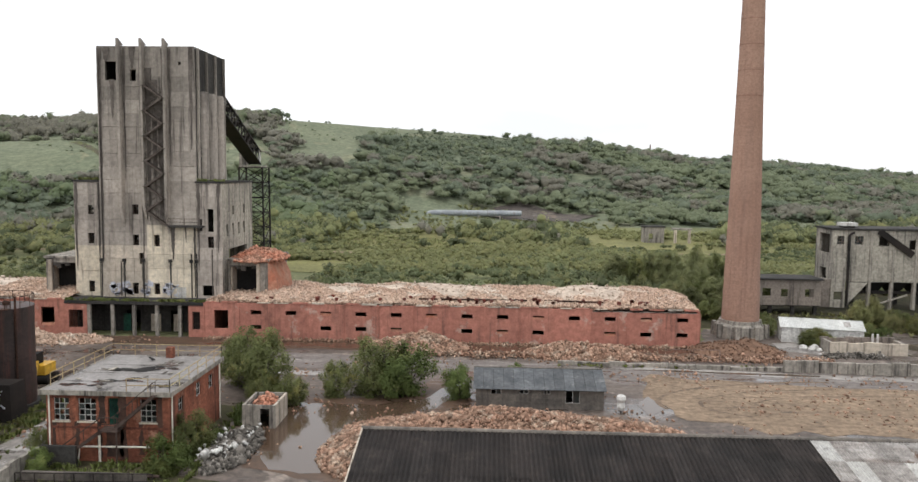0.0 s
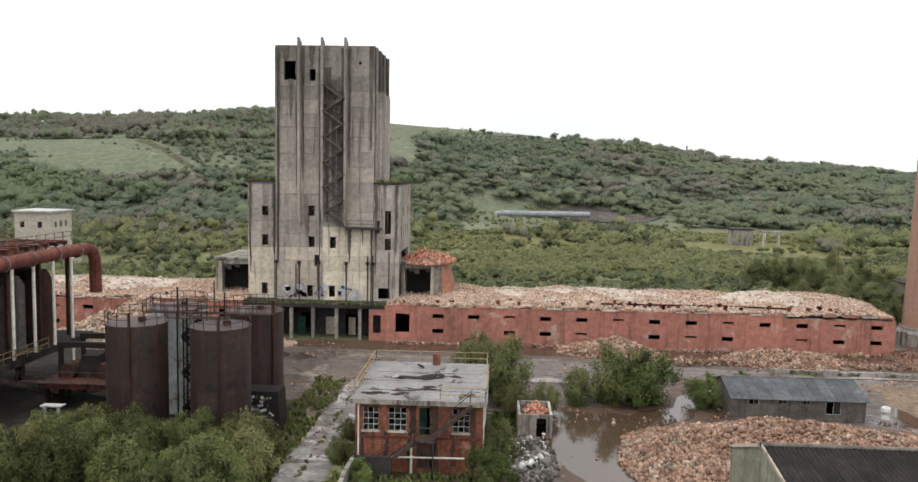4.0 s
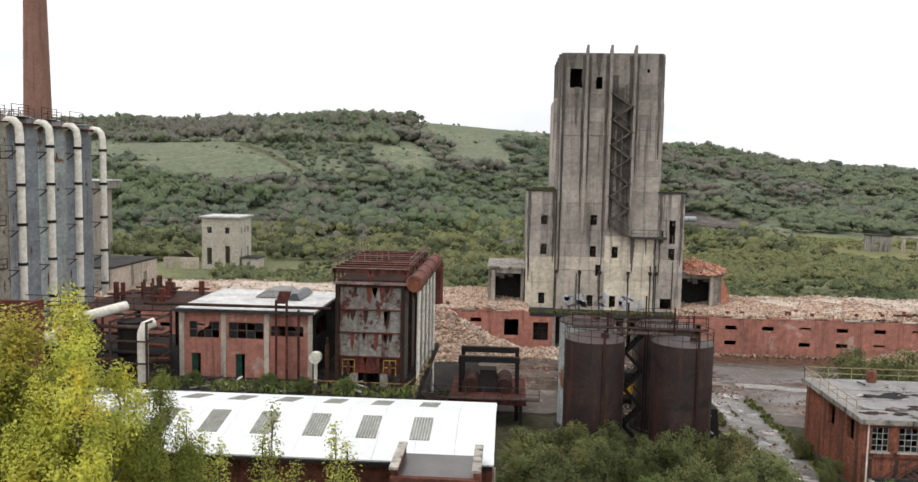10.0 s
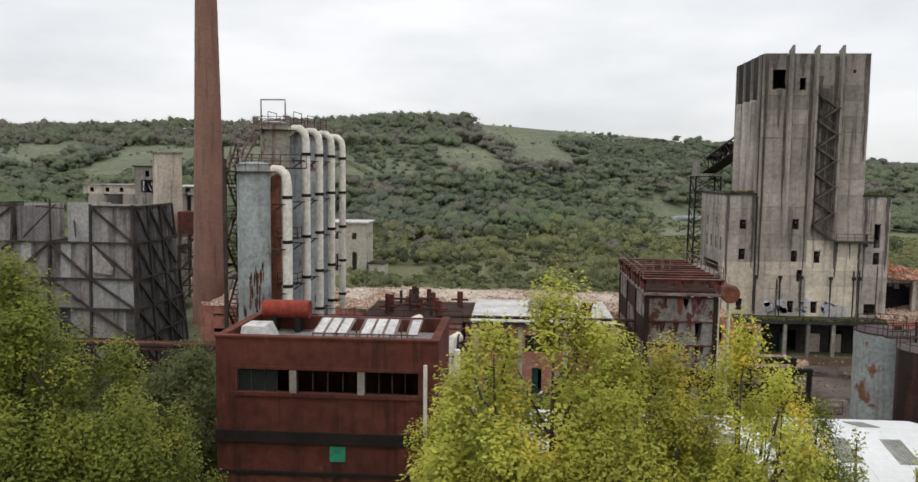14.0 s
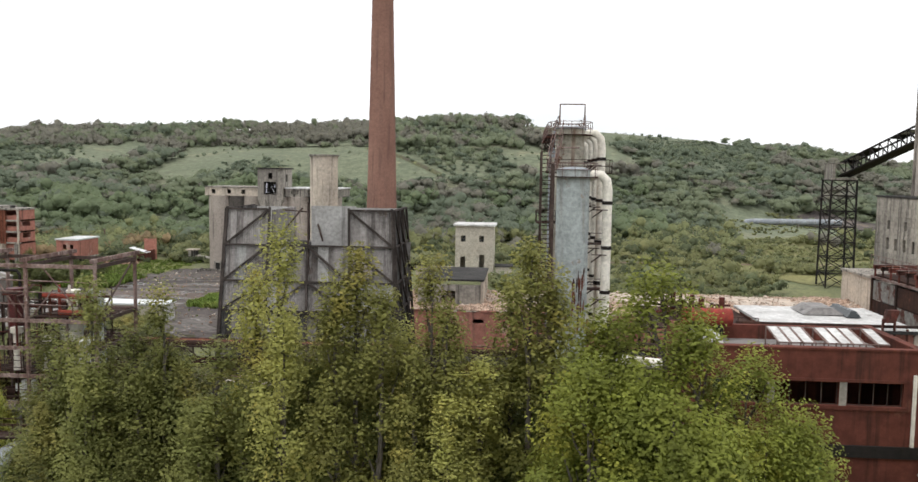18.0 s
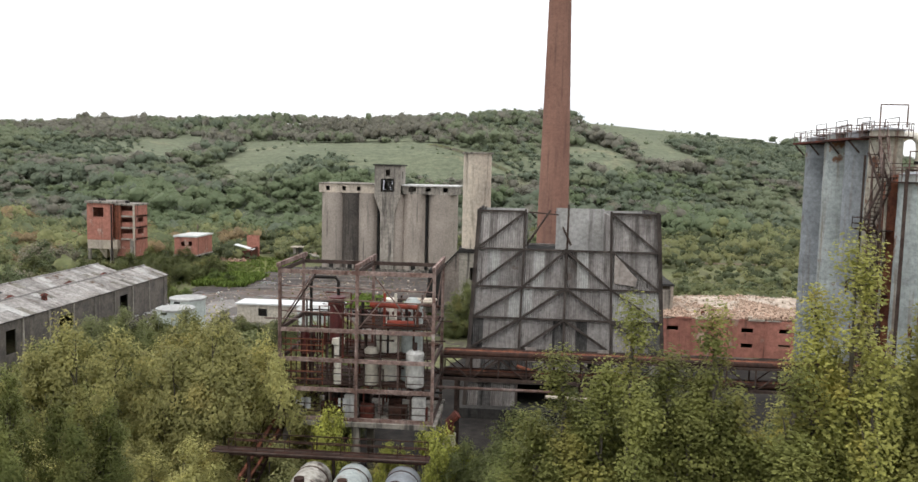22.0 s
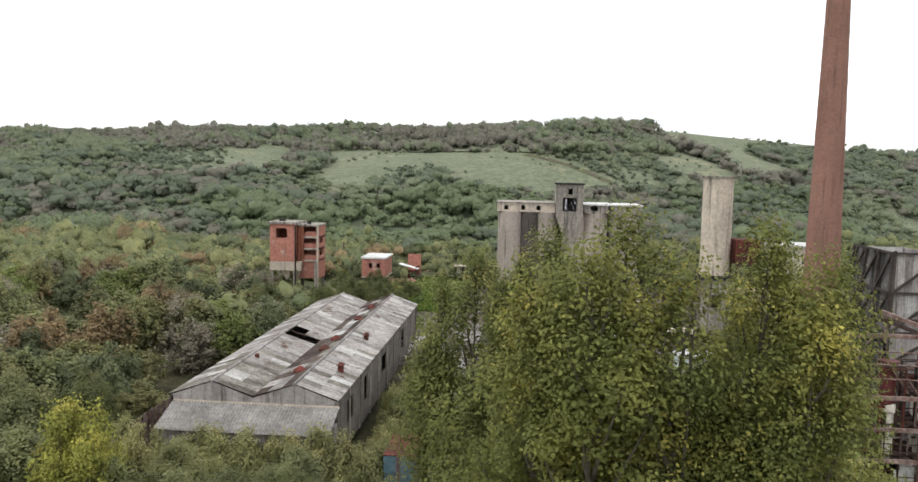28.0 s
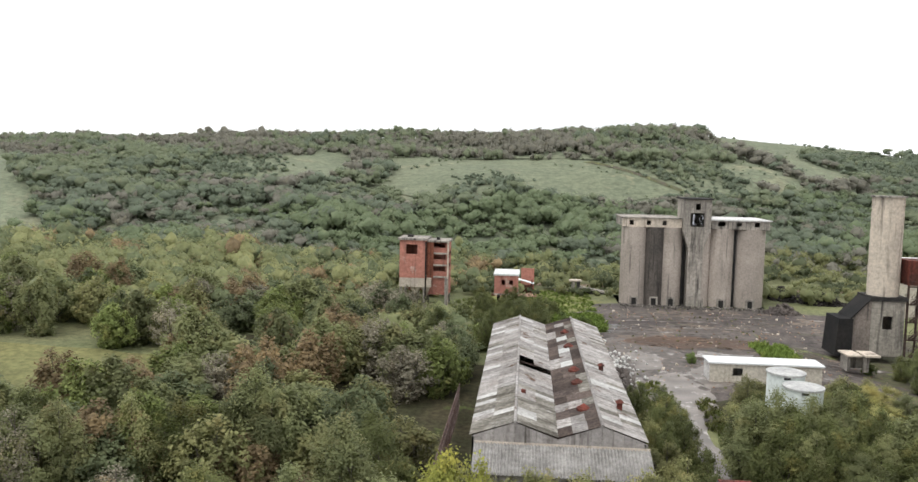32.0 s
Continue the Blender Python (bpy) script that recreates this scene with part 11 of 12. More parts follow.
def twin_shed():
    s = thing("twin_gable_shed", (-186.5, 85, 1.6), "long twin-gabled shed with weathered corrugated roof", "shed")
    y0, y1, ze, zr, zv = 62.0, 108.2, 6.35, 7.55, 6.45
    x = (-193.3, -189.9, -186.5, -183.1, -179.7)
    slopes = (((x[0] - 0.2, y1, ze), (x[0] - 0.2, y0, ze), (x[1] - x[0] + 0.2, 0, zr - ze), set()),
              ((x[2], y0, zv), (x[2], y1, zv), (x[1] - x[2], 0, zr - zv), {(18, 1), (19, 1), (20, 1), (21, 1), (18, 0), (19, 0)}),
              ((x[2], y1, zv), (x[2], y0, zv), (x[3] - x[2], 0, zr - zv), set()),
              ((x[4] + 0.2, y0, ze), (x[4] + 0.2, y1, ze), (x[3] - x[4] - 0.2, 0, zr - ze), set()))
    def stained(near):
        """Sheets by the front gable are mossy, those further back plainer."""
        return lambda i, j, rng: (1 if rng.random() < 0.72 else rng.choice((0, 2))) if near(i) else (0 if rng.random() < 0.86 else rng.choice((1, 2)))

    rules = (stained(lambda i: i > 33), stained(lambda i: i < 11), lambda i, j, rng: (rng.choice((0, 0, 1)), rng.choice((0, 0, 2, 3, 1)), rng.choice((0, 0, 0, 4)))[min(j, 2)], stained(lambda i: False))
    for k, (a, b, r, m) in enumerate(slopes):
        roof_slope(s, a, b, r, 1.19 if k == 2 else 1.75, 1.06 if k != 2 else 2.1, [ROOF_GREY, ROOF_MOSS, CLAD_PALE] if k != 2 else [ROOF_SOIL, ROOF_GREY, CLAD_PALE, ROOF_DULL, ROOF_MOSS], 0.15, 0.028, 30 + k, m, choose=rules[k])
    for xr in (x[1], x[3]):
        part("ridge_cap", Geo().tube([(xr, y0 - 0.1, zr + 0.05), (xr, y1 + 0.1, zr + 0.05)], 0.13, 8), ROOF_GREY, s)
    for k in range(14):
        y = y0 + 0.3 + k * 3.5
        g = Geo()
        for a, b, c in ((x[0], x[1], x[2]), (x[2], x[3], x[4])):
            g.beam((a, y, ze - 0.05), (b, y, zr - 0.15), 0.1).beam((b, y, zr - 0.15), (c, y, ze - 0.05), 0.1).beam((a, y, ze - 0.1), (c, y, ze - 0.1), 0.1)
        parts("truss_bar", g, STEEL, s)
    for yy, f in ((y0, 1), (y1, -1)):
        for a, b, c in ((x[0], x[1], x[2]), (x[2], x[3], x[4])):
            n = 8
            for i in range(n):
                xa, xb = a + (c - a) * i / n, a + (c - a) * (i + 1) / n
                hz = lambda q: ze + (zr - ze) * (1 - abs(q - b) / abs(b - a))
                part("gable_board", Geo().add([(xa, yy, 1.3), (xb - 0.02, yy, 1.3), (xb - 0.02, yy, hz(xb) - 0.05), (xa, yy, hz(xa) - 0.05), (xa, yy + 0.08 * f, 1.3), (xb - 0.02, yy + 0.08 * f, 1.3), (xb - 0.02, yy + 0.08 * f, hz(xb) - 0.05), (xa, yy + 0.08 * f, hz(xa) - 0.05)],
                                              [(0, 1, 2, 3), (7, 6, 5, 4), (3, 2, 6, 7), (0, 3, 7, 4), (1, 5, 6, 2)]), CLAD, s)
    part("side_wall", wall(Geo(), y0, y1, 1.2, ze - 0.1, x[4], -0.15, [(66, 68.4, 3.2, 5.2), (73, 74.6, 3.0, 5.4), (82, 85, 3.4, 5.2), (95, 97, 3.0, 5.4)], "y"), TIMBER, s)
    part("side_wall", wall(Geo(), y0, y1, 1.2, ze - 0.1, x[0], 0.15, [], "y"), CLAD, s)
    for k in range(11):
        y = y0 + k * 4.5
        part("side_post", Geo().box(x[4], x[4] + 0.15, y, y + 0.2, 1.2, ze - 0.1), CONC_GREY, s)
    for y, px in ((69, -181.0), (82, -181.4)):
        v = part("roof_vent", Geo().box(px - 0.22, px + 0.22, y - 0.22, y + 0.22, 6.5, 7.5), RUST_RED, s, "small red roof vent")
        part("cowl", Geo().taper(px - 0.36, px + 0.36, y - 0.36, y + 0.36, 7.5, px - 0.1, px + 0.1, y - 0.1, y + 0.1, 7.75), RUST_RED, v)
    part("roof_vent", Geo().drum(-189.3, 71, 7.2, 7.7, 0.22, 10), RUST_RED, s)
    for y in (67.4, 75.8, 80.5, 91.5, 99.5):
        part("ridge_vent", Geo().lathe(-184.2, y, [(0.42, 7.0), (0.62, 7.15), (0.62, 7.35), (0.1, 7.7)], 10), RUST_RED, s, "rusty red round ridge vent")
    l = thing("lean_to", (-186.5, 60, 1.6), "lean-to with ribbed roof against the shed gable", "lean-to")
    roof_slope(l, (-193.1, 58.4, 4.6), (-179.4, 58.4, 4.6), (0, 3.5, 1.2), 1.85, 1.06, [CLAD_LEAN], 0.26, 0.07, 40)
    part("front_wall", wall(Geo(), -192.9, -179.6, 0.8, 4.5, 58.7, 0.15, [(-191, -189, 1.5, 3.8), (-187, -184.5, 1.5, 3.8), (-182.5, -181, 1, 3.6)], "x"), CLAD, l)
    part("fascia", Geo().box(-193.1, -179.4, 61.85, 61.95, 5.75, 5.95), CONC_PALE, l)
    part("end_wall", Geo().box(-192.9, -192.75, 58.85, 62, 0.8, 4.6).box(-179.75, -179.6, 58.85, 62, 0.8, 4.6), CLAD, l)


twin_shed()


LID_GREY = mat("dusty_grey_lid", (0.42, 0.42, 0.4), (0.34, 0.34, 0.33), big=0.8, fine=3.0, fine_amt=0.25, spot=(0.55, 0.55, 0.52), spot_at=0.62)
PALE_TANK = mat("chalky_white_tank_wall", (0.62, 0.66, 0.63), (0.52, 0.56, 0.53), big=0.6, fine_amt=0.15, streak=(0.32, 0.35, 0.32), streak_at=0.58, streak_amt=0.6)


def west_small():
    r = thing("brick_winding_tower", (-208, 148, 1.6), "red brick ruin tower with concrete frame on legs", "tower")
    x0, x1, x2, y0, y1 = -212.6, -207.6, -203.6, 145, 151
    part("wall", wall(Geo(), x0, x1, 7.2, 14.2, y0, 0.3, [(-211.4, -209.3, 11.6, 13.4)], "x"), RED_WALL, r)
    part("wall", wall(Geo(), y0 + 0.3, y1, 7.2, 14.2, x0, 0.3, [], "y"), RED_WALL, r)
    for z in (7.2, 9.4, 11.6, 13.8):
        part("floor", Geo().box(x1, x2, y0 + 1, y1, z, z + 0.3), CONC_GREY, r)
    part("stair_wall", wall(Geo(), x1, x2, 4, 13.8, y0 + 1.3, 0.3, [(x1 + 0.6, x2 - 0.6, 8.4 + 2.2 * k, 9.3 + 2.2 * k) for k in range(3)], "x"), RED_WALL, r)
    part("wall", wall(Geo(), y0 + 1.6, y1, 4, 13.8, x2, -0.3, [(147, 149.5, 8.3, 9.3), (147, 149.5, 10.6, 11.5)], "y").box(x0 + 0.3, x2 - 0.3, y1 - 0.3, y1, 4, 14), RED_WALL, r)
    part("roof", Geo().box(x0 - 0.3, x1 + 0.2, y0 - 0.3, y1 + 0.2, 14.2, 14.6).box(x1 + 0.2, x2 + 0.2, y0 + 0.8, y1 + 0.2, 13.9, 14.2), CONC_GREY, r)
    part("bunker", Geo().box(x0, x1 + 0.9, y0 + 0.02, y0 + 5, 5.5, 7.2), CONC_PALE, r, "pale concrete bunker under the tower")
    for xa in (x0 + 2.0, x0 + 3.9):
        part("hopper", Geo().taper(xa + 0.7, xa + 1.1, y0 + 1.4, y0 + 2, 3.6, xa, xa + 1.8, y0 + 0.3, y0 + 3.5, 5.5), CONC_PALE, r)
    part("downpipe", Geo().tube([(x1 - 0.1, y0 - 0.1, 2.0), (x1 - 0.1, y0 - 0.1, 14.0)], 0.14, 8), BLACK, r)
    part("bay_wall", Geo().box(x1 + 0.02, x1 + 1.2, y0 + 0.9, y0 + 1.28, 7.2, 13.8), BRICK, r)
    part("post", Geo().box(x2 - 0.2, x2 + 0.1, y0 + 0.5, y0 + 0.8, 1.4, 13.9), CONC_PALE, r)
    part("roof_stub", Geo().box(x0 + 1.2, x0 + 2.2, y0 + 2, y0 + 3, 14.6, 15.0).box(x1 + 1.6, x1 + 2.2, y0 + 2, y0 + 2.6, 14.2, 14.7), CONC_DARK, r)
    for x in (x0 + 0.3, x1 - 0.3, x2 - 0.3):
        for y in (y0 + 0.3, y1 - 0.5):
            part("leg", Geo().box(x - 0.25, x + 0.25, y - 0.25, y + 0.25, 1, 7.2), CONC_GREY, r)
    h = thing("raised_red_hut", (-192.6, 146, 1.6), "small red brick hut with white flat roof on legs", "hut")
    part("wall", wall(Geo(), -194.9, -190.6, 5.0, 8.3, 144, 0.25, [(-193.6, -192.9, 6.6, 7.5), (-192.2, -191.5, 6.6, 7.5)], "x"), RED_WALL, h)
    part("wall", Geo().box(-194.9, -194.65, 144.25, 151.4, 5.0, 8.3), RED_WALL, h)
    part("wall", Geo().box(-190.85, -190.6, 144.25, 151.4, 5.0, 8.3), RED_WALL, h)
    part("wall", Geo().box(-194.65, -190.85, 151.15, 151.4, 5.0, 8.3), RED_WALL, h)
    part("floor", Geo().box(-195.0, -190.5, 143.9, 151.5, 4.75, 5.0), CONC_GREY, h)
    part("roof", Geo().box(-195.1, -190.4, 143.8, 151.6, 8.3, 8.6), ROOF_DULL, h, "dirty white flat roof")
    for x in (-194.2, -191.6):
        for y in (144.4, 147.6, 151.0):
            part("leg", Geo().box(x - 0.15, x + 0.15, y - 0.15, y + 0.15, 1.5, 5.4), BLACK, h)
    q = thing("ruined_red_hut", (-189.6, 167, 1.6), "collapsed dark brick hut with a slipped white roof sheet", "ruin")
    part("wall", wall(Geo(), -191.4, -187.7, 1.3, 3.6, 165.6, 0.3, [(-190.6, -189.7, 1.3, 3.2)], "x"), BRICK_DK, q)
    part("wall", Geo().box(-188.0, -187.7, 165.9, 170, 1.3, 4.2), BRICK_DK, q)
    part("wall", Geo().box(-191.4, -191.1, 165.9, 170, 1.3, 3.0), BRICK_DK, q)
    part("back_wall", Geo().box(-190.2, -187.4, 170.0, 170.3, 1.3, 6.6), RED_WALL, q, "standing red gable piece")
    part("roof_sheet", Geo().beam((-191.4, 166.4, 4.9), (-187.4, 166.4, 3.9), 2.2, 0.12), ROOF_WHITE, q, "slipped white roof sheet")
    part("door", Geo().box(-190.5, -189.8, 165.5, 165.58, 1.4, 3.1), WHITE, q)
    chunks("brick_litter", 420, lambda rng, n: np.column_stack([rng.uniform(-196, -187, n), rng.uniform(160, 166, n), 1.55 + np.abs(rng.normal(0, 0.25, n))]), 0.4, DEBRIS_MIX, "fallen bricks and boards round the ruined hut", 181)
    w = thing("ruined_ramp", (-177, 169, 1.6), "broken concrete pier and sloping ramp slab", "ruin")
    part("pier", Geo().box(-179.4, -178.8, 168.8, 170.2, 1.2, 4.3), CONC_GREY, w)
    part("pier", Geo().box(-178.3, -177.7, 168.8, 170.2, 1.2, 4.3), CONC_DARK, w)
    part("cap_slab", Geo().box(-179.9, -177.4, 168.5, 170.6, 4.3, 4.55), CONC_PALE, w)
    part("ramp_slab", Geo().beam((-177.8, 169.6, 3.1), (-171.6, 169.6, 2.0), 2.2, 0.3), CONC, w)
    part("ramp_wall", Geo().add([(-177.7, 168.7, 1.2), (-172.0, 168.7, 1.2), (-172.0, 168.7, 1.8), (-177.7, 168.7, 2.9), (-177.7, 168.9, 1.2), (-172.0, 168.9, 1.2), (-172.0, 168.9, 1.8), (-177.7, 168.9, 2.9)], [(0, 1, 2, 3), (5, 4, 7, 6), (3, 2, 6, 7), (1, 5, 6, 2), (4, 0, 3, 7)]), CONC_DARK, w)
    part("lip", Geo().box(-183.5, -179.6, 170.2, 170.6, 1.2, 2.2), CONC_GREY, w)
    u = thing("telegraph_pole", (-208.1, 185.8, 1.6), "bare grey wooden pole in the scrub", "pole")
    part("pole", Geo().tube([(-208.1, 185.8, 1.0), (-208.1, 185.8, 7.4)], 0.22, 8, 0.15), STEEL_GR, u)
    c = thing("white_cabin", (-159.5, 101, 1.6), "long white flat-roofed site cabin", "cabin")
    part("wall", wall(Geo(), -166.3, -152.8, 1.6, 4.1, 99.6, 0.15, [(-163.5, -162.3, 2.6, 3.6), (-157.6, -156.2, 2.2, 3.5)], "x"), RENDERED, c)
    parts("wall", Geo().box(-166.3, -166.15, 99.75, 102.8, 1.6, 4.1).box(-152.95, -152.8, 99.75, 102.8, 1.6, 4.1).box(-166.15, -152.95, 102.65, 102.8, 1.6, 4.1), WHITE, c)
    part("roof", Geo().box(-166.5, -152.6, 99.4, 103, 4.1, 4.3), ROOF_WHITE, c)
    for x, y, z in ((-149.3, 74.9, 8.5), (-163.9, 79.1, 8.4), (-163.5, 75.3, 8.0)):
        t = thing("round_water_tank", (x, y, 0.6), "tall round chalky white tank with flat grey lid", "tank", "round water tanks")
        part("shell", Geo().lathe(x, y, [(1.72, 0.2), (1.72, z - 1.2), (1.74, z - 1.2), (1.74, z - 0.15)], 30), PALE_TANK, t)
        part("lid", Geo().lathe(x, y, [(1.84, z - 0.18), (1.84, z), (0.9, z + 0.07), (0.05, z + 0.09)], 30), LID_GREY, t, "flat dusty grey lid")
        part("hatch", Geo().box(x - 0.7, x - 0.1, y - 1.8, y - 1.7, z - 0.42, z - 0.24), SOOT_SHADE, t)
    k = thing("shipping_container", (-173.6, 59, 0), "rusty red-topped blue freight container", "container")
    x0, x1, y0, y1, z0, z1 = -174.7, -172.3, 55.5, 60.0, 2.0, 4.6
    blue = mat("faded_blue_steel", (0.10, 0.17, 0.2), (0.08, 0.12, 0.14), big=0.8, streak=(0.16, 0.07, 0.04))
    part("side", Geo().box(x0, x1, y0 + 0.05, y1, z0, z1 - 0.05), blue, k)
    for i in range(9):
        part("roof_rib", Geo().box(x0, x1, y0 + 0.5 * i, y0 + 0.5 * i + 0.42, z1 - 0.05, z1 + 0.02), RUST_RED, k)
    for x in (x0, x0 + 1.12):
        part("door", Geo().box(x + 0.04, x + 1.06, y0, y0 + 0.05, z0 + 0.1, z1 - 0.1), blue, k)
    part("support", Geo().box(x0, x1, y0 + 0.3, y1 - 0.3, 0, z0), CONC_DARK, k)
    g = thing("palisade_fence", (-197, 75, 0), "grey steel palisade fence through the trees", "fence")
    for i in range(30):
        y = 52 + i * 1.1
        part("pale", Geo().box(-196.2, -196.15, y, y + 0.75, 1.0, 4.2), STEEL_GR, g)
    part("fence_rail", Geo().beam((-196.1, 52, 1.8), (-196.1, 85, 1.8), 0.06).beam((-196.1, 52, 3.6), (-196.1, 85, 3.6), 0.06), STEEL_GR, g)
    zz = ground_z(53, 231)
    q = thing("valley_ruin", (53, 231, zz), "small grey concrete ruin in the scrub", "ruin")
    part("wall", wall(Geo(), 44.6, 50.4, zz - 0.6, zz + 4.6, 229, 0.4, [(46.0, 47.2, zz + 1.2, zz + 2.8)], "x"), CONC_GREY, q)
    part("wall", Geo().box(44.6, 45.0, 229.4, 233, zz - 0.6, zz + 4.6), CONC_GREY, q)
    part("wall", Geo().box(50.0, 50.4, 229.4, 233, zz - 0.6, zz + 4.0), CONC_DARK, q)
    part("roof", Geo().box(44.3, 50.8, 228.8, 233.2, zz + 4.6, zz + 4.9), CONC_DARK, q)
    for x in (53.2, 57.2):
        part("pillar", Geo().box(x, x + 0.7, 228.5, 229.2, zz - 0.6, zz + 3.9), CONC_PALE, q)
    part("lintel", Geo().box(52.8, 58.3, 228.4, 231, zz + 3.9, zz + 4.4), CONC_GREY, q)
    a = thing("covered_conveyor", (-8, 297, 4), "low grey covered conveyor bridge at the hill foot", "conveyor")
    zt = ground_z(-6, 297) + 1.6
    pts = [(-24.5, 297, zt - 2.6), (-24, 297, zt - 1.2), (-22.4, 297, zt - 0.2), (-19.5, 297, zt), (-6, 298, zt), (12, 299, zt)]
    part("tube", Geo().tube(pts, 1.1, 12), COLUMN_DK, a)
    for x in (-20, -12, -4, 4):
        part("trestle", Geo().box(x - 0.3, x + 0.3, 296.7, 297.4, ground_z(x, 297) - 0.4, zt - 0.8), CONC_GREY, a)
    zz = ground_z(133, 668)
    m = thing("radio_mast", (133, 668, zz), "thin lattice mast on the hill", "mast")
    part("mast", Geo().tube([(133, 668, zz - 0.5), (133, 668, zz + 15)], 0.4, 6, 0.25), STEEL_GR, m)
    part("aerial", Geo().box(132.5, 133.5, 667.6, 668.4, zz + 11, zz + 14.4), STEEL_GR, m)


west_small()

heap("scrap_heap", -177.2, 98, 2.0, 9.5, 1.7, 1900, 0.45, COAL, "heap of dark scrap and rubble by the shed", 81, 0.9)
heap("coal_heap", -134.5, 172, 4.5, 6, 2.6, 500, 0.6, BLACK_SOIL, "dark coal heap beyond the silos", 85, 1.4)
heap("coal_heap", -129.0, 166, 4.5, 3.5, 2.2, 400, 0.6, BLACK_SOIL, "low dark coal heap beyond the silos", 86, 1.4)
chunks("white_litter", 240, lambda rng, n: np.column_stack([rng.normal(-177.5, 1.6, n), rng.normal(104, 4.5, n), 1.75 + np.abs(rng.normal(0, 0.3, n))]), 0.4, WHITE, "white sheets and rags among the scrap", 87)
chunks("white_litter", 160, lambda rng, n: (lambda p: np.column_stack([p, [ground_z(x, y) + 0.09 for x, y in p]]))(np.column_stack([rng.uniform(-178, -140, n), rng.uniform(100, 152, n)])), 0.3, CONC_PALE, "pale rubble specks over the coal yard", 88)
chunks("white_litter", 60, lambda rng, n: np.column_stack([rng.uniform(-21.2, -18.2, n), rng.uniform(54.5, 62, n), 0.75 + np.abs(rng.normal(0, 0.15, n))]), 0.3, WHITE, "white scraps on the rubble strip", 89)
heap("scrap_heap", -141.2, 152, 3.2, 2.2, 1.9, 600, 0.5, COAL, "dark rubble at the silo foot", 82, 1.5)
chunks("silo_foot_rubble", 900, lambda rng, n: np.column_stack([rng.uniform(-171, -143, n), 155.6 - np.abs(rng.normal(0, 1.2, n)), 1.75 + np.abs(rng.normal(0, 0.1, n))]), 0.3, DEBRIS_GREY, "broken concrete along the silo foot", 83)
chunks("yard_litter", 700, lambda rng, n: (lambda p: np.column_stack([p, [ground_z(x, y) + 0.08 for x, y in p]]))(np.column_stack([rng.uniform(-180, -138, n), rng.uniform(96, 150, n)])), 0.2, DEBRIS_MIX, "stones and scrap scattered on the coal yard", 84)

# ---- trees and bushes of the works ----
def grown(name, m, shape, n, leaf, label, category="tree", seed=1, group=""):
    limbs, lob, rad = shape
    return tree(name, m, lob, rad, n, leaf, limbs, label, category, seed, group)


POP_A = grown("poplar", L_POPLAR, crown_shape(1, 19, 2.0, 150, 0.04, 0.5, 2.0, 4, 1.15), 44000, 0.066, "tall green poplar with upright pointed top", seed=1, group="row of poplars")
POP_B = grown("poplar", L_POPLAR, crown_shape(2, 18, 1.7, 130, 0.04, 0.48, 2.0, 3, 1.05), 37000, 0.066, "slender green poplar turning yellow at the top", seed=2, group="row of poplars")
POP_G = grown("poplar", L_POPG, crown_shape(7, 18, 1.9, 140, 0.04, 0.5, 2.0, 4, 1.1), 40000, 0.066, "tall mid-green poplar with upright top", seed=7, group="row of poplars")
POP_BIG = grown("broad_poplar", L_BIG, crown_shape(3, 23.6, 5.4, 460, 0.06, 0.74, 1.7, 5, 2.4), 170000, 0.076, "big broad poplar with many silvery green leaves", seed=3)
POP_YEL = grown("yellow_poplar", L_YELLOW, crown_shape(4, 19, 4.4, 400, 0.12, 0.56, 1.7, 6, 2.3), 120000, 0.07, "broad poplar in yellow-green autumn leaf", seed=4)
POP_LIME = grown("lime_green_poplar", L_LIME, crown_shape(5, 18.6, 3.8, 270, 0.08, 0.66, 1.5, 4, 2.2), 90000, 0.068, "broad poplar in lime green leaf", seed=5)
POP_C = grown("pyramid_poplar", L_PYR, crown_shape(6, 19.5, 3.2, 260, 0.04, 0.62, 1.8, 5, 1.5), 105000, 0.076, "pyramid-shaped green poplar with loose branches", seed=6)
B_GREEN = grown("sallow_bush", L_DARK, crown_shape(11, 5.2, 2.8, 100, 0.02, 0.5, 1.3, 4, 2.4), 12000, 0.09, "rounded dark green sallow bush", "bush", 11)
B_FRESH = grown("green_bush", L_GREEN, crown_shape(12, 3.4, 2.0, 60, 0.02, 0.42, 1.2, 3, 2.4), 8000, 0.085, "bright green rounded leafy bush", "bush", 12)
B_WILLOW = grown("willow_tree", L_WILLOW, crown_shape(13, 9.5, 4.2, 200, 0.03, 0.62, 1.4, 5, 2.6), 46000, 0.092, "pale yellow-olive spreading willow", "tree", 13)
B_LIME = grown("olive_bush", L_OLIVE, crown_shape(14, 4.0, 2.4, 80, 0.02, 0.42, 1.5, 4, 2.0), 9500, 0.085, "olive green sallow bush, loose twigs", "bush", 14)
B_BROWN = grown("autumn_tree", L_BROWN, crown_shape(15, 8.5, 2.8, 120, 0.1, 0.5, 1.5, 3, 1.8), 8000, 0.09, "thin half-bare brown autumn tree", "tree", 15)
B_YEL = grown("yellow_tree", L_GOLD, crown_shape(16, 6.0, 2.6, 110, 0.05, 0.48, 1.4, 4, 2.2), 11000, 0.095, "small gold-green leaved tree", "tree", 16)
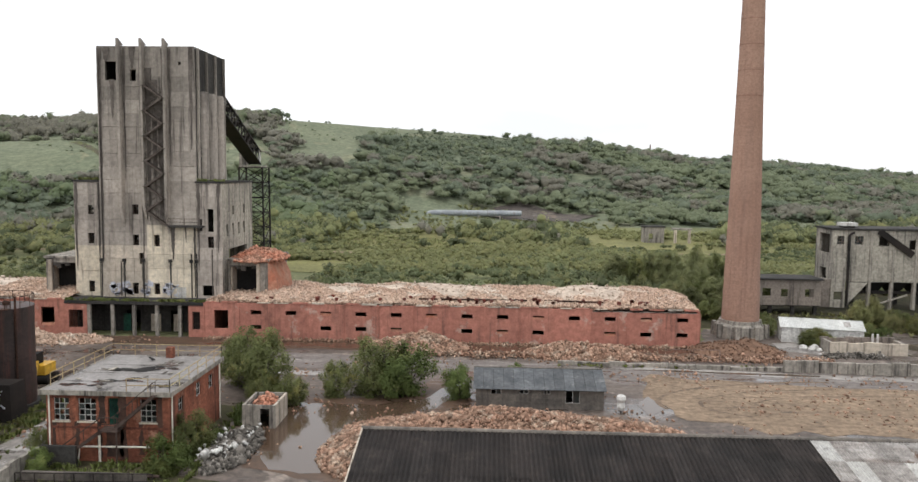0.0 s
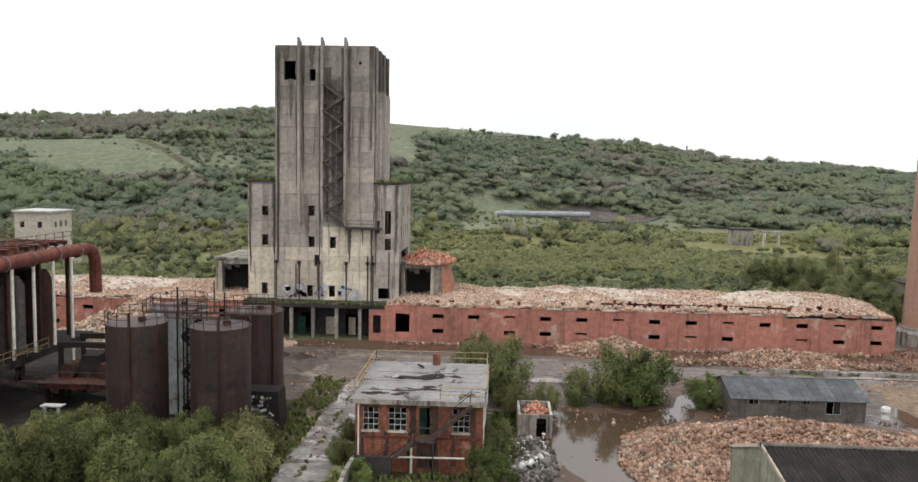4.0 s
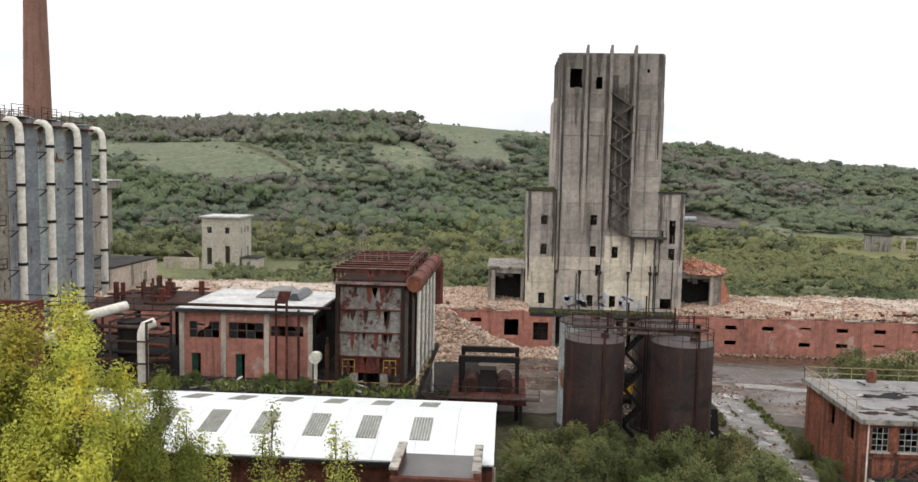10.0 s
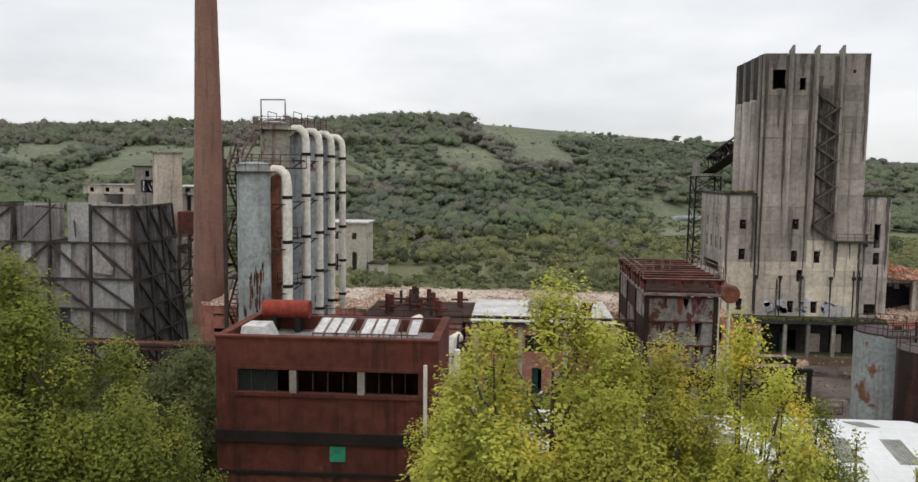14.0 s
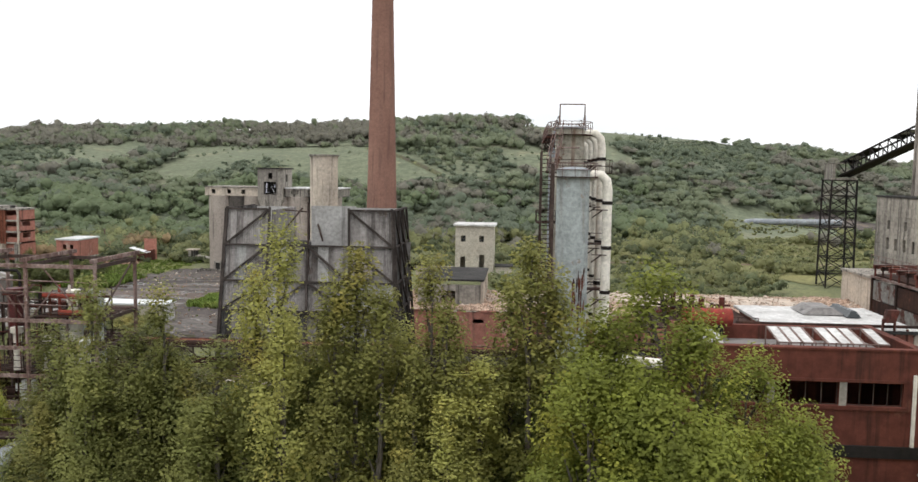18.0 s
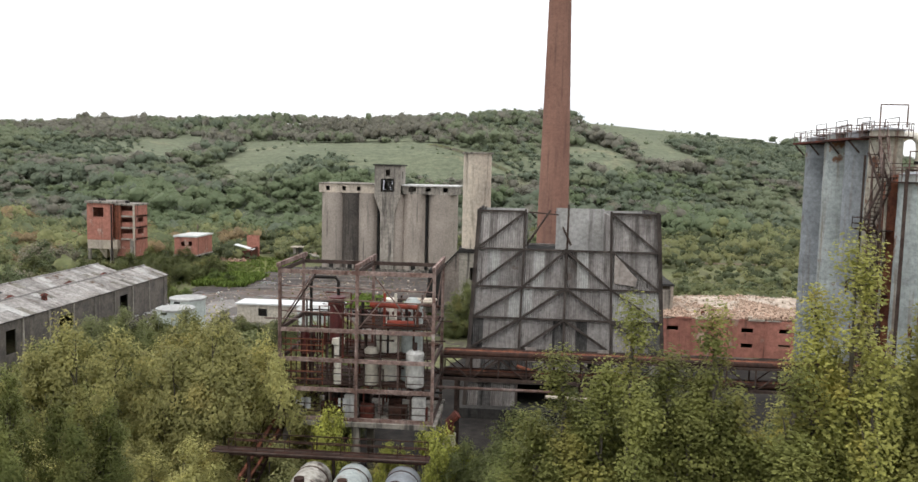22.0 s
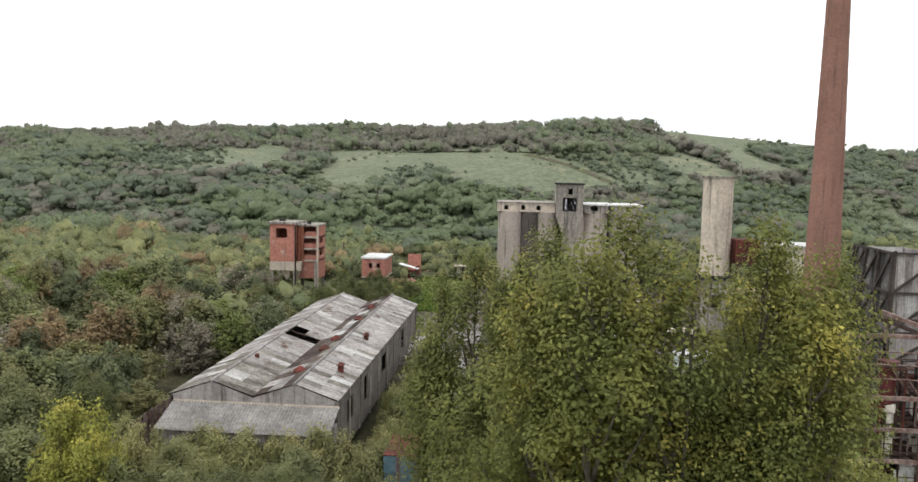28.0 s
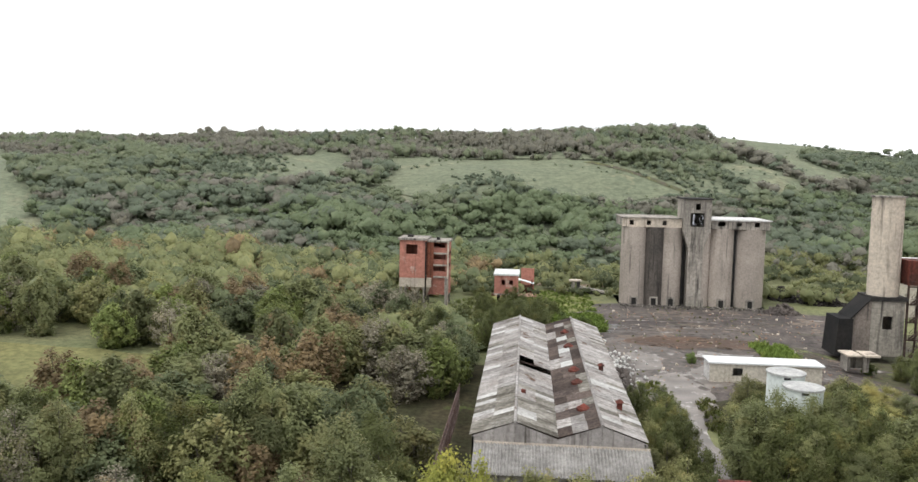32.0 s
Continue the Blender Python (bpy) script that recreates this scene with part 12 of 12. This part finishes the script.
B_DARK = grown("scrub_tree", L_DARK, crown_shape(17, 9.0, 3.4, 170, 0.04, 0.6, 1.5, 4, 2.2), 19000, 0.1, "dark green upright scrub tree", "tree", 17)
B_ASH = grown("ash_tree", L_WOOD, crown_shape(18, 10.0, 3.2, 170, 0.06, 0.6, 1.6, 3, 2.0), 19000, 0.1, "mid green upright young ash tree", "tree", 18)
B_BIRCH = grown("birch_tree", L_WOOD_YL, crown_shape(19, 9.5, 2.7, 150, 0.08, 0.5, 1.7, 3, 1.7), 14000, 0.095, "yellow-green slender birch tree", "tree", 19)
B_TWIG = grown("bare_sallow_tree", L_TWIG, crown_shape(20, 8.0, 3.6, 210, 0.08, 0.5, 1.5, 6, 2.2), 6000, 0.085, "half-bare grey-twigged sallow tree", "tree", 20)
M_DARK = grown("hawthorn_tree", L_WOOD_DK, crown_shape(31, 8.0, 3.6, 150, 0.03, 0.62, 1.3, 4, 2.6), 6500, 0.2, "dark green rounded hawthorn tree", "tree", 31)
M_ASH = grown("alder_tree", L_WOOD, crown_shape(32, 9.0, 3.2, 150, 0.05, 0.62, 1.5, 3, 2.2), 6500, 0.2, "mid green alder tree in close woodland", "tree", 32)
M_OLIVE = grown("olive_sallow_tree", L_OLIVE, crown_shape(33, 7.5, 3.6, 150, 0.04, 0.6, 1.3, 5, 2.6), 6000, 0.19, "olive green spreading sallow tree", "tree", 33)
M_BROWN = grown("russet_tree", L_BROWN, crown_shape(34, 8.5, 3.0, 130, 0.06, 0.55, 1.5, 4, 1.9), 5000, 0.18, "brown thinning autumn tree", "tree", 34)
M_TWIG = grown("grey_twig_tree", L_TWIG, crown_shape(35, 8.0, 3.4, 180, 0.06, 0.5, 1.4, 6, 2.2), 4200, 0.15, "grey twiggy half-bare woodland tree", "tree", 35)
M_LIME = grown("pale_green_tree", L_SPRING, crown_shape(36, 8.0, 3.2, 140, 0.05, 0.6, 1.5, 4, 2.3), 6000, 0.19, "pale yellow-green leafy tree", "tree", 36)
B_SAPLING = grown("sapling", L_GOLD, crown_shape(41, 11.5, 1.1, 46, 0.3, 0.34, 1.7, 2, 1.6), 2600, 0.07, "thin yellow-green sapling with sparse leaves", "tree", 41)
PLACED = set()
rb_t = random.Random(33)
rf = random.Random(91)


def plant(kind, x, y, h_scale=1.0, w_scale=None, turn=0.0, z=None):
    """Sets a tree of one kind; the first of each kind is the original, all others copies."""
    w = w_scale or h_scale
    m = Matrix.Translation((x, y, ground_z(x, y) if z is None else z)) @ Matrix.Rotation(turn, 4, "Z") @ Matrix.Diagonal((w, w, h_scale, 1))
    if kind.name not in PLACED:
        PLACED.add(kind.name)
        kind.matrix_basis = m
        return kind
    keep = kind.scale.copy()
    kind.scale = (1, 1, 1)
    c = copy_thing(kind, m)
    kind.scale = keep
    return c


for i, (x, y, top) in enumerate(((-116.3, 33, 19.7), (-112.8, 33, 19.3), (-109.4, 33, 18.5), (-105.1, 33, 19.7), (-121.6, 33, 18.0), (-125.0, 33, 17.3), (-118.8, 32, 15.6), (-123.3, 33.5, 15.0), (-127.6, 34, 15.6), (-107.2, 32, 14.6), (-111.0, 34.4, 15.2), (-102.6, 33, 14.0), (-114.6, 34.5, 14.0), (-120.2, 34.5, 13.0))):
    plant(POP_G if x < -118 else (POP_A, POP_B)[i % 2], x, y, top / (19, 18)[i % 2], (1.35 if top > 16.5 else 1.8) * top / (19, 18)[i % 2], i * 1.3)
for x, y, top, w in ((-100.2, 28.2, 19.0, 1.4), (-97.0, 28.8, 15.8, 1.0), (-103.0, 29.4, 15.2, 0.8), (-99.0, 27.6, 17.2, 1.1)):
    plant(POP_LIME, x, y, top / 18.6, w, x)
for i in range(11):
    top = rf.uniform(10, 14.5)
    plant(POP_C, -128 + 2.5 * i + rf.uniform(-0.6, 0.6), rf.uniform(33.5, 36.5), top / 19.5, 0.85, i)
for i in range(26):
    plant(rf.choice((B_DARK, B_ASH, B_BIRCH, B_ASH)), rf.uniform(-128, -101.5), rf.uniform(33.5, 40), rf.uniform(0.75, 1.2), rf.uniform(0.7, 0.95), rf.uniform(0, 6))
for x, y, h in ((-101.6, 46.5, 1.25), (-102.6, 49.5, 1.2), (-104.6, 53, 1.1), (-100.4, 44, 1.0), (-193, 140.5, 0.42), (-190.4, 141.5, 0.36), (-196, 141, 0.45), (-101, 49, 0.62), (-103.4, 52, 0.75), (-105.6, 47, 0.5), (-99.6, 54.5, 0.5), (-107.5, 55, 0.7), (-110.5, 50, 0.55), (-104, 58, 0.6)):
    plant(B_DARK, x, y, h, h, x)
for x, y, h, w in ((-160.2, 72, 0.98, 0.6), (-158.4, 71, 0.92, 0.6), (-163.6, 71.6, 0.7, 0.6), (-166.0, 71, 0.7, 0.6), (-162.0, 70.4, 0.74, 0.6), (-164.8, 69.6, 0.66, 0.6), (-167.2, 72.6, 0.6, 0.5), (-150.4, 71, 0.7, 0.6), (-147.0, 71.6, 0.86, 0.7), (-148.8, 70.6, 0.66, 0.6), (-161.8, 71, 0.72, 0.6), (-145.4, 68, 0.8, 0.7)):
    plant(B_DARK if x < -157 or x > -148 else B_ASH, x, y, h * 0.92, w, x)
for x, y, h, w in ((-168.2, 72.2, 0.8, 0.85), (-166.8, 71.8, 0.84, 0.8), (-165.4, 72.0, 0.82, 0.85), (-164.0, 71.7, 0.8, 0.85), (-162.6, 72.0, 0.8, 0.8), (-161.2, 72.3, 0.85, 0.8), (-166.2, 69.4, 0.8, 0.9), (-163.4, 69.2, 0.78, 0.9), (-169.2, 70.0, 0.78, 0.9), (-152.0, 71.8, 0.78, 0.85), (-150.4, 71.6, 0.78, 0.8), (-148.8, 71.8, 0.78, 0.8), (-147.2, 72.2, 0.8, 0.8)):
    plant((B_ASH, B_DARK)[int(abs(x * 5)) % 2], x, y, h, w, x * 3)
for i in range(17):
    plant((B_ASH, B_DARK, M_ASH, B_BIRCH)[i % 4], -169.4 + 1.45 * i + rb_t.uniform(-0.4, 0.4), 71.8 - 3.6 * (i % 2) + rb_t.uniform(-0.4, 0.4), (0.68, 0.74, 0.73, 0.7)[i % 4] * (0.93 if i % 2 else 1.0), 0.75, i * 1.7)
for x, y, h, w in ((-123.2, 46, 1.1, 1.1), (-121.4, 45, 0.95, 1.0), (-128.4, 46, 0.8, 0.7), (-126.2, 47, 0.62, 0.7), (-118.6, 46.4, 0.95, 1.0), (-130.6, 47.4, 0.55, 0.7)):
    plant(B_ASH if x < -125 else M_LIME, x, y, h, w, 3 * x)
plant(POP_YEL, -80.3, 29.0, 0.95, 1.28, 0.3)
plant(POP_YEL, -76.2, 28.8, 0.84, 1.05, 5.2)
plant(POP_YEL, -84.0, 29.4, 0.72, 0.9, 2.6)
plant(POP_YEL, -78.2, 27.4, 0.86, 1.0, 1.4)
plant(POP_YEL, -73.8, 28.0, 0.89, 0.85, 2.1)
plant(POP_YEL, -76.3, 26.6, 0.76, 0.95, 4.0)
plant(POP_LIME, -70.8, 29.0, 0.76, 0.6, 3.0)
plant(POP_YEL, -82.6, 27.0, 0.7, 0.7, 5.0)
for x, y, h in ((-67.6, 33.0, 1.05), (-64.8, 33.2, 0.98), (-69.8, 32.6, 0.9), (-66.2, 32.2, 0.85), (-71.6, 33.4, 1.0)):
    plant(B_SAPLING, x, y, h, 1.0, x)
plant(POP_BIG, -161.9, 27.2, 1.0, 1.02, 0.5)
plant(POP_BIG, -157.5, 27.3, 0.99, 0.86, 2.2)
plant(POP_BIG, -159.6, 27.8, 0.74, 0.66, 4.0)
for i, (x, y, top) in enumerate(((-167.2, 35.7, 21.6), (-164.0, 33.5, 22.7), (-165.6, 34.5, 14.5), (-160.6, 31, 13.0), (-151.5, 31, 14), (-148.6, 33, 12.5), (-165.4, 35, 13))):
    plant(POP_C, x, y, top / 19.5, top / 19.5 * (0.84 if top > 20 else 1.0), i * 2.1)
for x, y, h, t in ((-21.0, 73.5, 1.3, 0), (-24, 76.5, 1.2, 1), (-18.0, 70.5, 0.6, 2), (-11.5, 74.6, 1.15, 3), (-14.6, 73.4, 0.72, 4), (-8.6, 75.5, 0.8, 5), (-21.8, 57.0, 0.72, 6), (-20.2, 69.0, 0.6, 7), (-34, 62, 0.35, 8), (-34, 57, 0.4, 9)):
    plant(B_GREEN, x, y, h, h * 0.95, t)
for x, y, h, t in ((-2.6, 74.0, 1.0, 0), (3.0, 82.0, 0.5, 1), (-8.0, 74.8, 1.55, 2), (-31.5, 52.5, 0.6, 3), (-22.8, 53.4, 0.85, 4), (-62.8, 71.2, 0.6, 5), (-166.5, 109, 0.5, 6), (-142, 112, 0.5, 7), (-180.5, 116, 0.5, 8), (-183, 133, 0.7, 9), (-179.5, 131, 0.6, 10)):
    plant(B_FRESH, x, y, h, h, t)
rb = random.Random(77)
for x0, x1, y0, y1, n in ((-56.5, -39.5, 48.5, 57.0, 10), (-57, -40, 42, 49, 8)):
    for _ in range(n):
        plant(rb.choice((B_GREEN, B_GREEN, B_GREEN, B_GREEN, B_FRESH)), rb.uniform(x0, x1), rb.uniform(y0, y1), rb.uniform(0.6, 1.0), rb.uniform(0.65, 1.0), rb.uniform(0, 6))
for x, y, h in ((-40.6, 56.8, 1.0), (-39.6, 53.6, 0.9), (-41.6, 52.0, 0.8), (-82, 56, 0.9), (-78, 57, 0.7), (-73, 56.5, 0.85), (-68, 57, 0.6), (-88, 57, 0.8)):
    plant(B_LIME, x, y, h, h, x)
for x, y in ((-91.6, 60.8), (-82.5, 61), (-76.4, 61.2), (-70, 60.6), (-73.5, 60.2)):
    plant(B_FRESH, x, y, 0.4, 0.45, x, 4.3)
for x, y, h, w in ((-149.6, 50.2, 1.28, 1.05), (-146.6, 52.6, 1.08, 0.85), (-152.6, 53, 1.15, 0.95), (-157.8, 48.2, 1.26, 1.05), (-161, 50, 1.1, 1.0), (-155.2, 51.5, 0.95, 0.9), (-163.6, 45, 0.98, 0.95), (-166.2, 47, 0.8, 0.8), (-152.8, 43.5, 0.72, 0.8), (-148.2, 42.4, 0.7, 0.75), (-158.5, 42, 0.72, 0.8), (-163, 54, 0.85, 0.9)):
    plant(B_WILLOW if x > -160 else B_DARK, x, y, h, w, x)
for x, y, h, w in ((-124.8, 47.5, 0.96, 0.9), (-121.4, 46, 0.7, 0.8), (-117.4, 47, 0.62, 0.8)):
    plant(M_LIME if x < -122 else B_ASH, x, y, h * 1.05, w, x)
for x, y, h in ((-129.6, 48.5, 0.86), (-132.8, 48.6, 0.6), (-127.6, 46.4, 0.6), (-145.2, 38.5, 0.55), (-161.5, 38, 0.55), (-156, 37.5, 0.5)):
    plant(B_DARK, x, y, h, h, x)
for x, y, h in ((-148, 62, 0.5), (-156, 64, 0.62), (-160, 68, 0.6), (-164, 60, 0.6), (-153, 70, 0.55), (-149, 74, 0.5), (-143, 63, 0.5), (-131, 48, 0.55), (-128, 50, 0.7), (-124, 47, 0.75), (-119, 48, 0.62), (-115.5, 46, 0.7), (-136.5, 38, 0.5), (-146, 35, 0.62), (-161.5, 76, 0.5), (-157, 80, 0.5), (-165, 70, 0.45)):
    plant(B_DARK, x, y, h, h * 1.05, x)
for x, y, h in ((-121.5, 50, 0.8), (-126.5, 52, 1.4), (-117, 51, 1.0), (-143, 47, 1.0), (-138, 49, 0.9), (-145.2, 48.4, 1.2), (-142.5, 36, 0.9), (-152, 36, 1.1), (-175.6, 66, 1.0), (-176.4, 71, 0.9), (-176, 60.5, 0.9), (-177.4, 76, 1.0)):
    plant(B_LIME, x, y, h, h, x * 2)
for x, y, h, w in ((-141.6, 49.2, 1.18, 0.62), (-137.4, 48.6, 0.85, 0.5), (-134.6, 48.4, 1.05, 0.7), (-133.2, 49.2, 0.8, 0.6)):
    plant(B_YEL, x, y, h, w, x)
for x, y, h, w in ((-193.7, 48.9, 1.66, 1.15), (-192.6, 47.6, 1.3, 1.0)):
    plant(B_YEL, x, y, h, w, x)
for i in range(92):
    x, y = rb.uniform(-256, -198), rb.uniform(30, 66)
    plant(rb.choice((B_DARK, B_DARK, B_BROWN, B_ASH, B_BIRCH, B_TWIG, B_GREEN, B_ASH)), x, y, rb.uniform(0.6, 1.0), rb.uniform(0.85, 1.2), rb.uniform(0, 6))
for i in range(330):
    x, y = rb.uniform(-330, -198.5), rb.uniform(60, 134)
    if not (-276 < x < -231 and 76 < y < 98) and not (x > -209 and y > 108):
        plant(rb.choice((M_DARK, M_LIME, M_ASH, M_OLIVE, M_BROWN, M_TWIG, M_OLIVE, M_LIME, M_ASH, M_DARK)), x, y, rb.uniform(0.55, 1.0), rb.uniform(0.8, 1.25), rb.uniform(0, 6))
for x, y, h in ((-197.5, 96, 0.7), (-198.5, 101, 0.8), (-199, 90, 0.85), (-197.6, 106, 0.6), (-201, 112, 0.7), (-206, 118, 0.7), (-195, 112, 0.5), (-191, 114, 0.45), (-188, 112, 0.4), (-184, 111, 0.35), (-180.6, 112, 0.3), (-209, 126, 0.7), (-213, 132, 0.8)):
    plant(rb.choice((M_DARK, M_OLIVE, M_LIME)), x, y, h, h * 1.1, x)
for i in range(22):
    x, y = rb.uniform(-208, -178), rb.uniform(43, 53)
    plant(rb.choice((B_DARK, B_ASH, B_BIRCH, B_DARK)), x, y, rb.uniform(0.6, 0.72), rb.uniform(0.7, 1.0), rb.uniform(0, 6))
for i in range(40):
    x, y = rb.uniform(-197, -175.5), rb.uniform(38, 56.5)
    plant(rb.choice((B_LIME, B_LIME, B_GREEN, B_FRESH)), x, y, rb.uniform(0.7, 1.1), rb.uniform(0.9, 1.3), rb.uniform(0, 6))
for i in range(17):
    plant(B_LIME, -195 + 1.2 * i + rf.uniform(-0.5, 0.5), rf.uniform(54.5, 57.6), rf.uniform(1.3, 1.6), rf.uniform(0.9, 1.2), i)
for i in range(40):
    x, y = rb.uniform(-167, -146), rb.uniform(56, 90)
    plant(rb.choice((B_DARK, B_DARK, B_ASH, B_WILLOW)), x, y, rb.uniform(0.4, 0.66) * (0.62 if y > 77 else 1), rb.uniform(0.65, 0.9), rb.uniform(0, 6))
for i in range(46):
    x, y = rb.uniform(-168.6, -146), rb.uniform(54, 92)
    plant(rb.choice((B_LIME, B_GREEN, B_GREEN)), x, y, rb.uniform(0.6, 1.0), rb.uniform(0.8, 1.2), rb.uniform(0, 6))
for i in range(16):
    plant(rb.choice((B_LIME, B_LIME, B_GREEN)), rb.uniform(-178.2, -174.6), rb.uniform(50, 84), rb.uniform(0.45, 0.9), rb.uniform(0.5, 0.8), rb.uniform(0, 6))
for x, y, h in ((-175.2, 79, 1.0), (-174.6, 84.5, 0.85), (-176, 73.5, 0.9), (-174.2, 76.5, 0.85), (-174.0, 70, 0.8), (-174.4, 64.5, 0.8), (-173.8, 81.5, 0.7), (-176.6, 87, 0.7)):
    plant(B_GREEN, x, y, h, h * 0.8, x)
for i in range(26):
    plant(rb.choice((B_DARK, B_GREEN)), rb.uniform(-202, -184), rb.uniform(111, 142), rb.uniform(0.4, 0.75), rb.uniform(0.6, 1.0), rb.uniform(0, 6))
for i in range(10):
    plant(rb.choice((B_GREEN, B_DARK)), rb.uniform(-139, -129), rb.uniform(100, 117), rb.uniform(0.5, 0.85), rb.uniform(0.6, 0.9), rb.uniform(0, 6))
for x, y, h, w in ((41.8, 100.4, 0.5, 0.75), (40.6, 101.2, 0.35, 0.5), (43.0, 100.2, 0.35, 0.5), (37.6, 107, 0.5, 0.8), (36.8, 109.5, 0.55, 0.7), (38.6, 111, 0.5, 0.7), (52.4, 113, 1.0, 0.9), (54.8, 114.5, 1.2, 1.0), (56.8, 112, 0.8, 0.8), (59, 110, 0.5, 0.7), (64, 112, 0.7, 0.8), (68, 110, 0.8, 0.9)):
    plant(B_GREEN if y < 112 else B_LIME, x, y, h, w, x)
for i in range(34):
    plant(rb.choice((B_DARK, B_ASH, B_GREEN, B_LIME)), rb.uniform(22, 52), rb.uniform(129, 146), rb.uniform(0.5, 0.8), rb.uniform(0.6, 1.0), rb.uniform(0, 6))
for i in range(16):
    plant(rb.choice((B_DARK, B_ASH, B_GREEN)), rb.uniform(22, 38), rb.uniform(117, 128), rb.uniform(0.4, 0.66), rb.uniform(0.6, 0.9), rb.uniform(0, 6))
for i in range(12):
    plant(rb.choice((B_GREEN, B_GREEN, B_FRESH)), rb.uniform(50, 80), rb.uniform(104, 121), rb.uniform(0.3, 0.5), rb.uniform(0.5, 0.8), rb.uniform(0, 6))
for x, y, h in ((-124.4, 71, 0.7), (-121.8, 68, 0.85), (-118.6, 65, 0.8), (-116.2, 69.4, 0.9), (-113.4, 66, 0.75), (-119.6, 61.6, 0.6), (-115, 61, 0.7)):
    plant(B_FRESH if x > -117 else B_GREEN, x, y, h, h * 1.1, x)
for x, y, h in ((-52.3, 56.4, 0.8), (-49.6, 57.6, 0.75), (-47.4, 55.6, 0.7), (-44.2, 57, 0.75), (-42.4, 58.6, 0.6), (-50.8, 54.6, 0.7)):
    plant(B_GREEN, x, y, h, h, x)
for x, y, h in ((-186.4, 141.6, 0.72), (-188.2, 142.4, 0.66), (-184.4, 139.6, 0.6), (-190.6, 142.6, 0.6), (-187.0, 145.2, 0.5)):
    plant(B_GREEN, x, y, h, h, x)

# ---- weeds and rank grass ----
weeds("road_weeds", strip(-40.6, -37.6, 40, 80), 900, 0.38, GRASS, "rank grass along the service road", 201)
weeds("road_weeds", strip(-34.0, -33.0, 40, 78), 420, 0.34, GRASS, "rank grass along the service road", 202)
weeds("joint_weeds", strip(-36.2, -35.9, 40, 80, None, 0.6), 160, 0.2, GRASS, "weeds in the joint of the concrete road", 203)
weeds("deck_weeds", strip(-54.6, -36.4, 98.5, 99.3, 4.5), 420, 0.3, L_SPRING, "weeds along the edge of the tower deck", 204)
weeds("wing_roof_weeds", strip(-55, -51.4, 102.6, 104.5, 19.95), 70, 0.3, L_SPRING, "moss and weeds on the wing roof", 205)
weeds("wing_roof_weeds", strip(-38.4, -35.2, 102.0, 104.0, 19.95), 70, 0.3, L_SPRING, "moss and weeds on the wing roof", 206)
weeds("platform_weeds", strip(-97, -64.6, 59.7, 62.4, 4.3), 700, 0.36, L_SPRING, "weeds along the front of the plant platform", 207)
weeds("tank_weeds", strip(-56, -40, 56.2, 58.4), 260, 0.45, L_SPRING, "rank weeds at the foot of the tanks", 208)
# bank weeds get the dark leaf colour to paint the shadow below the tanks
weeds("bank_weeds", strip(-62, -40, 40, 57), 1000, 0.45, L_DARK, "rough weeds and brambles below the tanks", 209)
weeds("office_weeds", strip(-33, -20.5, 50, 55.0), 500, 0.4, L_SPRING, "weeds round the office", 210)
weeds("yard_edge_weeds", strip(-22.4, -20.4, 55, 71), 220, 0.45, L_GREEN, "weeds by the edge of the puddle", 211)
weeds("wall_foot_weeds", strip(8, 60, 87.2, 88.2), 260, 0.3, GRASS, "weeds along the low wall", 212)
weeds("coal_yard_weeds", strip(-190, -150, 96, 156), 260, 0.26, GRASS, "thin weeds over the coal yard", 213)
weeds("track_weeds", strip(-175.5, -172.6, 50, 98), 700, 0.5, GRASS, "rank grass beside the track", 214)
weeds("track_weeds", strip(-169.8, -167.5, 48, 92), 600, 0.5, GRASS, "rank grass beside the track", 215)
weeds("hut_ground_weeds", strip(-204, -182, 128, 156), 1200, 0.45, L_SPRING, "bright rough grass round the red huts", 216)
weeds("plant_weeds", strip(-150, -112, 44, 52), 700, 0.5, L_DARK, "weeds and brambles under the pipe bridge", 217)
weeds("battery_weeds", strip(-120, -60, 117, 124), 900, 0.6, L_OLIVE, "rough weeds behind the battery", 218)
weeds("screen_house_weeds", strip(34, 80, 108, 122), 900, 0.5, L_OLIVE, "rough weeds before the screening house", 219)
weeds("yard_nettles", strip(-184.5, -176, 127.5, 141.5), 1300, 0.9, L_NETTLE, "bright green nettles in the yard corner", 220)
weeds("yard_nettles", strip(-155.5, -150.5, 112, 122), 420, 0.8, L_NETTLE, "bright green nettles behind the cabin", 221)
weeds("yard_grass_tufts", strip(-192, -176, 146, 171), 1500, 0.4, L_NETTLE, "rough grass before the ruined huts", 222)
